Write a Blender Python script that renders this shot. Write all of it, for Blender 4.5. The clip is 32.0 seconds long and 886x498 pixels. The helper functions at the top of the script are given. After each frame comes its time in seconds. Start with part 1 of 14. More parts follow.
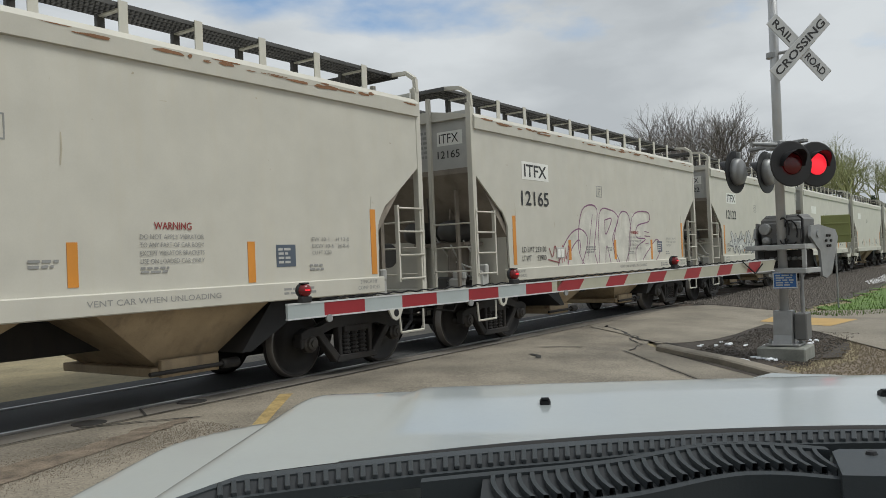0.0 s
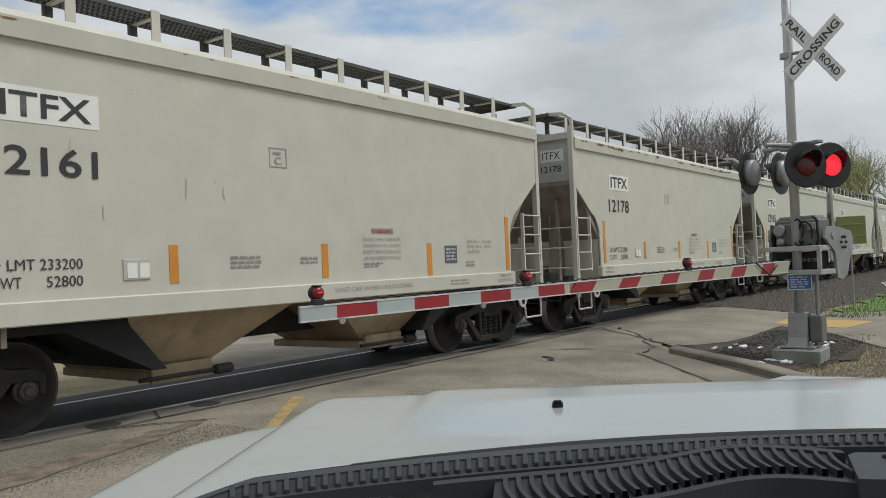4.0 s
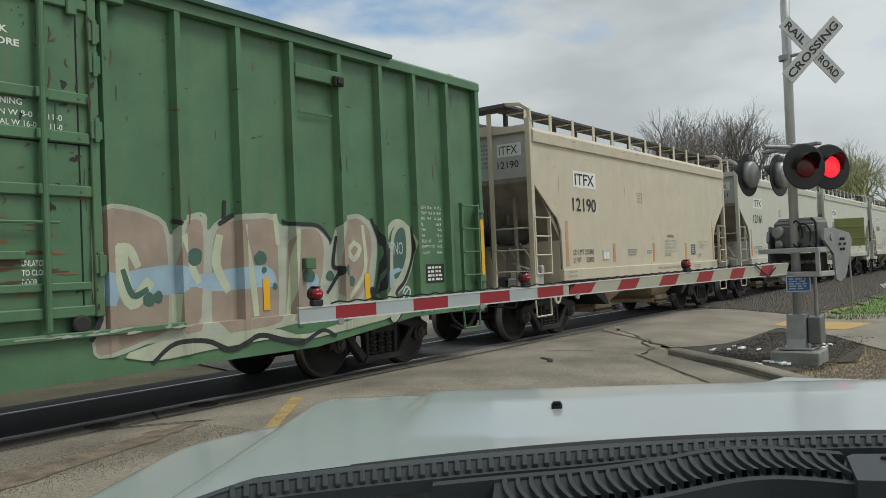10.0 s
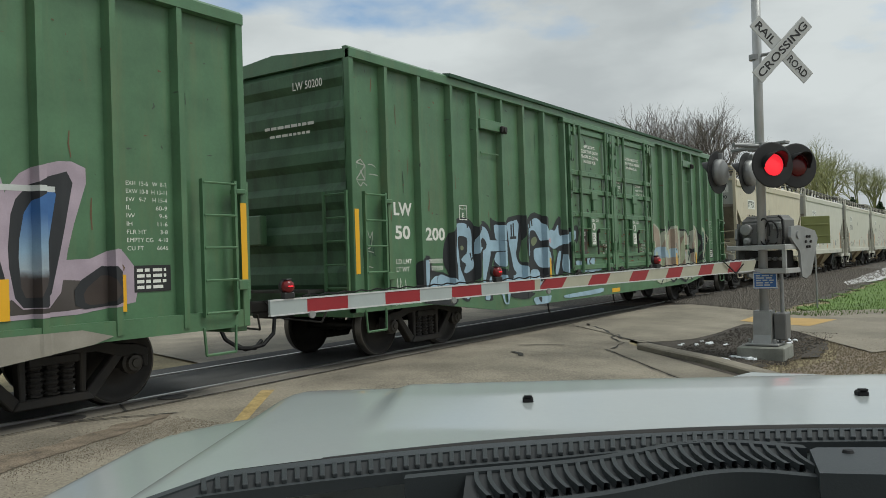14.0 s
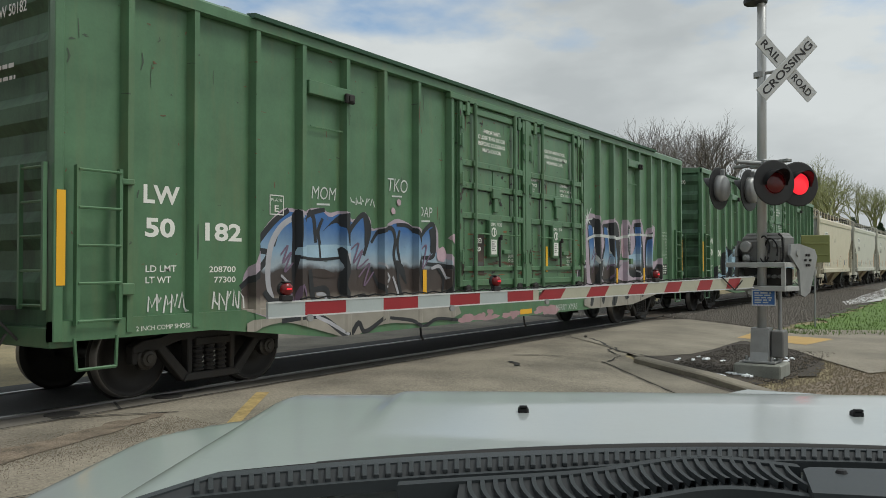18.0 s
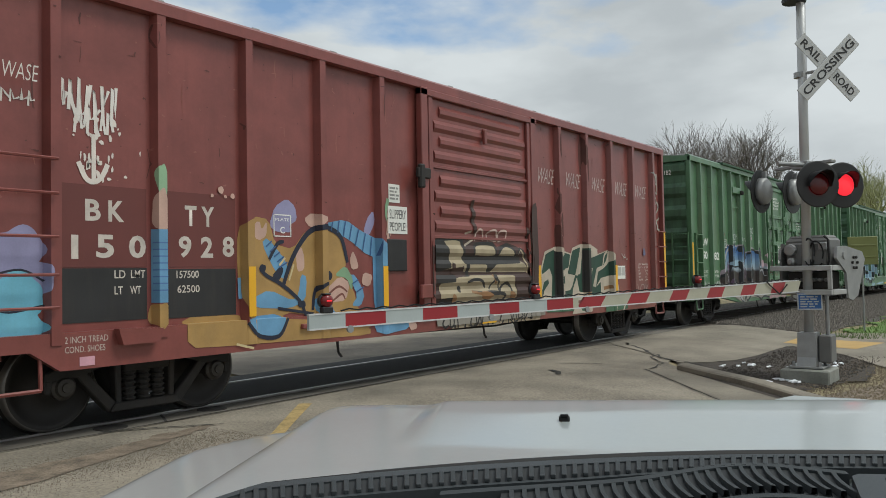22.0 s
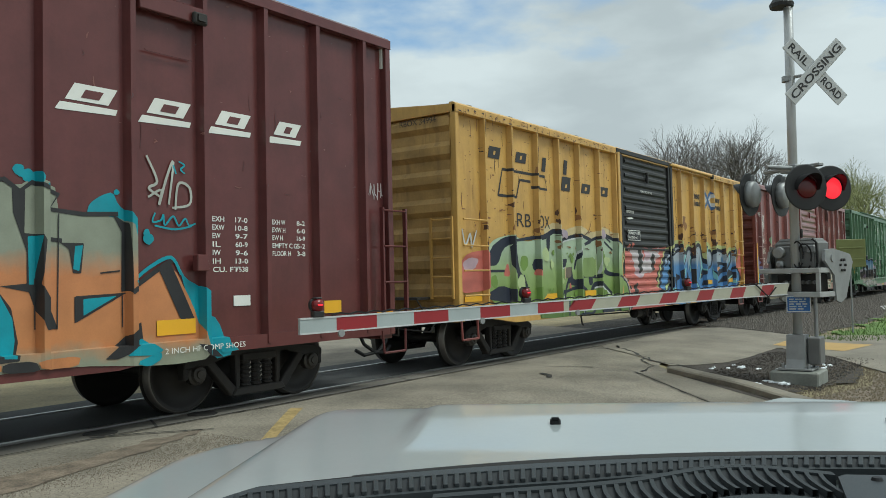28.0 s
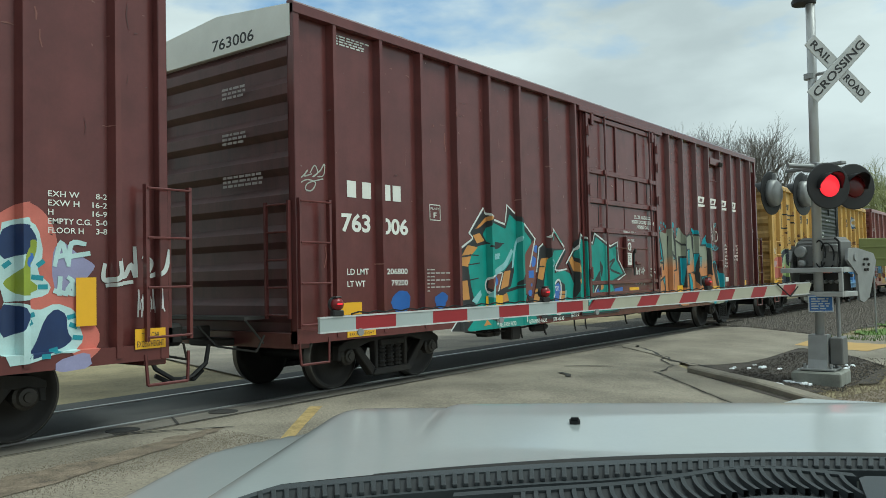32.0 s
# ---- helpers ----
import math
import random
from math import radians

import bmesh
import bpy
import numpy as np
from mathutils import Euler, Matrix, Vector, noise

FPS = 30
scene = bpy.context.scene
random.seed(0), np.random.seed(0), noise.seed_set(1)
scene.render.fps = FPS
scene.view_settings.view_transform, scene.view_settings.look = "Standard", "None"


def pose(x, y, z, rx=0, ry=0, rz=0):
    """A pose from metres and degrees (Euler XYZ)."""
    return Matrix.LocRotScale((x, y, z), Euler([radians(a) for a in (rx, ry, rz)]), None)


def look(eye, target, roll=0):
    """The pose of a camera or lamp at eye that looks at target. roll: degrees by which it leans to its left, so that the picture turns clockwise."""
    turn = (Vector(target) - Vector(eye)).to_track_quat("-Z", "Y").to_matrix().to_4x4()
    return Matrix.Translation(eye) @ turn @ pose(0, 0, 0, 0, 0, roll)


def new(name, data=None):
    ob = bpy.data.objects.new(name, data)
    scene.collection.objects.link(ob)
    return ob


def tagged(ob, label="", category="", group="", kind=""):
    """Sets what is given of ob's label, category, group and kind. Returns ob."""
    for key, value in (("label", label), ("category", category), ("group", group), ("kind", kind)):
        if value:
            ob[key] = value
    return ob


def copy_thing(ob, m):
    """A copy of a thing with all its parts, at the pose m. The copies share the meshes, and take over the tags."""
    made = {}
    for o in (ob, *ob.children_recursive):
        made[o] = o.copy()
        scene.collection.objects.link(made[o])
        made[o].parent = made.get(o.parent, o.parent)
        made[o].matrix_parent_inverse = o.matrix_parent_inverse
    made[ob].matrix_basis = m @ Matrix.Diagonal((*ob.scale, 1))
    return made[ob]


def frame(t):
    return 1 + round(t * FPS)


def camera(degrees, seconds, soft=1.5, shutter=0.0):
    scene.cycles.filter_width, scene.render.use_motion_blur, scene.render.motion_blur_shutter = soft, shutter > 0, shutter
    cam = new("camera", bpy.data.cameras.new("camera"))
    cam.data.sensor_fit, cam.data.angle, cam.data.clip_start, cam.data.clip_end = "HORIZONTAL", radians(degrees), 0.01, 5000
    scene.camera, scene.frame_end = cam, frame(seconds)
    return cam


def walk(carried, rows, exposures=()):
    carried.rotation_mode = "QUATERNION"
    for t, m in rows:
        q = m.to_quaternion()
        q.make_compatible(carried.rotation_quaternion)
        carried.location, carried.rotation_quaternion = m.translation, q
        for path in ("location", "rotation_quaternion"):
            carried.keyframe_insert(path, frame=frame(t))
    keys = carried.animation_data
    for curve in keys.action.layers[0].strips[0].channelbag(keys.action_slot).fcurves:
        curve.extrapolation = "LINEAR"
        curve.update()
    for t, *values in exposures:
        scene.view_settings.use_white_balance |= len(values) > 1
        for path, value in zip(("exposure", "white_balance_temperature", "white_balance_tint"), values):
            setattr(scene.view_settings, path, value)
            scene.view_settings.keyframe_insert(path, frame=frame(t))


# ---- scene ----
from mathutils.geometry import delaunay_2d_cdt

cam = camera(57.42, 32.0, soft=0.75)
EYE = 1.47          # eye height over the rail top
SIDE = 7.307        # distance of the wagon sides from the eye
# seconds, x, y, z offsets of the hand, yaw, pitch, roll
PATH = [
    (0.0, 0.004, 0.001, -0.001, -54.63, 0.91, -2.39),
    (0.5, 0.006, 0.001, -0.001, -54.51, 0.97, -2.50),
    (1.0, 0.005, 0.001, -0.001, -54.30, 0.92, -2.47),
    (1.5, 0.005, 0.001, -0.001, -54.05, 0.90, -2.52),
    (2.0, 0.004, 0.001, -0.001, -53.81, 0.89, -2.44),
    (2.5, 0.004, 0.001, -0.001, -53.70, 0.92, -2.46),
    (4.5, 0.006, 0.001, -0.001, -53.86, 1.20, -2.48),
    (5.0, 0.005, 0.001, -0.001, -54.22, 1.22, -2.43),
    (5.5, 0.004, 0.001, -0.001, -54.69, 1.24, -2.51),
    (6.0, 0.006, 0.001, -0.001, -55.15, 1.25, -2.46),
    (6.5, 0.006, 0.001, -0.001, -55.14, 1.17, -2.52),
    (7.0, 0.007, 0.002, -0.001, -55.02, 1.11, -2.50),
    (7.5, 0.002, 0.001, -0.000, -54.85, 1.08, -2.39),
    (8.0, 0.003, 0.001, -0.001, -54.75, 1.13, -2.47),
    (8.5, 0.002, 0.001, -0.000, -54.56, 1.18, -2.45),
    (9.0, 0.003, 0.001, -0.001, -54.32, 1.19, -2.41),
    (9.5, 0.003, 0.001, -0.001, -54.09, 1.17, -2.38),
    (10.0, 0.003, 0.001, -0.001, -53.85, 1.19, -2.40),
    (10.5, 0.005, 0.001, -0.001, -53.70, 1.22, -2.38),
    (11.0, 0.003, 0.001, -0.001, -53.82, 1.21, -2.33),
    (11.5, 0.000, 0.001, -0.000, -54.23, 1.01, -2.31),
    (12.0, 0.002, 0.001, -0.000, -54.36, 0.75, -2.46),
    (12.5, 0.000, 0.000, -0.000, -54.56, 0.59, -2.43),
    (13.0, -0.004, -0.000, 0.001, -55.11, 0.49, -2.40),
    (13.5, -0.003, 0.000, 0.000, -55.53, 0.66, -2.23),
    (15.5, -0.003, 0.000, 0.000, -56.21, 0.45, -0.99),
    (16.0, -0.002, 0.000, 0.000, -56.19, 0.59, -1.08),
    (16.5, 0.001, 0.001, -0.000, -55.27, 0.97, -1.19),
    (17.0, -0.005, -0.000, 0.001, -55.67, 1.23, -0.87),
    (17.5, -0.008, -0.001, 0.001, -55.84, 1.25, -0.24),
    (18.0, -0.006, -0.001, 0.001, -55.84, 1.19, -0.09),
    (18.5, -0.005, -0.000, 0.001, -55.74, 1.45, -0.54),
    (19.0, -0.001, 0.000, 0.000, -55.15, 1.77, -0.65),
    (19.5, -0.005, -0.000, 0.001, -54.81, 1.94, -0.72),
    (20.0, -0.005, -0.000, 0.001, -54.54, 1.99, -0.80),
    (20.5, -0.005, -0.000, 0.001, -53.97, 2.01, -0.94),
    (21.0, -0.006, -0.001, 0.001, -53.57, 1.98, -1.01),
    (21.5, -0.010, -0.004, 0.002, -53.35, 1.90, -1.08),
    (22.0, -0.012, -0.007, 0.002, -53.13, 1.89, -1.13),
    (22.5, -0.005, -0.008, 0.001, -52.98, 1.89, -1.22),
    (23.0, -0.000, -0.005, 0.000, -52.88, 1.87, -1.06),
    (23.5, 0.001, -0.005, -0.000, -52.82, 1.96, -1.23),
    (24.0, 0.002, -0.004, -0.000, -52.74, 1.98, -1.32),
    (24.5, 0.001, -0.005, -0.000, -52.64, 1.99, -1.30),
    (25.0, 0.001, -0.004, -0.000, -52.66, 1.96, -1.23),
    (25.5, -0.000, -0.006, 0.000, -52.71, 1.94, -1.17),
    (27.5, -0.015, -0.008, 0.003, -53.99, 2.11, -1.34),
    (28.0, -0.023, -0.013, 0.004, -53.80, 2.13, -1.31),
    (28.5, -0.027, -0.016, 0.005, -53.62, 2.12, -1.25),
    (29.0, -0.031, -0.019, 0.005, -53.43, 2.12, -1.39),
    (29.5, -0.034, -0.019, 0.005, -53.25, 2.04, -1.31),
    (30.0, -0.036, -0.019, 0.007, -53.02, 1.90, -1.22),
    (30.5, -0.035, -0.021, 0.006, -52.77, 1.92, -1.32),
    (31.0, -0.035, -0.019, 0.007, -52.60, 1.85, -1.22),
    (31.5, -0.035, -0.020, 0.007, -52.52, 1.98, -1.32),
    (32.0, -0.034, -0.018, 0.007, -52.48, 2.08, -1.26),
]


def eye_pose(x, y, z, yaw, pitch, roll):
    return pose(x, y, EYE + z, 0, 0, yaw) @ pose(0, 0, 0, 90 + pitch) @ pose(0, 0, 0, 0, 0, roll)


walk(cam, [(t, eye_pose(*row)) for t, *row in PATH],
     exposures=[(0, 0, 6350, 6), (6, 0, 6350, 5), (13, 0, 6400, 2), (17, 0, 6500, 3), (20, 0.02, 6350, 4), (25, 0.09, 6300, 1), (28, 0.12, 6050, -4), (30, 0.18, 6050, -6), (32, 0.22, 6000, -9)])
# metres that the train has rolled, every half second
ROLLED = [
    0.000, 1.942, 3.890, 5.856, 7.843, 9.846, 11.862, 13.884, 15.904, 17.916,
    19.912, 21.889, 23.856, 25.830, 27.806, 29.791, 31.766, 33.743, 35.717, 37.692,
    39.675, 41.668, 43.673, 45.680, 47.692, 49.706, 51.717, 53.730, 55.750, 57.773,
    59.801, 61.833, 63.867, 65.904, 67.942, 69.981, 72.019, 74.055, 76.063, 78.063,
    80.056, 82.057, 84.074, 86.098, 88.123, 90.148, 92.172, 94.181, 96.181, 98.181,
    100.183, 102.188, 104.198, 106.214, 108.235, 110.261, 112.293, 114.325, 116.359, 118.398,
    120.441, 122.484, 124.525, 126.566, 128.602,
]

# ---- world, sun, exposure ----
YC = SIDE + 1.47       # centre line of the track
END = 32.0


def rolled(t):
    k = min(max(t / 0.5, 0), len(ROLLED) - 1)
    i = min(int(k), len(ROLLED) - 2)
    p = [ROLLED[min(max(j, 0), len(ROLLED) - 1)] for j in (i - 1, i, i + 1, i + 2)]
    u = k - i
    return 0.5 * (2 * p[1] + (p[2] - p[0]) * u + (2 * p[0] - 5 * p[1] + 4 * p[2] - p[3]) * u * u
                  + (3 * p[1] - p[0] - 3 * p[2] + p[3]) * u ** 3) if 0 < i < len(ROLLED) - 2 else p[1] + (p[2] - p[1]) * u


world = bpy.data.worlds.new("world")
scene.world = world
world.use_nodes = True
wn, wl = world.node_tree.nodes, world.node_tree.links
wn.clear()
w_out = wn.new("ShaderNodeOutputWorld")
w_mix = wn.new("ShaderNodeMixShader")
w_sky = wn.new("ShaderNodeTexSky")
w_sky.sky_type, w_sky.sun_disc = "NISHITA", False
w_sky.sun_elevation, w_sky.sun_rotation = radians(58), radians(152)
w_bg = wn.new("ShaderNodeBackground")
w_bg.inputs["Strength"].default_value = 0.14
w_cl = wn.new("ShaderNodeBackground")
w_co = wn.new("ShaderNodeTexCoord")
w_map = wn.new("ShaderNodeMapping")
w_map.inputs["Scale"].default_value = (1, 1, 2.6)
w_map.inputs["Location"].default_value = (0.35, 0.1, 0.0)
w_n1 = wn.new("ShaderNodeTexNoise")
w_n1.inputs["Scale"].default_value, w_n1.inputs["Detail"].default_value, w_n1.inputs["Roughness"].default_value = 2.1, 8, 0.52
w_n2 = wn.new("ShaderNodeTexNoise")
w_n2.inputs["Scale"].default_value, w_n2.inputs["Detail"].default_value = 3.4, 7
w_r1 = wn.new("ShaderNodeValToRGB")
w_r1.color_ramp.elements[0].position, w_r1.color_ramp.elements[1].position = 0.335, 0.43
w_r2 = wn.new("ShaderNodeValToRGB")
w_r2.color_ramp.elements[0].position, w_r2.color_ramp.elements[1].position = 0.36, 0.62
w_r2.color_ramp.elements[0].color, w_r2.color_ramp.elements[1].color = (0.58, 0.60, 0.63, 1), (0.82, 0.835, 0.86, 1)
w_cl.inputs["Strength"].default_value = 0.82
wl.new(w_co.outputs["Generated"], w_map.inputs["Vector"])
for n in (w_n1, w_n2):
    wl.new(w_map.outputs["Vector"], n.inputs["Vector"])
wl.new(w_n1.outputs["Fac"], w_r1.inputs["Fac"])
wl.new(w_n2.outputs["Fac"], w_r2.inputs["Fac"])
wl.new(w_sky.outputs["Color"], w_bg.inputs["Color"])
wl.new(w_r2.outputs["Color"], w_cl.inputs["Color"])
wl.new(w_r1.outputs["Color"], w_mix.inputs["Fac"])
wl.new(w_bg.outputs["Background"], w_mix.inputs[1])
wl.new(w_cl.outputs["Background"], w_mix.inputs[2])
wl.new(w_mix.outputs["Shader"], w_out.inputs["Surface"])

sun = new("sun", bpy.data.lights.new("sun", "SUN"))
sun.data.energy, sun.data.angle, sun.data.color = 2.25, radians(22), (1.0, 0.965, 0.91)
sun.matrix_world = look((5, -9.3, 17), (0, 0, 0))


# ---- materials ----
def mat(name, col, rough=0.6, metal=0.0, var=0.12, scale=2.5, bump=0.0, fine=60.0, streak=None, amount=0.0, emit=None, spread=(1, 1, 1), coat=0.0, grain=0.35):
    """Paint, metal or earth: two scales of tone, fine relief, and streaks of another colour that run down."""
    m = bpy.data.materials.new(name)
    m.use_nodes = True
    n, l = m.node_tree.nodes, m.node_tree.links
    b = n["Principled BSDF"]
    co, mp = n.new("ShaderNodeTexCoord"), n.new("ShaderNodeMapping")
    mp.inputs["Scale"].default_value = spread
    l.new(co.outputs["Object"], mp.inputs["Vector"])
    n1, n2 = n.new("ShaderNodeTexNoise"), n.new("ShaderNodeTexNoise")
    n1.inputs["Scale"].default_value, n1.inputs["Detail"].default_value = scale, 5
    n2.inputs["Scale"].default_value, n2.inputs["Detail"].default_value, n2.inputs["Roughness"].default_value = fine, 4, 0.65
    for k in (n1, n2):
        l.new(mp.outputs["Vector"], k.inputs["Vector"])
    add = n.new("ShaderNodeMath")
    add.operation = "MULTIPLY_ADD"
    l.new(n2.outputs["Fac"], add.inputs[0])
    add.inputs[1].default_value = grain
    l.new(n1.outputs["Fac"], add.inputs[2])
    rng = n.new("ShaderNodeMapRange")
    rng.inputs["From Min"].default_value, rng.inputs["From Max"].default_value = 0.225 + 0.5 * grain, 0.775 + 0.5 * grain
    rng.inputs["To Min"].default_value, rng.inputs["To Max"].default_value = 1 - var, 1 + var
    l.new(add.outputs["Value"], rng.inputs["Value"])
    mul = n.new("ShaderNodeVectorMath")
    mul.operation = "SCALE"
    mul.inputs[0].default_value = col[:3]
    l.new(rng.outputs["Result"], mul.inputs["Scale"])
    last = mul.outputs["Vector"]
    if streak:
        sm = n.new("ShaderNodeMapping")
        sm.inputs["Scale"].default_value = (3.2, 3.2, 0.35)
        l.new(co.outputs["Object"], sm.inputs["Vector"])
        sn = n.new("ShaderNodeTexNoise")
        sn.inputs["Scale"].default_value, sn.inputs["Detail"].default_value, sn.inputs["Roughness"].default_value = 1.6, 6, 0.65
        l.new(sm.outputs["Vector"], sn.inputs["Vector"])
        sr = n.new("ShaderNodeMapRange")
        sr.inputs["From Min"].default_value, sr.inputs["From Max"].default_value = 0.5, 0.78
        sr.inputs["To Max"].default_value = amount
        l.new(sn.outputs["Fac"], sr.inputs["Value"])
        mx = n.new("ShaderNodeMix")
        mx.data_type = "RGBA"
        l.new(sr.outputs["Result"], mx.inputs["Factor"])
        l.new(last, mx.inputs[6])
        mx.inputs[7].default_value = (*streak, 1)
        last = mx.outputs[2]
    l.new(last, b.inputs["Base Color"])
    b.inputs["Roughness"].default_value, b.inputs["Metallic"].default_value = rough, metal
    b.inputs["Coat Weight"].default_value, b.inputs["Coat Roughness"].default_value = coat, 0.12
    if bump:
        bp = n.new("ShaderNodeBump")
        bp.inputs["Strength"].default_value, bp.inputs["Distance"].default_value = bump, 0.01
        l.new(add.outputs["Value"], bp.inputs["Height"])
        l.new(bp.outputs["Normal"], b.inputs["Normal"])
    if emit:
        b.inputs["Emission Color"].default_value = (*emit[:3], 1)
        b.inputs["Emission Strength"].default_value = emit[3]
    return m


M_CREAM = [mat("hopper_grey_paint", (0.515, 0.497, 0.435), 0.45, var=0.07, bump=0.05, streak=(0.50, 0.45, 0.34), amount=0.3),
           mat("hopper_beige_paint", (0.535, 0.475, 0.365), 0.45, var=0.08, bump=0.05, streak=(0.48, 0.36, 0.22), amount=0.4)]
# dirty brown; shade under the hopper ends is put into it too
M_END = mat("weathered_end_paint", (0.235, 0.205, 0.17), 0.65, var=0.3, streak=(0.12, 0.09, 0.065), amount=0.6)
M_ENDTOP = mat("end_grey_paint", (0.42, 0.42, 0.40), 0.6, var=0.15)
M_CHUTE = mat("dusty_chute_paint", (0.37, 0.285, 0.18), 0.75, var=0.25, streak=(0.12, 0.09, 0.07), amount=0.6)
M_GREEN = mat("green_car_paint", (0.080, 0.168, 0.088), 0.36, var=0.2, bump=0.16, fine=28, streak=(0.15, 0.17, 0.085), amount=0.5)
M_RED = mat("oxide_red_paint", (0.205, 0.061, 0.053), 0.30, var=0.18, bump=0.16, fine=28, streak=(0.12, 0.035, 0.03), amount=0.4)
M_YELLOW = mat("faded_yellow_paint", (0.56, 0.335, 0.09), 0.45, var=0.16, bump=0.16, fine=28, streak=(0.26, 0.12, 0.04), amount=0.55)
M_BROWN = mat("brown_red_paint", (0.112, 0.034, 0.033), 0.24, var=0.18, bump=0.14, fine=28, streak=(0.15, 0.05, 0.04), amount=0.35)
M_BLACKDOOR = mat("dull_black_paint", (0.019, 0.019, 0.02), 0.55, var=0.3, streak=(0.055, 0.045, 0.036), amount=0.4)
M_STEEL = mat("black_cast_steel", (0.021, 0.019, 0.018), 0.75, var=0.45, bump=0.25, streak=(0.045, 0.033, 0.022), amount=0.45)
M_TREAD = mat("worn_wheel_tread", (0.16, 0.15, 0.14), 0.4, 0.7, var=0.3)
M_GRATE = mat("grating_steel", (0.085, 0.083, 0.08), 0.6, 0.4, var=0.25)
M_WHITE = mat("white_stencil_paint", (0.72, 0.72, 0.68), 0.6, var=0.08)
M_INKLINE = mat("worn_white_stencil_paint", (0.36, 0.32, 0.31), 0.6, var=0.3, scale=14)
M_GREYINK = mat("grey_stencil_paint", (0.26, 0.26, 0.25), 0.6, var=0.2)
M_BLACK = mat("black_stencil_paint", (0.03, 0.03, 0.032), 0.6, var=0.2)
M_DARKRED = mat("dark_red_stencil_paint", (0.25, 0.03, 0.03), 0.6, var=0.1)
M_ORANGE = mat("orange_reflective_strip", (0.60, 0.24, 0.03), 0.45, var=0.1, streak=(0.4, 0.2, 0.08), amount=0.4)
M_AMBER = mat("yellow_reflective_strip", (0.75, 0.40, 0.02), 0.4, var=0.06)
M_RUST = mat("rust_patch", (0.22, 0.11, 0.055), 0.85, var=0.3, bump=0.2)
M_ASPHALT = mat("dark_asphalt", (0.05, 0.05, 0.05), 0.8, var=0.3, scale=0.8, bump=0.5, fine=90, spread=(0.5, 2, 1), grain=0.8)
M_CONCRETE = mat("worn_tan_concrete", (0.205, 0.180, 0.142), 0.8, var=0.5, scale=0.8, bump=0.8, fine=34, grain=1.0, streak=(0.10, 0.088, 0.07), amount=0.35)
M_WALKWAY = mat("pale_concrete", (0.21, 0.186, 0.148), 0.85, var=0.36, scale=0.9, bump=0.6, fine=45, grain=0.9, streak=(0.15, 0.13, 0.10), amount=0.5)
M_KERB = mat("kerb_concrete", (0.225, 0.20, 0.16), 0.85, var=0.35, scale=2, bump=0.5, fine=45, grain=0.8)
M_SOIL = mat("dark_wet_soil", (0.045, 0.037, 0.03), 0.9, var=0.5, scale=3, bump=0.9, fine=40, grain=1.2)
M_GRAVEL = mat("grey_ballast", (0.075, 0.066, 0.056), 0.9, var=0.6, scale=9, bump=1.0, fine=45, grain=1.6)
M_GRIT = mat("loose_grit", (0.17, 0.135, 0.10), 0.9, var=0.5, scale=6, bump=0.9, fine=50, grain=1.3)
M_GRASS = mat("spring_grass", (0.10, 0.165, 0.036), 0.9, var=0.45, scale=2.5, bump=0.9, fine=35, grain=1.2)
M_DRY = mat("dry_grass", (0.24, 0.20, 0.115), 0.9, var=0.35, scale=1.2, bump=0.8, fine=30, grain=1.0)
M_PAINTY = mat("yellow_road_paint", (0.34, 0.245, 0.10), 0.8, var=0.4, scale=5, fine=25, grain=0.9)
M_TACTILE = mat("yellow_tactile_paving", (0.42, 0.27, 0.09), 0.7, var=0.12)
M_RAIL = mat("polished_rail_head", (0.34, 0.33, 0.32), 0.35, 0.95, var=0.15)
M_TIMBER = mat("weathered_timber", (0.11, 0.085, 0.065), 0.85, var=0.35)
M_GALV = mat("galvanised_steel", (0.30, 0.305, 0.305), 0.5, 0.5, var=0.14, scale=6, bump=0.05)
M_CHANNEL = mat("pale_galvanised_channel", (0.40, 0.405, 0.40), 0.5, 0.3, var=0.14, scale=6)
M_ALU = mat("aluminium_pole", (0.46, 0.465, 0.465), 0.45, 0.5, var=0.1)
M_CABINET = mat("grey_painted_casting", (0.15, 0.15, 0.147), 0.55, 0.2, var=0.2, streak=(0.1, 0.09, 0.08), amount=0.4)
M_SIGNAL = mat("matt_black_signal", (0.014, 0.014, 0.015), 0.5, var=0.2)
M_SIGNWHITE = mat("sign_white_sheeting", (0.52, 0.53, 0.53), 0.45, var=0.06)
M_ARMRED = mat("arm_red_sheeting", (0.27, 0.018, 0.025), 0.4, var=0.12)
M_ARMWHITE = mat("arm_white_sheeting", (0.36, 0.40, 0.40), 0.4, var=0.12)
M_ARMOLD = mat("arm_aged_sheeting", (0.38, 0.37, 0.29), 0.5, var=0.15)
M_BLUE = mat("blue_sign_sheeting", (0.02, 0.10, 0.30), 0.45, var=0.1)
M_REDGLOW = mat("lit_red_lens", (0.6, 0.01, 0.02), 0.3, emit=(1.0, 0.03, 0.05, 0.85))
M_ARMLAMP = mat("red_arm_lamp", (0.16, 0.008, 0.01), 0.3, var=0.2)
M_REDDARK = mat("unlit_red_lens", (0.09, 0.004, 0.006), 0.25, var=0.2)
M_CAR = mat("white_car_paint", (0.335, 0.365, 0.365), 0.42, var=0.07, scale=2.2, fine=90, coat=0.9, streak=(0.33, 0.34, 0.33), amount=0.35)
# black rubber, and the painted shade under the hopper slopes
M_GAP = mat("black_rubber", (0.012, 0.012, 0.013), 0.6, var=0.2)
M_DASH = mat("charcoal_dash_plastic", (0.030, 0.035, 0.038), 0.6, var=0.2, bump=0.2, fine=300)
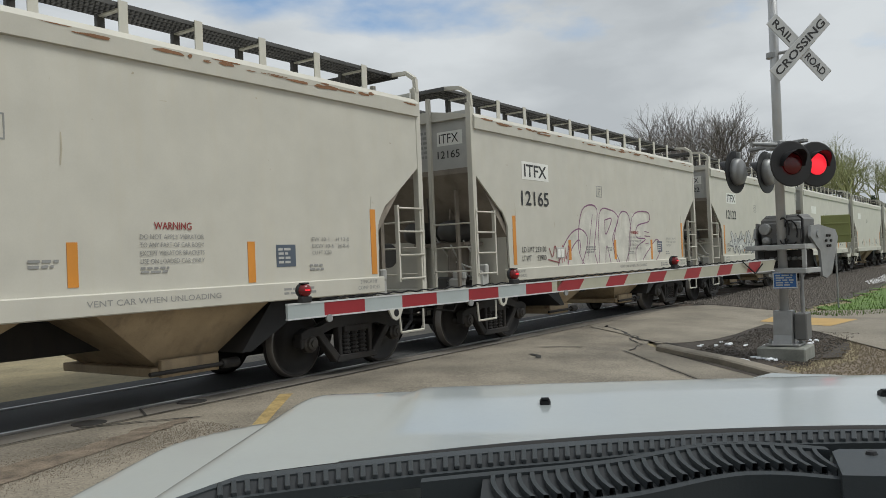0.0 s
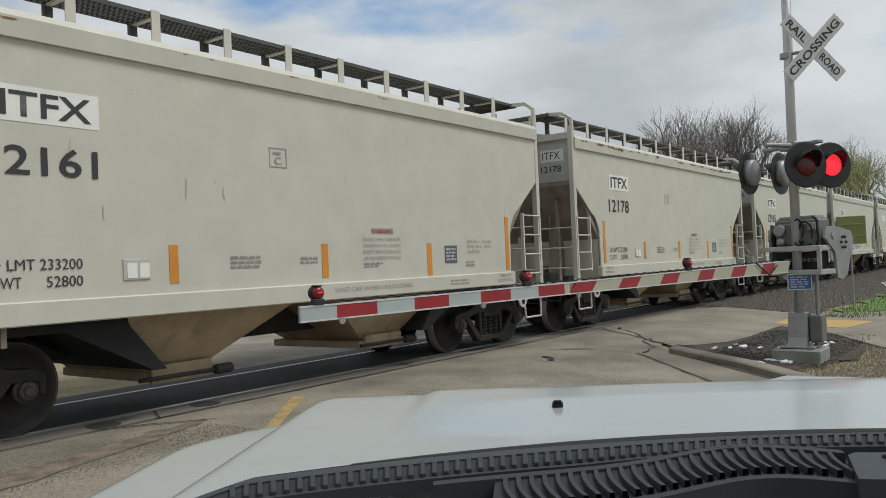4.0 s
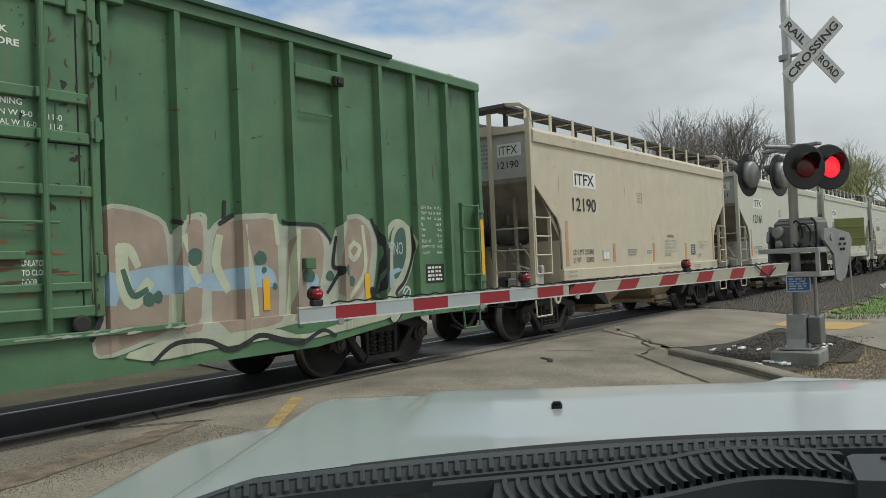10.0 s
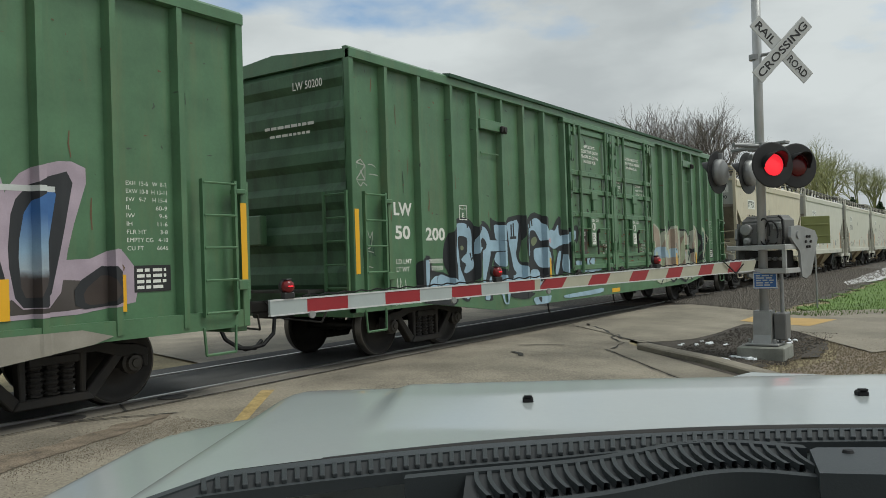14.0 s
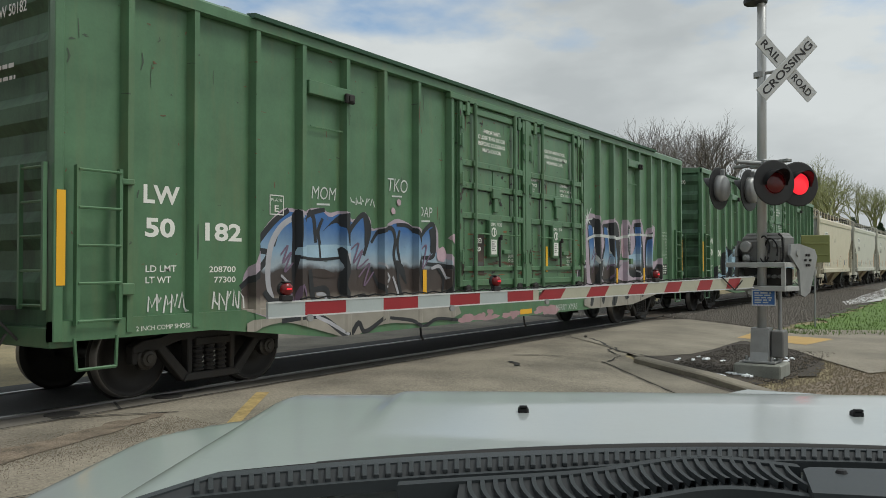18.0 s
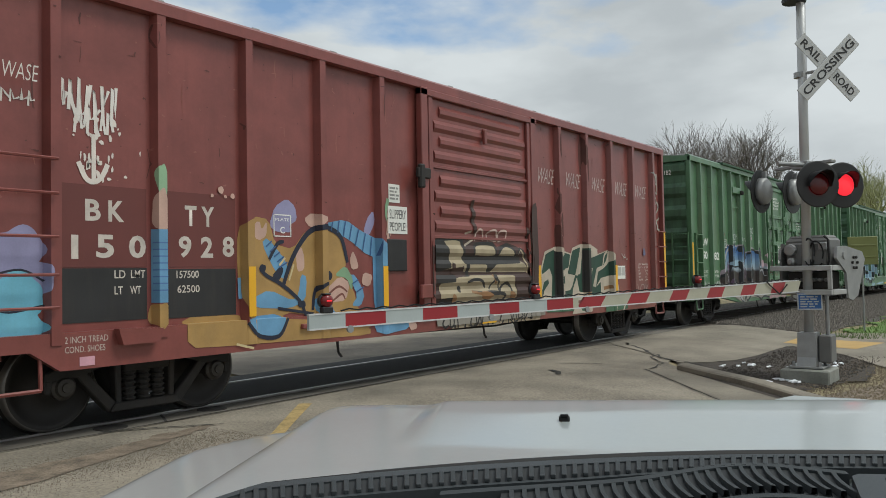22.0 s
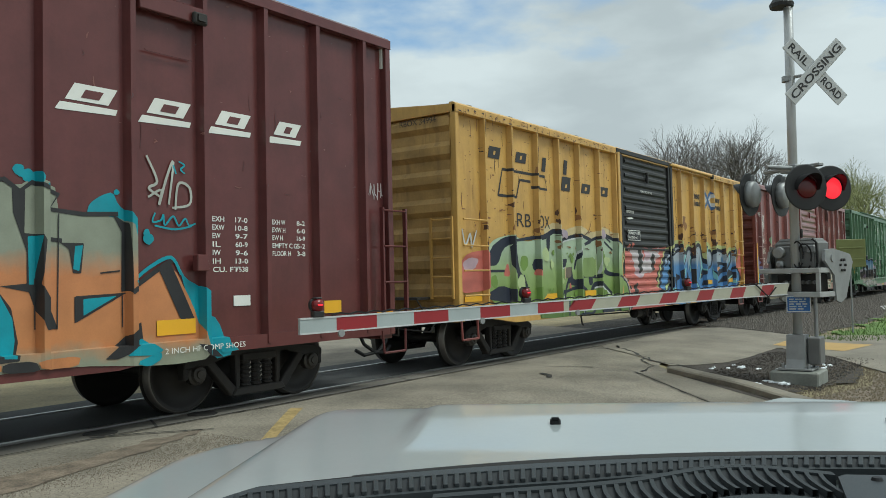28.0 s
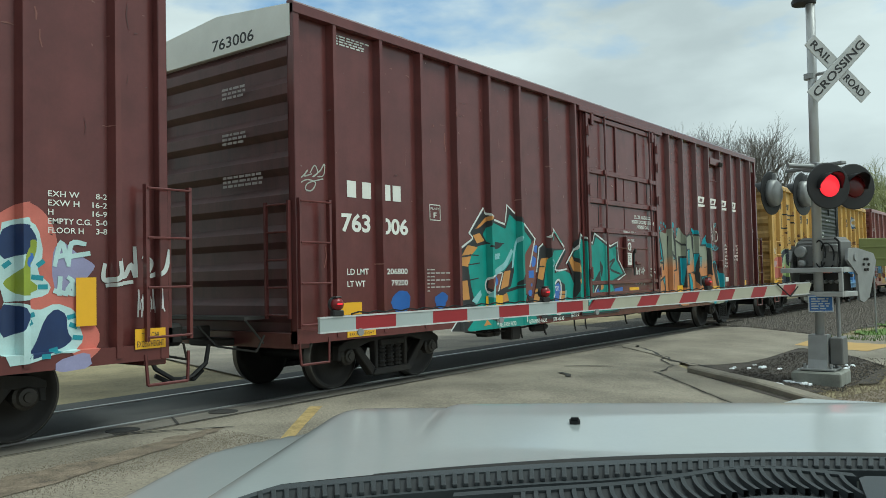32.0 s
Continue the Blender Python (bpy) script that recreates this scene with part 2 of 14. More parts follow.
M_SLAT = mat("charcoal_slat_plastic", (0.028, 0.033, 0.036), 0.6, var=0.15, bump=0.1, fine=300)
# darker copy of the dash plastic: shade between the slats, put into colour
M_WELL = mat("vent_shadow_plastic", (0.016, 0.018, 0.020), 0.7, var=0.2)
# green glare put into the colour of the added sign
M_OLIVE = mat("olive_sheet_metal", (0.17, 0.19, 0.06), 0.6, var=0.15)
# paler copy of the dash plastic: light on the vent rim, put into colour
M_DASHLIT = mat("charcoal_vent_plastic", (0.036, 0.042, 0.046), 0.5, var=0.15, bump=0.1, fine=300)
for m in (M_DASH, M_SLAT, M_DASHLIT, M_GAP):
    m.node_tree.nodes["Principled BSDF"].inputs["Specular IOR Level"].default_value = 0.3
M_BARK = mat("grey_brown_bark", (0.19, 0.175, 0.165), 0.9, var=0.3)
M_BUD = mat("budding_twigs", (0.26, 0.27, 0.125), 0.9, var=0.3)
M_SNOW = mat("old_snow", (0.75, 0.77, 0.8), 0.6, var=0.05, bump=0.5)
M_WALLGREEN = mat("pale_green_cladding", (0.36, 0.42, 0.34), 0.7, var=0.08, scale=1)
M_ROOFGREY = mat("grey_roofing", (0.20, 0.20, 0.21), 0.8, var=0.15)
M_GLASS = mat("dark_window_glass", (0.03, 0.035, 0.04), 0.1, var=0.1)


# ---- mesh helpers ----
def part(name, bm, material, parent=None, label="", smooth=False):
    me = bpy.data.meshes.new(name)
    bmesh.ops.recalc_face_normals(bm, faces=bm.faces[:])
    bm.to_mesh(me)
    bm.free()
    if smooth:
        me.polygons.foreach_set("use_smooth", [True] * len(me.polygons))
    me.materials.append(material)
    ob = new(name, me)
    ob.parent = parent
    if label:
        tagged(ob, label)
    return ob


def shared(name, me, parent, m=None, label=""):
    ob = new(name, me)
    ob.parent = parent
    if m is not None:
        ob.matrix_basis = m
    if label:
        tagged(ob, label)
    return ob


def thing(name, label, category, group="", m=None, kind=""):
    ob = new(name)
    ob.empty_display_size = 0.2
    if m is not None:
        ob.matrix_basis = m
    return tagged(ob, label, category, group, kind)


def box(bm, x0, x1, y0, y1, z0, z1, bevel=0.0):
    v = [bm.verts.new((x, y, z)) for x in (x0, x1) for y in (y0, y1) for z in (z0, z1)]
    fs = [bm.faces.new([v[i] for i in q]) for q in ((0, 1, 3, 2), (4, 6, 7, 5), (0, 4, 5, 1), (2, 3, 7, 6), (0, 2, 6, 4), (1, 5, 7, 3))]
    if bevel:
        bmesh.ops.bevel(bm, geom=list({e for f in fs for e in f.edges}), offset=bevel, segments=1, affect="EDGES", profile=0.5)
    return bm


def one(*a, **k):
    return box(bmesh.new(), *a, **k)


def prism(bm, pts, y0, y1, axis=1):
    """A polygon of (x, z) carried along y (axis 1), of (y, z) along x (axis 0) or of (x, y) along z (axis 2)."""
    def at(p, c):
        return (p[0], c, p[1]) if axis == 1 else (c, p[0], p[1]) if axis == 0 else (p[0], p[1], c)
    a, b = [bm.verts.new(at(p, y0)) for p in pts], [bm.verts.new(at(p, y1)) for p in pts]
    bm.faces.new(a)
    bm.faces.new(b[::-1])
    for i in range(len(pts)):
        j = (i + 1) % len(pts)
        bm.faces.new((a[i], b[i], b[j], a[j]))
    return bm


def rod(bm, p, q, r, sides=6, r2=None):
    p, q = Vector(p), Vector(q)
    d = (q - p).normalized()
    u = d.orthogonal().normalized()
    w = d.cross(u)
    rings = []
    for c, rad in ((p, r), (q, r if r2 is None else r2)):
        rings.append([bm.verts.new(c + (u * math.cos(2 * math.pi * k / sides) + w * math.sin(2 * math.pi * k / sides)) * rad) for k in range(sides)])
    for k in range(sides):
        j = (k + 1) % sides
        bm.faces.new((rings[0][k], rings[0][j], rings[1][j], rings[1][k]))
    bm.faces.new(rings[0][::-1])
    bm.faces.new(rings[1])
    return bm


def path_rod(bm, pts, r, sides=5):
    for a, b in zip(pts, pts[1:]):
        rod(bm, a, b, r, sides)
    return bm


def lathe(bm, prof, centre, axis="y", sides=28):
    """Turn (radius, along) pairs about an axis through the centre."""
    rings = []
    for r, a in prof:
        ring = []
        for k in range(sides):
            c, s = r * math.cos(2 * math.pi * k / sides), r * math.sin(2 * math.pi * k / sides)
            o = {"y": (c, a, s), "x": (a, c, s), "z": (c, s, a)}[axis]
            ring.append(bm.verts.new(Vector(centre) + Vector(o)))
        rings.append(ring)
    for a, b in zip(rings, rings[1:]):
        for k in range(sides):
            j = (k + 1) % sides
            bm.faces.new((a[k], a[j], b[j], b[k]))
    bm.faces.new(rings[0][::-1])
    bm.faces.new(rings[-1])
    return bm


def ground_z(x, y):
    """The road falls away gently from the track on the near side, and lies level beyond it."""
    u = min(max((6.9 - y) / 5.0, 0), 1)
    return -0.025 - 0.20 * u * u * (3 - 2 * u)


CUTS_Y = [1.9 + 0.5 * k for k in range(11)]


def sheet(name, poly, lift, material, parent=None, label="", thick=0.0, **tags):
    bm = bmesh.new()
    f = bm.faces.new([bm.verts.new((x, y, 0)) for x, y in poly])
    for c in CUTS_Y:
        bmesh.ops.bisect_plane(bm, geom=bm.verts[:] + bm.edges[:] + bm.faces[:], plane_co=(0, c, 0), plane_no=(0, 1, 0))
    bmesh.ops.triangulate(bm, faces=bm.faces[:])
    for v in bm.verts:
        v.co.z = ground_z(v.co.x, v.co.y) + lift
    if thick:
        r = bmesh.ops.extrude_face_region(bm, geom=bm.faces[:])
        for v in r["geom"]:
            if isinstance(v, bmesh.types.BMVert):
                v.co.z -= thick
    ob = part(name, bm, material, parent, label)
    if tags:
        tagged(ob, **tags)
    return ob

# ---- ground, road, track ----
bm = bmesh.new()
ys = [-3000, -60] + [-3 + 0.5 * k for k in range(30)] + [60, 3000]
xs = [-3000, -80, -20, 0, 20, 80, 3000]
vv = [[bm.verts.new((x, y, ground_z(x, y) - 0.03)) for x in xs] for y in ys]
for a, b in zip(vv, vv[1:]):
    for i in range(len(xs) - 1):
        bm.faces.new((a[i], a[i + 1], b[i + 1], b[i]))
tagged(part("ground", bm, M_DRY), "dry brown grass and earth reaching the horizon", "ground", kind="structure")


def ragged(pts, amp, step, seed=1):
    """An outline with uneven edges."""
    r2, out = random.Random(seed), []
    for (x0, y0), (x1, y1) in zip(pts, pts[1:] + pts[:1]):
        n = max(1, int(math.hypot(x1 - x0, y1 - y0) / step))
        for k in range(n):
            a = amp if k else amp * 0.4
            out.append((x0 + (x1 - x0) * k / n + r2.uniform(-a, a), y0 + (y1 - y0) * k / n + r2.uniform(-a, a)))
    return out


YN, YF = YC - 0.752, YC + 0.752
road = tagged(sheet("road", [(-12, -8), (6.2, -4), (10.9, 2.42), (12.3, 4.45), (13.2, 5.2), (17.6, 6.5), (18.0, YN - 0.45), (-12, YN - 0.45)], 0.0, M_CONCRETE), "worn tan concrete road at the level crossing", "road", kind="structure")
tagged(sheet("road_far", [(8.2, YF + 0.6), (21.0, YF + 0.6), (40, 60), (24, 60)], 0.0, M_CONCRETE), "worn tan concrete road beyond the track", "road", kind="structure")
tagged(sheet("crossing_edge", [(-12, YN - 0.45), (21.4, YN - 0.45), (21.5, YN - 0.05), (-12, YN - 0.05)], 0.006, mat("oily_concrete", (0.15, 0.135, 0.115), 0.8, var=0.3, scale=1.2, bump=0.5, spread=(0.4, 2, 1))), "stained concrete strip along the near rail", "road", kind="structure")
tagged(sheet("crossing_panel", [(-12, YN + 0.11), (21.5, YN + 0.11), (21.5, YF - 0.06), (-12, YF - 0.06)], 0.012, M_ASPHALT), "dark asphalt crossing panel between the rails", "road", kind="structure")
tagged(sheet("crossing_panel_far", [(-12, YF + 0.05), (21.5, YF + 0.05), (21.5, YF + 0.6), (-12, YF + 0.6)], 0.012, M_ASPHALT), "dark asphalt strip beyond the far rail", "road", kind="structure")


def rail(y):
    bm = bmesh.new()
    prism(bm, [(y - 0.035, 0.0), (y - 0.035, -0.02), (y - 0.009, -0.04), (y - 0.009, -0.13), (y - 0.07, -0.15), (y + 0.07, -0.15),
               (y + 0.009, -0.13), (y + 0.009, -0.04), (y + 0.035, -0.02), (y + 0.035, 0.0)], -150, 220, axis=0)
    return tagged(part("rail", bm, M_RAIL), "polished steel rail set in the crossing", "rail", kind="structure")


for y in (YN, YF):
    rail(y)
tie = part("sleeper", one(-0.11, 0.11, -1.25, 1.25, -0.2, -0.03, 0.01), M_TIMBER)
tagged(tie, "weathered timber sleeper under the rails", "sleeper", "sleepers", "structure")
tie.matrix_basis = pose(21.8, YC, 0)
for k in range(1, 90):
    copy_thing(tie, pose(21.8 + 0.5 * k, YC, random.uniform(-0.006, 0.004), 0, 0, random.uniform(-1, 1)))
tagged(sheet("ballast", [(18.5, 5.3), (26, 4.2), (220, 4.6), (220, YF + 2.6), (18.6, YF + 2.2)], -0.012, M_GRAVEL), "grey crushed stone ballast under the track", "ballast", kind="structure")
tagged(sheet("pavement", [(16.0, 7.57), (15.45, 7.25), (13.9, 5.65), (13.37, 5.06), (13.8, 4.72), (14.5, 4.47), (15.54, 4.38), (16.6, 4.4), (17.73, 4.38), (17.4, 3.7), (16.94, 3.2), (14.2, 1.6), (26, -4.5), (30, -3), (23.0, 3.0), (21.0, 4.8), (21.5, 5.8), (22.28, 6.93), (21.6, 7.57)], 0.012, M_WALKWAY), "pale concrete pavement beside the crossing", "pavement", kind="structure")
tagged(sheet("tactile_paving", [(18.15, 4.6), (19.5, 4.62), (20.0, 2.95), (18.1, 3.2)], 0.018, M_TACTILE), "yellow tactile paving on the pavement", "paving", kind="structure")
tagged(sheet("soil_bed", ragged([(12.75, 4.7), (13.4, 5.2), (14.3, 4.6), (15.54, 4.5), (17.8, 4.45), (17.1, 3.2), (15.2, 2.4), (13.6, 2.25), (11.9, 2.8)], 0.12, 0.14, 4), 0.004, M_SOIL), "dark wet soil round the signal base", "soil", kind="structure")
tagged(sheet("verge", [(11.0, 2.3), (11.6, 2.5), (13.3, 2.0), (15.8, 2.3), (14.2, 1.6), (24, -4.5), (20, -12), (4, -8)], -0.008, M_GRIT), "gritty brown verge beside the kerb", "verge", kind="structure")
tagged(sheet("grass", ragged([(20.5, 4.2), (26, 4.0), (60, 4.4)], 0.0, 0.5, 8)[:1] + [(20.8 + 0.6 * k + 0.2 * math.sin(5 * k), 4.1 + 0.28 * math.sin(2.3 * k) + 0.2 * math.sin(5.1 * k)) for k in range(60)] + [(60, 4.4), (220, 4.4), (220, -80), (34, -40), (31, -3.5), (22.0, 3.1)], 0.006, M_GRASS), "short green grass beside the railway", "grass", kind="structure")
tagged(sheet("grit_band", ragged([(-8, 6.0), (3.0, 6.15), (4.4, 6.55), (5.3, 7.0), (4.6, 7.0), (3.6, 6.7), (-8, 6.5)], 0.07, 0.14, 5), 0.006, M_GRIT), "loose grit gathered along the road edge", "grit", kind="structure")
tagged(sheet("road_marking", [(5.22, 6.05), (5.33, 5.98), (6.80, 7.10), (6.70, 7.22)], 0.006, M_PAINTY), "worn yellow stop line on the concrete", "road marking", kind="structure")

tagged(sheet("side_path", ragged([(35, 4.75), (41, 4.1), (60, 5.0), (90, 5.6), (90, 6.0), (60, 5.7), (37, 5.15)], 0.06, 0.8, 7), 0.03, mat("bleached_gravel", (0.42, 0.42, 0.42), 0.9, var=0.2)), "pale gravel path between grass and ballast", "path", kind="structure")

# joints and cracks, cut as thin dark strips of tar
tar = mat("crack_filler", (0.03, 0.028, 0.025), 0.9, var=0.3)
rnd = random.Random(2)


def crack(pts, w, jitter=0.05):
    bm, fine = bmesh.new(), []
    for (x0, y0), (x1, y1) in zip(pts, pts[1:]):
        n = max(2, int(math.hypot(x1 - x0, y1 - y0) / 0.18))
        fine += [(x0 + (x1 - x0) * k / n + rnd.uniform(-jitter, jitter), y0 + (y1 - y0) * k / n + rnd.uniform(-jitter, jitter)) for k in range(n)]
    fine.append(pts[-1])
    prev = None
    for i, (x, y) in enumerate(fine):
        a, b = fine[max(i - 1, 0)], fine[min(i + 1, len(fine) - 1)]
        d = Vector((b[0] - a[0], b[1] - a[1], 0)).normalized()
        h = w * rnd.uniform(0.4, 1.2) / 2
        z = ground_z(x, y) + 0.012
        cur = (bm.verts.new((x - d.y * h, y + d.x * h, z)), bm.verts.new((x + d.y * h, y - d.x * h, z)))
        if prev:
            bm.faces.new((prev[0], prev[1], cur[1], cur[0]))
        prev = cur
    return tagged(part("road_crack", bm, tar, road), "dark crack in the concrete")


crack([(-9, YN - 0.5), (3.7, YN - 0.5), (9.7, YN - 0.45), (18, YN - 0.5)], 0.035, 0.006)
crack([(16.0, 7.25), (14.6, 6.2), (13.75, 5.55), (13.4, 4.7)], 0.07)
crack([(14.5, 6.1), (13.1, 5.3), (12.3, 5.15)], 0.04)
crack([(4.4, 7.6), (4.9, 7.35), (5.35, 6.9)], 0.035)
crack([(11.9, 6.6), (12.2, 6.2), (12.25, 5.95)], 0.05)
crack([(11.1, 6.25), (10.75, 5.95)], 0.09, 0.05)
crack([(12.2, 5.2), (10.2, 3.3)], 0.03, 0.01)
crack([(9.4, YN - 0.5), (9.8, 8.3)], 0.03, 0.01)
crack([(5.1, YN - 0.5), (5.5, 8.3)], 0.03, 0.01)
crack([(-2, 5.4), (2.4, 5.3), (4.6, 5.7)], 0.03)
for x, y in ((5.9, 7.82), (4.6, 7.76)):
    p = tagged(part("drain_cover", lathe(bmesh.new(), [(0.17, 0), (0.17, 0.012), (0.14, 0.016), (0.05, 0.013)], (x, y, ground_z(x, y)), "z", 20), M_STEEL), "dark iron cover set in the concrete", "drain cover", "drain covers")

# kerb with a gutter slab
line = [(12.62, 4.72), (12.2, 4.05), (11.8, 3.38), (11.3, 2.85), (10.78, 2.34), (9.9, 1.4), (6.0, -4.2)]
kerb = thing("kerb", "worn rounded concrete kerb at the road edge", "kerb", kind="structure")
for (x0, y0), (x1, y1) in zip(line, line[1:]):
    n = Vector((-(y1 - y0), x1 - x0, 0)).normalized() * -0.13
    bm = bmesh.new()
    prof = ((-1.15, -0.1), (-1.1, 0.03), (-0.95, 0.075), (-0.7, 0.105), (-0.35, 0.11), (0.3, 0.11), (0.8, 0.10), (1, 0.08), (1, -0.1))
    ends = [[bm.verts.new((x + n.x * a, y + n.y * a, ground_z(x, y) + z)) for a, z in prof] for x, y in ((x0, y0), (x1 - (x1 - x0) * 0.004, y1 - (y1 - y0) * 0.004))]
    bm.faces.new(ends[0])
    bm.faces.new(ends[1][::-1])
    for i in range(len(prof)):
        j = (i + 1) % len(prof)
        bm.faces.new((ends[0][i], ends[1][i], ends[1][j], ends[0][j]))
    part("kerb_stone", bm, M_KERB, kerb)
tagged(sheet("gutter_slab", [(12.2, 5.15), (12.62, 4.85), (10.6, 2.45), (10.15, 3.2)], 0.008, M_WALKWAY), "pale concrete gutter slab beside the kerb", "gutter", kind="structure")
tagged(sheet("gutter_line", [(12.62, 4.84), (12.7, 4.76), (10.72, 2.36), (10.6, 2.45)], 0.012, M_SOIL), "dirt gathered in the gutter", "gutter", kind="structure")

# ballast stones and grit, loose on the ground
def stones(name, label, n, place, size, material, cat):
    me, v, f = bpy.data.meshes.new(name), [], []
    for _ in range(n):
        x, y = place()
        r = rnd.uniform(*size)
        b, z = len(v), ground_z(x, y)
        t = rnd.uniform(0, 6.28)
        for k in range(4):
            a = t + 1.571 * k
            v.append((x + r * math.cos(a) * rnd.uniform(0.7, 1.2), y + r * math.sin(a) * rnd.uniform(0.7, 1.2), z - 0.01 + r * rnd.uniform(0, 0.3)))
        v.append((x, y, z + r * rnd.uniform(0.6, 1.1)))
        f += [(b, b + 1, b + 4), (b + 1, b + 2, b + 4), (b + 2, b + 3, b + 4), (b + 3, b, b + 4)]
    me.from_pydata(v, [], f)
    me.materials.append(material)
    return tagged(new(name, me), label, cat, kind="stuff")


stone = mat("broken_stone", (0.125, 0.11, 0.095), 0.9, var=0.9)
stone.node_tree.nodes["Noise Texture"].inputs["Scale"].default_value = 25
grit_stone = mat("brown_grit", (0.15, 0.125, 0.095), 0.9, var=0.6)
grit_stone.node_tree.nodes["Noise Texture"].inputs["Scale"].default_value = 40
tan_stone = mat("tan_chippings", (0.19, 0.155, 0.105), 0.9, var=0.4)
tan_stone.node_tree.nodes["Noise Texture"].inputs["Scale"].default_value = 30
def ballast_place():
    y = rnd.uniform(4.45, 7.95)
    return 21.2 + max(0, y - 4.9) * 0.62 + 34 * rnd.random() ** 1.6, y


stones("ballast_stones", "grey broken ballast stones beside the rails", 14000, ballast_place, (0.03, 0.075), stone, "ballast")
stones("loose_grit", "loose brown grit on the road edge", 15000, lambda: (rnd.uniform(0.5, 5.2), rnd.gauss(6.4, 0.3)), (0.003, 0.011), grit_stone, "grit")
stones("soil_clods", "dark clods and chippings round the signal base", 5200, lambda: (rnd.uniform(12.3, 17.0), rnd.uniform(2.5, 4.3)), (0.008, 0.03), M_SOIL, "soil")
stones("verge_chippings", "small chippings on the verge", 5000, lambda: (rnd.uniform(11.2, 16.5), rnd.uniform(0.6, 2.9)), (0.008, 0.022), tan_stone, "gravel")
snow = bmesh.new()
for k, (x, y, n, r) in enumerate(((12.62, 3.2, 8, 0.08), (12.8, 3.35, 4, 0.05), (13.9, 3.5, 4, 0.04), (14.6, 3.1, 6, 0.035), (15.2, 2.95, 5, 0.035), (14.2, 4.1, 4, 0.04), (13.7, 4.2, 3, 0.04))):
    bm, lift = snow, ground_z(x, y) + 0.012
    for _ in range(n):
        cx, cy, rr = x + rnd.gauss(0, 0.17), y + rnd.gauss(0, 0.14), r * rnd.uniform(0.35, 1.3)
        ph = [rnd.uniform(0, 6.28) for _ in range(3)]
        rings = []
        for scale, z in ((1.0, -0.01), (0.93, 0.008), (0.6, 0.018)):
            rings.append([])
            for a in range(16):
                t = a * math.pi / 8
                w = rr * scale * (1 + 0.3 * math.sin(2 * t + ph[0]) + 0.2 * math.sin(3 * t + ph[1]) + 0.15 * math.sin(5 * t + ph[2]))
                rings[-1].append(bm.verts.new((cx + 1.4 * w * math.cos(t), cy + w * math.sin(t), lift + z + rnd.uniform(0, 0.006))))
        for a, b in zip(rings, rings[1:]):
            for i in range(16):
                bm.faces.new((a[i], a[(i + 1) % 16], b[(i + 1) % 16], b[i]))
        bm.faces.new(rings[-1])
tagged(part("snow_patches", snow, M_SNOW), "thin melting patches of old snow on soil", "snow", kind="stuff")
gv, gf = [], []
for _ in range(14000):
    x = 20.5 + 45 * rnd.random() ** 1.7
    y = rnd.uniform(-3.0 - (x - 20) * 0.3, 4.1 + 0.5 * rnd.random() ** 2)
    if y < 3.1 - (x - 21) * 0.75:
        continue
    z, h, a = ground_z(x, y), rnd.uniform(0.04, 0.11), rnd.uniform(0, 6.28)
    b = len(gv)
    gv += [(x - 0.012 * math.cos(a), y - 0.012 * math.sin(a), z), (x + 0.012 * math.cos(a), y + 0.012 * math.sin(a), z), (x + rnd.uniform(-0.04, 0.04), y + rnd.uniform(-0.04, 0.04), z + h)]
    gf.append((b, b + 1, b + 2))
me = bpy.data.meshes.new("grass_blades")
me.from_pydata(gv, [], gf)
me.materials.append(M_GRASS)
tagged(new("grass_blades", me), "short green grass blades beside the railway", "grass", kind="stuff")


# ---- lettering, stencils and sprayed paint ----
GLYPH = {}


def glyphs(s, bold=0.0):
    if (s, bold) not in GLYPH:
        cu = bpy.data.curves.new("lettering", "FONT")
        cu.body, cu.resolution_u, cu.offset, cu.align_x = s, 3, bold, "LEFT"
        ob = bpy.data.objects.new("lettering", cu)
        GLYPH[s, bold] = bpy.data.meshes.new_from_object(ob)
        bpy.data.objects.remove(ob)
        bpy.data.curves.remove(cu)
    bm = bmesh.new()
    bm.from_mesh(GLYPH[s, bold])
    return bm


def text(parent, s, x0, x1, z0, z1, material, y=-1.478, bold=0.012, name="lettering", slant=0.0, end=0):
    """Letters that fill the given place on a side (end 0) or on an end wall that stands at x = y (end 1)."""
    bm = glyphs(s, bold)
    lo = [min(v.co[i] for v in bm.verts) for i in (0, 1)]
    hi = [max(v.co[i] for v in bm.verts) for i in (0, 1)]
    for v in bm.verts:
        a = x0 + (v.co.x - lo[0]) / (hi[0] - lo[0]) * (x1 - x0)
        c = z0 + (v.co.y - lo[1]) / (hi[1] - lo[1]) * (z1 - z0)
        a += slant * (c - z0)
        v.co = (y, -a, c) if end else (a, y, c)
    return part(name, bm, material, parent)


def bars(parent, x0, x1, z0, z1, rows, material, y=-1.478, seed=1, name="stencil", cols=1):
    rnd, bm = random.Random(seed), bmesh.new()
    h = (z1 - z0) / rows
    w = (x1 - x0) / cols
    for r in range(rows):
        for c in range(cols):
            a = x0 + c * w
            stop = a + w * (0.85 if cols > 1 else rnd.uniform(0.75, 1.0))
            while a < stop - 0.02:
                b = min(a + rnd.uniform(0.05, 0.13), stop)
                vs = [bm.verts.new(p) for p in ((a, y, z0 + (r + 0.22) * h), (b, y, z0 + (r + 0.22) * h), (b, y, z0 + (r + 0.78) * h), (a, y, z0 + (r + 0.78) * h))]
                bm.faces.new(vs)
                a = b + 0.022
    return tagged(part(name, bm, material, parent), kind="stuff")


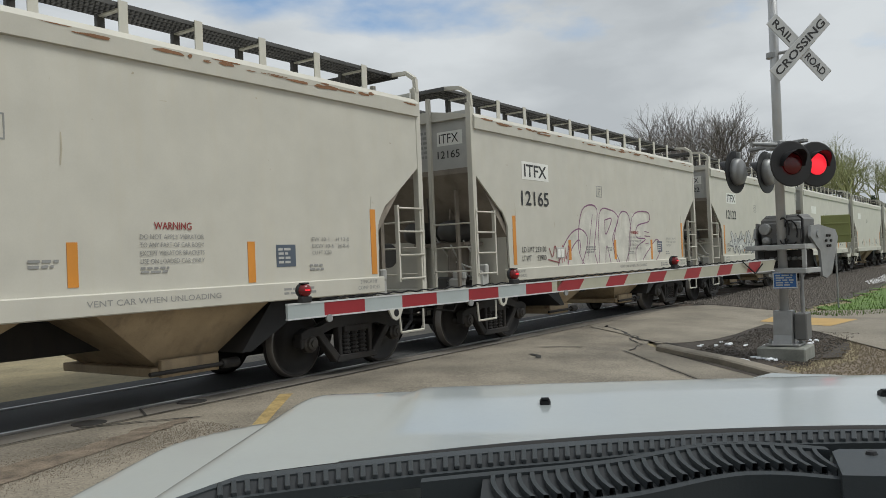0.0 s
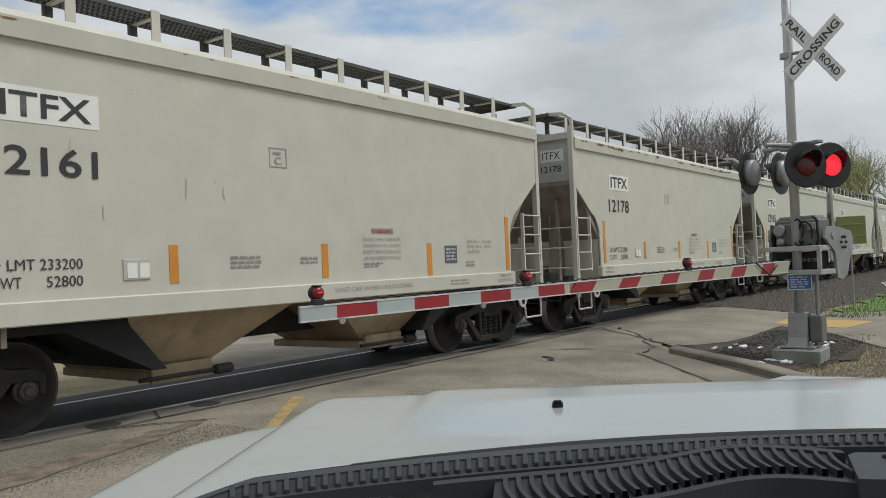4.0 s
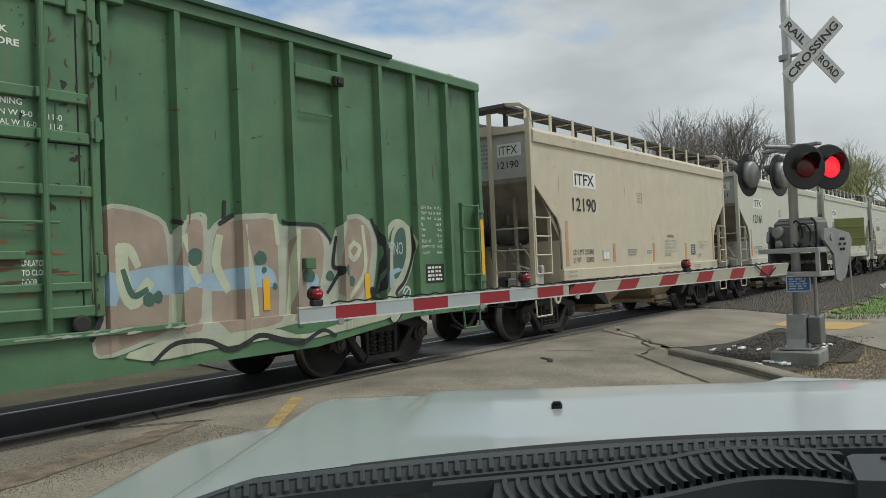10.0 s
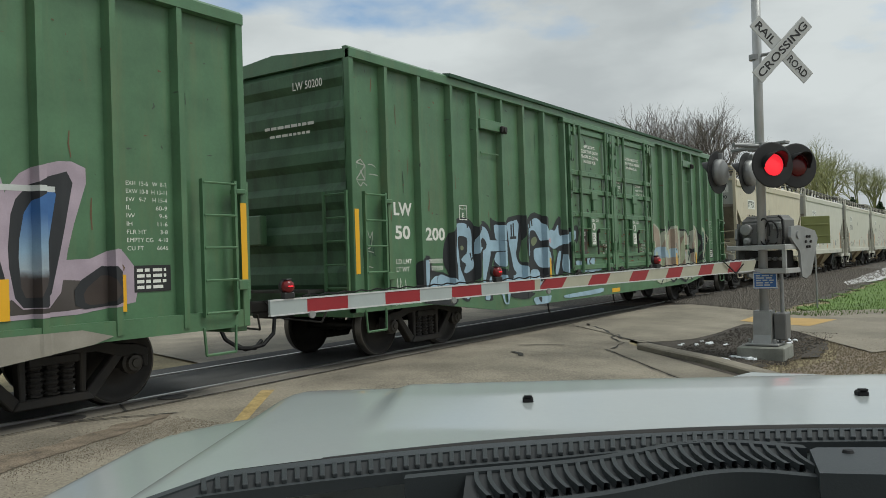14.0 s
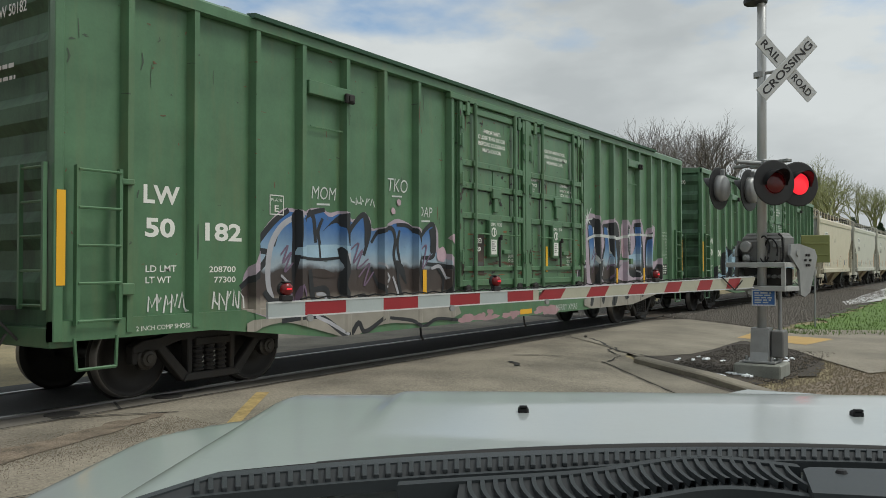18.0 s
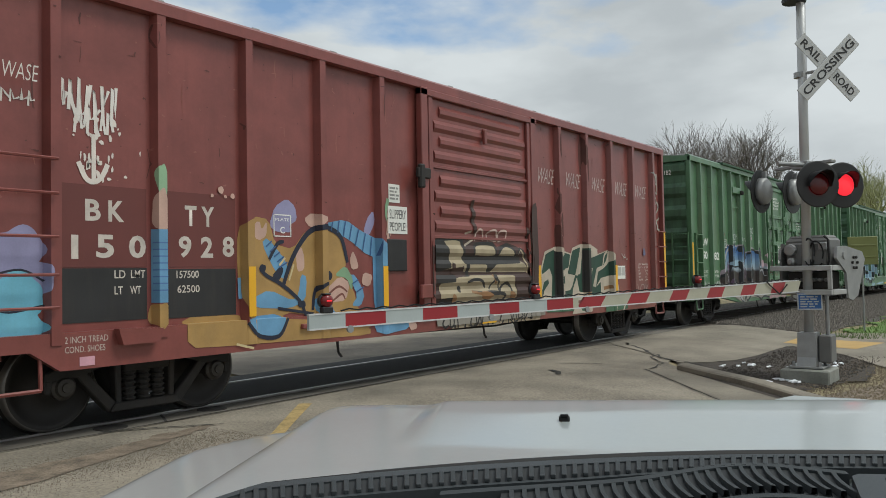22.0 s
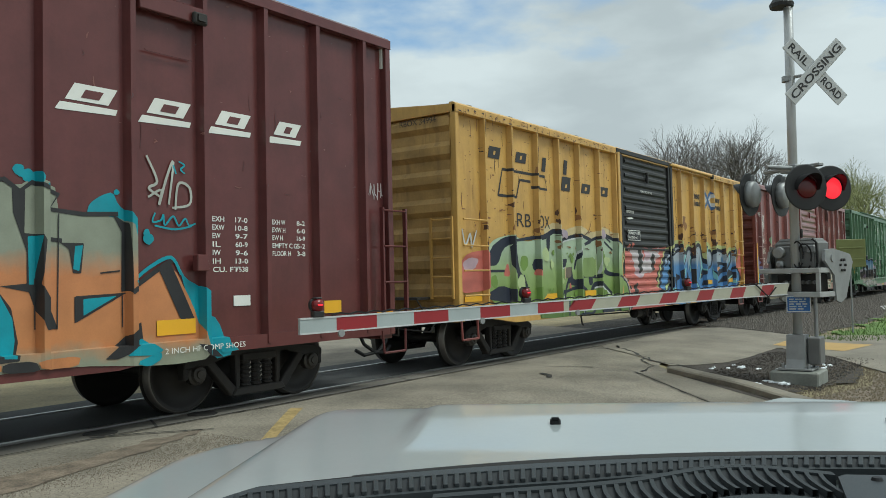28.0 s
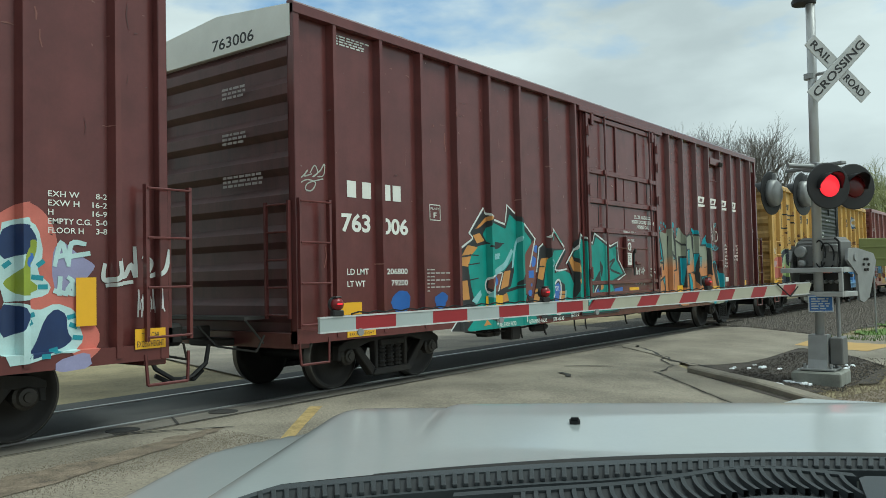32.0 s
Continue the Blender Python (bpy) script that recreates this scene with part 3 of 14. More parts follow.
def drape(bm, cuts, depth):
    """Lay a flat drawing over a side: cut it where the side bends and move each point out to it."""
    for c in cuts:
        bmesh.ops.bisect_plane(bm, geom=bm.verts[:] + bm.edges[:] + bm.faces[:], plane_co=(c, 0, 0), plane_no=(1, 0, 0))
    for v in bm.verts:
        v.co.y += depth(v.co.x)
    return bm


def ribbon(bm, pts, width, lift, taper=0.0):
    """A flat brush stroke along (x, z) points, thinner towards its ends."""
    pts = [Vector((p[0], 0, p[1])) for p in pts]
    left, right = [], []
    width = min(width, 0.62)
    for i, p in enumerate(pts):
        d = (pts[min(i + 1, len(pts) - 1)] - pts[max(i - 1, 0)]).normalized()
        n = Vector((-d.z, 0, d.x)) * width / 2 * (1 - taper + taper * math.sin(math.pi * (i + 0.35) / (len(pts) - 0.3)))
        o = Vector((0, -lift - 5e-6 * i, 0))
        if i == 0:
            p = p - d * width * 0.3
        if i == len(pts) - 1:
            p = p + d * width * 0.3
        left.append(bm.verts.new(p + n + o))
        right.append(bm.verts.new(p - n + o))
    for i in range(len(pts) - 1):
        bm.faces.new((left[i], right[i], right[i + 1], left[i + 1]))


def patch(bm, cx, cz, rx, rz, rnd, lift, n=26, rough=0.25):
    ph = [rnd.uniform(0, 6.28) for _ in range(3)]
    ring = []
    for k in range(n):
        a = 2 * math.pi * k / n
        r = 1 + rough * (math.sin(2 * a + ph[0]) * 0.5 + math.sin(3 * a + ph[1]) * 0.4 + math.sin(5 * a + ph[2]) * 0.4)
        ring.append(bm.verts.new((cx + rx * r * math.cos(a), -lift, cz + rz * r * math.sin(a))))
    bm.faces.new(ring)


def soft(pts, n=5):
    """A smooth line through the points."""
    if len(pts) < 3:
        return pts
    out = []
    for i in range(len(pts) - 1):
        p = [pts[min(max(j, 0), len(pts) - 1)] for j in (i - 1, i, i + 1, i + 2)]
        for k in range(n):
            u = k / n
            out.append(tuple(0.5 * (2 * p[1][d] + (p[2][d] - p[0][d]) * u + (2 * p[0][d] - 5 * p[1][d] + 4 * p[2][d] - p[3][d]) * u * u
                                    + (3 * p[1][d] - p[0][d] - 3 * p[2][d] + p[3][d]) * u ** 3) for d in (0, 1)))
    return out + [pts[-1]]


def strokes_for(rnd, x, w, z0, h):
    """Fat leaning swooshes, some hooked, with one that runs across them."""
    out = []
    for k in range(3):
        u = 0.14 + 0.36 * k + rnd.uniform(-0.08, 0.08)
        lean, hook = rnd.uniform(-0.22, 0.26), rnd.uniform(-0.32, 0.32)
        a, b = rnd.uniform(0.0, 0.12), rnd.uniform(0.82, 1.02)
        pts = [(u - lean, a), (u - 0.3 * lean + rnd.uniform(-0.06, 0.06), 0.35), (u + 0.3 * lean + rnd.uniform(-0.06, 0.06), 0.68), (u + lean, b)]
        if k == 1 and rnd.random() < 0.7:
            pts = pts[1:] + [(u + lean + 0.4 * hook, b + 0.05)]
        out.append([(x + p * w, z0 + q * h) for p, q in pts])
    v = rnd.uniform(0.3, 0.6)
    out.insert(rnd.randrange(3), [(x - 0.1 * w, z0 + v * h), (x + 0.35 * w, z0 + (v + rnd.uniform(-0.15, 0.2)) * h), (x + 0.7 * w, z0 + (v + rnd.uniform(-0.2, 0.15)) * h), (x + 1.15 * w, z0 + (v + rnd.uniform(-0.1, 0.2)) * h)])
    return out


SPRAY = {}


def spray(col):
    if col not in SPRAY:
        SPRAY[col] = mat("spray_paint", col, 0.5, var=0.2, scale=3.5, streak=tuple(min(1, c * 0.72 + 0.035) for c in col), amount=0.4)
    return SPRAY[col]


def graffiti(parent, x0, x1, z0, z1, count, fill, low, edge, halo, surf, seed, spots=(), base=None, thick=0.19, name="graffiti"):
    """A sprayed piece: halo, dark outline, fill, a second colour low down, spots and shine; it follows the posts and panels."""
    rnd, cuts, depth = random.Random(seed), surf[0], surf[1]
    w = (x1 - x0) / count
    layers = {}

    def lay(col):
        return layers.setdefault(col, bmesh.new())
    lift = 0.004
    if base:
        for k in range(count * 2):
            patch(lay(base), x0 + (k + 0.5) * (x1 - x0) / (count * 2), z0 + (z1 - z0) * rnd.uniform(0.3, 0.5), w * 0.5, (z1 - z0) * rnd.uniform(0.42, 0.58), rnd, lift)
            lift += 0.00012
    chars = [[soft(st) for st in strokes_for(rnd, x0 + k * w - 0.06 * w, w * 1.2, z0 + rnd.uniform(-0.03, 0.05), (z1 - z0) * rnd.uniform(0.88, 1.0))] for k in range(count)]
    wide = min(1.35 * thick * w / 0.85, 0.30 * (z1 - z0))
    line = min(0.085, 0.3 * wide)
    step = 0.00011

    def put(col, st, width):
        nonlocal lift
        ribbon(lay(col), st, width, lift, 0.5 if width > 0.12 else 0.0)
        lift += step
    if halo:
        for ch in chars:
            for st in ch:
                put(halo, st, wide + 3.4 * line)
    for ch in chars:
        for st in ch:
            put(edge, [(p[0] + 0.03, p[1] - 0.025) for p in st], wide + 1.2 * line)
    for ch in chars:
        cut, tilt = z0 + rnd.uniform(0.5, 0.64) * (z1 - z0), rnd.uniform(-0.15, 0.15)
        for st in ch:
            put(edge, st, wide + 1.5 * line)
            put(fill, st, wide)
            if low:
                under = bmesh.new()
                ribbon(under, st, wide, lift, 0.5)
                lift += step
                bmesh.ops.bisect_plane(under, geom=under.verts[:] + under.edges[:] + under.faces[:], plane_co=(0, 0, cut), plane_no=(tilt, 0, 1), clear_outer=True)
                tmp = bpy.data.meshes.new("tmp")
                under.to_mesh(tmp)
                lay(low).from_mesh(tmp)
                bpy.data.meshes.remove(tmp)
                under.free()
        # inner slits, shine and drips
        for st in ch[:3]:
            a, b = st[len(st) // 3], st[2 * len(st) // 3]
            off = wide * 0.28
            if rnd.random() < 0.5:
                put(edge, soft([(a[0] + off, a[1]), ((a[0] + b[0]) / 2 + off * 1.3, (a[1] + b[1]) / 2), (b[0] + off, b[1])]), line * rnd.uniform(0.25, 0.5))
            if rnd.random() < 0.4:
                put((0.55, 0.60, 0.62), [(a[0] - off, a[1]), (a[0] * 0.5 + b[0] * 0.5 - off, a[1] * 0.5 + b[1] * 0.5)], line * 0.3)
        for _ in range(2):
            p = rnd.choice(rnd.choice(ch))
            put(fill, [(p[0], p[1]), (p[0], p[1] - rnd.uniform(0.08, 0.22))], 0.018)
    for col, n, size in spots:
        for _ in range(n):
            patch(lay(col), rnd.uniform(x0, x1), rnd.uniform(z0, z1 + 0.1), size * rnd.uniform(0.4, 1), size * rnd.uniform(0.4, 1), rnd, lift + 0.0012 + rnd.uniform(0, 0.0008), 9)
    for col, bm in layers.items():
        tagged(part(name, drape(bm, [c for c in cuts if x0 - 0.4 < c < x1 + 0.4], depth), spray(col), parent), kind="stuff")


def tag_scrawl(parent, x0, x1, z0, z1, material, surf, seed, width=0.022, n=6, name="scrawl"):
    """A quick hand-drawn line scrawl."""
    rnd, bm = random.Random(seed), bmesh.new()
    w = (x1 - x0) / n
    for k in range(n):
        x = x0 + k * w
        pts = [(x + w * rnd.uniform(0, 0.3), z0 + (z1 - z0) * rnd.uniform(0, 0.3)), (x + w * rnd.uniform(0.1, 0.5), z1 - (z1 - z0) * rnd.uniform(0, 0.25)),
               (x + w * rnd.uniform(0.4, 0.8), z0 + (z1 - z0) * rnd.uniform(0.2, 0.6)), (x + w * rnd.uniform(0.7, 1.1), z0 + (z1 - z0) * rnd.uniform(0, 0.9))]
        ribbon(bm, pts, width, 0.006 + 0.0003 * k)
    return tagged(part(name, drape(bm, [c for c in surf[0] if x0 - 0.3 < c < x1 + 0.3], surf[1]), material, parent), kind="stuff")


def weather(parent, x0, x1, z0, z1, n, colours, surf, seed):
    """Rust and dirt: thin runs down the side and small worn patches."""
    rnd = random.Random(seed)
    for k, col in enumerate(colours):
        bm = bmesh.new()
        for i in range(n):
            x, z, long = rnd.uniform(x0, x1), z0 + (z1 - z0) * rnd.random() ** 0.5, rnd.uniform(0.05, 0.45) * rnd.random()
            lift = 0.0022 + 0.00002 * i
            if i % 4 == 0:
                ribbon(bm, [(x, z), (x + rnd.gauss(0, 0.01), z - long * 0.5), (x + rnd.gauss(0, 0.012), max(z - long, z0))], rnd.uniform(0.006, 0.022), lift, 0.7)
            else:
                patch(bm, x, z, rnd.uniform(0.004, 0.05) * rnd.random(), rnd.uniform(0.003, 0.014), rnd, lift, 11, 0.7)
        tagged(part("rust_stain", drape(bm, [q for q in surf[0] if x0 < q < x1], surf[1]), spray(col), parent), kind="stuff")


# ---- running gear ----
WHEEL_R = 0.457
MESH = {}


def wheelset_mesh():
    bm = bmesh.new()
    for s in (-1, 1):
        prof = [(0.06, 0.80), (0.12, 0.80), (0.14, 0.775), (0.36, 0.76), (0.385, 0.80), (0.435, 0.805), (WHEEL_R, 0.80), (WHEEL_R + 0.004, 0.70), (WHEEL_R + 0.025, 0.685), (WHEEL_R + 0.025, 0.665), (0.39, 0.66), (0.36, 0.70), (0.12, 0.69), (0.08, 0.66)]
        lathe(bm, [(r, s * a) for r, a in prof], (0, 0, 0), sides=40)
    lathe(bm, [(0.075, -1.08), (0.075, 1.08)], (0, 0, 0), sides=12)
    return bm


def side_frame_mesh():
    """Cast side frame: arched top, two windows beside the springs, pedestal jaws over the axle ends."""
    bm = bmesh.new()
    top = [(-1.08, 0.52), (-1.08, 0.60), (-0.95, 0.66), (-0.72, 0.66), (-0.42, 0.78), (0.42, 0.78), (0.72, 0.66), (0.95, 0.66), (1.08, 0.60), (1.08, 0.52), (0.74, 0.54), (0.46, 0.64), (-0.46, 0.64), (-0.74, 0.54)]
    prism(bm, top, -0.07, 0.07)
    prism(bm, [(-0.42, 0.15), (-0.36, 0.24), (0.36, 0.24), (0.42, 0.15)], -0.09, 0.09)
    for s in (-1, 1):
        prism(bm, [(s * 0.78, 0.56), (s * 0.66, 0.58), (s * 0.34, 0.24), (s * 0.42, 0.15)], -0.065, 0.065)
        prism(bm, [(s * 0.34, 0.20), (s * 0.28, 0.20), (s * 0.28, 0.68), (s * 0.36, 0.68)], -0.06, 0.06)
        prism(bm, [(s * 1.08, 0.55), (s * 1.08, 0.40), (s * 1.02, 0.40), (s * 1.0, 0.55)], -0.06, 0.06)
    bmesh.ops.bevel(bm, geom=bm.edges[:], offset=0.012, segments=1, affect="EDGES")
    return bm


def spring_mesh():
    bm = bmesh.new()
    for cx in (-0.17, 0.0, 0.17):
        prof = []
        for k in range(6):
            z = 0.24 + k * 0.055
            prof += [(0.055, z), (0.075, z + 0.012), (0.075, z + 0.03), (0.055, z + 0.042)]
        lathe(bm, prof, (cx, 0, 0), "z", 10)
    box(bm, -0.26, 0.26, -0.09, 0.09, 0.55, 0.64, 0.01)
    return bm


def cap_mesh():
    return lathe(bmesh.new(), [(0.125, 0.10), (0.125, 0.02), (0.10, 0.0), (0.085, -0.03), (0.05, -0.035), (0.045, -0.05)], (0, 0, 0), sides=18)


def keep(key, maker, material, smooth=False):
    if key not in MESH:
        ob = part(key, maker(), material, None, smooth=smooth)
        MESH[key] = ob.data
        bpy.data.objects.remove(ob)
    return MESH[key]


def trucks(car, at):
    for cx in at:
        for s in (-1, 1):
            m = pose(cx, s * 1.02, 0)
            shared("side_frame", keep("side_frame", side_frame_mesh, M_STEEL), car, m)
            shared("spring_nest", keep("spring_nest", spring_mesh, M_STEEL), car, m)
            for a in (-0.89, 0.89):
                shared("bearing_cap", keep("bearing_cap", cap_mesh, M_CAP), car, pose(cx + a, s * 1.09, WHEEL_R, 0, 0, 0 if s < 0 else 180))
        shared("bolster", keep("bolster", lambda: one(-0.2, 0.2, -0.95, 0.95, 0.58, 0.74, 0.02), M_STEEL), car, pose(cx, 0, 0))
        if len(keep("wheelset", wheelset_mesh, M_WHEEL, True).materials) < 2:
            me = MESH["wheelset"]
            me.materials.append(M_TREAD)
            for f in me.polygons:
                r = math.hypot(f.center.x, f.center.z)
                f.material_index = int(0.42 < r < WHEEL_R + 0.004 and abs(f.center.y) > 0.68)
        for a in (-0.89, 0.89):
            ob = shared("wheelset", keep("wheelset", wheelset_mesh, M_WHEEL, True), car, pose(cx + a, 0, WHEEL_R))
            ob["axle"] = cx + a


def coupler(car, x, s):
    bm = bmesh.new()
    box(bm, min(x, x + s * 0.55), max(x, x + s * 0.55), -0.07, 0.07, 0.78, 0.94, 0.02)
    box(bm, min(x + s * 0.45, x + s * 0.78), max(x + s * 0.45, x + s * 0.78), -0.15, 0.13, 0.72, 1.0, 0.05)
    part("coupler", bm, M_STEEL, car)
    bm = bmesh.new()
    path_rod(bm, [(x + s * 0.25, -0.35, 0.72), (x + s * 0.33, -0.40, 0.5), (x + s * 0.55, -0.42, 0.36), (x + s * 0.85, -0.40, 0.33), (x + s * 1.0, -0.36, 0.42)], 0.028, 7)
    part("air_hose", bm, M_GAP, car)
    part("uncoupling_lever", path_rod(bmesh.new(), [(x + s * 0.12, -1.25, 0.85), (x + s * 0.2, -1.2, 0.66), (x + s * 0.2, -0.45, 0.70), (x + s * 0.3, -0.2, 0.95)], 0.014, 5), M_STEEL, car)


M_WHEEL = mat("grimy_wheel_steel", (0.024, 0.021, 0.019), 0.6, 0.2, var=0.35)
M_CAP = mat("greasy_bearing_cap", (0.05, 0.045, 0.04), 0.5, 0.4, var=0.4, scale=12)
CARS = []


def ladder_side(car, x0, x1, z0, z1, n, material, y=-1.50, stirrup=True):
    """Rungs and stiles on a side, with the step below."""
    for x in (x0, x1):
        part("ladder_stile", one(x - 0.018, x + 0.018, y - 0.03, y + 0.03, z0 - 0.04, z1 + 0.04), material, car)
    for k in range(n):
        z = z0 + (z1 - z0) * k / (n - 1)
        part("ladder_rung", rod(bmesh.new(), (x0, y - 0.03, z), (x1, y - 0.03, z), 0.014, 6), material, car)
    if stirrup:
        part("stirrup_step", path_rod(bmesh.new(), [(x0, y + 0.03, 0.78), (x0 + 0.02, y + 0.02, 0.47), (x1 - 0.02, y + 0.02, 0.47), (x1, y + 0.03, 0.78)], 0.018, 6), material, car)


def ladder_end(car, x, y0, y1, z0, z1, n, material):
    for y in (y0, y1):
        part("ladder_stile", one(x - 0.02, x + 0.02, y - 0.018, y + 0.018, z0 - 0.04, z1 + 0.04), material, car)
    for k in range(n):
        z = z0 + (z1 - z0) * k / (n - 1)
        part("ladder_rung", rod(bmesh.new(), (x, y0, z), (x, y1, z), 0.014, 6), material, car)


# ---- covered hopper ----
def hopper(paint, b=1):
    """b: 1 with the brake gear on the trailing end, -1 on the leading one."""
    c = thing("hopper_car", "pale grey covered hopper wagon", "hopper wagon", "wagons of the train")
    L = 5.58
    side = [(-L, 3.72), (-L, 2.92), (-4.98, 2.46), (-4.72, 2.28), (-4.58, 2.05), (-4.55, 1.2), (4.55, 1.2), (4.58, 2.05), (4.72, 2.28), (4.98, 2.46), (L, 2.92), (L, 3.72)]
    for s in (-1, 1):
        part("side_sheet", prism(bmesh.new(), side, s * 1.47, s * 1.44), paint, c)
        part("top_chord", prism(bmesh.new(), [(s * 1.44, 3.66), (s * 1.51, 3.67), (s * 1.52, 3.86), (s * 1.47, 3.93), (s * 1.38, 3.95), (s * 1.38, 3.7)], -L, L, axis=0), paint, c)
        part("side_sill", one(-4.62, 4.62, s * 1.52 if s < 0 else 1.40, -1.40 if s < 0 else 1.52, 1.08, 1.30, 0.012), paint, c)
        for e in (-1, 1):
            part("gusset_plate", prism(bmesh.new(), [(e * 4.555, 1.95), (e * 4.40, 2.0), (e * 4.44, 2.42), (e * 4.78, 2.35), (e * 4.60, 2.1)], s * 1.474, s * 1.469), paint, c)
    roof = [(-1.40, 3.92), (-1.1, 3.98), (-0.6, 4.06), (0, 4.08), (0.6, 4.06), (1.1, 3.98), (1.40, 3.92), (1.40, 3.88), (-1.40, 3.88)]
    part("roof", prism(bmesh.new(), roof, -L, L, axis=0), paint, c)
    for x in (-4.1, -1.4, 1.4, 4.1):
        part("roof_hatch", lathe(bmesh.new(), [(0.36, 4.04), (0.36, 4.15), (0.30, 4.19), (0.05, 4.21)], (x, 0, 0), "z", 20), M_ENDTOP, c)
    # running boards of open grating on brackets
    for s in (-1, 1):
        y0, y1 = sorted((s * 0.98, s * 0.52))
        bm = bmesh.new()
        for k in range(5):
            y = y0 + (y1 - y0) * k / 4
            box(bm, -L - 0.15, L + 0.15, y - 0.008, y + 0.008, 4.37, 4.415)
        n = 190
        for k in range(n):
            x = -L - 0.13 + (2 * L + 0.26) * k / (n - 1)
            box(bm, x - 0.007, x + 0.007, y0, y1, 4.382, 4.412)
        part("running_board", bm, M_GRATE, c)
        for k in range(11):
            x = -4.95 + 0.99 * k
            part("board_bracket", box(one(x - 0.055, x + 0.055, s * 1.005 - 0.008, s * 1.005 + 0.008, 3.99, 4.43), x - 0.03, x + 0.03, min(s * 1.0, s * 0.55), max(s * 1.0, s * 0.55), 4.345, 4.365), paint, c)
            part("board_foot", one(x - 0.045, x + 0.045, s * 0.56 - 0.03, s * 0.56 + 0.03, 4.05, 4.37), M_GRATE, c)
    for e in (-1, 1):
        bm = box(bmesh.new(), min(e * (L + 0.13), e * (L + 0.16)), max(e * (L + 0.13), e * (L + 0.16)), -1.02, 1.02, 4.35, 4.41)
        for k in range(8):
            box(bm, min(e * (L + 0.1 - 0.07 * k), e * (L + 0.088 - 0.07 * k)), max(e * (L + 0.1 - 0.07 * k), e * (L + 0.088 - 0.07 * k)), -0.98, 0.98, 4.37, 4.41)
        for k in range(34):
            y = -0.96 + 1.92 * k / 33
            box(bm, min(e * (L + 0.13), e * (L - 0.42)), max(e * (L + 0.13), e * (L - 0.42)), y - 0.008, y + 0.008, 4.38, 4.405)
        part("end_walk", bm, M_GRATE, c)
        # end sheet, slope sheet and the space under it, its shade put into the paint
        part("end_sheet", prism(bmesh.new(), [(e * 5.46, 4.02), (e * 5.50, 4.02), (e * 5.50, 3.05), (e * 5.46, 3.05)], -1.44, 1.44), M_ENDTOP, c)
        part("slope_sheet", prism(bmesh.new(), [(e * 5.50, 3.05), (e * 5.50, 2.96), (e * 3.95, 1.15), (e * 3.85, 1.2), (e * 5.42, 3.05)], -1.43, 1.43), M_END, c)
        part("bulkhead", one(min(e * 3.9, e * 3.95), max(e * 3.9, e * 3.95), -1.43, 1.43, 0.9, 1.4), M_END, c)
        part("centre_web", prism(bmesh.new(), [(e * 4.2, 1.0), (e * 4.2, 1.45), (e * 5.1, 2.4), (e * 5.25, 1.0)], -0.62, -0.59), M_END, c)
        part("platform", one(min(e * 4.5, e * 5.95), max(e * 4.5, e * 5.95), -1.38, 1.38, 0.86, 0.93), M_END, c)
        part("end_sill", one(min(e * 5.55, e * 5.78), max(e * 5.55, e * 5.78), -1.46, 1.46, 0.84, 1.02, 0.01), paint, c)
        part("draft_sill", one(min(e * 3.6, e * 5.8), max(e * 3.6, e * 5.8), -0.25, 0.25, 0.62, 0.92), M_STEEL, c)
        for s in (-1, 1):
            part("corner_post", box(box(one(e * 5.60 - 0.055, e * 5.60 + 0.055, s * 1.46 - 0.02, s * 1.46 + 0.02, 0.85, 4.10, 0.006), e * 5.60 - 0.05, e * 5.60 - 0.03, s * 1.42 - 0.04, s * 1.42 + 0.04, 0.9, 4.1), e * 5.6 - 0.05, e * 5.6 + 0.05, s * 1.44 - 0.02, s * 1.44 + 0.02, 4.1, 4.12), paint, c)
            part("post_top", path_rod(bmesh.new(), [(e * 5.6, s * 1.46, 4.05), (e * 5.6, s * 1.45, 4.25), (e * 5.62, s * 1.28, 4.37), (e * 5.66, s * 0.95, 4.40)], 0.042, 4), paint, c)
            part("inner_post", one(e * 5.62 - 0.03, e * 5.62 + 0.03, s * 0.60 - 0.035, s * 0.60 + 0.035, 0.95, 4.28), paint, c)
            part("sill_end", one(min(e * 4.55, e * 5.6), max(e * 4.55, e * 5.6), s * 1.47 - 0.025, s * 1.47 + 0.025, 0.84, 1.0, 0.006), paint, c)
            part("pull_lug", prism(bmesh.new(), [(e * 4.62, 1.0), (e * 5.12, 1.0), (e * 5.02, 0.80), (e * 4.96, 0.70), (e * 4.87, 0.66), (e * 4.78, 0.70), (e * 4.72, 0.80)], s * 1.50, s * 1.475), paint, c)
            part("lug_hole", lathe(bmesh.new(), [(0.055, 0.0), (0.055, 0.004)], (e * 4.87, s * 1.504 - (0.004 if s > 0 else 0), 0.77), sides=14), M_GAP, c)
            ladder_side(c, min(e * 5.02, e * 5.6), max(e * 5.02, e * 5.6), 1.25, 2.28, 4, paint, s * 1.46)
            ladder_end(c, e * 5.64, min(s * 1.43, s * 0.6), max(s * 1.43, s * 0.6), 1.3, 2.1, 3, paint)
        coupler(c, e * 5.75, e)
    for e in (-1, 1):
        part("shear_plate", one(min(e * 4.53, e * 4.56), max(e * 4.53, e * 4.56), -1.42, 1.42, 0.93, 1.9), paint, c)
        part("slope_stiffener", prism(bmesh.new(), [(e * 4.56, 0.95), (e * 4.56, 1.95), (e * 4.72, 2.0), (e * 4.64, 0.95)], 0.35, 0.42), paint, c)
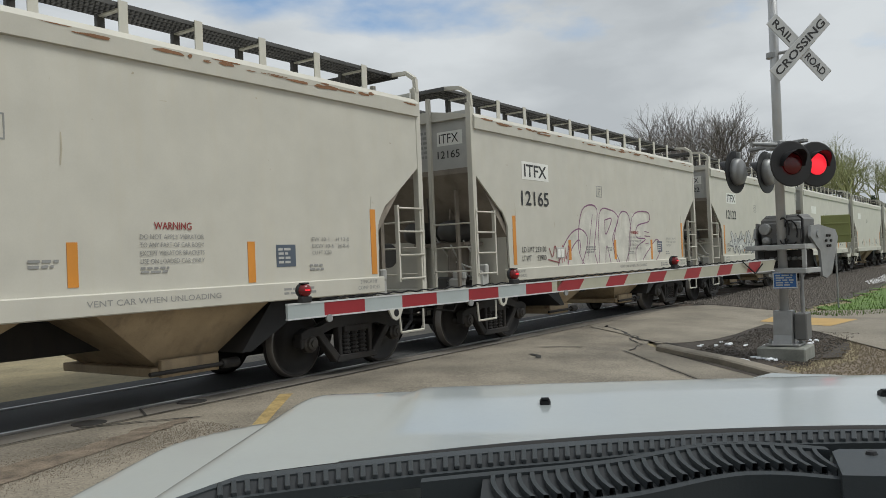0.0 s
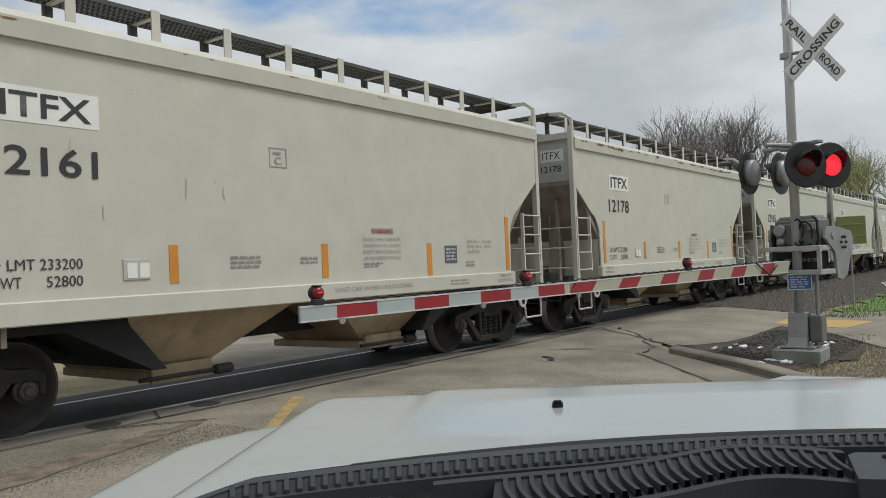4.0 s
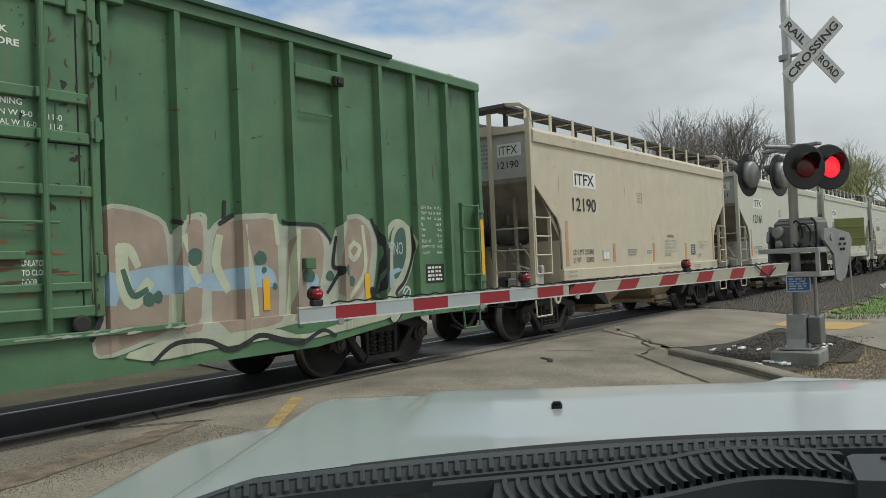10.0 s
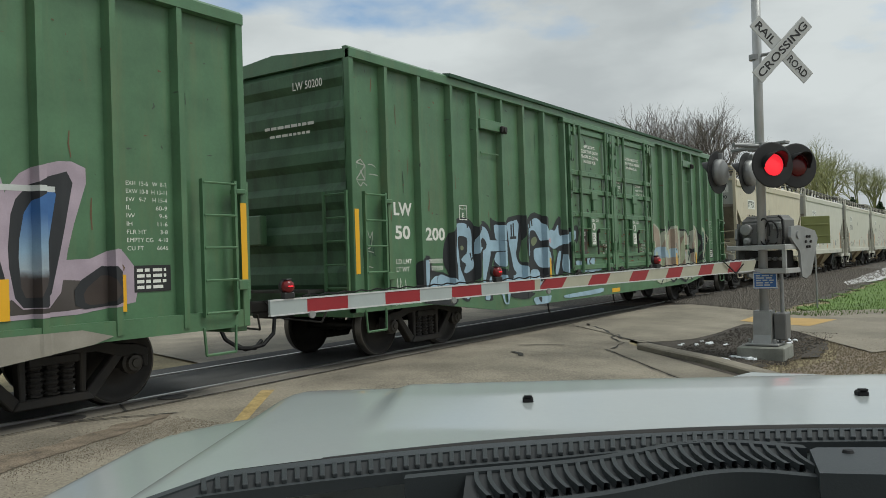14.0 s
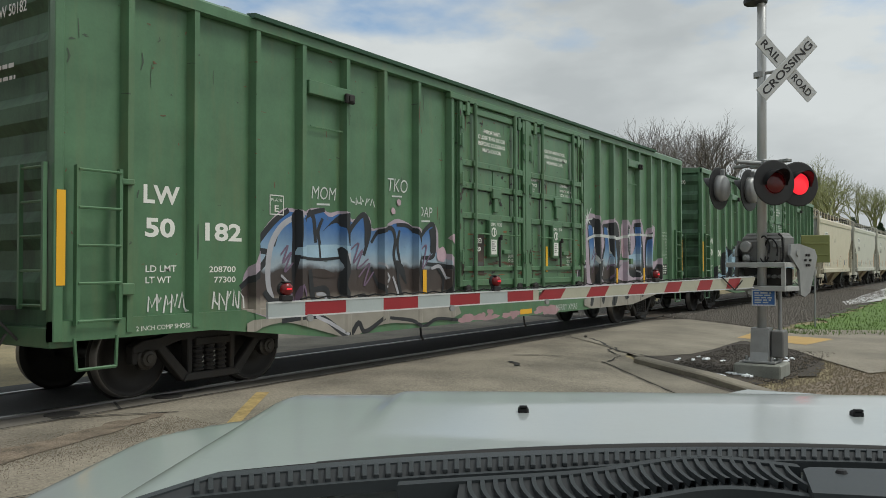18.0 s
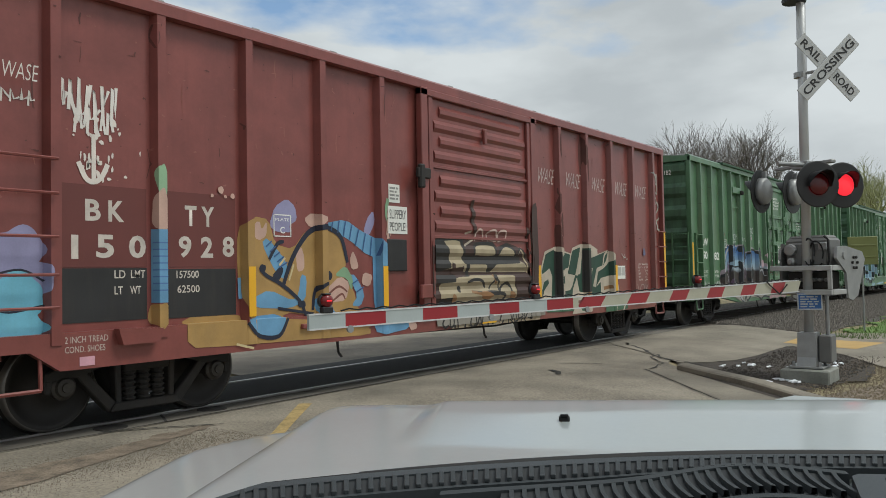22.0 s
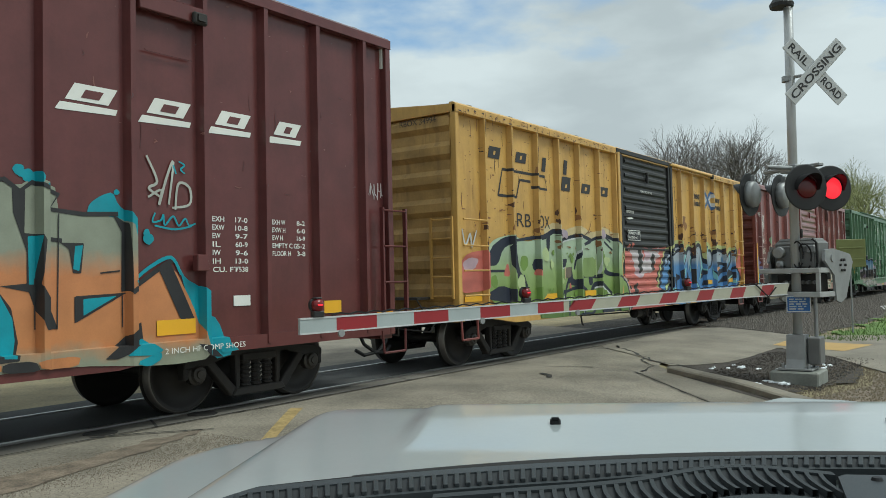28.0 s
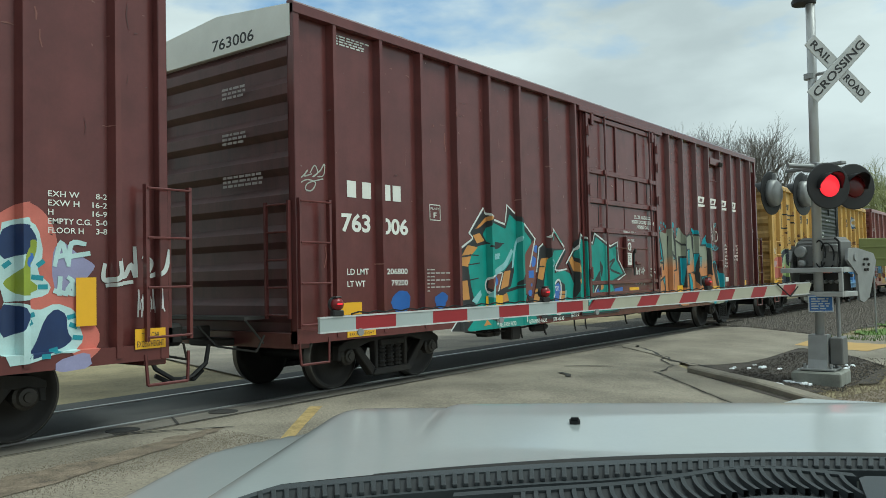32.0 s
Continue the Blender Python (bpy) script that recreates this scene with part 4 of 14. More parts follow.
        # black pan that puts shade into the space beside the chute
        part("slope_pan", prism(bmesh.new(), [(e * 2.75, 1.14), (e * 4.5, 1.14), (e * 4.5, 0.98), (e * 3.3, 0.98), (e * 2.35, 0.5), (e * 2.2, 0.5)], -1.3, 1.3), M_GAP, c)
        part("hand_brake_chain", path_rod(bmesh.new(), [(e * 5.35, -0.3, 2.6), (e * 5.33, -0.35, 1.6), (e * 5.2, -0.4, 0.95)], 0.012, 5), M_GRATE, c)
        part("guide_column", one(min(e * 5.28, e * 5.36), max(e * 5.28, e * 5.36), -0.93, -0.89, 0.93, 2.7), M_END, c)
        part("valve_bracket", box(one(min(e * 4.65, e * 4.9), max(e * 4.65, e * 4.9), -0.9, -0.5, 0.93, 1.12, 0.02), min(e * 5.0, e * 5.3), max(e * 5.0, e * 5.3), -0.7, -0.4, 0.93, 1.2, 0.03), M_GRATE, c)
    for y in (-0.95, -0.2):
        part("brake_reservoir", lathe(bmesh.new(), [(0.05, -0.42), (0.17, -0.36), (0.2, -0.2), (0.2, 0.2), (0.17, 0.36), (0.05, 0.42)], (-4.98 * b, y + 0.3, 2.0), "x", 18), M_GRATE, c, smooth=True)
    part("reservoir_bracket", one(min(-5.2 * b, -4.6 * b), max(-5.2 * b, -4.6 * b), -0.95, 0.15, 1.74, 1.80), M_END, c)
    part("brake_valve", box(box(one(-4.95 * b - 0.12, -4.95 * b + 0.12, -1.2, -0.98, 1.0, 1.3, 0.03), -4.95 * b - 0.06, -4.95 * b + 0.06, -1.25, -1.1, 1.23, 1.4, 0.02), -4.8 * b - 0.05, -4.8 * b + 0.05, -1.15, -1.02, 1.05, 1.23, 0.02), M_ENDTOP, c)
    part("brake_valve", box(one(-5.2 * b - 0.1, -5.2 * b + 0.1, -0.9, -0.6, 0.95, 1.18, 0.03), -5.2 * b - 0.05, -5.2 * b + 0.05, -0.95, -0.7, 1.15, 1.28, 0.02), M_ENDTOP, c)
    part("brake_pipe", path_rod(bmesh.new(), [(-4.95 * b, -0.75, 1.85), (-4.95 * b, -0.95, 1.6), (-4.95 * b, -1.1, 1.35)], 0.016, 5), M_WHITE, c)
    part("brake_pipe", path_rod(bmesh.new(), [(-5.05 * b, -0.2, 1.95), (-5.0 * b, -0.5, 1.5), (-4.95 * b, -1.05, 1.3)], 0.016, 5), M_WHITE, c)
    part("brake_rigging", path_rod(bmesh.new(), [(-5.4 * b, -0.8, 1.75), (-4.9 * b, -0.8, 1.2), (-4.4 * b, -0.8, 1.1)], 0.018, 5), M_ENDTOP, c)
    part("brake_wheel", lathe(bmesh.new(), [(0.20, 0.0), (0.22, 0.008), (0.22, 0.02), (0.20, 0.028)], (-5.72 * b, 0.35, 1.62), "x", 20), M_GRATE, c)
    part("brake_cylinder", lathe(bmesh.new(), [(0.13, -0.25), (0.15, -0.2), (0.15, 0.2), (0.1, 0.28)], (4.9 * b, -0.3, 1.2), "x", 14), M_END, c)
    # discharge chutes
    for cx in (-2.15, 2.15):
        bm = bmesh.new()
        lo = [(cx - 0.75, -0.80), (cx + 0.0, -0.80), (cx + 0.0, 0.80), (cx - 0.75, 0.80)] if cx > 0 else [(cx - 0.0, -0.80), (cx + 0.75, -0.80), (cx + 0.75, 0.80), (cx - 0.0, 0.80)]
        hi = [(cx - 1.90, -1.36), (cx + 0.55, -1.36), (cx + 0.55, 1.36), (cx - 1.90, 1.36)] if cx > 0 else [(cx - 0.55, -1.36), (cx + 1.90, -1.36), (cx + 1.90, 1.36), (cx - 0.55, 1.36)]
        a, b = [bm.verts.new((x, y, 0.42)) for x, y in lo], [bm.verts.new((x, y, 1.15)) for x, y in hi]
        bm.faces.new(a)
        bm.faces.new(b)
        for i in range(4):
            bm.faces.new((a[i], a[(i + 1) % 4], b[(i + 1) % 4], b[i]))
        part("discharge_chute", bm, M_CHUTE, c)
        part("outlet_gate", box(one(cx - 0.45 - (0.45 if cx > 0 else -0.45), cx + 0.45 - (0.45 if cx > 0 else -0.45), -0.9, 0.9, 0.32, 0.42, 0.01), cx - 0.4 - (0.4 if cx > 0 else -0.4), cx + 0.4 - (0.4 if cx > 0 else -0.4), -0.95, -0.88, 0.30, 0.50, 0.01), M_CHUTE, c)
        part("gate_shaft", lathe(bmesh.new(), [(0.05, -0.12), (0.06, -0.1), (0.06, 0.1), (0.05, 0.12)], (cx + (0.1 if cx > 0 else 0.9), -1.02, 0.37), "x", 10), M_STEEL, c)
        part("gate_spindle", rod(bmesh.new(), (cx - (1.0 if cx > 0 else 0.2), -1.02, 0.37), (cx + (0.15 if cx > 0 else 0.95), -1.02, 0.37), 0.025, 8), M_STEEL, c)
    part("centre_sill", one(-4.6, 4.6, -0.2, 0.2, 0.62, 1.0), M_STEEL, c)
    trucks(c, (-4.46, 4.46))
    return c


FLAT = ((), lambda x: -1.472)


def hopper_marks(c, number, seed, legible=True, faded=False):
    rnd = random.Random(seed)
    part("mark_panel", one(-4.00, -2.98, -1.474, -1.471, 2.92, 3.25), M_WHITE, c)
    if legible:
        text(c, "ITFX", -3.92, -3.06, 2.97, 3.20, M_BLACK, bold=0.014)
        text(c, number, -4.06, -3.01, 2.44, 2.71, M_BLACK, bold=0.012)
        text(c, "LD LMT " + {"12165": "233100", "12161": "233200"}.get(number, "233300"), -4.11, -3.2, 1.58, 1.68, M_BLACK, bold=0.0)
        text(c, "LT WT", -4.11, -3.78, 1.42, 1.52, M_BLACK, bold=0.0)
        text(c, {"12165": "52900", "12178": "52700"}.get(number, "52800"), -3.55, -3.2, 1.42, 1.52, M_BLACK, bold=0.0)
        text(c, "WARNING", 0.95, 1.42, 1.93, 2.01, M_DARKRED)
        for k, s in enumerate(("DO NOT APPLY VIBRATOR", "TO ANY PART OF CAR BODY", "EXCEPT VIBRATOR BRACKETS", "USE ON LOADED CAR ONLY")):
            text(c, s, 0.78, 1.58, 1.83 - 0.085 * k, 1.88 - 0.085 * k, M_GREYINK, bold=0.0)
        text(c, "VENT CAR WHEN UNLOADING", 0.15, 1.75, 1.17, 1.23, M_GREYINK, y=-1.523, bold=0.0)
        text(c, "2 INCH HF", -4.45, -4.1, 1.22, 1.27, M_GREYINK, y=-1.523, bold=0.0)
        text(c, "COMP SHOES", -4.5, -4.05, 1.14, 1.19, M_GREYINK, y=-1.523, bold=0.0)
        text(c, "2 INCH HF", 4.1, 4.45, 1.22, 1.27, M_GREYINK, y=-1.523, bold=0.0)
        text(c, "COMP SHOES", 4.05, 4.5, 1.14, 1.19, M_GREYINK, y=-1.523, bold=0.0)
        text(c, "PULL", -4.97, -4.77, 0.88, 0.95, M_GREYINK, y=-1.503, bold=0.0)
        text(c, "C", -0.74, -0.63, 2.76, 2.85, M_GREYINK)
        text(c, "ITFX", 0.72, 1.12, 3.50, 3.66, M_BLACK, y=-5.506, end=1, bold=0.0)
        text(c, number, 0.68, 1.14, 3.24, 3.37, M_BLACK, y=-5.506, end=1, bold=0.006)
        for k, s in enumerate(("EW 10-1    H 13-0", "EXW 10-6   H 8-6", "CU FT 3250")):
            text(c, s, 3.25, 3.95 if k < 2 else 3.6, 1.80 - 0.085 * k, 1.85 - 0.085 * k, M_GREYINK, bold=0.0)
    if legible:
        for x in (-5.5, 4.62):
            text(c, "LIFT AND", x, x + 0.42, 0.935, 0.975, M_GREYINK, y=-1.498, bold=0.0)
            text(c, "JACK HERE", x, x + 0.45, 0.87, 0.91, M_GREYINK, y=-1.498, bold=0.0)
    bars(c, 0.0, 0.55, 3.26, 3.76, 6, M_GREYINK, 0, seed + 9, cols=2).matrix_basis = pose(-5.505, 0, 0, 0, 0, -90)
    part("end_mark_panel", one(-5.504, -5.501, -1.2, -0.68, 3.46, 3.7), M_WHITE, c)
    bm = bmesh.new()
    for a, b, d, e in ((-0.82, -0.54, 2.72, 2.735), (-0.82, -0.54, 2.945, 2.96), (-0.82, -0.805, 2.735, 2.945), (-0.555, -0.54, 2.735, 2.945)):
        box(bm, a, b, -1.474, -1.471, d, e)
    part("plate_frame", bm, M_GREYINK, c)
    bars(c, -0.76, -0.6, 2.87, 2.92, 1, M_GREYINK, seed=seed)
    bars(c, -1.45, -0.95, 1.52, 1.68, 3, M_GREYINK, seed=seed + 1)
    bars(c, -0.38, -0.06, 1.55, 1.65, 2, M_GREYINK, seed=seed + 2)
    bars(c, 0.78, 1.2, 1.47, 1.55, 2, M_GREYINK, seed=seed + 3)
    bars(c, 3.2, 3.5, 1.42, 1.52, 2, M_GREYINK, seed=seed + 4)
    bars(c, 2.7, 3.3, 1.14, 1.24, 2, M_GREYINK, y=-1.523, seed=seed + 5)
    part("placard_holder", one(-2.78, -2.48, -1.482, -1.47, 1.45, 1.66, 0.004), M_ENDTOP, c)
    for x in (-2.74, -2.60):
        part("card_pane", one(x, x + 0.11, -1.488, -1.482, 1.47, 1.62), M_WHITE, c)
    part("data_panel", one(2.64, 2.96, -1.475, -1.471, 1.49, 1.76), M_BLUEGREY, c)
    bars(c, 2.67, 2.93, 1.52, 1.73, 4, M_ENDTOP, y=-1.479, seed=seed + 6)
    for x, z0, z1 in ((-4.36, 1.36, 2.24), (-2.19, 1.40, 1.80), (0.05, 1.37, 1.80), (2.25, 1.32, 1.80), (4.46, 1.34, 2.24)):
        part("reflective_strip", one(x - 0.055, x + 0.055, -1.476, -1.471, z0, z1), M_ORANGE if not faded else M_FADED, c)
    bm = bmesh.new()
    heavy = seed in (41, 42)
    for _ in range(40 if heavy else 16 if faded else 9):
        x = rnd.uniform(-5.4, 5.4)
        patch(bm, x, rnd.uniform(3.80, 3.855), rnd.uniform(0.015, 0.20 if heavy else 0.09), rnd.uniform(0.004, 0.022 if heavy else 0.010), rnd, 0.0)
    for v in bm.verts:
        v.co.y = -1.5225 - rnd.uniform(0, 0.001)
    tagged(part("rust_stain", bm, M_RUST, c), kind="stuff")


M_BLUEGREY = mat("blue_grey_data_panel", (0.08, 0.10, 0.13), 0.5, var=0.15)
M_FADED = mat("faded_reflective_strip", (0.50, 0.27, 0.13), 0.5, var=0.15, streak=(0.5, 0.42, 0.32), amount=0.7)
NUMBERS = {-1: "12190", 0: "12161", 1: "12178", 2: "12165", 3: "12122"}
first = {}
for k in (-1, 0):
    first[k] = hopper(M_CREAM[1 if k == -1 else 0])
for k in range(1, 8):
    first[k] = hopper(M_CREAM[0], -1) if k == 1 else copy_thing(first[0], Matrix())
for k in range(-1, 8):
    c = first[k]
    hopper_marks(c, NUMBERS.get(k, ""), 40 + k, k in NUMBERS, k == -1)
    weather(c, -5.2, 5.2, 1.4, 3.6, 70 if k == -1 else 26, ((0.36, 0.25, 0.14),) if k == -1 else ((0.42, 0.38, 0.29),), FLAT, 400 + k)
    tagged(c, "beige rust-streaked covered hopper wagon rolling on the track" if k == -1 else "pale grey covered hopper wagon rolling on the track")
    CARS.append((c, -8.53 + 12.70 * k))
sp = CARS[3][0]
tag_scrawl(sp, -2.7, -2.2, 1.32, 1.75, spray((0.35, 0.08, 0.10)), FLAT, 3, n=4)
HOPPER_PIECE = sp
graffiti(CARS[4][0], -3.6, 0.6, 1.4, 2.0, 5, (0.5, 0.5, 0.48), None, (0.12, 0.12, 0.13), None, FLAT, 15, thick=0.15)


# ---- boxcars ----
PANEL, POST = -1.378, -1.482


END_PAINT = {
    "green_car_paint": mat("grimy_green_end", (0.062, 0.128, 0.072), 0.6, var=0.35, bump=0.2, fine=28, streak=(0.032, 0.045, 0.034), amount=0.85),
    "oxide_red_paint": mat("grimy_red_end", (0.15, 0.045, 0.04), 0.6, var=0.3, bump=0.2, fine=28, streak=(0.06, 0.026, 0.024), amount=0.8),
    "faded_yellow_paint": mat("grimy_yellow_end", (0.46, 0.29, 0.10), 0.6, var=0.3, bump=0.2, fine=28, streak=(0.15, 0.09, 0.045), amount=0.8),
    "brown_red_paint": mat("grimy_brown_end", (0.085, 0.034, 0.034), 0.5, var=0.3, bump=0.2, fine=28, streak=(0.035, 0.02, 0.02), amount=0.8),
}


def boxcar(label, L, top, sill, paint, posts, door, width=0.13, ends=6, end_top=None, raised=None, belly=None):
    """Shell of a boxcar: panels between posts, doors, corrugated ends, roof, sills, ladders and running gear.
    Returns the thing and its surface for sprayed paint."""
    c = thing("boxcar", label, "boxcar", "wagons of the train")
    d0, d1 = door
    posts = sorted(posts)
    edges = [-L] + posts + [L]
    low = sill if belly is None else belly[0]
    steps = [(p - width / 2, p + width / 2, 0.03, POST) for p in posts] + [(d0, d1, 0.01, -1.45), (-L - 0.01, -L + 0.1, 0.008, -1.479), (L - 0.1, L + 0.01, 0.008, -1.479)]
    cuts = sorted({round(q, 4) for a, b, w, y in steps for q in (a, a + w, b - w, b)})

    def depth(x):
        y = PANEL
        for a, b, w, out in steps:
            if a < x < b:
                y = min(y, PANEL + (out - PANEL) * min(1.0, (x - a) / w, (b - x) / w))
        return y
    inner = [x for x in edges if x <= d0] + [d0], [d1] + [x for x in edges if x >= d1]
    for run in inner:
        for a, b in zip(run, run[1:]):
            if b - a > 0.05:
                part("side_panel", one(a, b, PANEL, PANEL + 0.02, sill, top - 0.03), paint, c)
    for p in posts:
        h = width / 2
        part("side_post", prism(bmesh.new(), [(p - h, PANEL), (p - h + 0.03, POST), (p + h - 0.03, POST), (p + h, PANEL)], sill + 0.05, top - 0.08, axis=2), paint, c)
    for e in (-1, 1):
        for s in (-1, 1):
            part("corner_post", one(min(e * L, e * (L - 0.1)), max(e * L, e * (L - 0.1)), min(s * 1.36, s * 1.478), max(s * 1.36, s * 1.478), sill, top, 0.008), paint, c)
    part("door_backing", one(d0 - 0.05, d1 + 0.05, -1.41, -1.385, sill + 0.1, top - 0.12), paint, c)
    part("far_side", one(-L, L, 1.40, 1.46, sill, top), paint, c)
    part("floor", one(-L + 0.15, L - 0.15, -1.35, 1.35, max(sill, 0.95), max(sill, 0.95) + 0.12), M_STEEL, c)
    # eaves and roof
    for s in (-1, 1):
        part("eave_rail", prism(bmesh.new(), [(s * 1.40, top - 0.13), (s * 1.49, top - 0.12), (s * 1.49, top), (s * 1.44, top + 0.04), (s * 1.36, top + 0.04)], -L, L, axis=0), paint, c)
        if raised:
            part("eave_cap", prism(bmesh.new(), [(s * 1.40, top - 0.02), (s * 1.54, top - 0.0), (s * 1.55, top + 0.05), (s * 1.40, top + 0.07)], raised[0], raised[1], axis=0), M_ROOFEDGE if paint is M_GREEN else paint, c)
    part("roof", prism(bmesh.new(), [(-1.42, top + 0.0), (-1.3, top + 0.05), (0, top + 0.13), (1.3, top + 0.05), (1.42, top + 0.0)], -L + 0.13, L - 0.13, axis=0), M_ROOFPAINT, c)
    for k in range(12):
        x = -L + 0.6 + (2 * L - 1.2) * k / 11
        part("roof_rib", prism(bmesh.new(), [(-1.36, top + 0.05), (0, top + 0.14), (1.36, top + 0.05), (1.36, top + 0.085), (0, top + 0.175), (-1.36, top + 0.085)], x - 0.05, x + 0.05, axis=0), M_ROOFPAINT, c)
    # ends: stacked horizontal corrugations
    for e in (-1, 1):
        z0, z1 = sill + 0.1, (top - 0.42 if end_top else top - 0.1)
        step = (z1 - z0) / ends
        prof = [(e * (L - 0.14), z0 - 0.05)]
        for k in range(ends):
            z = z0 + k * step
            prof += [(e * (L - 0.09), z), (e * (L - 0.09), z + 0.34 * step), (e * (L - 0.015), z + 0.52 * step), (e * (L - 0.01), z + 0.80 * step), (e * (L - 0.085), z + 0.985 * step)]
        prof += [(e * (L - 0.09), top), (e * (L - 0.14), top)]
        part("end_wall", prism(bmesh.new(), prof, -1.37, 1.37), END_PAINT[paint.name], c)
        part("end_header", prism(bmesh.new(), [(-1.42, top - 0.40 if end_top else top - 0.12), (1.42, top - 0.40 if end_top else top - 0.12), (1.42, top), (0, top + 0.13), (-1.42, top)], min(e * (L + 0.004), e * (L - 0.12)), max(e * (L + 0.004), e * (L - 0.12)), axis=0), end_top or paint, c)
        part("end_sill", one(min(e * L, e * (L - 0.25)), max(e * L, e * (L - 0.25)), -1.42, 1.42, sill - 0.06, sill + 0.14, 0.01), paint, c)
        part("draft_gear", one(min(e * (L - 2.2), e * (L + 0.3)), max(e * (L - 2.2), e * (L + 0.3)), -0.28, 0.28, 0.68, sill + 0.05, 0.02), M_STEEL, c)
        part("crossover_step", one(min(e * L, e * (L + 0.33)), max(e * L, e * (L + 0.33)), -0.9, 0.9, sill + 0.30, sill + 0.34), M_GRATE, c)
        for y in (-0.85, 0.85):
            part("step_brace", rod(bmesh.new(), (e * (L + 0.28), y, sill + 0.3), (e * L, y, sill), 0.014, 5), M_GRATE, c)
        ladder_end(c, e * (L + 0.05), -1.40, -0.98, sill + 0.35, 2.42, 5, paint)
        coupler(c, e * (L + 0.2), e)
        if e > 0 or paint is not M_BROWN:
            part("brake_box", one(min(e * (L + 0.01), e * (L + 0.15)), max(e * (L + 0.01), e * (L + 0.15)), 0.2, 0.7, 1.75, 2.2, 0.02), paint, c)
    # side sills
    for s in (-1, 1):
        if belly is None:
            pts = [(-L, sill), (-L, sill + 0.16), (L, sill + 0.16), (L, sill)]
        else:
            z, b, e = belly
            h = sill + (0.2 if z < 0.6 else 0.16)
            pts = [(-L, sill), (-L, h), (L, h), (L, sill), (e, sill), (b, z), (-b, z), (-e, sill)]
        part("side_sill", prism(bmesh.new(), pts, s * 1.372, s * 1.468), paint, c)
    part("centre_sill", one(-L + 2.4, L - 2.4, -0.3, 0.3, 0.62, 0.98), M_STEEL, c)
    for x in (-1.4, 0.9):
        part("brake_tank", lathe(bmesh.new(), [(0.08, -0.45), (0.2, -0.38), (0.2, 0.38), (0.08, 0.45)], (x, -0.55, 0.78), "x", 14), M_STEEL, c)
    part("brake_rod", path_rod(bmesh.new(), [(-L + 2.6, -0.6, 0.7), (-1.5, -0.7, 0.6), (1.5, -0.7, 0.55), (L - 2.6, -0.6, 0.7)], 0.018, 5), M_STEEL, c)
    for x in (-3.2, 0.2):
        part("hanger_hook", path_rod(bmesh.new(), [(x, -1.3, low), (x, -1.32, low - 0.16), (x + 0.06, -1.32, low - 0.22)], 0.018, 5), M_STEEL, c)
    return c, (cuts, depth)


M_ROOFPAINT = mat("galvanised_roof", (0.33, 0.33, 0.32), 0.55, 0.4, var=0.2)
M_ROOFEDGE = mat("dark_green_edge", (0.03, 0.085, 0.05), 0.5, var=0.15)
M_PINK = mat("pink_spray", (0.55, 0.30, 0.36), 0.5, var=0.2)


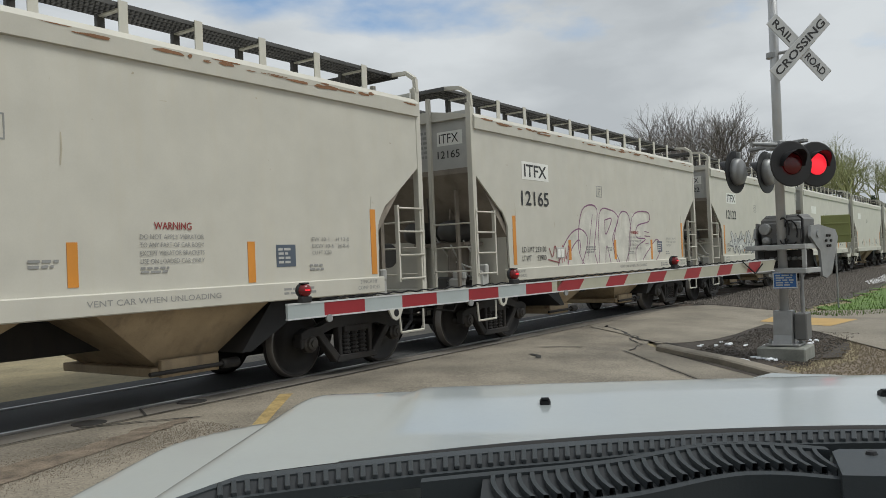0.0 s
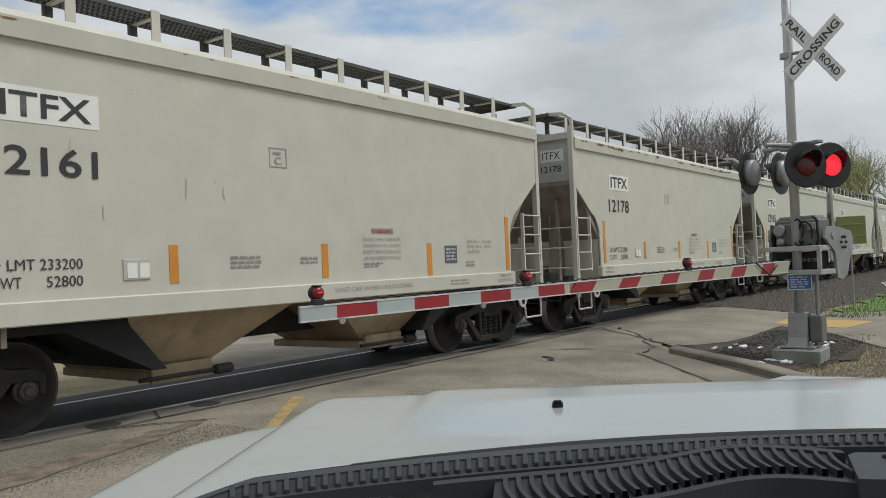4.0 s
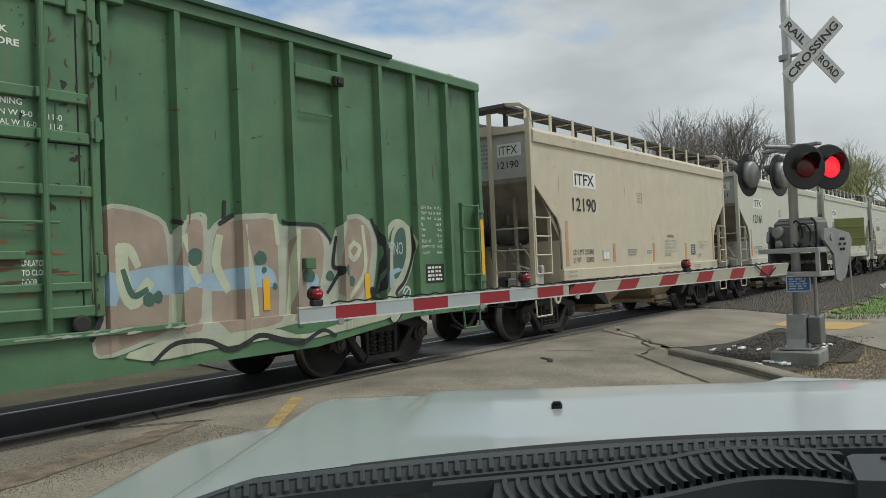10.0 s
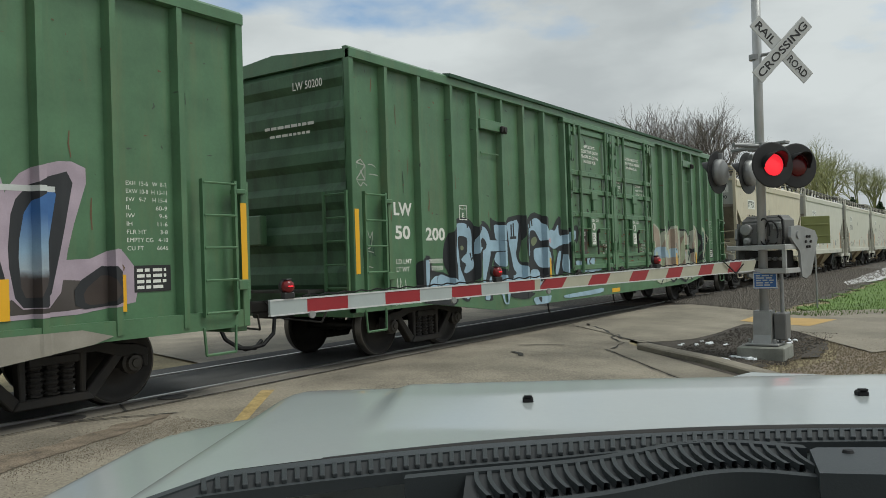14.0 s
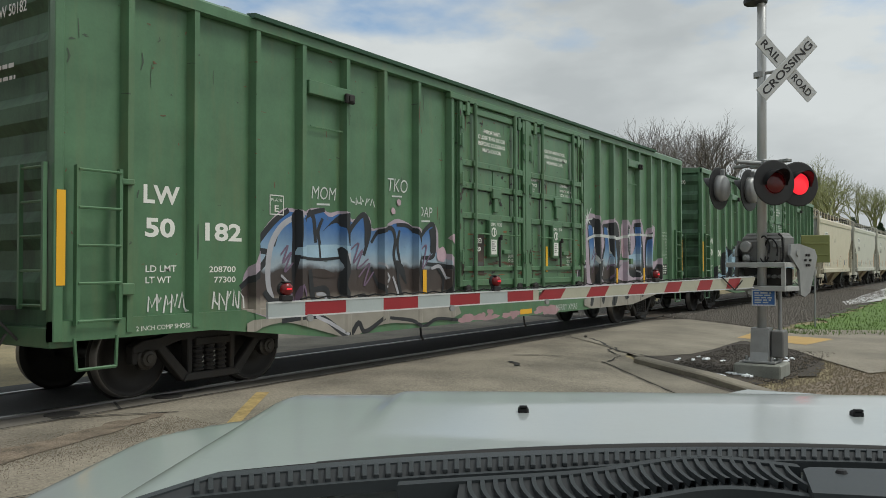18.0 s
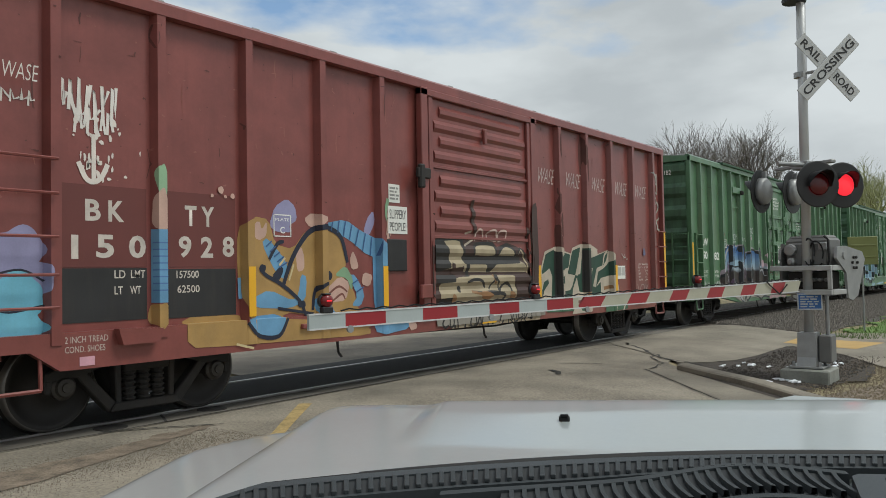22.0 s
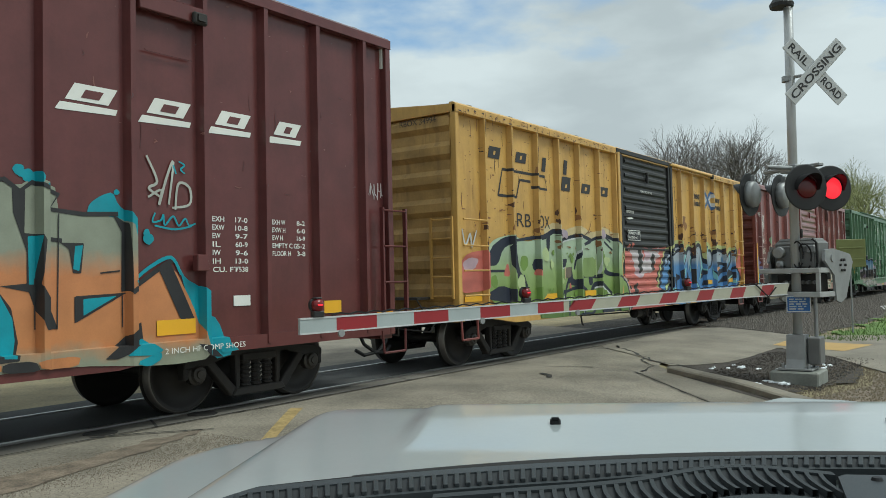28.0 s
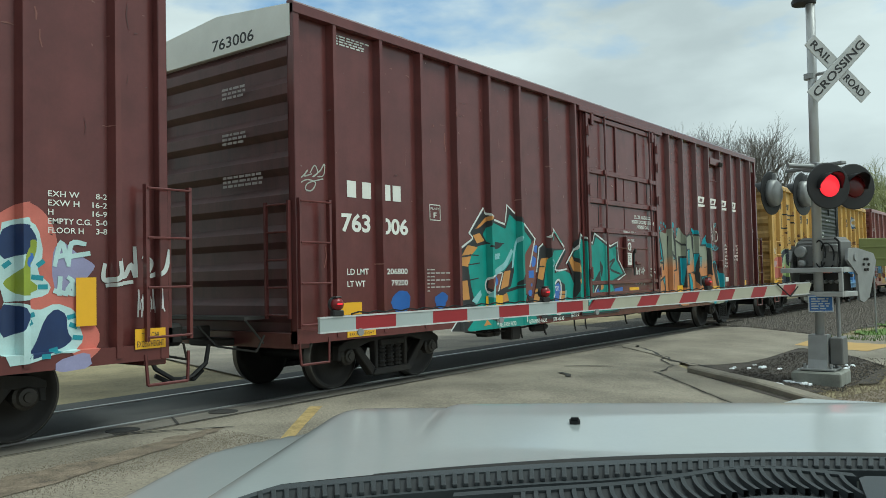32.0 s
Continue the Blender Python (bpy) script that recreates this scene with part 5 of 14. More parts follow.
def plug_doors(c, paint, leaves, z0, z1, bars_z, rods, locks):
    """Sliding plug doors: framed leaves with cross bars, upright lock rods and lever boxes."""
    for a, b in leaves:
        d = part("door", one(a, b, -1.445, -1.40, z0, z1, 0.006), paint, c)
        for x0, x1 in ((a, a + 0.09), (b - 0.09, b)):
            part("door_stile", one(x0, x1, -1.49, -1.446, z0, z1, 0.008), paint, d)
        for z in bars_z:
            part("door_rail", one(a + 0.09, b - 0.09, -1.485, -1.446, z - 0.055, z + 0.055, 0.012), paint, d)
        for z in bars_z[1:-1]:
            for k in range(6):
                x = a + 0.2 + (b - a - 0.4) * k / 5
                part("rail_bolt", rod(bmesh.new(), (x, -1.486, z), (x, -1.494, z), 0.013, 6), paint, d)
        for z in (z0 + 0.5, 0.5 * (bars_z[2] + bars_z[3]) - 0.1, bars_z[3] + 0.35, z1 - 0.35):
            for x in (a - 0.02, b - 0.10):
                part("hinge_plate", box(one(x, x + 0.12, -1.515, -1.49, z - 0.09, z + 0.09, 0.008), x + 0.035, x + 0.085, -1.53, -1.515, z - 0.12, z + 0.12, 0.006), paint, d)
        for x0, x1, za, zb in ((a + 0.50, a + 0.515, bars_z[1] + 0.06, bars_z[3] - 0.06), (b - 0.55, b - 0.535, bars_z[1] + 0.06, bars_z[3] - 0.06), (a + 0.18, a + 0.195, z0 + 0.1, bars_z[1] - 0.06), (b - 0.2, b - 0.185, z0 + 0.1, z1 - 0.2)):
            part("door_gap", one(x0, x1, -1.4495, -1.4455, za, zb), M_GAP, d)
        part("door_gap", one(a + 0.1, b - 0.1, -1.4495, -1.4455, bars_z[2] - 0.068, bars_z[2] - 0.056), M_GAP, d)
        part("low_rail", one(a + 0.12, b - 0.12, -1.48, -1.446, z0 + 0.26, z0 + 0.34, 0.01), paint, d)
        part("door_seam", one((a + b) / 2 - 0.012, (a + b) / 2 + 0.012, -1.456, -1.446, bars_z[1], bars_z[-2]), paint, d)
        for x in (a + 0.25, b - 0.25):
            part("door_roller", lathe(bmesh.new(), [(0.07, -0.03), (0.09, -0.02), (0.09, 0.02), (0.07, 0.03)], (x, -1.49, z0 - 0.06), "y", 12), M_STEEL, d)
            part("door_hanger", one(x - 0.05, x + 0.05, -1.51, -1.46, z1 - 0.22, z1 + 0.04, 0.01), paint, d)
    for x in rods:
        part("lock_rod", rod(bmesh.new(), (x, -1.515, z0 - 0.1), (x, -1.515, z1 + 0.02), 0.022 if paint is M_BROWN else 0.034, 10), paint, c)
        for z in bars_z[1:-1]:
            part("rod_guide", one(x - 0.06, x + 0.06, -1.53, -1.485, z - 0.05, z + 0.05, 0.01), paint, c)
    for x in locks:
        lb = part("lever_box", one(x, x + 0.42, -1.53, -1.446, 1.62, 2.27, 0.012), paint, c)
        part("lever_dial", lathe(bmesh.new(), [(0.085, 0), (0.085, -0.006)], (x + 0.13, -1.531, 2.06), "y", 20), M_WHITE, lb)
        part("dial_face", lathe(bmesh.new(), [(0.06, 0), (0.06, -0.004)], (x + 0.13, -1.538, 2.06), "y", 18), paint, lb)
        part("dial_slot", one(x + 0.115, x + 0.145, -1.548, -1.543, 1.99, 2.13), M_WHITE, lb)
        if paint is M_GREEN:
            text(lb, "OPEN", x + 0.03, x + 0.18, 2.17, 2.225, M_WHITE, -1.533, 0.02)
            text(lb, "CLOSE", x + 0.25, x + 0.40, 2.17, 2.225, M_WHITE, -1.533, 0.02)
            for k, (q, w) in enumerate((("UNLATCH", 0.22), ("TO CLOSE", 0.24), ("DOOR", 0.14))):
                text(c, q, x + 0.78, x + 0.78 + w, 1.62 - 0.085 * k, 1.675 - 0.085 * k, M_WHITE, -1.449, 0.02)
        part("lever", box(one(x + 0.285, x + 0.335, -1.60, -1.56, 1.93, 2.02, 0.01), x + 0.28, x + 0.34, -1.56, -1.535, 1.45, 1.98, 0.008), M_STEEL, lb)
        part("notice_panel", one(x + 0.04, x + 0.23, -1.534, -1.53, 1.67, 1.93), M_WHITE, lb)
        bars(lb, x + 0.06, x + 0.21, 1.72, 1.91, 5, M_GREYINK, -1.536, 7)
        part("keeper", one(x + 0.55, x + 0.80, -1.50, -1.446, 1.68, 1.76, 0.01), paint, c)
        if paint is not M_BROWN:
            part("cam_box", box(one(x + 0.15, x + 0.45, -1.51, -1.446, 2.66, 2.84, 0.01), x + 0.22, x + 0.34, -1.50, -1.446, 2.42, 2.66, 0.01), paint, c)
        part("hand_rail", rod(bmesh.new(), (x - 0.5, -1.52, 2.02), (x + 1.1, -1.52, 2.02), 0.014, 6), paint, c)
    part("door_track", one(leaves[0][0] - 0.5, leaves[-1][1] + 0.9, -1.53, -1.44, z0 - 0.19, z0 - 0.13, 0.008), paint, c)
    part("door_head", one(leaves[0][0] - 0.3, leaves[-1][1] + 0.3, -1.51, -1.40, z1, z1 + 0.10, 0.01), paint, c)


def rib_heights(z0, z1, sections, ribs):
    """Middle and half height of each rib of a corrugated door."""
    hs = (z1 - z0) / sections
    return [(z0 + hs * (q + (k + 0.8) / (ribs + 0.6)), 0.34 * hs / ribs) for q in range(sections) for k in range(ribs)]


def ribbed(a, b, z0, z1, sections, ribs, deep, posts):
    """The face of a corrugated door, for paint that follows its ribs: limits, heights of its bends, post edges and depth."""
    rs = rib_heights(z0, z1, sections, ribs)

    def depth(z):
        for m_, w in rs:
            if abs(z - m_) < w:
                return -1.441 - deep * min(1.0, (w - abs(z - m_)) / (0.65 * w))
        return -1.441
    zs = [m_ + k * w for m_, w in rs if m_ < 2.5 for k in (-1, -0.35, 0.35, 1)]
    return [a + 0.1, b - 0.1], zs, posts, depth


def corrugated_door(c, paint, a, b, z0, z1, sections, ribs, deep, track=None):
    d = part("door", one(a, b, -1.44, -1.40, z0, z1, 0.006), paint, c)
    for x0, x1 in ((a, a + 0.1), (b - 0.1, b)):
        part("door_stile", one(x0, x1, -1.492, -1.441, z0, z1, 0.008), paint, d)
    hs = (z1 - z0) / sections
    for s in range(sections):
        base = z0 + s * hs
        part("door_rail", one(a + 0.1, b - 0.1, -1.47, -1.441, base, base + 0.045, 0.006), paint, d)
        for k in range(ribs):
            z = base + hs * (k + 0.8) / (ribs + 0.6)
            w = 0.34 * hs / ribs
            inset = 0.16 if k % 2 == 0 else 0.3
            part("door_rib", prism(bmesh.new(), [(-1.441, z - w), (-1.441 - deep, z - w * 0.35), (-1.441 - deep, z + w * 0.35), (-1.441, z + w)], a + inset, b - inset, axis=0), paint, d)
    part("door_handle", box(one((a + b) / 2 - 0.03, (a + b) / 2 + 0.03, -1.53, -1.47, z1 - 0.55, z1 - 0.3, 0.01), (a + b) / 2 - 0.05, (a + b) / 2 + 0.05, -1.52, -1.47, z1 - 0.35, z1 - 0.3, 0.01), paint, d)
    part("door_track", one(a - (0.1 if track else 2.6), b + (-0.4 if track else 0.3), -1.52, -1.44, z0 - 0.12, z0 - 0.06, 0.008), track[0] if track else paint, c)
    if track:
        part("door_track", one(b - 0.4, b + 5.3, -1.52, -1.44, z0 - 0.12, z0 - 0.06, 0.008), track[1], c)
    for k in range(7):
        x = a + 0.2 + (b - a - 0.4) * k / 6
        part("track_bolt", rod(bmesh.new(), (x, -1.519, z0 - 0.09), (x, -1.532, z0 - 0.09), 0.02, 6), track[0] if track else paint, c)
    part("door_head", one(a - 0.2, b + 0.2, -1.51, -1.40, z1, z1 + 0.1, 0.01), paint, c)
    return d


def plate_box(c, letter, x0, x1, z0, z1, ink, y):
    bm = bmesh.new()
    for a, b, d, e in ((x0, x1, z0, z0 + 0.013), (x0, x1, z1 - 0.013, z1), (x0, x0 + 0.013, z0, z1), (x1 - 0.013, x1, z0, z1)):
        box(bm, a, b, y - 0.002, y, d, e)
    part("plate_frame", bm, ink, c)
    m = (x0 + x1) / 2
    text(c, letter, m - 0.035, m + 0.035, z0 + 0.04, z0 + 0.12, ink, y - 0.001)
    text(c, "PLATE", x0 + 0.03, x1 - 0.03, z1 - 0.08, z1 - 0.045, ink, y - 0.001, bold=0.0)


def strip(c, x, z0, z1, material, w=0.1, y=None, surf=None):
    yy = y if y is not None else surf[1](x) - 0.004
    part("reflective_strip", one(x - w / 2, x + w / 2, yy - 0.002, yy, z0, z1), material, c)


def hatch_panel(c, paint, a, b, z):
    part("hatch_plate", one(a, b, -1.50, -1.42, z - 0.09, z + 0.09, 0.008), paint, c)
    part("hatch_pulley", box(one(b - 0.16, b + 0.02, -1.56, -1.5, z - 0.11, z + 0.02, 0.015), b - 0.12, b - 0.02, -1.58, -1.56, z - 0.08, z - 0.01), M_STEEL, c)
    part("hatch_seam", one(a + 0.1, b - 0.1, -1.432, -1.42, z - 0.5, z - 0.48), paint, c)


def green_car(number_end, centre, seed):
    P = PANEL - 0.004
    posts = [-8.52, -7.69, -6.78, -5.99, -5.13, -4.30, -3.45, -2.53, 2.66, 3.51, 4.33, 5.16, 6.01, 6.84, 7.61, 8.43]
    c, surf = boxcar("green double-door boxcar with sprayed lettering on its side", 9.34, 4.44, 0.75, M_GREEN, posts, (-2.36, 2.6), ends=6, raised=(-6.9, 7.05), belly=(0.52, 5.44, 7.44))
    plug_doors(c, M_GREEN, ((-2.33, -0.05), (0.10, 2.57)), 1.12, 4.22, (1.18, 2.32, 2.83, 3.21, 4.12), (-1.88, -0.5, 0.61, 2.0), (-1.43, 1.02))
    part("door_post", one(-0.05, 0.10, -1.50, -1.42, 0.95, 4.3, 0.01), M_GREEN, c)
    part("lube_panel", one(-1.86, -1.5, -1.452, -1.446, 1.32, 2.02), mat("dark_lube_panel", (0.045, 0.035, 0.03), 0.6, var=0.5, streak=(0.16, 0.07, 0.03), amount=0.8), c)
    text(c, "LUBED", -1.84, -1.58, 1.86, 1.95, M_WHITE, -1.454, 0.02)
    text(c, "4-20", -1.84, -1.62, 1.72, 1.80, M_WHITE, -1.454, 0.02)
    part("lube_plate", box(one(-1.82, -1.54, -1.462, -1.453, 1.40, 1.54, 0.004), -1.80, -1.56, -1.466, -1.462, 1.44, 1.50), M_GRATE, c)
    for k, q in enumerate(("SECURITY", "DEVICE", "ONLY")):
        text(c, q, 0.2, 0.2 + 0.05 * len(q), 3.10 - 0.1 * k, 3.165 - 0.1 * k, M_WHITE, -1.449, 0.02)
    text(c, "OPENING", 1.5, 1.85, 3.08, 3.14, M_WHITE, -1.449, 0.02)
    for k, q in enumerate(("MAIN W 8-0  H 11-0", "TOTAL W 16-0  H 11-0")):
        text(c, q, 1.5, 2.22, 2.98 - 0.09 * k, 3.035 - 0.09 * k, M_WHITE, -1.449, 0.01)
    part("reflective_strip", one(-0.24, 0.22, -1.474, -1.469, 0.56, 0.65), M_AMBER, c)
    for k, s in enumerate(("-IMPORTANT-", "CLOSE THIS DOOR", "BEFORE CLOSING", "MAIN DOOR")):
        w = (0.62, 0.94, 0.92, 0.64)[k]
        text(c, s, -1.22 - w / 2, -1.22 + w / 2, 3.79 - 0.11 * k, 3.86 - 0.11 * k, M_WHITE, -1.449, 0.03)
    for k, s in enumerate(("CLOSE AND LOCK", "BOTH DOORS BEFORE", "MOVING CAR")):
        w = (0.92, 1.12, 0.72)[k]
        text(c, s, 1.28 - w / 2, 1.28 + w / 2, 3.72 - 0.11 * k, 3.785 - 0.11 * k, M_WHITE, -1.449, 0.03)
    text(c, "LW", -8.3, -7.84, 2.14, 2.34, M_WHITE, P, 0.03)
    text(c, "50", -8.28, -7.9, 1.78, 1.99, M_WHITE, P, 0.03)
    text(c, number_end, -7.49, -6.95, 1.76, 1.97, M_WHITE, P, 0.03)
    text(c, "LD LMT", -8.27, -7.88, 1.41, 1.48, M_WHITE, P)
    text(c, "LT WT", -8.27, -7.95, 1.29, 1.36, M_WHITE, P)
    text(c, "208700", -7.43, -7.04, 1.40, 1.47, M_WHITE, P)
    text(c, "77300", -7.36, -7.04, 1.28, 1.35, M_WHITE, P)
    text(c, "2 INCH COMP SHOES", -8.44, -7.76, 0.80, 0.85, M_WHITE, -1.471, 0.0)
    text(c, "LW 50" + number_end, 0.40, 0.98, 3.98, 4.10, M_WHITE, -9.346, 0.012, end=1)
    bars(c, -0.2, 0.9, 3.44, 3.52, 1, M_WHITE, 0, seed).matrix_basis = pose(-9.345, 0, 0, 0, 0, -90)
    bars(c, -0.1, 0.9, 3.32, 3.39, 1, M_WHITE, 0, seed + 8).matrix_basis = pose(-9.345, 0, 0, 0, 0, -90)
    plate_box(c, "E", -6.5, -6.26, 2.11, 2.36, M_WHITE, P)
    for k, s in enumerate(("EXH  15-6   W  8-2", "EXW 10-8  H 13-11", "EW   9-7    H 15-4", "IL             60-9", "IW             9-6", "IH             11-6", "FLR HT        3-8", "EMPTY CG   4-10", "CU FT        6646")):
        text(c, s, 7.78, 8.28, 2.34 - 0.085 * k, 2.385 - 0.085 * k, M_WHITE, P, 0.0)
    part("data_panel", one(7.85, 8.3, P - 0.003, P, 1.22, 1.5), M_BLACKDOOR, c)
    bars(c, 7.88, 8.27, 1.24, 1.48, 4, M_WHITE, P - 0.005, seed + 2, cols=2)
    for x in (-9.12, 8.66):
        ladder_side(c, x, x + 0.46, 0.94, 2.41, 5, M_GREEN)
        part("ladder_bracket", one(x + 0.46, x + 0.62, -1.53, -1.42, 2.30, 2.36, 0.01), M_GREEN, c)
        part("ladder_bracket", one(x + 0.46, x + 0.62, -1.53, -1.42, 1.18, 1.3, 0.01), M_GREEN, c)
    strip(c, -9.27, 1.29, 2.2, M_AMBER, 0.09, -1.482)
    strip(c, 9.27, 1.29, 2.2, M_AMBER, 0.09, -1.482)
    for x in (-5.94, -3.2, 4.7, 6.5, 7.7):
        strip(c, x, 1.03, 1.41, M_AMBER, 0.1, PANEL - 0.012)
    hatch_panel(c, M_GREEN, -5.92, -5.09, 3.80)
    hatch_panel(c, M_GREEN, 5.2, 6.0, 3.98)
    part("hatch_pulley", one(5.25, 5.42, -1.52, -1.42, 1.5, 1.64, 0.01), M_GREEN, c)
    trucks(c, (-7.13, 7.13))
    tagged(c, "green double-door boxcar rolling behind the hopper wagons" if number_end == "200" else "green double-door boxcar with blue sprayed letters on its side")
    CARS.append((c, centre))
    # worn cream paint and rust along the door track and low rails
    bm, rnd = bmesh.new(), random.Random(seed + 70)
    for _ in range(46):
        patch(bm, rnd.uniform(-4.5, 3.6), rnd.uniform(0.935, 0.985), rnd.uniform(0.02, 0.16), rnd.uniform(0.006, 0.02), rnd, rnd.uniform(0.001, 0.003), 10, 0.5)
    tagged(part("worn_patch", drape(bm, [], lambda x: -1.531), spray((0.36, 0.37, 0.32)), c), kind="stuff")
    for col, lo, hi, n, w in (((0.10, 0.045, 0.025), 1.3, 1.75, 34, 0.22), ((0.016, 0.014, 0.012), 1.2, 4.0, 40, 0.05)):
        bm = bmesh.new()
        for _ in range(n):
            x = rnd.uniform(-2.2, 2.4)
            patch(bm, x, rnd.uniform(lo, hi), rnd.uniform(0.3, 1) * w, rnd.uniform(0.008, 0.022) if w > 0.1 else rnd.uniform(0.01, 0.045), rnd, rnd.uniform(0.003, 0.006), 11, 0.7)
        tagged(part("rust_stain", drape(bm, [], lambda x: -1.446), spray(col), c), kind="stuff")
    bm = bmesh.new()
    for _ in range(40):
        patch(bm, rnd.choice((-2.3, -0.06, 0.12, 2.5)) + rnd.uniform(-0.04, 0.06), rnd.uniform(1.1, 4.1), rnd.uniform(0.008, 0.028), rnd.uniform(0.012, 0.06), rnd, 0.002, 10, 0.6)
    tagged(part("rust_stain", drape(bm, [], lambda x: -1.502), spray((0.035, 0.022, 0.016)), c), kind="stuff")
    bm, rnd = bmesh.new(), random.Random(seed)
    for _ in range(46):
        x, z = rnd.choice(((rnd.uniform(-2.2, 2.5), rnd.choice((1.25, 1.35, 1.7, 1.95, 2.25)) + rnd.uniform(-0.06, 0.06)), (rnd.uniform(-2.2, 2.5), rnd.uniform(1.2, 2.2))))
        patch(bm, x, z, rnd.uniform(0.02, 0.14), rnd.uniform(0.006, 0.02), rnd, rnd.uniform(0.002, 0.004), 8)
    tagged(part("rust_stain", drape(bm, [], lambda x: -1.447), M_RUST, c), kind="stuff")
    return c, surf


BLACK = (0.02, 0.022, 0.026)
rnd = random.Random(5)


def blobs(colour, items, lift, where=None, n=44):
    bm, where = bmesh.new(), where or surf
    for k, (x, z, rx, rz) in enumerate(items):
        patch(bm, x, z, rx, rz, rnd, lift + 0.00015 * k, n, 0.16)
    lo, hi = min(q[0] - 1.4 * q[2] for q in items), max(q[0] + 1.4 * q[2] for q in items)
    tagged(part("graffiti", drape(bm, [q for q in where[0] if lo < q < hi], where[1]), spray(colour), c), kind="stuff")


def lines(colour, items, width, lift, where=None):
    bm, where = bmesh.new(), where or surf
    for k, st in enumerate(items):
        ribbon(bm, soft(st), width, lift + 0.0001 * k)
    xs_ = [p[0] for st in items for p in st]
    tagged(part("graffiti", drape(bm, [q for q in where[0] if min(xs_) - 0.2 < q < max(xs_) + 0.2], where[1]), spray(colour), c), kind="stuff")



def foot(low, b, e, sill):
    """The three planes along which the lower edge of a side cuts off what is sprayed on it."""
    return ((0, 0, low + 0.003), (0, 0, 1)), ((-b, 0, low + 0.003), (sill - low, 0, e - b)), ((b, 0, low + 0.003), (low - sill, 0, e - b))


# by the height at which the sill begins on each kind of side
FOOT = {0.0: (), 0.88: foot(0.645, 5.0, 5.5, 0.72)[:1], 1.01: foot(0.66, 6.98, 7.26, 0.85), 1.012: foot(0.695, 6.0, 7.1, 0.85), 0.95: foot(0.52, 5.44, 7.44, 0.75)}


class Mural:
    """Sprayed paint on the side of a wagon: flat shapes and strokes laid one over another, that follow the posts, panels and sill."""
    def __init__(self, car, surf, sill=0.0, name="graffiti", lift=0.0035, door=None):
        self.door = door
        self.car, self.surf, self.sill, self.name, self.lift, self.sheets = car, surf, sill, name, lift, {}

    def sheet(self, col):
        self.lift += 0.0002
        return self.sheets.setdefault(col, bmesh.new())

    def fill(self, col, pts, cut=0.2):
        bm = self.sheet(col)
        rim = []
        for (x0, z0), (x1, z1) in zip(pts, pts[1:] + pts[:1]):
            rim += [Vector((x0 + q * (x1 - x0), z0 + q * (z1 - z0))) for q in (cut, 1 - cut)]
        vs, _, fs, *_ = delaunay_2d_cdt(rim, [], [list(range(len(rim)))], 1, 1e-5)
        vs = [bm.verts.new((v.x, -self.lift, v.y)) for v in vs]
        for f in fs:
            bm.faces.new([vs[i] for i in f])

    def line(self, col, width, pts, smooth=True):
        pts = soft(pts) if smooth else pts
        ribbon(self.sheet(col), pts, width, self.lift, 0.25 if smooth else 0.0)
        self.lift += 5e-6 * len(pts)

    def spot(self, col, x, z, r):
        patch(self.sheet(col), x, z, r, r, random.Random(int(100 * x)), self.lift, 18, 0.12)

    def done(self):
        for col, bm in self.sheets.items():
            for co, no in FOOT[self.sill]:
                bmesh.ops.bisect_plane(bm, geom=bm.verts[:] + bm.edges[:] + bm.faces[:], plane_co=co, plane_no=no, clear_inner=True)
            if not bm.verts:
                continue
            xs_ = [v.co.x for v in bm.verts]
            cuts = [(c, (1, 0, 0)) for c in self.surf[0] if min(xs_) < c < max(xs_)]
            for c, n in cuts:
                bmesh.ops.bisect_plane(bm, geom=bm.verts[:] + bm.edges[:] + bm.faces[:], plane_co=(c, 0, 0), plane_no=n)
            if self.sill:
                for z in (self.sill, self.sill + 0.006):
                    bmesh.ops.bisect_plane(bm, geom=bm.verts[:] + bm.edges[:] + bm.faces[:], plane_co=(0, 0, z), plane_no=(0, 0, 1))
            if self.door:
                for a in self.door[0] + self.door[2]:
                    bmesh.ops.bisect_plane(bm, geom=bm.verts[:] + bm.edges[:] + bm.faces[:], plane_co=(a, 0, 0), plane_no=(1, 0, 0))
                near_door = [f for f in bm.faces if self.door[0][0] < f.calc_center_median().x < self.door[0][1]]
                for z in self.door[1]:
                    near_door = [g for g in bmesh.ops.bisect_plane(bm, geom=list({e for f in near_door for e in f.edges} | {v for f in near_door for v in f.verts}) + near_door, plane_co=(0, 0, z), plane_no=(0, 0, 1))["geom"] if isinstance(g, bmesh.types.BMFace)]
            for v in bm.verts:
                d = self.surf[1](v.co.x)
                if self.door and self.door[0][0] - 0.001 < v.co.x < self.door[0][1] + 0.001:
                    d = self.door[3](v.co.z)
                elif self.door and self.door[2][0] < v.co.x < self.door[2][1]:
                    d = -1.511
                v.co.y += min(d, -1.469) if v.co.z < self.sill + 0.003 else d
            tagged(part(self.name, bm, col if isinstance(col, bpy.types.Material) else spray(col), self.car), kind="stuff")


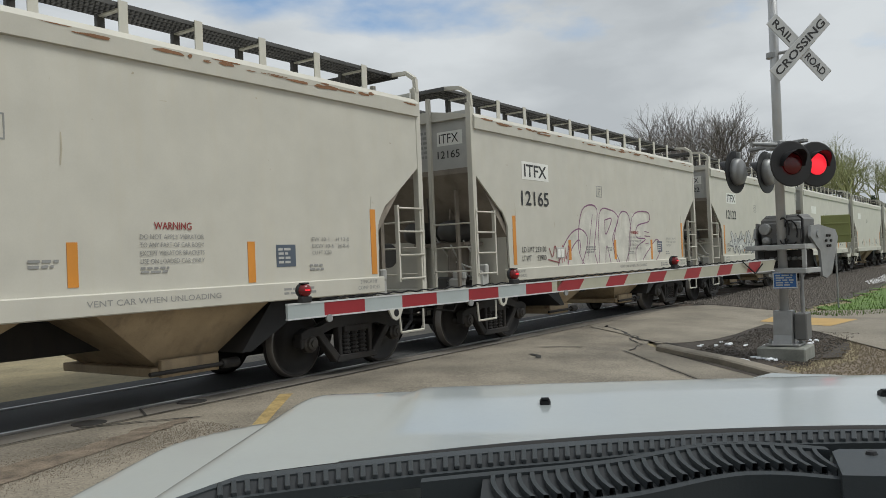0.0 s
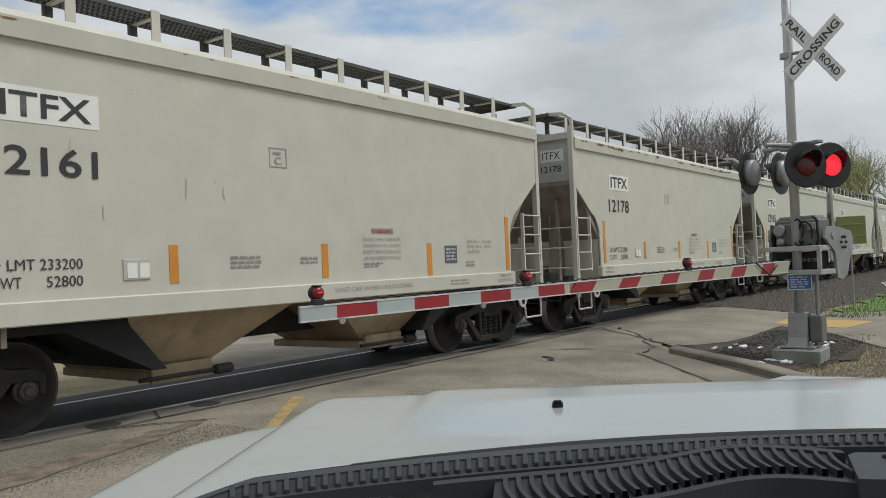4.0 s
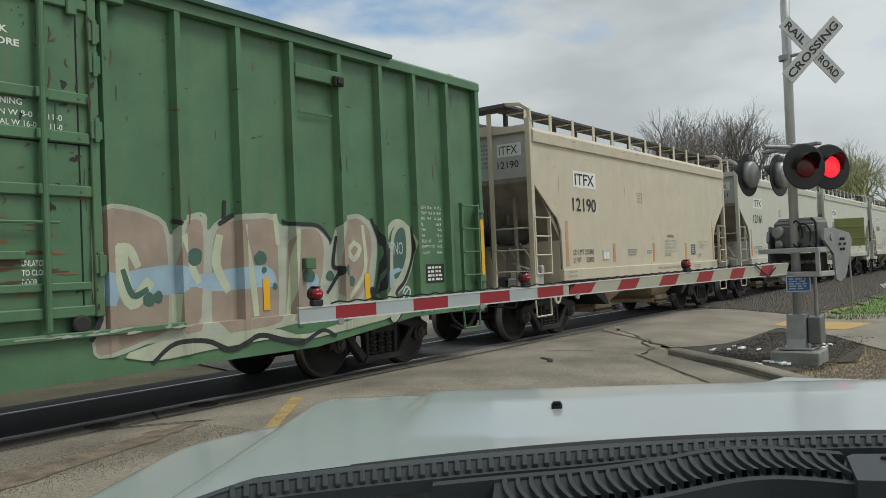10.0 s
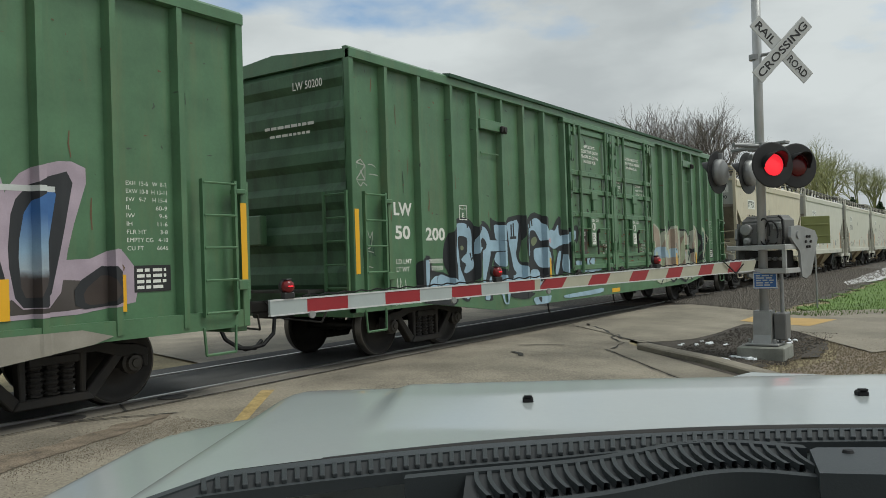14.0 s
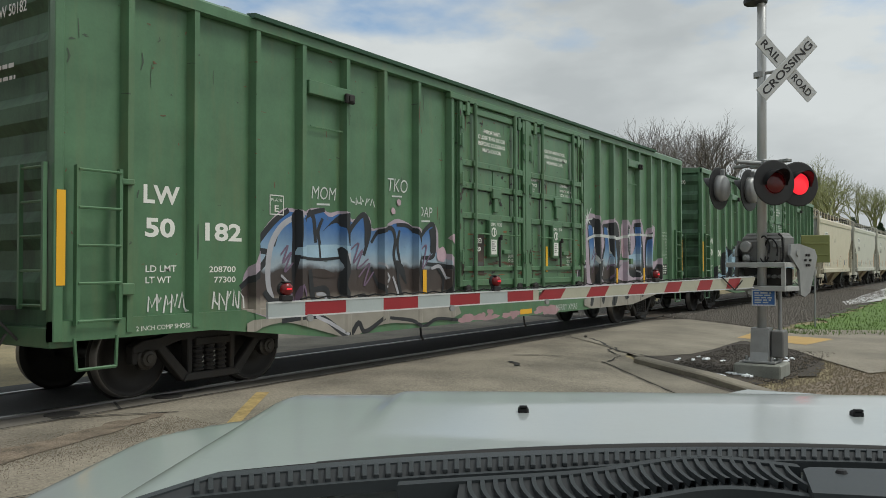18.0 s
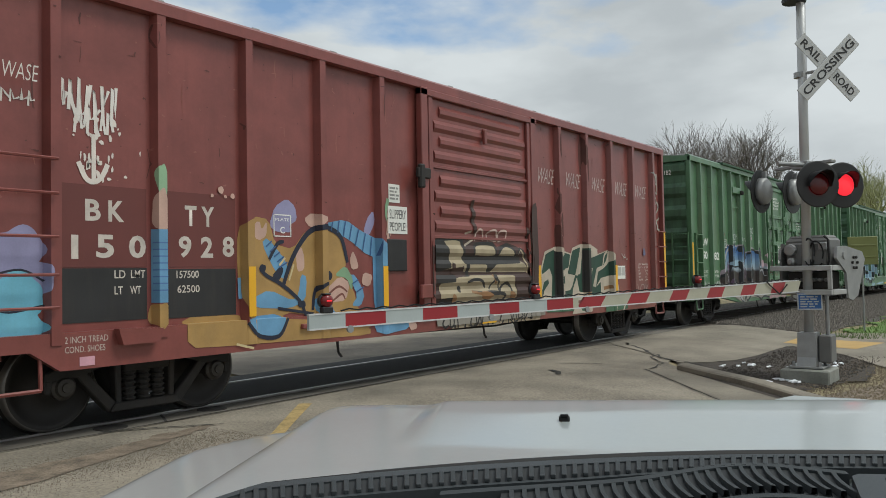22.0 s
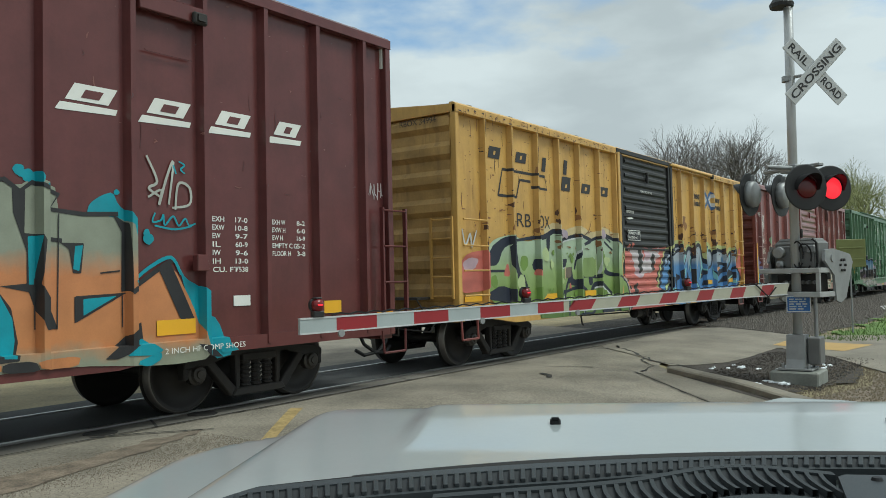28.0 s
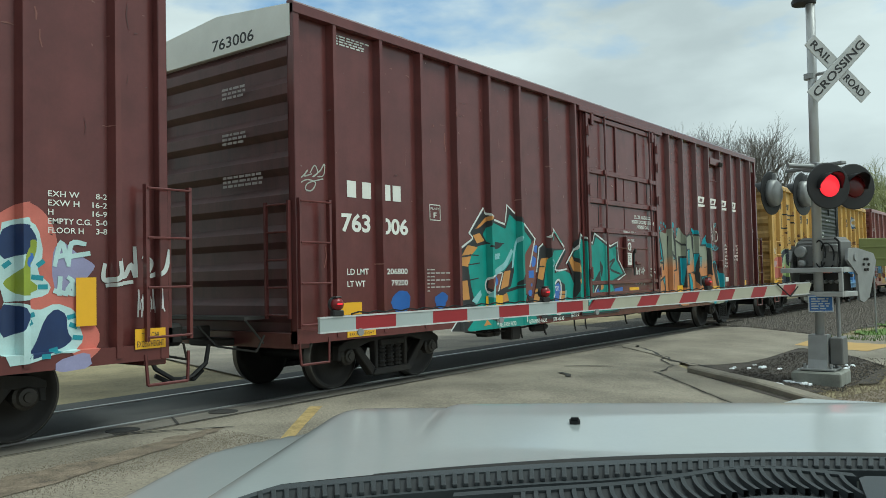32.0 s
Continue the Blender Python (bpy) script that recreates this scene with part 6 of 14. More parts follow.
def fade(name, stops, ragged_by=0.16):
    """Sprayed fill that fades from colour to colour up the side, with a cloudy edge."""
    m = mat(name, stops[0][1], 0.5, var=0.15, scale=3.5)
    n, l = m.node_tree.nodes, m.node_tree.links
    co, sep, cloud, add, rng, ramp = (n.new("ShaderNode" + k) for k in ("TexCoord", "SeparateXYZ", "TexNoise", "Math", "MapRange", "ValToRGB"))
    cloud.inputs["Scale"].default_value, cloud.inputs["Detail"].default_value = 4.0, 6
    add.operation, add.inputs[1].default_value = "MULTIPLY_ADD", 2 * ragged_by
    rng.inputs["From Min"].default_value, rng.inputs["From Max"].default_value = 0.5 + ragged_by, 2.5 + ragged_by
    l.new(co.outputs["Object"], sep.inputs["Vector"])
    l.new(co.outputs["Object"], cloud.inputs["Vector"])
    l.new(cloud.outputs["Fac"], add.inputs[0])
    l.new(sep.outputs["Z"], add.inputs[2])
    l.new(add.outputs["Value"], rng.inputs["Value"])
    l.new(rng.outputs["Result"], ramp.inputs["Fac"])
    e = ramp.color_ramp.elements
    while len(e) < len(stops):
        e.new(0.5)
    for k, (z, col) in enumerate(stops):
        e[k].position, e[k].color = (z - 0.5) / 2.0, (*col, 1)
    scale = [k for k in n if k.bl_idname == "ShaderNodeVectorMath"][0]
    l.new(ramp.outputs["Color"], scale.inputs[0])
    return m


SOOTBR = (0.052, 0.026, 0.021)
TAGGREY, PALESKY = (0.40, 0.41, 0.37), (0.13, 0.14, 0.24)
PALEBLUE, OLIVEG, ROSEPINK, LIGHTBLUE = (0.30, 0.43, 0.53), (0.17, 0.20, 0.11), (0.46, 0.33, 0.38), (0.30, 0.41, 0.50)
HALO, SAND, MINT, MINTHALO, DARKG = (0.38, 0.40, 0.33), (0.31, 0.245, 0.195), (0.46, 0.50, 0.36), (0.40, 0.43, 0.32), (0.055, 0.12, 0.095)
LILACHALO, GREYSPRAY, DARKBROWN, PURPLE, TANGREY, WHITESP = (0.38, 0.31, 0.37), (0.36, 0.36, 0.39), (0.045, 0.032, 0.028), (0.15, 0.10, 0.16), (0.27, 0.25, 0.215), (0.52, 0.54, 0.53)
CREAM, DEEPG, DEEPGR, RUSTB, SOOTB, TANB, SKINB = (0.46, 0.40, 0.32), (0.018, 0.055, 0.036), (0.05, 0.12, 0.065), (0.27, 0.14, 0.06), (0.022, 0.02, 0.019), (0.35, 0.29, 0.19), (0.50, 0.38, 0.33)
LILAC, TAN, ROSE, SKYB, GREENB, BROWNP, INK, NAVY, PALEYEL = (0.27, 0.26, 0.42), (0.36, 0.22, 0.075), (0.50, 0.33, 0.27), (0.13, 0.29, 0.46), (0.20, 0.33, 0.20), (0.17, 0.06, 0.045), (0.014, 0.018, 0.035), (0.04, 0.10, 0.24), (0.55, 0.45, 0.25)
LIMEHALO, LIMEPALE, BLUEMID, AQUA, DRIP, ORANGEP, CORAL = (0.44, 0.46, 0.20), (0.44, 0.53, 0.26), (0.10, 0.22, 0.42), (0.24, 0.50, 0.50), (0.33, 0.40, 0.47), (0.58, 0.28, 0.10), (0.50, 0.14, 0.11)
OLIVEBOX, BROWNBOX, LIMED, CYAN, ORANGEF = (0.20, 0.28, 0.09), (0.14, 0.11, 0.08), (0.16, 0.26, 0.05), (0.015, 0.27, 0.34), (0.48, 0.19, 0.07)
WHITEP, CORALD = (0.46, 0.41, 0.42), (0.36, 0.07, 0.06)
ICE, NAVYB, LIMED2, TEALD, FADEDWHITE, PLUM, DARKREDP = (0.46, 0.62, 0.62), (0.012, 0.03, 0.10), (0.25, 0.31, 0.035), (0.03, 0.24, 0.30), (0.55, 0.535, 0.48), (0.20, 0.075, 0.16), (0.25, 0.07, 0.08)
FADE_BLUE = fade("blue_fade_spray", [(1.0, (0.27, 0.24, 0.205)), (1.12, (0.06, 0.045, 0.04)), (1.42, (0.05, 0.04, 0.038)), (1.5, (0.31, 0.37, 0.42)), (1.66, (0.22, 0.33, 0.44)), (2.0, (0.045, 0.13, 0.33))], 0.10)
FADE_GREY = fade("grey_fade_spray", [(1.0, (0.05, 0.04, 0.038)), (1.4, (0.08, 0.07, 0.065)), (1.6, (0.30, 0.33, 0.37))], 0.10)
FADE_TUKE = fade("sky_blue_fade_spray", [(0.7, (0.10, 0.21, 0.38)), (1.05, (0.075, 0.20, 0.43)), (1.68, (0.09, 0.22, 0.44)), (1.84, (0.34, 0.38, 0.43))], 0.08)
FADE_GREEN = fade("green_fade_spray", [(0.75, (0.10, 0.17, 0.04)), (1.2, (0.20, 0.29, 0.08)), (1.55, (0.28, 0.38, 0.15)), (1.95, (0.37, 0.46, 0.33))], 0.14)
FADE_FIRE = fade("orange_fade_spray", [(0.75, (0.25, 0.26, 0.19)), (0.95, (0.48, 0.20, 0.075)), (1.6, (0.50, 0.20, 0.08)), (1.85, (0.245, 0.265, 0.205))], 0.16)


P = PANEL - 0.004
c, surf = green_car("200", -37.85, 5)
weather(c, -9.2, 9.2, 0.95, 4.3, 150, ((0.05, 0.075, 0.05), (0.13, 0.075, 0.04)), surf, 301)
m = Mural(c, surf, 0.95)
m.fill(BLACK, [(-7.79, 1.34), (-7.73, 1.46), (-7.59, 1.53), (-7.37, 1.52), (-7.33, 1.27), (-6.96, 1.24), (-6.75, 1.08), (-6.77, 0.68), (-7.36, 0.69), (-7.76, 0.75)])
m.fill(PALEBLUE, [(-7.61, 1.14), (-7.56, 1.44), (-7.4, 1.46), (-7.41, 1.13), (-7.53, 0.86), (-7.62, 0.88)])
m.fill(PALEBLUE, [(-7.41, 1.11), (-7.23, 1.21), (-6.74, 1.14), (-6.76, 0.91), (-7.08, 0.97), (-7.38, 0.94)])
# first letter: a tall hooked arch with a tail
m.fill(BLACK, [(-7.04, 1.4), (-7.01, 1.65), (-6.93, 1.8), (-6.64, 2.08), (-6.55, 2.15), (-6.27, 2.15), (-6.12, 2.09), (-6.01, 1.97), (-5.99, 1.71), (-5.97, 1.32), (-6.01, 1.12), (-6.14, 0.99), (-6.25, 1.06), (-6.31, 0.84), (-6.43, 0.71), (-6.71, 0.82), (-7.11, 0.97), (-7.21, 1.01), (-7.2, 1.21), (-6.95, 1.21), (-6.85, 1.18)])
m.fill(PALEBLUE, [(-6.78, 1.57), (-6.74, 1.83), (-6.64, 1.99), (-6.55, 2.06), (-6.33, 2.06), (-6.18, 1.98), (-6.13, 1.87), (-6.15, 1.55), (-6.06, 1.31), (-6.31, 1.2), (-6.42, 1.23), (-6.32, 1.36), (-6.5, 1.43), (-6.41, 1.5), (-6.29, 1.55), (-6.27, 1.8), (-6.4, 1.84), (-6.56, 1.84), (-6.58, 1.72), (-6.55, 1.56), (-6.52, 1.29), (-6.42, 1.15), (-6.33, 0.98), (-6.38, 0.82), (-6.44, 0.76), (-6.6, 0.85), (-6.8, 0.95), (-6.7, 1.02), (-6.66, 1.09), (-6.77, 1.41)])
m.fill(PALEBLUE, [(-7.19, 1.18), (-7.1, 1.22), (-6.96, 1.18), (-6.8, 1.14), (-6.66, 1.03), (-6.81, 0.94), (-6.96, 0.96), (-7.11, 1.0), (-7.2, 1.04)])
m.fill(OLIVEG, [(-6.5, 1.67), (-6.43, 1.68), (-6.39, 1.64), (-6.42, 1.6), (-6.49, 1.6)])
m.line(BLACK, 0.04, [(-6.27, 2.07), (-6.26, 1.99)], False)
m.line(BLACK, 0.04, [(-6.2, 1.54), (-6.16, 1.43), (-6.09, 1.5)], False)
m.line(BLACK, 0.05, [(-6.62, 2.05), (-6.62, 1.89)], False)
# second: a round arch crossed by a bar
m.fill(BLACK, [(-6.09, 1.71), (-6.06, 1.97), (-5.97, 2.05), (-5.75, 2.12), (-5.57, 2.04), (-5.44, 1.85), (-5.39, 1.52), (-5.47, 1.35), (-5.58, 1.09), (-5.64, 0.77), (-5.62, 0.7), (-5.92, 0.71), (-5.88, 0.86), (-5.92, 1.03), (-5.94, 1.37), (-6.02, 1.54)])
m.fill(PALEBLUE, [(-6.08, 1.52), (-6.04, 1.85), (-5.94, 1.97), (-5.75, 2.02), (-5.6, 1.94), (-5.53, 1.8), (-5.51, 1.53), (-5.58, 1.35), (-5.69, 1.13), (-5.73, 0.93), (-5.72, 0.71), (-5.9, 0.73), (-5.86, 0.85), (-5.82, 1.37), (-5.85, 1.57), (-5.96, 1.63), (-6.02, 1.54)])
m.fill(BLACK, [(-6.01, 1.77), (-5.89, 1.84), (-5.73, 1.8), (-5.64, 1.71), (-5.67, 1.62), (-5.79, 1.58), (-5.82, 1.37), (-5.86, 1.37), (-5.87, 1.6), (-5.94, 1.66), (-5.99, 1.63)])
m.fill(OLIVEG, [(-5.9, 1.64), (-5.79, 1.66), (-5.78, 1.61), (-5.86, 1.6)])
m.fill(BLACK, [(-5.51, 2.19), (-5.38, 2.12), (-4.94, 2.07), (-4.93, 1.7), (-5.0, 1.51), (-4.92, 1.38), (-5.17, 1.26), (-5.38, 1.33), (-5.44, 1.47), (-5.47, 1.65), (-5.49, 1.94)])
m.fill(PALEBLUE, [(-5.38, 2.06), (-4.98, 2.02), (-5.0, 1.76), (-5.32, 1.76), (-5.37, 1.94)])
m.fill(PALEBLUE, [(-5.63, 1.77), (-5.11, 1.76), (-5.02, 1.7), (-5.06, 1.57), (-5.67, 1.57)])
m.fill(PALEBLUE, [(-5.33, 1.55), (-5.12, 1.56), (-4.96, 1.81), (-4.84, 1.7), (-4.9, 1.51), (-5.01, 1.42), (-5.13, 1.27), (-5.31, 1.34), (-5.41, 1.41)])
m.line(BLACK, 0.07, [(-5.41, 1.35), (-5.28, 1.27), (-5.1, 1.18)])
# third: an open letter with a long foot
m.fill(BLACK, [(-4.98, 2.17), (-4.34, 2.27), (-4.25, 2.09), (-4.39, 1.69), (-4.5, 1.46), (-4.43, 1.36), (-4.13, 1.32), (-4.0, 1.01), (-4.1, 0.78), (-4.38, 0.69), (-4.93, 0.74), (-5.15, 0.83), (-5.44, 0.8), (-5.67, 0.92), (-5.68, 1.1), (-5.55, 1.24), (-5.06, 1.24), (-4.83, 1.19), (-4.96, 1.7)])
m.fill(PALEBLUE, [(-4.93, 2.09), (-4.43, 2.17), (-4.53, 1.69), (-4.61, 1.5), (-4.51, 1.33), (-4.26, 1.26), (-4.14, 1.12), (-4.18, 0.89), (-4.45, 0.81), (-4.85, 0.85), (-5.15, 0.95), (-5.36, 0.89), (-5.58, 0.97), (-5.59, 1.09), (-5.49, 1.16), (-5.21, 1.15), (-4.92, 1.08), (-4.56, 1.13), (-4.71, 1.25), (-4.76, 1.44), (-4.85, 1.7), (-4.89, 1.95)])
m.fill(BLACK, [(-4.97, 1.14), (-4.56, 1.13), (-4.75, 1.27), (-4.7, 1.02), (-4.98, 1.09)])
m.line(BLACK, 0.05, [(-4.75, 2.05), (-4.75, 1.82)], False)
m.line(BLACK, 0.05, [(-4.67, 2.07), (-4.66, 1.81)], False)
m.line(BLACK, 0.05, [(-4.79, 1.81), (-4.58, 1.82)], False)
m.line(BLACK, 0.04, [(-4.76, 1.06), (-4.75, 0.93)])
# fourth: a curled letter
m.fill(BLACK, [(-4.34, 1.76), (-4.24, 2.09), (-3.9, 2.33), (-3.46, 2.26), (-3.27, 2.03), (-3.24, 1.75), (-3.1, 1.69), (-3.01, 1.38), (-3.13, 1.09), (-3.34, 1.02), (-3.54, 0.82), (-3.75, 0.77), (-4.13, 0.8), (-4.17, 1.15), (-4.19, 1.29), (-4.29, 1.42)])
m.fill(PALEBLUE, [(-4.21, 1.49), (-4.21, 1.89), (-4.04, 2.12), (-3.77, 2.22), (-3.54, 2.14), (-3.4, 1.96), (-3.39, 1.78), (-3.61, 1.75), (-3.7, 1.85), (-3.83, 1.96), (-4.01, 1.96), (-4.06, 1.82), (-4.03, 1.48), (-4.13, 1.43)])
m.fill(PALEBLUE, [(-3.89, 1.61), (-3.42, 1.63), (-3.18, 1.56), (-3.11, 1.38), (-3.24, 1.24), (-3.54, 1.22), (-3.73, 1.26), (-3.9, 1.41)])
m.fill(PALEBLUE, [(-4.0, 1.21), (-3.68, 1.19), (-3.63, 0.95), (-3.7, 0.83), (-3.93, 0.87), (-4.08, 1.08)])
m.fill(OLIVEG, [(-3.99, 1.79), (-3.79, 1.85), (-3.72, 1.75), (-3.89, 1.65), (-3.98, 1.68)])
m.line(BLACK, 0.05, [(-4.04, 2.15), (-4.02, 2.02)], False)
m.line(BLACK, 0.05, [(-3.95, 2.19), (-3.93, 2.06)], False)
# fifth: a crossed letter whose arm reaches over the door frame
m.fill(BLACK, [(-3.35, 2.0), (-3.1, 1.96), (-2.77, 2.27), (-2.64, 2.24), (-2.68, 1.95), (-2.03, 2.11), (-1.93, 1.97), (-2.0, 1.72), (-2.36, 1.61), (-2.24, 1.35), (-2.25, 1.19), (-2.73, 1.05), (-2.95, 1.03), (-3.04, 1.23), (-2.81, 1.56), (-3.12, 1.6), (-3.32, 1.67)])
m.fill(PALEBLUE, [(-3.25, 1.95), (-3.1, 1.99), (-2.95, 1.95), (-2.78, 2.12), (-2.77, 1.89), (-2.68, 1.85), (-2.1, 2.01), (-2.09, 1.77), (-2.69, 1.67), (-3.02, 1.58), (-3.24, 1.67)])
m.fill(PALEBLUE, [(-2.81, 1.55), (-2.65, 1.54), (-2.84, 1.07), (-3.0, 1.07)])
m.fill(PALEBLUE, [(-2.59, 1.54), (-2.44, 1.2), (-2.53, 1.05), (-2.67, 1.21)])
m.spot(ROSEPINK, -3.17, 1.76, 0.05)
# runs under the letters
m.fill(BLACK, [(-4.97, 0.84), (-4.37, 0.77), (-3.98, 0.75), (-4.38, 0.64), (-5.01, 0.72)])
m.fill(PALEBLUE, [(-4.16, 0.67), (-3.57, 0.67), (-3.33, 0.67), (-3.48, 0.53), (-3.77, 0.49), (-4.04, 0.52)])
m.fill(BLACK, [(-3.94, 0.66), (-3.76, 0.66), (-3.81, 0.54)])
m.fill(PALEBLUE, [(-2.86, 0.64), (-1.56, 0.67), (-0.74, 0.7), (-0.78, 0.59), (-1.7, 0.57), (-2.76, 0.57)])
m.fill(PALEBLUE, [(-5.36, 0.86), (-5.26, 0.87), (-5.2, 0.64), (-5.12, 0.63), (-5.15, 0.84), (-5.0, 0.82), (-5.09, 0.6), (-5.23, 0.61)])
m.fill(PALEBLUE, [(-1.59, 1.36), (-1.35, 1.46), (-1.12, 1.39), (-1.18, 1.21), (-1.53, 1.16)])
m.fill(PALEBLUE, [(-2.15, 1.34), (-1.72, 1.31), (-1.73, 1.18), (-2.1, 1.18)])
m.fill(PALEBLUE, [(-2.01, 1.14), (-0.79, 1.16), (-0.79, 1.09), (-1.74, 1.05)])
m.line(BLACK, 0.05, [(-2.23, 1.42), (-2.1, 1.18), (-1.73, 1.23), (-1.53, 1.12)])
m.line(BLACK, 0.05, [(-1.33, 1.39), (-1.44, 1.28), (-1.2, 1.18)])
m.done()
m = Mural(c, surf, 0.95)
# faded sand-coloured letters
m.fill(HALO, [(2.47, 1.99), (2.51, 2.13), (2.63, 2.21), (2.8, 2.23), (3.03, 2.2), (3.34, 2.09), (3.41, 1.89), (3.48, 2.04), (3.6, 2.13), (3.8, 2.18), (3.89, 2.14), (3.88, 1.95), (4.01, 2.08), (4.24, 2.16), (4.88, 2.2), (4.97, 2.03), (5.13, 2.06), (5.59, 2.08), (5.77, 1.94), (5.81, 1.76), (5.94, 2.05), (6.14, 2.2), (6.4, 2.23), (6.67, 2.1), (6.77, 1.83), (6.66, 1.3), (6.55, 1.0), (5.77, 0.96), (4.9, 0.81), (3.96, 0.77), (3.1, 0.82), (2.69, 0.71), (2.45, 0.71), (2.42, 0.95), (2.54, 1.1), (2.46, 1.26)])
m.fill(SAND, [(2.5, 1.89), (2.53, 2.07), (2.64, 2.17), (2.8, 2.18), (3.03, 2.15), (3.31, 2.05), (3.36, 1.83), (3.37, 1.43), (3.35, 1.03), (3.33, 0.92), (2.69, 0.76), (2.48, 0.73), (2.46, 0.92), (2.59, 1.07), (2.5, 1.26)])
m.fill(SAND, [(3.48, 1.83), (3.54, 2.01), (3.7, 2.1), (3.83, 2.07), (3.82, 1.59), (3.75, 0.88), (3.42, 0.85), (3.44, 1.54)])
m.fill(SAND, [(3.92, 1.59), (3.98, 1.96), (4.16, 2.08), (4.87, 2.14), (4.91, 1.9), (4.9, 0.97), (4.81, 0.85), (3.9, 0.81)])
m.fill(SAND, [(5.05, 1.76), (5.17, 2.0), (5.58, 2.02), (5.71, 1.83), (5.64, 1.34), (5.39, 0.94), (5.07, 0.86), (5.01, 0.96)])
m.fill(SAND, [(5.97, 1.83), (6.08, 2.12), (6.38, 2.17), (6.59, 2.04), (6.64, 1.75), (6.51, 1.3), (6.34, 1.09), (5.94, 1.0)])
m.fill(LIGHTBLUE, [(2.48, 1.49), (2.55, 1.57), (2.72, 1.52), (3.13, 1.58), (3.45, 1.61), (3.78, 1.47), (4.14, 1.54), (4.68, 1.57), (4.84, 1.5), (4.88, 1.3), (4.51, 1.31), (3.98, 1.28), (3.64, 1.37), (3.37, 1.26), (2.83, 1.39), (2.76, 1.21), (2.6, 1.21), (2.49, 1.28)])
m.fill(LIGHTBLUE, [(5.37, 1.49), (5.6, 1.41), (5.54, 1.17), (5.4, 1.14), (5.36, 1.31)])
m.line(MINT, 0.16, [(2.84, 1.78), (2.83, 1.51), (2.93, 1.23), (3.12, 1.41)])
m.line(MINT, 0.10, [(2.73, 1.75), (2.9, 1.78), (3.0, 1.61)])
m.line(DARKG, 0.07, [(2.84, 1.55), (2.94, 1.3), (3.1, 1.35)])
m.line(MINT, 0.12, [(4.04, 1.89), (3.99, 1.59), (4.13, 1.31)])
m.line(MINT, 0.10, [(3.51, 1.89), (3.64, 1.6), (3.74, 1.42)])
m.line(MINT, 0.10, [(4.38, 2.02), (4.48, 1.51), (4.54, 1.0)])
m.line(MINT, 0.08, [(5.17, 1.97), (5.1, 1.36), (5.03, 0.9)])
m.line(MINT, 0.08, [(4.88, 2.16), (4.91, 1.83)])
m.line(MINT, 0.09, [(3.42, 1.0), (3.43, 1.26)])
m.line(MINT, 0.08, [(6.27, 1.83), (6.16, 1.72), (6.26, 1.61), (6.38, 1.75), (6.27, 1.83)])
m.line(MINT, 0.07, [(6.45, 2.05), (6.47, 1.45), (6.07, 1.03)])
m.spot(DARKG, 2.55, 1.25, 0.05)
m.spot(DARKG, 3.7, 1.68, 0.1)
m.spot(DARKG, 4.63, 1.65, 0.09)
m.spot(DARKG, 4.68, 1.51, 0.04)
m.spot(DARKG, 5.41, 1.42, 0.1)
m.spot(DARKG, 5.79, 1.4, 0.07)
m.spot(DARKG, 3.12, 1.25, 0.07)
m.spot(DARKG, 3.23, 1.27, 0.06)
m.spot(DARKG, 4.84, 1.31, 0.04)
m.spot(DARKG, 6.07, 1.47, 0.08)
m.spot(DARKG, 6.19, 1.32, 0.07)
m.line(BLACK, 0.06, [(2.45, 1.18), (2.54, 1.1), (2.43, 0.9)])
m.line(BLACK, 0.05, [(3.43, 2.07), (3.48, 2.04)])
m.line(BLACK, 0.06, [(4.05, 2.05), (4.16, 2.11), (4.24, 2.15)])
m.line(BLACK, 0.05, [(4.13, 2.3), (4.11, 2.08)])
m.line(BLACK, 0.05, [(5.0, 2.1), (5.13, 2.06), (5.59, 2.05), (5.82, 1.87)])
m.line(BLACK, 0.06, [(5.92, 1.9), (5.85, 1.54), (5.97, 1.47), (5.73, 1.19)])
m.line(BLACK, 0.05, [(6.73, 2.06), (6.82, 1.67), (6.67, 1.14)])
m.fill(MINTHALO, [(7.04, 1.95), (7.17, 2.1), (7.44, 2.11), (7.58, 1.91), (7.53, 1.5), (7.32, 1.19), (7.07, 1.04), (6.97, 1.28)])
m.fill(DARKG, [(7.11, 1.92), (7.24, 2.05), (7.41, 2.05), (7.49, 1.87), (7.43, 1.55), (7.24, 1.27), (7.12, 1.2), (7.06, 1.44)])
m.line(LIGHTBLUE, 0.03, [(7.13, 1.43), (7.4, 1.44)])
m.line(LIGHTBLUE, 0.03, [(7.03, 1.28), (7.39, 1.35)])
# below the floor line
m.fill(MINTHALO, [(2.69, 0.71), (3.29, 0.84), (3.96, 0.8), (4.73, 0.82), (5.15, 0.68), (5.91, 0.79), (6.77, 0.91), (6.94, 0.78), (5.9, 0.68), (5.33, 0.63), (4.81, 0.7), (3.95, 0.67), (3.09, 0.61)])
m.line(BLACK, 0.06, [(3.09, 0.61), (3.35, 0.77), (3.75, 0.76), (4.1, 0.63), (4.48, 0.75), (4.81, 0.68), (5.15, 0.6), (5.52, 0.72), (5.75, 0.63)])
m.line(MINTHALO, 0.10, [(6.94, 1.2), (6.92, 1.78), (7.04, 2.05), (7.23, 2.12), (7.41, 2.01), (7.41, 1.61), (7.23, 1.33), (6.98, 1.11)])
m.line(BLACK, 0.06, [(6.64, 2.15), (6.77, 1.89), (6.85, 1.62), (6.81, 1.29), (6.74, 1.16), (6.58, 1.19), (6.64, 1.09), (6.79, 0.97), (6.82, 0.86)])
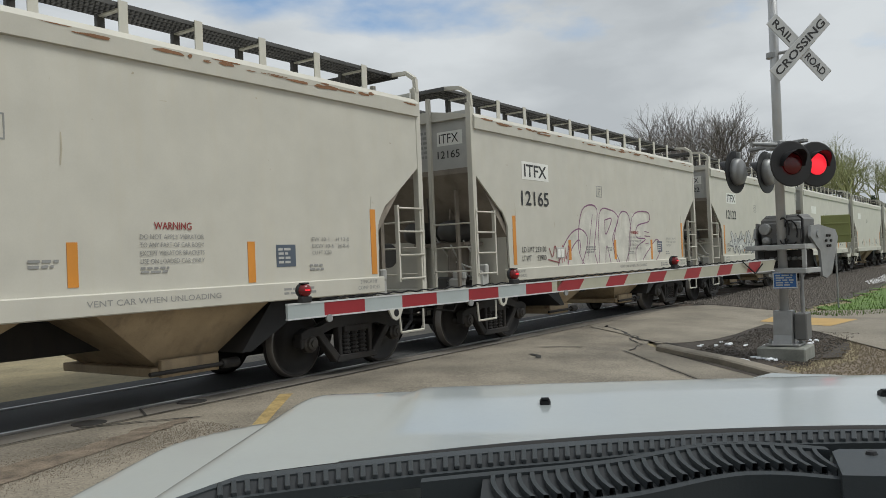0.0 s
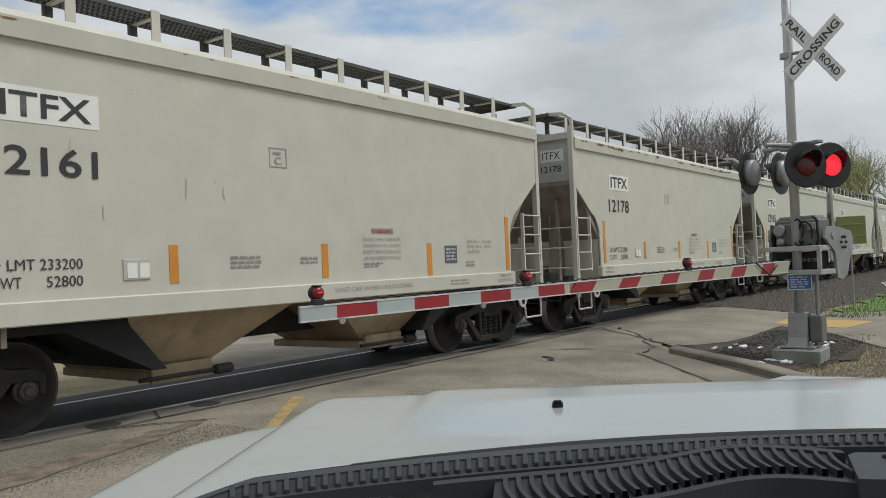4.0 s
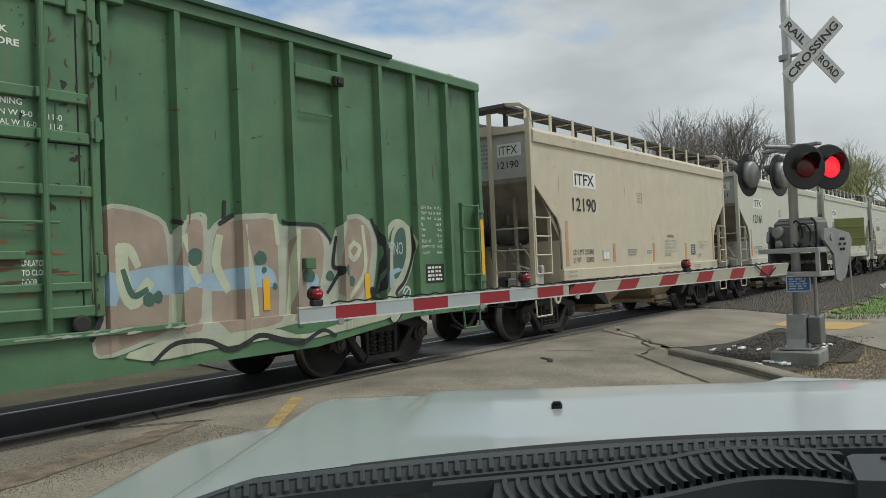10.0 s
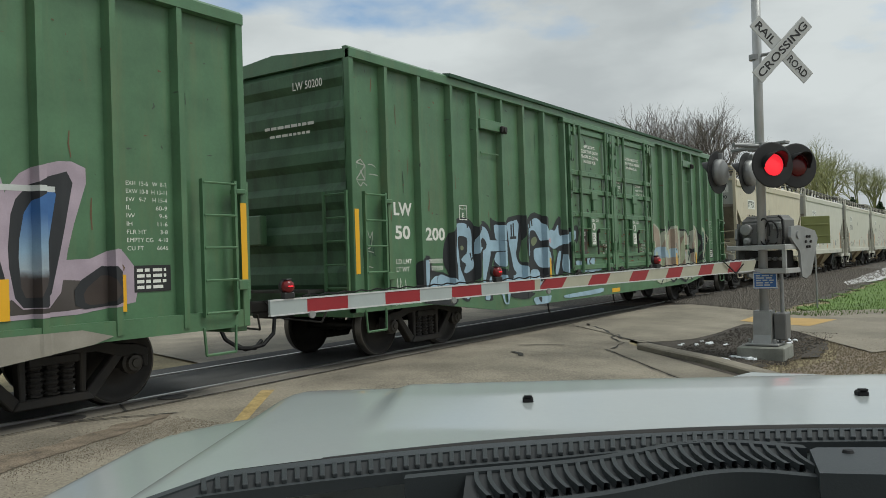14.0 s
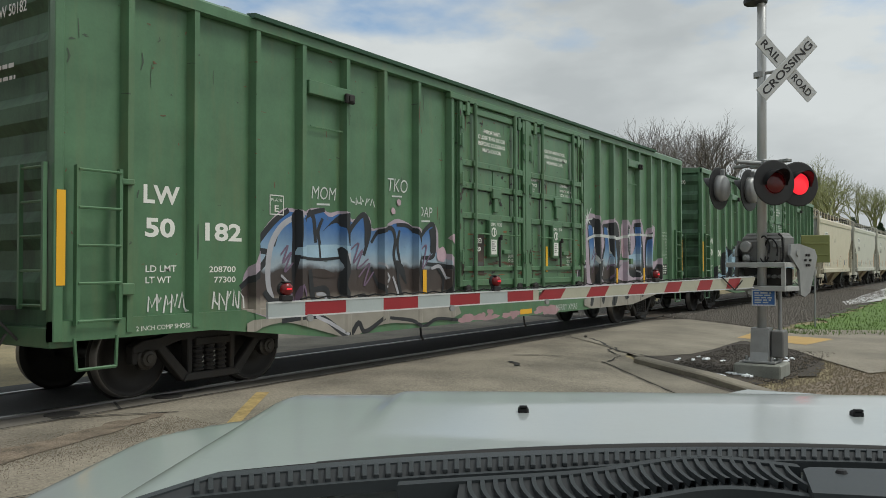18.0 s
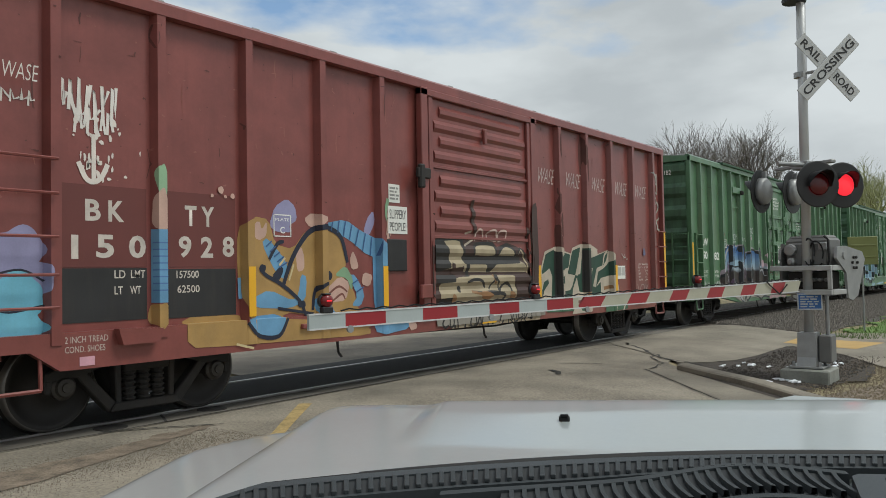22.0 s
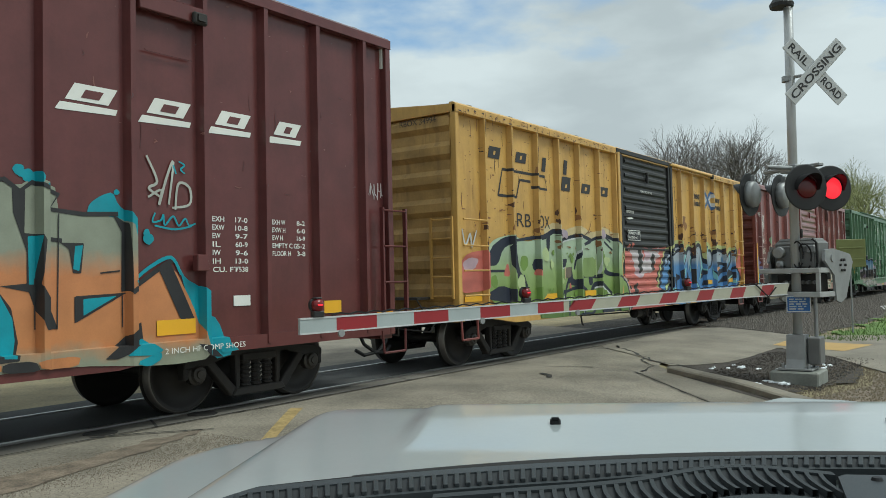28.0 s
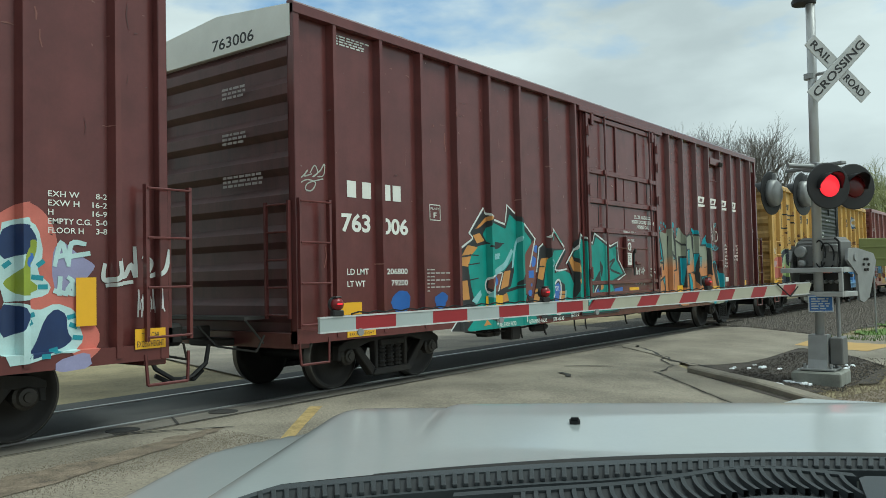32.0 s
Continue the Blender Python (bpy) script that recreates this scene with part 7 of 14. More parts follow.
m.line(BLACK, 0.06, [(7.51, 2.04), (7.52, 1.66), (7.33, 1.29), (7.12, 1.11), (7.14, 0.88), (6.99, 0.72)])
m.line(MINTHALO, 0.14, [(6.86, 0.9), (6.85, 1.05), (6.95, 1.11), (7.06, 1.01), (7.03, 0.85), (6.92, 0.77), (6.86, 0.9)])
m.fill(OLIVEG, [(6.9, 1.0), (6.99, 1.01), (6.97, 0.87), (6.9, 0.87)])
m.line(LIGHTBLUE, 0.07, [(6.97, 1.37), (7.1, 1.42), (7.2, 1.44)])
m.line(LIGHTBLUE, 0.03, [(6.99, 1.38), (6.99, 1.2)], False)
m.line(LIGHTBLUE, 0.03, [(7.05, 1.39), (7.06, 1.17)], False)
m.line(WHITESP, 0.03, [(7.26, 1.1), (7.34, 1.19), (7.43, 1.13), (7.37, 1.0), (7.27, 1.04), (7.41, 1.17)])
m.line(WHITESP, 0.03, [(7.27, 0.93), (7.41, 0.94), (7.28, 0.84), (7.43, 0.85)])
m.line(WHITESP, 0.03, [(7.73, 0.94), (7.87, 0.96), (7.81, 0.79)])
m.line(WHITESP, 0.03, [(7.97, 0.8), (8.0, 0.95), (8.12, 0.79), (8.16, 0.96)])
m.done()
text(c, "PENO", 6.95, 7.3, 1.66, 1.84, spray((0.5, 0.54, 0.52)), P - 0.012, -0.006, name="scrawl")
LEAF = ((), lambda x: -1.446)
weather(c, -2.3, 2.5, 1.15, 4.1, 110, ((0.10, 0.05, 0.03), (0.03, 0.04, 0.03)), LEAF, 320)
m = Mural(c, surf, name="scrawl", lift=0.006)
m.line(TAGGREY, 0.02, [(-9.14, 2.87), (-8.94, 2.84), (-8.95, 2.63), (-9.15, 2.62), (-9.14, 2.87)], False)
m.line(TAGGREY, 0.02, [(-9.14, 2.87), (-9.04, 2.92), (-8.94, 2.84), (-9.14, 2.63)], False)
m.line(TAGGREY, 0.02, [(-9.05, 2.76), (-8.95, 2.63)], False)
m.line(TAGGREY, 0.015, [(-9.12, 2.6), (-9.05, 2.54), (-8.99, 2.59), (-8.91, 2.55)])
m.line(TAGGREY, 0.015, [(-8.87, 2.86), (-8.78, 2.86), (-8.71, 2.83)])
m.line(TAGGREY, 0.015, [(-8.86, 2.72), (-8.75, 2.72), (-8.66, 2.71)])
m.line(TAGGREY, 0.015, [(-8.99, 1.85), (-8.94, 1.91), (-8.88, 1.8), (-8.82, 1.89), (-8.86, 1.68), (-8.99, 1.63), (-8.81, 1.59)])
m.line(TAGGREY, 0.015, [(-9.04, 1.38), (-8.94, 1.39), (-8.83, 1.37)])
m.done()
tag_scrawl(c, -9.05, -8.75, 1.45, 1.8, spray((0.03, 0.06, 0.05)), surf, 6, 0.014, 4)
tag_scrawl(c, -8.3, -8.0, 0.88, 1.2, spray((0.5, 0.55, 0.48)), surf, 7, 0.02, 3)
c, surf = green_car("182", -58.45, 9)
weather(c, -9.2, 9.2, 0.95, 4.3, 150, ((0.05, 0.075, 0.05), (0.13, 0.075, 0.04)), surf, 302)
m = Mural(c, surf, 0.95)
m.fill(LILACHALO, [(-6.77, 1.57), (-6.72, 1.8), (-6.45, 2.08), (-6.25, 2.21), (-6.07, 2.21), (-5.92, 2.15), (-5.79, 2.23), (-5.56, 2.25), (-5.41, 2.18), (-5.21, 2.23), (-5.01, 2.19), (-4.92, 2.1), (-4.68, 2.26), (-4.52, 2.14), (-4.51, 1.99), (-4.19, 2.07), (-3.92, 2.19), (-3.69, 2.15), (-3.4, 2.04), (-3.33, 1.93), (-3.1, 2.12), (-2.94, 2.18), (-2.81, 2.02), (-2.81, 1.72), (-2.51, 1.65), (-2.39, 1.42), (-2.4, 0.96), (-5.14, 0.79), (-6.95, 0.85), (-6.95, 1.31)])
m.fill(FADE_BLUE, [(-6.73, 1.67), (-6.69, 1.78), (-6.42, 2.04), (-6.22, 2.17), (-6.07, 2.16), (-5.88, 2.09), (-5.76, 2.19), (-5.56, 2.21), (-5.39, 2.12), (-5.21, 2.19), (-5.05, 2.16), (-4.92, 2.06), (-4.7, 2.21), (-4.57, 2.12), (-4.56, 1.96), (-4.19, 2.03), (-3.92, 2.12), (-3.69, 2.09), (-3.45, 1.99), (-3.37, 1.86), (-3.15, 2.05), (-2.98, 2.11), (-2.92, 2.02), (-2.92, 1.69), (-2.56, 1.59), (-2.49, 1.35), (-2.51, 0.93), (-5.14, 0.84), (-6.95, 0.86), (-6.95, 1.25), (-6.64, 1.51)])
m.line(BLACK, 0.08, [(-6.72, 1.67), (-6.67, 1.79), (-6.42, 2.03), (-6.19, 2.17)])
m.line(BLACK, 0.08, [(-6.72, 1.66), (-6.52, 1.63), (-6.64, 1.46), (-6.95, 1.23)])
m.line(BLACK, 0.05, [(-6.42, 1.73), (-6.36, 1.89), (-6.25, 2.02), (-6.1, 2.1)])
m.line(GREYSPRAY, 0.09, [(-6.46, 1.09), (-6.52, 1.25), (-6.52, 1.51), (-6.46, 1.76), (-6.29, 1.98), (-6.02, 2.12)])
m.fill(BLACK, [(-6.13, 2.12), (-6.02, 2.22), (-6.0, 1.91), (-6.04, 1.51), (-6.07, 1.12), (-6.13, 1.46), (-6.1, 1.9)])
m.line(BLACK, 0.07, [(-5.95, 2.07), (-5.72, 2.18), (-5.52, 2.22)])
m.line(BLACK, 0.07, [(-5.79, 2.19), (-5.71, 2.08), (-5.68, 1.8)])
m.line(BLACK, 0.06, [(-5.55, 2.09), (-5.63, 1.93), (-5.59, 1.75)])
m.fill(BLACK, [(-5.57, 1.91), (-5.35, 2.09), (-5.14, 2.21), (-5.02, 2.16), (-5.02, 1.97), (-5.1, 1.69), (-5.15, 1.97), (-5.25, 2.07), (-5.41, 2.02)])
m.line(BLACK, 0.08, [(-5.05, 1.87), (-4.92, 2.04), (-4.7, 2.2), (-4.58, 2.09), (-4.56, 1.93), (-4.68, 1.64)])
m.fill(BLACK, [(-4.71, 2.2), (-4.57, 2.13), (-4.56, 1.88), (-4.67, 1.7), (-4.67, 2.03)])
m.line(BLACK, 0.07, [(-4.51, 1.82), (-4.36, 1.97), (-4.14, 2.03), (-4.01, 2.01), (-3.95, 1.85), (-3.99, 1.64), (-3.91, 1.4)])
m.line(BLACK, 0.07, [(-3.9, 2.09), (-3.64, 2.08), (-3.45, 1.96), (-3.37, 1.72), (-3.45, 1.43), (-3.4, 1.15)])
m.line(BLACK, 0.06, [(-3.85, 1.99), (-3.9, 1.78), (-3.83, 1.5)])
m.fill(BLACK, [(-4.01, 1.5), (-3.91, 1.57), (-3.74, 1.47), (-3.65, 1.15), (-3.79, 1.3)])
m.line(BLACK, 0.08, [(-3.39, 1.85), (-3.15, 2.06), (-2.94, 2.11), (-2.94, 1.65), (-3.23, 1.6)])
m.fill(BLACK, [(-3.09, 2.04), (-2.94, 2.09), (-2.92, 1.69), (-3.05, 1.65), (-3.03, 1.91)])
m.line(BLACK, 0.06, [(-3.33, 1.79), (-3.38, 1.43), (-3.3, 1.07)])
m.fill(PALEBLUE, [(-6.04, 1.74), (-5.07, 1.77), (-5.05, 1.6), (-5.56, 1.57), (-6.07, 1.59)])
m.line(BLACK, 0.04, [(-6.04, 1.58), (-5.56, 1.56), (-5.14, 1.59)])
m.line(BLACK, 0.04, [(-5.88, 1.74), (-5.87, 1.6)])
m.line(BLACK, 0.04, [(-5.61, 1.76), (-5.59, 1.58)])
m.fill(DARKBROWN, [(-5.95, 1.39), (-5.56, 1.45), (-5.21, 1.33), (-5.49, 1.3), (-5.76, 1.34)])
m.line(BLACK, 0.09, [(-6.57, 1.14), (-6.45, 1.03), (-6.22, 1.04)])
m.line(BLACK, 0.09, [(-5.78, 1.4), (-5.72, 1.02), (-5.56, 0.75)])
m.line(BLACK, 0.08, [(-5.7, 1.16), (-5.46, 1.15), (-5.41, 0.85)])
m.line(GREYSPRAY, 0.05, [(-5.65, 1.1), (-5.49, 1.07), (-5.46, 0.83)])
m.line(BLACK, 0.10, [(-5.21, 1.69), (-5.13, 1.45), (-5.2, 1.2), (-5.05, 0.95), (-5.13, 0.77)])
m.line(GREYSPRAY, 0.06, [(-5.12, 1.63), (-5.05, 1.45)])
m.line(BLACK, 0.06, [(-4.52, 1.44), (-4.36, 1.18), (-4.09, 0.9)])
m.line(GREYSPRAY, 0.05, [(-4.01, 1.3), (-3.88, 1.03), (-3.93, 0.89)])
m.line(BLACK, 0.06, [(-3.91, 1.44), (-3.83, 1.09), (-3.63, 0.87)])
m.line(BLACK, 0.05, [(-4.92, 0.95), (-4.69, 1.06), (-4.53, 0.86)])
m.line(BLACK, 0.07, [(-3.15, 1.5), (-2.56, 1.45), (-2.49, 1.27), (-2.62, 0.93)])
m.line(BLACK, 0.06, [(-2.84, 1.43), (-2.68, 1.27), (-2.73, 0.97)])
m.line(GREYSPRAY, 0.06, [(-3.0, 1.43), (-2.78, 1.46), (-2.6, 1.27)])
m.line(PURPLE, 0.03, [(-6.31, 1.62), (-6.19, 1.73), (-6.28, 1.51), (-6.13, 1.65), (-6.25, 1.4), (-6.1, 1.51)])
m.line(PURPLE, 0.03, [(-4.99, 1.69), (-4.8, 1.79), (-4.92, 1.51), (-4.72, 1.7), (-4.84, 1.44), (-4.6, 1.57)])
m.line(PURPLE, 0.03, [(-4.8, 1.32), (-4.56, 1.51), (-4.69, 1.19), (-4.48, 1.38)])
m.line(PURPLE, 0.03, [(-3.3, 1.72), (-3.15, 1.79), (-3.26, 1.43), (-3.05, 1.65)])
m.line(PURPLE, 0.03, [(-6.19, 1.29), (-6.07, 1.01), (-6.01, 1.23), (-5.91, 0.94)])
m.line(GREYSPRAY, 0.04, [(-6.3, 1.35), (-6.19, 1.24), (-6.28, 1.13)])
m.line(GREYSPRAY, 0.04, [(-4.36, 1.51), (-4.1, 1.3), (-4.28, 1.17)])
m.spot(ROSEPINK, -3.87, 2.43, 0.05)
m.spot(ROSEPINK, -2.5, 1.92, 0.08)
m.spot(ROSEPINK, -2.73, 1.65, 0.13)
m.spot(ROSEPINK, -4.01, 2.29, 0.05)
# on the sill
m.fill(TANGREY, [(-6.95, 0.83), (-6.42, 0.83), (-5.14, 0.82), (-2.4, 0.86), (-2.26, 0.64), (-3.46, 0.58), (-4.19, 0.64), (-4.69, 0.6), (-5.07, 0.46), (-5.63, 0.61), (-6.3, 0.78), (-6.64, 0.75), (-6.95, 0.65)])
m.line(BLACK, 0.08, [(-6.36, 0.79), (-5.82, 0.82), (-5.56, 0.75), (-5.14, 0.52), (-4.92, 0.68), (-4.77, 0.55), (-4.36, 0.71)])
m.line(GREYSPRAY, 0.05, [(-5.76, 0.81), (-5.49, 0.71), (-5.14, 0.54)])
m.line(BLACK, 0.06, [(-4.19, 0.71), (-3.65, 0.64), (-3.36, 0.53), (-3.0, 0.63), (-2.4, 0.58)])
m.done()
m = Mural(c, surf, 0.95)
m.fill(LILACHALO, [(2.28, 1.11), (2.33, 1.41), (2.57, 1.57), (2.89, 1.62), (3.1, 1.45), (4.75, 1.62), (7.28, 1.55), (7.68, 1.71), (7.93, 1.4), (7.84, 1.05), (4.73, 1.0), (2.29, 1.02)])
m.fill(FADE_GREY, [(2.36, 1.11), (2.41, 1.37), (2.61, 1.52), (2.89, 1.55), (3.08, 1.39), (4.74, 1.52), (7.1, 1.39), (7.74, 1.3), (7.7, 1.09), (4.73, 1.05), (2.35, 1.06)])
m.line(BLACK, 0.10, [(2.35, 1.07), (2.43, 1.37), (2.66, 1.5), (2.93, 1.46), (3.02, 1.18)])
m.line(GREYSPRAY, 0.05, [(2.54, 1.4), (2.66, 1.45), (2.89, 1.41)])
m.fill(LILACHALO, [(2.89, 2.51), (3.11, 2.64), (3.46, 2.63), (3.66, 2.42), (3.77, 1.9), (3.64, 1.16), (3.17, 1.03), (2.97, 1.04), (2.93, 1.74)])
m.fill(BLACK, [(2.99, 2.49), (3.43, 2.57), (3.58, 2.34), (3.67, 1.9), (3.6, 1.1), (3.17, 1.03), (3.07, 1.89)])
m.fill(FADE_BLUE, [(3.05, 2.38), (3.25, 2.36), (3.34, 2.18), (3.41, 1.75), (3.48, 1.46), (3.42, 1.09), (3.17, 1.07), (3.16, 1.68), (3.09, 2.03)])
m.fill(LILACHALO, [(3.77, 2.5), (4.28, 2.54), (4.34, 2.61), (4.77, 2.53), (4.89, 2.33), (4.95, 1.68), (4.77, 1.6), (4.86, 1.11), (3.58, 1.09), (3.7, 1.75)])
m.fill(BLACK, [(3.83, 2.43), (4.28, 2.46), (4.46, 2.56), (4.79, 2.45), (4.89, 2.09), (4.9, 1.68), (4.73, 1.1), (3.69, 1.1), (3.83, 1.75), (3.98, 1.98), (3.88, 2.21)])
m.fill(FADE_BLUE, [(3.91, 2.36), (4.16, 2.34), (4.22, 2.07), (4.29, 1.68), (4.37, 1.37), (4.25, 1.17), (3.8, 1.15), (3.86, 1.6), (4.04, 1.95)])
m.fill(FADE_BLUE, [(4.42, 2.43), (4.58, 2.36), (4.65, 1.92), (4.75, 1.6), (4.62, 1.36), (4.5, 1.6), (4.44, 2.07)])
m.fill(LILACHALO, [(4.96, 2.58), (5.5, 2.58), (5.65, 2.42), (5.72, 1.77), (5.41, 1.6), (5.0, 1.67)])
m.fill(BLACK, [(5.13, 2.48), (5.49, 2.5), (5.57, 2.37), (5.6, 1.68), (5.41, 1.58), (5.16, 1.68)])
m.fill(FADE_BLUE, [(5.18, 2.35), (5.43, 2.36), (5.47, 1.77), (5.34, 1.68), (5.22, 1.85)])
m.fill(ROSEPINK, [(4.94, 2.26), (5.09, 2.26), (5.11, 1.67), (5.0, 1.67)])
m.fill(LILACHALO, [(5.63, 2.59), (6.26, 2.66), (6.47, 2.46), (6.64, 1.78), (6.72, 1.14), (4.73, 1.08), (4.81, 1.44), (5.55, 1.6), (5.7, 1.94)])
m.fill(BLACK, [(5.74, 2.51), (6.22, 2.57), (6.34, 2.41), (6.48, 1.78), (6.59, 1.21), (5.53, 1.16), (5.4, 1.51), (5.77, 1.77), (5.92, 2.04)])
m.fill(FADE_BLUE, [(5.86, 2.43), (6.13, 2.44), (6.23, 2.13), (6.14, 1.95), (6.32, 1.69), (6.28, 1.42), (5.54, 1.34), (5.4, 1.51), (5.72, 1.77), (5.96, 1.99)])
m.fill(PALEBLUE, [(5.41, 1.73), (6.29, 1.78), (6.29, 1.63), (5.43, 1.58)])
m.fill(LILACHALO, [(6.51, 2.19), (6.71, 2.43), (7.14, 2.55), (7.38, 2.46), (7.15, 1.79), (7.02, 1.13), (6.59, 1.12), (6.45, 1.69)])
m.fill(BLACK, [(6.59, 2.1), (6.79, 2.32), (7.22, 2.46), (7.08, 1.78), (6.92, 1.13), (6.62, 1.14), (6.54, 1.6)])
m.fill(FADE_BLUE, [(6.72, 2.1), (7.04, 2.31), (6.94, 1.78), (6.84, 1.23), (6.67, 1.23), (6.64, 1.69)])
m.fill(BLACK, [(7.18, 1.33), (7.55, 1.55), (7.78, 1.3), (7.66, 1.11), (7.19, 1.08)])
m.fill(DARKBROWN, [(7.27, 1.26), (7.52, 1.45), (7.66, 1.25), (7.55, 1.13), (7.3, 1.12)])
m.line(WHITESP, 0.07, [(2.98, 2.05), (3.4, 2.14), (4.04, 2.15), (4.76, 2.12), (5.56, 2.23), (6.99, 2.25)])
m.line(WHITESP, 0.03, [(2.87, 2.47), (3.28, 2.52)])
m.line(WHITESP, 0.03, [(2.99, 2.72), (3.04, 2.3)])
m.line(WHITESP, 0.03, [(3.21, 2.75), (2.89, 2.36)])
m.line(WHITESP, 0.03, [(2.91, 2.59), (3.15, 2.4)])
m.line(WHITESP, 0.04, [(3.32, 2.33), (3.39, 1.89), (3.48, 1.53)])
m.line(WHITESP, 0.04, [(4.14, 2.34), (4.26, 1.76)])
m.line(WHITESP, 0.03, [(5.5, 2.36), (5.55, 1.77)])
m.line(WHITESP, 0.03, [(6.16, 2.47), (6.33, 1.96)])
m.line(PURPLE, 0.03, [(3.39, 1.89), (3.23, 1.6), (3.44, 1.75), (3.27, 1.32)])
m.line(PURPLE, 0.03, [(4.26, 1.68), (4.08, 1.37), (4.38, 1.52), (4.25, 1.14)])
m.line(GREYSPRAY, 0.04, [(4.94, 1.52), (5.27, 1.6), (5.13, 1.27), (5.4, 1.35)])
m.line(GREYSPRAY, 0.03, [(5.83, 1.51), (6.05, 1.25), (6.21, 1.51)])
m.line(GREYSPRAY, 0.03, [(3.59, 1.53), (3.92, 1.6), (3.8, 1.23)])
# on the sill
m.fill(TANGREY, [(2.6, 0.79), (7.08, 0.92), (7.65, 0.77), (5.51, 0.49), (4.11, 0.43), (2.59, 0.57)])
m.fill(BLACK, [(2.97, 0.79), (3.16, 0.8), (3.06, 0.58), (2.92, 0.57)])
m.fill(BLACK, [(3.47, 0.8), (3.79, 0.81), (3.67, 0.56)])
m.fill(BLACK, [(4.24, 0.81), (4.54, 0.81), (4.41, 0.54), (4.12, 0.54)])
m.fill(BLACK, [(4.85, 0.84), (5.38, 0.84), (5.04, 0.61)])
m.fill(BLACK, [(5.96, 0.86), (6.42, 0.87), (6.1, 0.64)])
m.done()
WHITESPRAY = spray((0.55, 0.58, 0.56))
for word, a, b, z0, z1 in (("MOM", -5.76, -5.30, 2.36, 2.53), ("TKO", -4.16, -3.66, 2.58, 2.78), ("DAP", -3.36, -3.0, 2.24, 2.40)):
    text(c, word, a, b, z0, z1, WHITESPRAY, P - 0.006, -0.004, name="scrawl", slant=0.12)
    bm = bmesh.new()
    ribbon(bm, [((a + b) / 2 - 0.12, z0 - 0.07), ((a + b) / 2 + 0.12, z0 - 0.06)], 0.025, 0.006)
    part("scrawl", drape(bm, [], lambda x: PANEL), WHITESPRAY, c)
tag_scrawl(c, -5.0, -4.44, 2.30, 2.47, WHITESPRAY, surf, 51, 0.022, 5)
text(c, "MERRY XMAS", 1.25, 2.26, 0.56, 0.68, WHITESPRAY, -1.474, -0.004, name="scrawl", slant=0.1)
bm, rnd = bmesh.new(), random.Random(4)
for _ in range(26):
    patch(bm, rnd.uniform(-2.2, 1.3), rnd.uniform(0.55, 0.66), rnd.uniform(0.08, 0.25), rnd.uniform(0.03, 0.07), rnd, 0.002 + rnd.uniform(0, 0.001))
tagged(part("graffiti", drape(bm, [], lambda x: -1.469), spray((0.36, 0.22, 0.24)), c), kind="stuff")
weather(c, -2.3, 2.5, 1.15, 4.1, 110, ((0.10, 0.05, 0.03), (0.03, 0.04, 0.03)), LEAF, 321)
for k, x in enumerate((-8.25, -7.4)):
    tag_scrawl(c, x, x + 0.5, 0.95, 1.2, spray((0.6, 0.6, 0.58)), surf, 60 + k, 0.022, 5)
strip(c, 0.9, 1.35, 1.85, M_AMBER, 0.09, -1.45)

m = Mural(HOPPER_PIECE, FLAT, lift=0.001)
m.fill(FADEDWHITE, [(-2.8, 1.31), (-2.39, 1.75), (-1.81, 2.0), (-1.45, 2.42), (-0.72, 2.44), (1.16, 2.42), (2.04, 2.44), (2.04, 2.14), (1.69, 1.59), (2.76, 1.79), (2.8, 1.51), (2.08, 1.23), (1.0, 1.1), (-1.69, 1.14), (-1.93, 1.28)])
m.line(PLUM, 0.03, [(-2.72, 1.31), (-2.45, 1.69), (-2.07, 1.95), (-1.65, 2.02), (-1.35, 1.8), (-1.67, 1.28)])
m.line(PLUM, 0.03, [(-2.31, 1.3), (-2.1, 1.63), (-1.75, 1.8), (-1.7, 1.51)])
m.line(PLUM, 0.03, [(-1.42, 1.18), (-1.8, 1.63), (-1.56, 2.42), (-0.84, 2.46), (-1.04, 1.62), (-0.86, 1.13), (-1.37, 1.13)])
m.line(PLUM, 0.03, [(-0.81, 1.13), (-0.73, 2.35), (-0.13, 2.46), (0.28, 2.27), (-0.08, 1.8), (0.29, 1.22), (-0.1, 1.11), (-0.4, 1.67), (-0.52, 1.12)])
m.line(PLUM, 0.03, [(-0.46, 2.23), (-0.09, 2.26), (-0.43, 1.92), (-0.46, 2.23)])
m.line(PLUM, 0.03, [(0.34, 1.12), (-0.04, 1.61), (0.36, 2.37), (0.88, 2.36), (0.94, 1.73), (0.47, 1.12)])
m.line(PLUM, 0.03, [(0.75, 1.21), (1.08, 2.32), (2.05, 2.47), (2.13, 2.25), (1.4, 2.13), (1.3, 1.86), (1.86, 1.81), (1.26, 1.59), (1.21, 1.12), (0.8, 1.1)])
m.line(PLUM, 0.03, [(2.12, 1.59), (2.61, 1.81), (2.85, 1.58), (2.38, 1.25), (1.65, 1.29), (2.12, 1.59)])
m.line(PLUM, 0.02, [(-1.08, 2.34), (-1.39, 1.39)])
m.line(PLUM, 0.02, [(1.81, 2.0), (2.1, 1.97)])
m.line(PLUM, 0.02, [(1.79, 1.89), (2.16, 1.88)])
m.line(PLUM, 0.02, [(1.84, 1.7), (2.07, 1.72)])
m.line(DARKREDP, 0.03, [(-3.07, 1.64), (-2.94, 1.48), (-2.83, 1.69), (-2.71, 1.46), (-2.6, 1.64)])
m.line(DARKREDP, 0.025, [(-3.13, 1.43), (-2.67, 1.36)])
m.done()

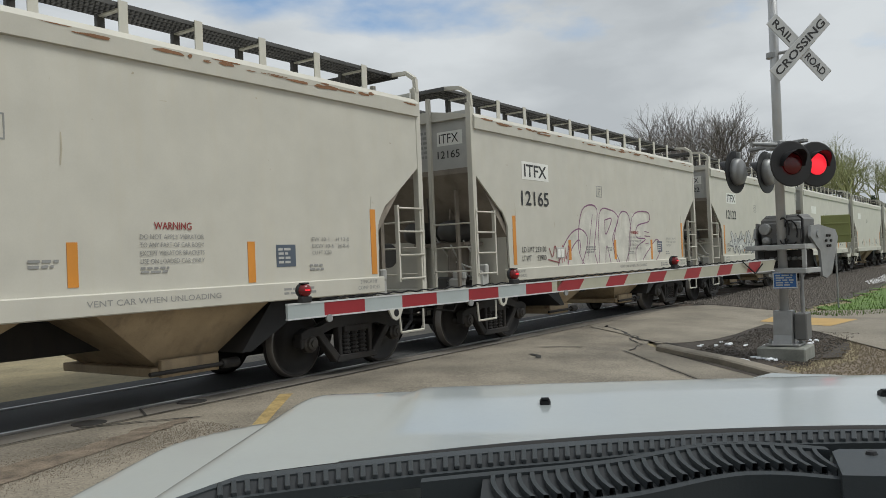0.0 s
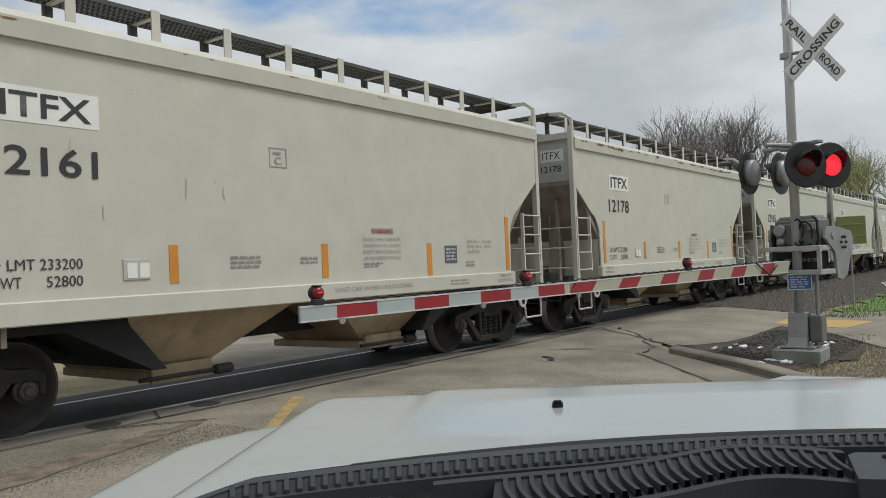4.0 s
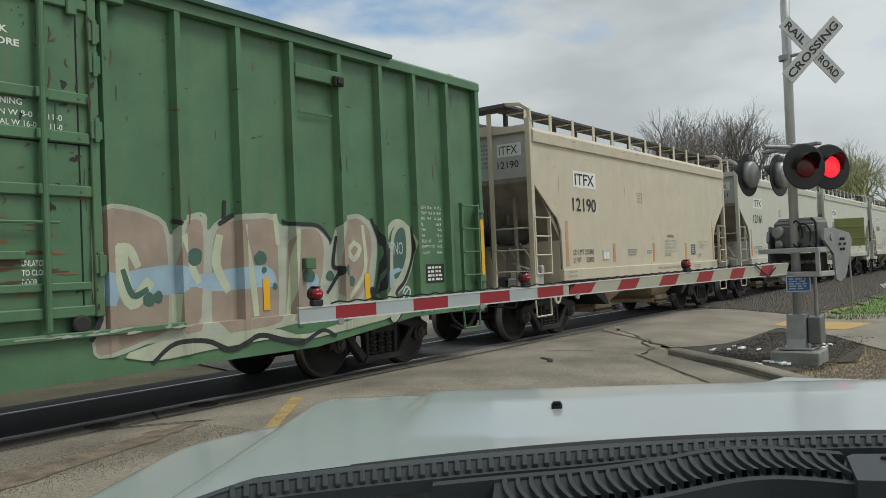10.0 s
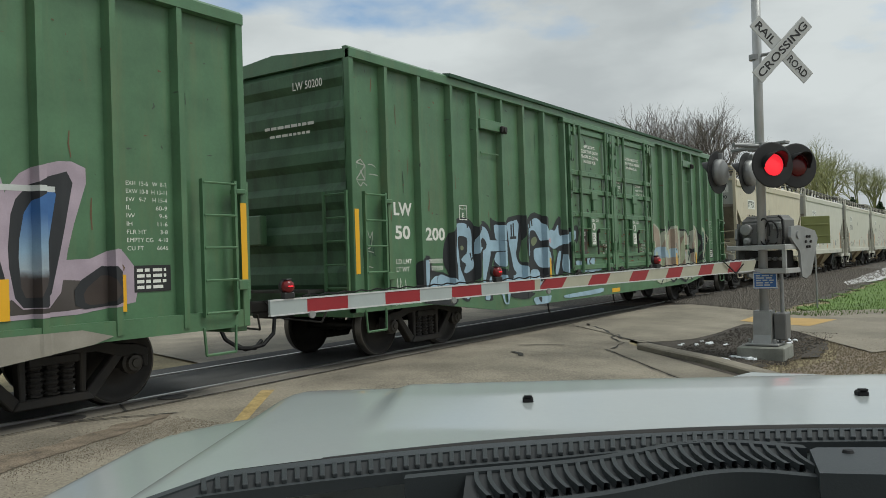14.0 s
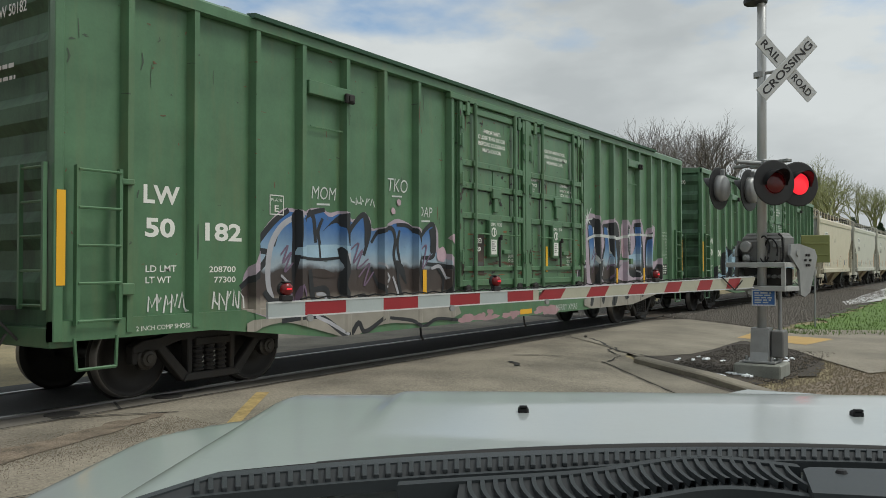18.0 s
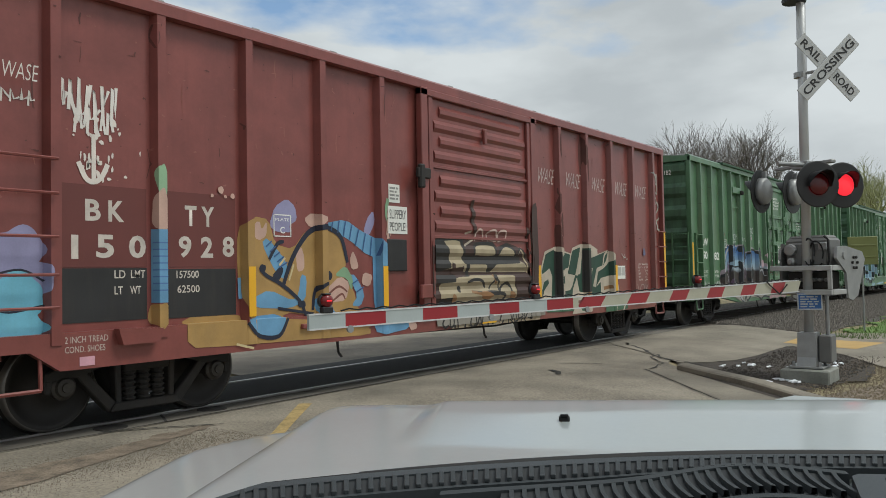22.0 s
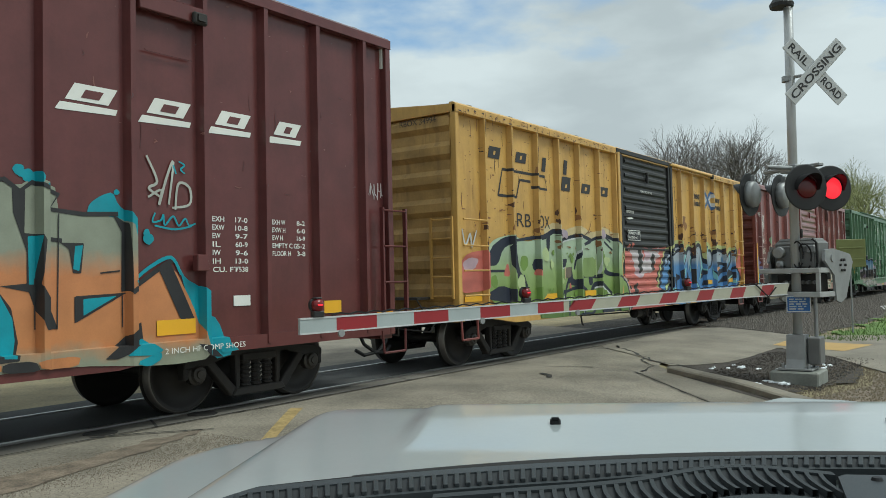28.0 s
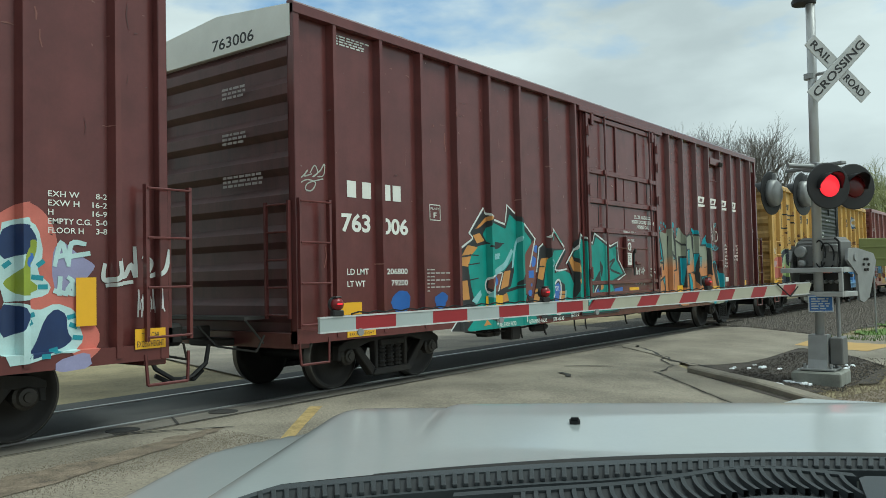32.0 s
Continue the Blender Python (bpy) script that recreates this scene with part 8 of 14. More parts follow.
# ---- oxide red boxcar with one ribbed door ----
posts = [-7.02, -5.90, -4.75, -3.57, -2.43, 2.64, 3.75, 4.89, 5.99, 7.13]
c, surf = boxcar("oxide red boxcar with a ribbed sliding door and sprayed figures", 7.73, 4.36, 0.85, M_RED, posts, (-1.45, 1.55), width=0.16, ends=11, belly=(0.66, 6.98, 7.26))
tagged(c, "oxide red boxcar with a ribbed door, scorched and sprayed")
weather(c, -7.6, -1.7, 0.95, 4.2, 90, ((0.10, 0.03, 0.025), (0.26, 0.10, 0.08)), surf, 303)
weather(c, 1.8, 7.6, 0.95, 4.2, 120, ((0.10, 0.03, 0.025), (0.26, 0.10, 0.08)), surf, 304)
P = PANEL - 0.004
corrugated_door(c, M_RED, -1.40, 1.52, 0.98, 4.14, 3, 4, 0.035)
for x in (-1.52, 1.60):
    part("door_post", one(x - 0.08, x + 0.08, -1.51, -1.40, 0.86, 4.26, 0.01), M_RED, c)
part("door_lock", box(one(-1.75, -1.45, -1.56, -1.5, 2.90, 3.05, 0.012), -1.72, -1.6, -1.58, -1.5, 2.75, 3.1, 0.02), M_STEEL, c)
part("door_lock", one(-1.72, -1.45, -1.56, -1.5, 1.15, 1.35, 0.012), M_RED, c)
part("repaint_panel", one(-6.94, -6.03, P - 0.002, P, 1.62, 2.42), mat("fresh_red_paint", (0.13, 0.035, 0.03), 0.5, var=0.1), c)
part("repaint_panel", one(-5.79, -4.9, P - 0.002, P, 1.62, 2.42), bpy.data.materials["fresh_red_paint"], c)
part("black_panel", one(-6.94, -6.03, P - 0.002, P, 1.09, 1.61), M_BLACKDOOR, c)
part("black_panel", one(-5.79, -4.9, P - 0.002, P, 1.08, 1.60), M_BLACKDOOR, c)
FADEDINK = mat("weathered_stencil_paint", (0.52, 0.47, 0.42), 0.6, var=0.2, scale=9)
for s, a, b, z0, z1 in (("B", -6.69, -6.53, 2.07, 2.28), ("K", -6.45, -6.28, 2.07, 2.28), ("T", -5.57, -5.42, 2.06, 2.28), ("Y", -5.36, -5.19, 2.06, 2.28),
                        ("1", -6.83, -6.76, 1.70, 1.93), ("5", -6.58, -6.39, 1.71, 1.94), ("0", -6.23, -6.04, 1.71, 1.94), ("9", -5.65, -5.49, 1.72, 1.95), ("2", -5.37, -5.21, 1.72, 1.95), ("8", -5.08, -4.92, 1.73, 1.96)):
    text(c, s, a, b, z0, z1, FADEDINK, P - 0.004, 0.03)
for s, a, b, z0, z1 in (("LD", -6.39, -6.27, 1.51, 1.59), ("LMT", -6.21, -6.05, 1.51, 1.59), ("LT", -6.39, -6.30, 1.35, 1.43), ("WT", -6.22, -6.10, 1.35, 1.43), ("157500", -5.68, -5.40, 1.50, 1.58), ("62500", -5.67, -5.39, 1.345, 1.425)):
    text(c, s, a, b, z0, z1, FADEDINK, P - 0.004)
text(c, "BKTY 150928", 0.2, 1.0, 4.10, 4.22, M_WHITE, -7.736, 0.012, end=1)
text(c, "2 INCH TREAD", -6.94, -6.51, 0.91, 0.9700000000000001, FADEDINK, -1.471, 0.0)
text(c, "COND. SHOES", -6.94, -6.54, 0.82, 0.88, FADEDINK, -1.471, 0.0)
plate_box(c, "C", -4.33, -4.05, 1.98, 2.25, M_WHITE, P)
part("sign_plate", one(-2.24, -1.82, P - 0.006, P, 2.08, 2.47), M_WHITE, c)
text(c, "SLIPPERY", -2.21, -1.85, 2.29, 2.42, M_BLACK, P - 0.009, -0.002, name="scrawl")
text(c, "PEOPLE!", -2.21, -1.85, 2.12, 2.24, M_BLACK, P - 0.009, -0.002, name="scrawl")
part("notice_panel", one(-2.22, -1.98, P - 0.004, P, 2.52, 2.78), M_WHITE, c)
bars(c, -2.2, -2.0, 2.55, 2.75, 4, M_GREYINK, P - 0.007, 5)
part("placard_board", one(-2.30, -1.86, P - 0.03, P, 1.55, 2.0, 0.01), M_BLACKDOOR, c)
part("data_panel", one(5.15, 5.62, P - 0.004, P, 1.33, 1.61), M_WHITE, c)
part("data_inset", one(5.18, 5.42, P - 0.006, P - 0.004, 1.40, 1.58), M_ENDTOP, c)
part("data_inset", one(5.45, 5.6, P - 0.006, P - 0.004, 1.40, 1.58), M_ENDTOP, c)
for k, s in enumerate(("EXW 10-6 H 14-2", "EW   9-1  H 15-0", "IL          50-6", "IW           9-6", "IH          11-1", "CU FT     5344")):
    text(c, s, 6.35, 6.85, 1.62 - 0.07 * k, 1.66 - 0.07 * k, M_WHITE, P, 0.0)
text(c, "2 INCH TREAD", 6.45, 7.0, 0.94, 1.0, M_WHITE, -1.471, 0.0)
text(c, "COND. SHOES", 6.45, 6.98, 0.86, 0.92, M_WHITE, -1.471, 0.0)
part("jack_pad", prism(bmesh.new(), [(5.95, 0.86), (6.3, 0.86), (6.35, 0.99), (5.95, 1.02)], -1.56, -1.468), M_RED, c)
part("jack_pad", prism(bmesh.new(), [(-6.4, 0.86), (-6.0, 0.86), (-5.95, 1.0), (-6.45, 1.02)], -1.56, -1.468), M_RED, c)
part("pink_patch", one(7.0, 7.16, -1.474, -1.47, 0.78, 0.88), M_PINK, c)
part("pink_patch", one(-6.8, -6.65, -1.474, -1.47, 0.69, 0.775), M_PINK, c)
for z in (1.25, 1.55, 1.9, 2.3, 2.62):
    part("grab_iron", rod(bmesh.new(), (-7.62, -1.52, z), (-7.02, -1.52, z), 0.015, 6), M_RED, c)
for z in (1.0, 1.35, 1.7, 2.05, 2.4):
    part("grab_iron", rod(bmesh.new(), (7.15, -1.52, z), (7.66, -1.52, z), 0.015, 6), M_RED, c)
for e in (-1, 1):
    part("stirrup_step", path_rod(bmesh.new(), [(e * 7.15, -1.42, 0.9), (e * 7.15, -1.44, 0.5), (e * 7.6, -1.44, 0.5), (e * 7.6, -1.42, 0.9)], 0.02, 6), M_RED, c)
    strip(c, e * 7.67, 1.1, 2.42, M_AMBER, 0.1, -1.482)
for x in (-4.75, -2.43, 1.75, 4.95):
    strip(c, x, 1.05, 1.62, M_AMBER, 0.1, POST - 0.012)
part("reflective_strip", one(-0.14, 0.32, -1.489, -1.483, 0.69, 0.7899999999999999), M_AMBER, c)
for z0, z1 in ((3.17, 3.42),):
    for x in (1.9, 2.95, 4.05, 5.15, 6.2):
        text(c, "WASE", x, x + 0.6, z0 - 0.04, z1, spray((0.50, 0.43, 0.40)), P - 0.004, -0.013, name="scrawl", slant=0.3)
text(c, "WASE", -7.52, -7.2, 3.3, 3.45, spray((0.62, 0.58, 0.54)), POST - 0.01, -0.01, name="scrawl", slant=0.1)
tag_scrawl(c, -7.55, -7.16, 3.1, 3.25, spray((0.62, 0.58, 0.54)), surf, 71, 0.02, 5)
tag_scrawl(c, -6.95, -6.35, 3.0, 3.45, spray((0.66, 0.62, 0.58)), surf, 72, 0.035, 7)
tag_scrawl(c, -6.8, -6.4, 2.9, 3.2, spray((0.66, 0.62, 0.58)), surf, 172, 0.03, 6)
bm, rnd = bmesh.new(), random.Random(12)
for _ in range(34):
    patch(bm, -6.6 + rnd.gauss(0, 0.14), rnd.uniform(2.45, 3.1), rnd.uniform(0.008, 0.03), rnd.uniform(0.012, 0.05), rnd, 0.007, 8)
ribbon(bm, soft([(-6.75, 2.62), (-6.68, 2.48), (-6.6, 2.45), (-6.52, 2.5), (-6.46, 2.62)]), 0.05, 0.0075)
ribbon(bm, [(-6.6, 2.46), (-6.6, 2.9)], 0.045, 0.008)
tagged(part("scrawl", drape(bm, [], surf[1]), spray((0.66, 0.6, 0.55)), c), kind="stuff")
text(c, "AOK", 6.15, 6.9, 0.98, 1.2, spray((0.36, 0.29, 0.27)), P - 0.006, -0.012, name="scrawl")
rnd = random.Random(76)
m = Mural(c, surf, 1.01)
# tan mass with pale blue arms
m.fill(LILAC, [(-4.4, 2.11), (-4.31, 2.34), (-4.12, 2.45), (-3.98, 2.36), (-3.95, 2.19), (-4.09, 2.12), (-4.03, 2.04), (-4.28, 2.03)])
m.fill(LILAC, [(-2.76, 2.06), (-2.68, 2.26), (-2.55, 2.39), (-2.51, 2.23), (-2.64, 2.03)])
m.fill(TAN, [(-4.88, 1.9), (-4.83, 2.12), (-4.63, 2.21), (-4.4, 2.18), (-4.31, 1.89), (-4.03, 1.83), (-3.8, 2.08), (-3.49, 2.13), (-3.18, 2.01), (-3.06, 1.76), (-3.17, 1.45), (-2.96, 1.32), (-2.88, 1.06), (-2.66, 0.76), (-3.71, 0.8), (-3.71, 1.01), (-4.19, 1.07), (-4.21, 0.9), (-4.75, 0.93), (-4.87, 1.48)])
m.fill(TAN, [(-5.61, 1.11), (-4.86, 1.09), (-4.8, 0.95), (-4.04, 1.0), (-2.74, 0.8), (-2.74, 0.7), (-3.71, 0.72), (-5.13, 0.74), (-5.61, 0.76)])
m.fill(ROSE, [(-4.7, 2.06), (-4.55, 2.17), (-4.51, 2.05), (-4.43, 2.17), (-4.44, 1.98), (-4.57, 1.92)])
m.fill(ROSE, [(-3.98, 1.8), (-3.89, 1.87), (-3.84, 1.75), (-3.84, 1.58), (-3.96, 1.55)])
m.fill(ROSE, [(-3.84, 2.21), (-3.7, 2.3), (-3.47, 2.23), (-3.61, 2.13), (-3.74, 2.11)])
m.fill(SKYB, [(-4.52, 1.9), (-4.43, 1.97), (-4.11, 1.66), (-4.15, 1.45), (-4.31, 1.55)])
m.fill(SKYB, [(-3.49, 2.17), (-3.1, 2.24), (-2.79, 2.09), (-2.39, 1.97), (-2.32, 1.76), (-2.65, 1.75), (-3.04, 1.98), (-3.4, 2.09)])
m.fill(SKYB, [(-4.67, 1.25), (-4.41, 1.35), (-4.04, 1.2), (-3.94, 1.29), (-3.9, 1.53), (-3.8, 1.49), (-3.83, 1.19), (-4.1, 1.11), (-4.64, 1.14)])
m.fill(SKYB, [(-4.8, 1.04), (-4.23, 1.06), (-4.24, 0.89), (-4.41, 0.78), (-4.64, 0.8), (-4.75, 0.92)])
m.fill(SKYB, [(-3.71, 1.19), (-3.53, 1.27), (-3.19, 0.9), (-3.12, 0.81), (-3.57, 0.9)])
m.fill(SKYB, [(-3.06, 1.51), (-2.93, 1.51), (-2.74, 1.25), (-2.83, 1.08), (-3.01, 1.1), (-2.88, 1.22)])
m.fill(SKYB, [(-2.58, 1.96), (-2.32, 1.84), (-2.34, 0.93), (-2.56, 0.95)])
m.fill(SKYB, [(-2.75, 0.98), (-2.32, 0.95), (-1.9, 1.0), (-1.85, 0.74), (-2.58, 0.67)])
m.fill(ROSE, [(-1.96, 1.01), (-1.81, 0.9), (-1.73, 0.72), (-1.92, 0.7)])
m.fill(ROSE, [(-2.97, 1.83), (-2.91, 1.75), (-2.85, 1.6), (-2.99, 1.57), (-3.03, 1.7)])
m.fill(ROSE, [(-2.77, 1.54), (-2.57, 1.5), (-2.65, 1.34), (-2.81, 1.38)])
m.fill(GREENB, [(-3.33, 1.5), (-3.11, 1.64), (-2.96, 1.44), (-3.0, 1.29), (-3.09, 1.47)])
m.fill(ROSE, [(-3.46, 1.33), (-3.22, 1.5), (-3.03, 1.4), (-3.11, 1.17), (-3.39, 1.16)])
m.line(BROWNP, 0.03, [(-3.42, 1.27), (-3.24, 1.36), (-3.09, 1.29)])
m.line(BROWNP, 0.03, [(-3.35, 1.18), (-3.19, 1.26), (-3.13, 1.2)])
m.fill(GREENB, [(-2.42, 2.5), (-2.29, 2.59), (-2.2, 2.55), (-2.26, 2.38), (-2.35, 2.21), (-2.42, 2.27)])
m.fill(ROSE, [(-2.33, 2.36), (-2.17, 2.38), (-2.16, 2.11), (-2.23, 1.99), (-2.41, 2.02), (-2.39, 2.18)])
m.line(INK, 0.02, [(-2.3, 2.28), (-2.21, 2.3)])
m.line(INK, 0.02, [(-2.35, 2.07), (-2.23, 2.1), (-2.21, 2.03)])
m.line(INK, 0.07, [(-4.19, 1.4), (-4.03, 1.74), (-3.77, 2.04), (-3.49, 2.12), (-3.2, 2.01), (-3.08, 1.69)])
m.line(INK, 0.05, [(-4.53, 1.6), (-4.46, 1.52), (-4.21, 1.4), (-3.93, 1.2), (-3.83, 1.02)])
m.spot(INK, -4.51, 1.6, 0.05)
m.spot(INK, -3.42, 1.5, 0.06)
m.line(INK, 0.05, [(-4.4, 1.72), (-4.28, 1.89), (-4.19, 1.92)])
m.line(INK, 0.05, [(-3.71, 1.09), (-3.66, 1.33), (-3.48, 1.42)])
m.line(INK, 0.05, [(-4.8, 0.97), (-4.64, 0.82), (-4.35, 0.8), (-4.21, 0.99)])
m.line(INK, 0.04, [(-4.27, 1.12), (-3.71, 1.03)])
m.fill(INK, [(-4.38, 1.5), (-4.23, 1.64), (-4.18, 1.58), (-4.26, 1.44)])
m.fill(INK, [(-3.96, 1.2), (-3.84, 1.2), (-3.83, 1.11), (-3.96, 1.12)])
m.line(NAVY, 0.02, [(-4.45, 1.86), (-4.37, 1.92)])
m.line(NAVY, 0.02, [(-4.39, 1.8), (-4.31, 1.86)])
m.line(NAVY, 0.02, [(-4.33, 1.74), (-4.25, 1.79)])
m.line(NAVY, 0.02, [(-4.28, 1.68), (-4.18, 1.74)])
m.line(NAVY, 0.02, [(-4.25, 1.61), (-4.13, 1.67)])
m.line(NAVY, 0.02, [(-3.34, 2.19), (-3.37, 2.09)])
m.line(NAVY, 0.02, [(-3.22, 2.21), (-3.25, 2.06)])
m.line(NAVY, 0.02, [(-3.1, 2.21), (-3.15, 2.01)])
m.line(NAVY, 0.02, [(-2.98, 2.17), (-3.03, 1.98)])
m.line(NAVY, 0.02, [(-2.85, 2.11), (-2.92, 1.9)])
m.line(NAVY, 0.02, [(-2.72, 2.06), (-2.78, 1.83)])
m.line(NAVY, 0.02, [(-2.59, 2.02), (-2.63, 1.77)])
m.line(NAVY, 0.02, [(-2.47, 1.98), (-2.5, 1.77)])
m.line(NAVY, 0.02, [(-3.62, 1.1), (-3.5, 1.21)])
m.line(NAVY, 0.02, [(-3.53, 1.0), (-3.39, 1.12)])
m.line(NAVY, 0.02, [(-3.43, 0.91), (-3.28, 1.02)])
m.line(NAVY, 0.02, [(-2.99, 1.39), (-2.88, 1.44)])
m.line(NAVY, 0.02, [(-2.91, 1.28), (-2.78, 1.34)])
m.line(PALEYEL, 0.03, [(-4.25, 1.64), (-4.17, 1.72)])
m.line(PALEYEL, 0.03, [(-4.1, 1.46), (-4.03, 1.64)])
m.line(PALEYEL, 0.03, [(-3.15, 1.01), (-3.06, 0.88)])
m.line(PALEYEL, 0.03, [(-4.97, 0.75), (-4.75, 0.69)])
m.line(SKYB, 0.05, [(-4.86, 1.48), (-4.85, 1.27)])
m.spot(ROSE, -5.1, 2.48, 0.04)
m.spot(ROSE, -5.04, 2.41, 0.02)
m.spot(ROSE, -4.94, 2.42, 0.03)
m.spot(ROSE, -5.22, 2.41, 0.02)
m.line(TAGGREY, 0.05, [(7.08, 3.77), (7.21, 3.67), (7.46, 3.7)])
m.line(TAGGREY, 0.05, [(7.19, 3.67), (7.34, 3.45), (7.45, 3.76)])
m.line(TAGGREY, 0.04, [(7.25, 3.57), (7.46, 3.53)])
m.line(TAGGREY, 0.05, [(7.21, 3.4), (7.42, 3.18), (7.27, 3.35), (7.49, 3.3)])
m.line(TAGGREY, 0.04, [(7.51, 3.76), (7.49, 3.32)])
m.line(TAGGREY, 0.05, [(7.19, 3.11), (7.35, 2.87)])
m.line(TAGGREY, 0.05, [(7.3, 3.0), (7.46, 3.1), (7.54, 2.98), (7.38, 2.83)])
m.line(TAGGREY, 0.05, [(7.3, 2.78), (7.49, 2.52)])
m.line(TAGGREY, 0.05, [(7.34, 2.63), (7.57, 2.73)])
m.line(TAGGREY, 0.05, [(7.45, 2.49), (7.57, 2.44)])
m.line(TAGGREY, 0.03, [(7.25, 2.64), (7.26, 2.56)])
m.line(TAGGREY, 0.02, [(5.43, 1.87), (5.55, 1.79), (5.58, 1.86)], False)
m.line(TAGGREY, 0.02, [(5.53, 1.78), (5.63, 1.8), (5.67, 1.74), (5.73, 1.76)], False)
m.line(PALESKY, 0.05, [(6.62, 1.98), (6.7, 1.89), (6.61, 1.87), (6.65, 1.99)])
m.done()
# painted column between the number panels
blobs((0.26, 0.42, 0.26), [(-5.9, 2.5, 0.06, 0.2)], 0.004)
blobs(ROSE, [(-5.9, 2.2, 0.075, 0.24)], 0.0045)
lines(SKYB, [[(-5.9, 1.3), (-5.9, 1.96)]], 0.16, 0.005)
lines((0.08, 0.17, 0.36), [[(-5.97, 1.38 + 0.07 * k), (-5.83, 1.38 + 0.07 * k)] for k in range(8)], 0.014, 0.006)
blobs(TAN, [(-5.92, 1.12, 0.09, 0.14)], 0.0055)
# beside the end grab irons
blobs(LILAC, [(-7.35, 1.75, 0.25, 0.25), (-7.3, 1.5, 0.28, 0.2)], 0.004)
blobs((0.16, 0.44, 0.58), [(-7.32, 1.38, 0.24, 0.2), (-7.35, 1.1, 0.27, 0.17)], 0.005)
lines(INK, [[(-7.58, 1.28), (-7.4, 1.22), (-7.1, 1.27)], [(-7.56, 1.55), (-7.3, 1.6), (-7.1, 1.5)]], 0.02, 0.0062)
# door and right half
m = Mural(c, (sorted(surf[0]), lambda x: -1.494 if -1.4 < x < 1.52 else surf[1](x)), 1.01, door=ribbed(-1.40, 1.52, 0.98, 4.14, 3, 4, 0.035, [1.515, 1.685]))
m.fill((0.33, 0.27, 0.18), [(-0.9, 0.96), (0.14, 0.92), (1.1, 0.91), (1.55, 0.99), (1.89, 0.9), (1.69, 0.63), (0.14, 0.59), (-0.9, 0.62)], 0.06)
m.fill(TANB, [(-0.66, 0.94), (-0.14, 0.92), (-0.19, 0.83), (-0.61, 0.81)], 0.06)
m.line(SOOTB, 0.045, [(-0.56, 0.65), (-0.49, 0.85)])
m.line(SOOTB, 0.045, [(0.51, 0.65), (0.61, 0.82)])
m.line(SOOTB, 0.045, [(-0.8, 0.85), (-0.82, 0.68)])
m.line(SOOTB, 0.045, [(-0.9, 0.8), (-0.73, 0.84)])
m.line(SOOTB, 0.03, [(-0.27, 0.81), (-0.38, 0.83), (-0.4, 0.72), (-0.34, 0.66), (-0.27, 0.7)])
m.line(SOOTB, 0.03, [(-0.22, 0.8), (-0.24, 0.67)])
m.line(SOOTB, 0.03, [(-0.22, 0.75), (-0.14, 0.81), (-0.15, 0.66)])
m.line(SOOTB, 0.03, [(-0.06, 0.82), (-0.07, 0.67)])
m.line(SOOTB, 0.03, [(0.07, 0.81), (0.03, 0.73), (0.1, 0.68), (0.14, 0.8)])
m.line(SOOTB, 0.03, [(0.21, 0.81), (0.22, 0.67), (0.29, 0.79)])
m.line(SOOTB, 0.03, [(0.73, 0.83), (0.7, 0.67)])
m.line(SOOTB, 0.03, [(0.73, 0.83), (0.83, 0.8), (0.73, 0.75), (0.84, 0.66)])
m.line(SOOTB, 0.03, [(0.92, 0.84), (0.89, 0.68), (1.01, 0.7), (0.96, 0.82), (0.89, 0.82)])
m.line(SOOTB, 0.03, [(1.09, 0.81), (1.28, 0.64)])
m.line(SOOTB, 0.03, [(1.26, 0.81), (1.1, 0.67)])
m.line(SOOTB, 0.03, [(1.34, 0.82), (1.35, 0.71)])
m.line(SOOTB, 0.03, [(1.44, 0.82), (1.39, 0.72), (1.44, 0.71), (1.41, 0.76)])
m.spot(RUSTB, -0.73, 0.69, 0.02)
m.spot(RUSTB, 0.42, 0.69, 0.02)
m.fill(CREAM, [(1.99, 1.6), (2.13, 1.88), (2.55, 1.98), (2.84, 1.9), (3.14, 1.85), (3.2, 1.96), (3.53, 2.04), (4.02, 2.03), (4.29, 1.95), (4.29, 1.85), (4.77, 1.94), (4.95, 1.84), (5.12, 1.64), (5.0, 1.38), (5.25, 1.22), (5.3, 1.04), (5.02, 1.02), (4.89, 0.9), (3.14, 0.95), (2.0, 0.96)], 0.06)
m.fill(DEEPG, [(2.0, 1.51), (2.16, 1.83), (2.47, 1.92), (2.51, 1.78), (2.49, 0.99), (2.34, 0.99), (2.39, 1.42), (2.29, 1.57), (2.03, 1.46)], 0.06)
m.fill(DEEPG, [(2.01, 1.17), (2.08, 1.32), (2.24, 1.37), (2.26, 1.29), (2.09, 1.17), (2.01, 1.02)], 0.06)
m.fill(DEEPG, [(2.62, 1.79), (2.84, 1.87), (3.11, 1.83), (3.03, 1.58), (2.62, 1.52)], 0.06)
m.fill(DEEPG, [(2.64, 1.41), (2.9, 1.46), (2.84, 1.24), (2.64, 1.28)], 0.06)
m.fill(DEEPG, [(2.99, 1.46), (3.2, 1.91), (3.54, 1.98), (3.34, 1.51), (3.17, 1.23), (3.08, 1.15), (2.72, 1.11), (2.64, 1.06), (2.72, 0.97), (3.14, 0.99), (3.21, 1.2), (3.36, 1.39), (3.46, 1.1), (3.8, 1.08), (3.8, 1.96), (3.61, 1.96), (3.43, 1.42)], 0.06)
m.fill(CREAM, [(3.39, 1.45), (3.58, 1.98), (3.63, 1.97), (3.51, 1.45)], 0.06)
m.fill(CREAM, [(3.23, 1.01), (3.3, 1.28), (3.37, 1.34), (3.39, 1.02)], 0.06)
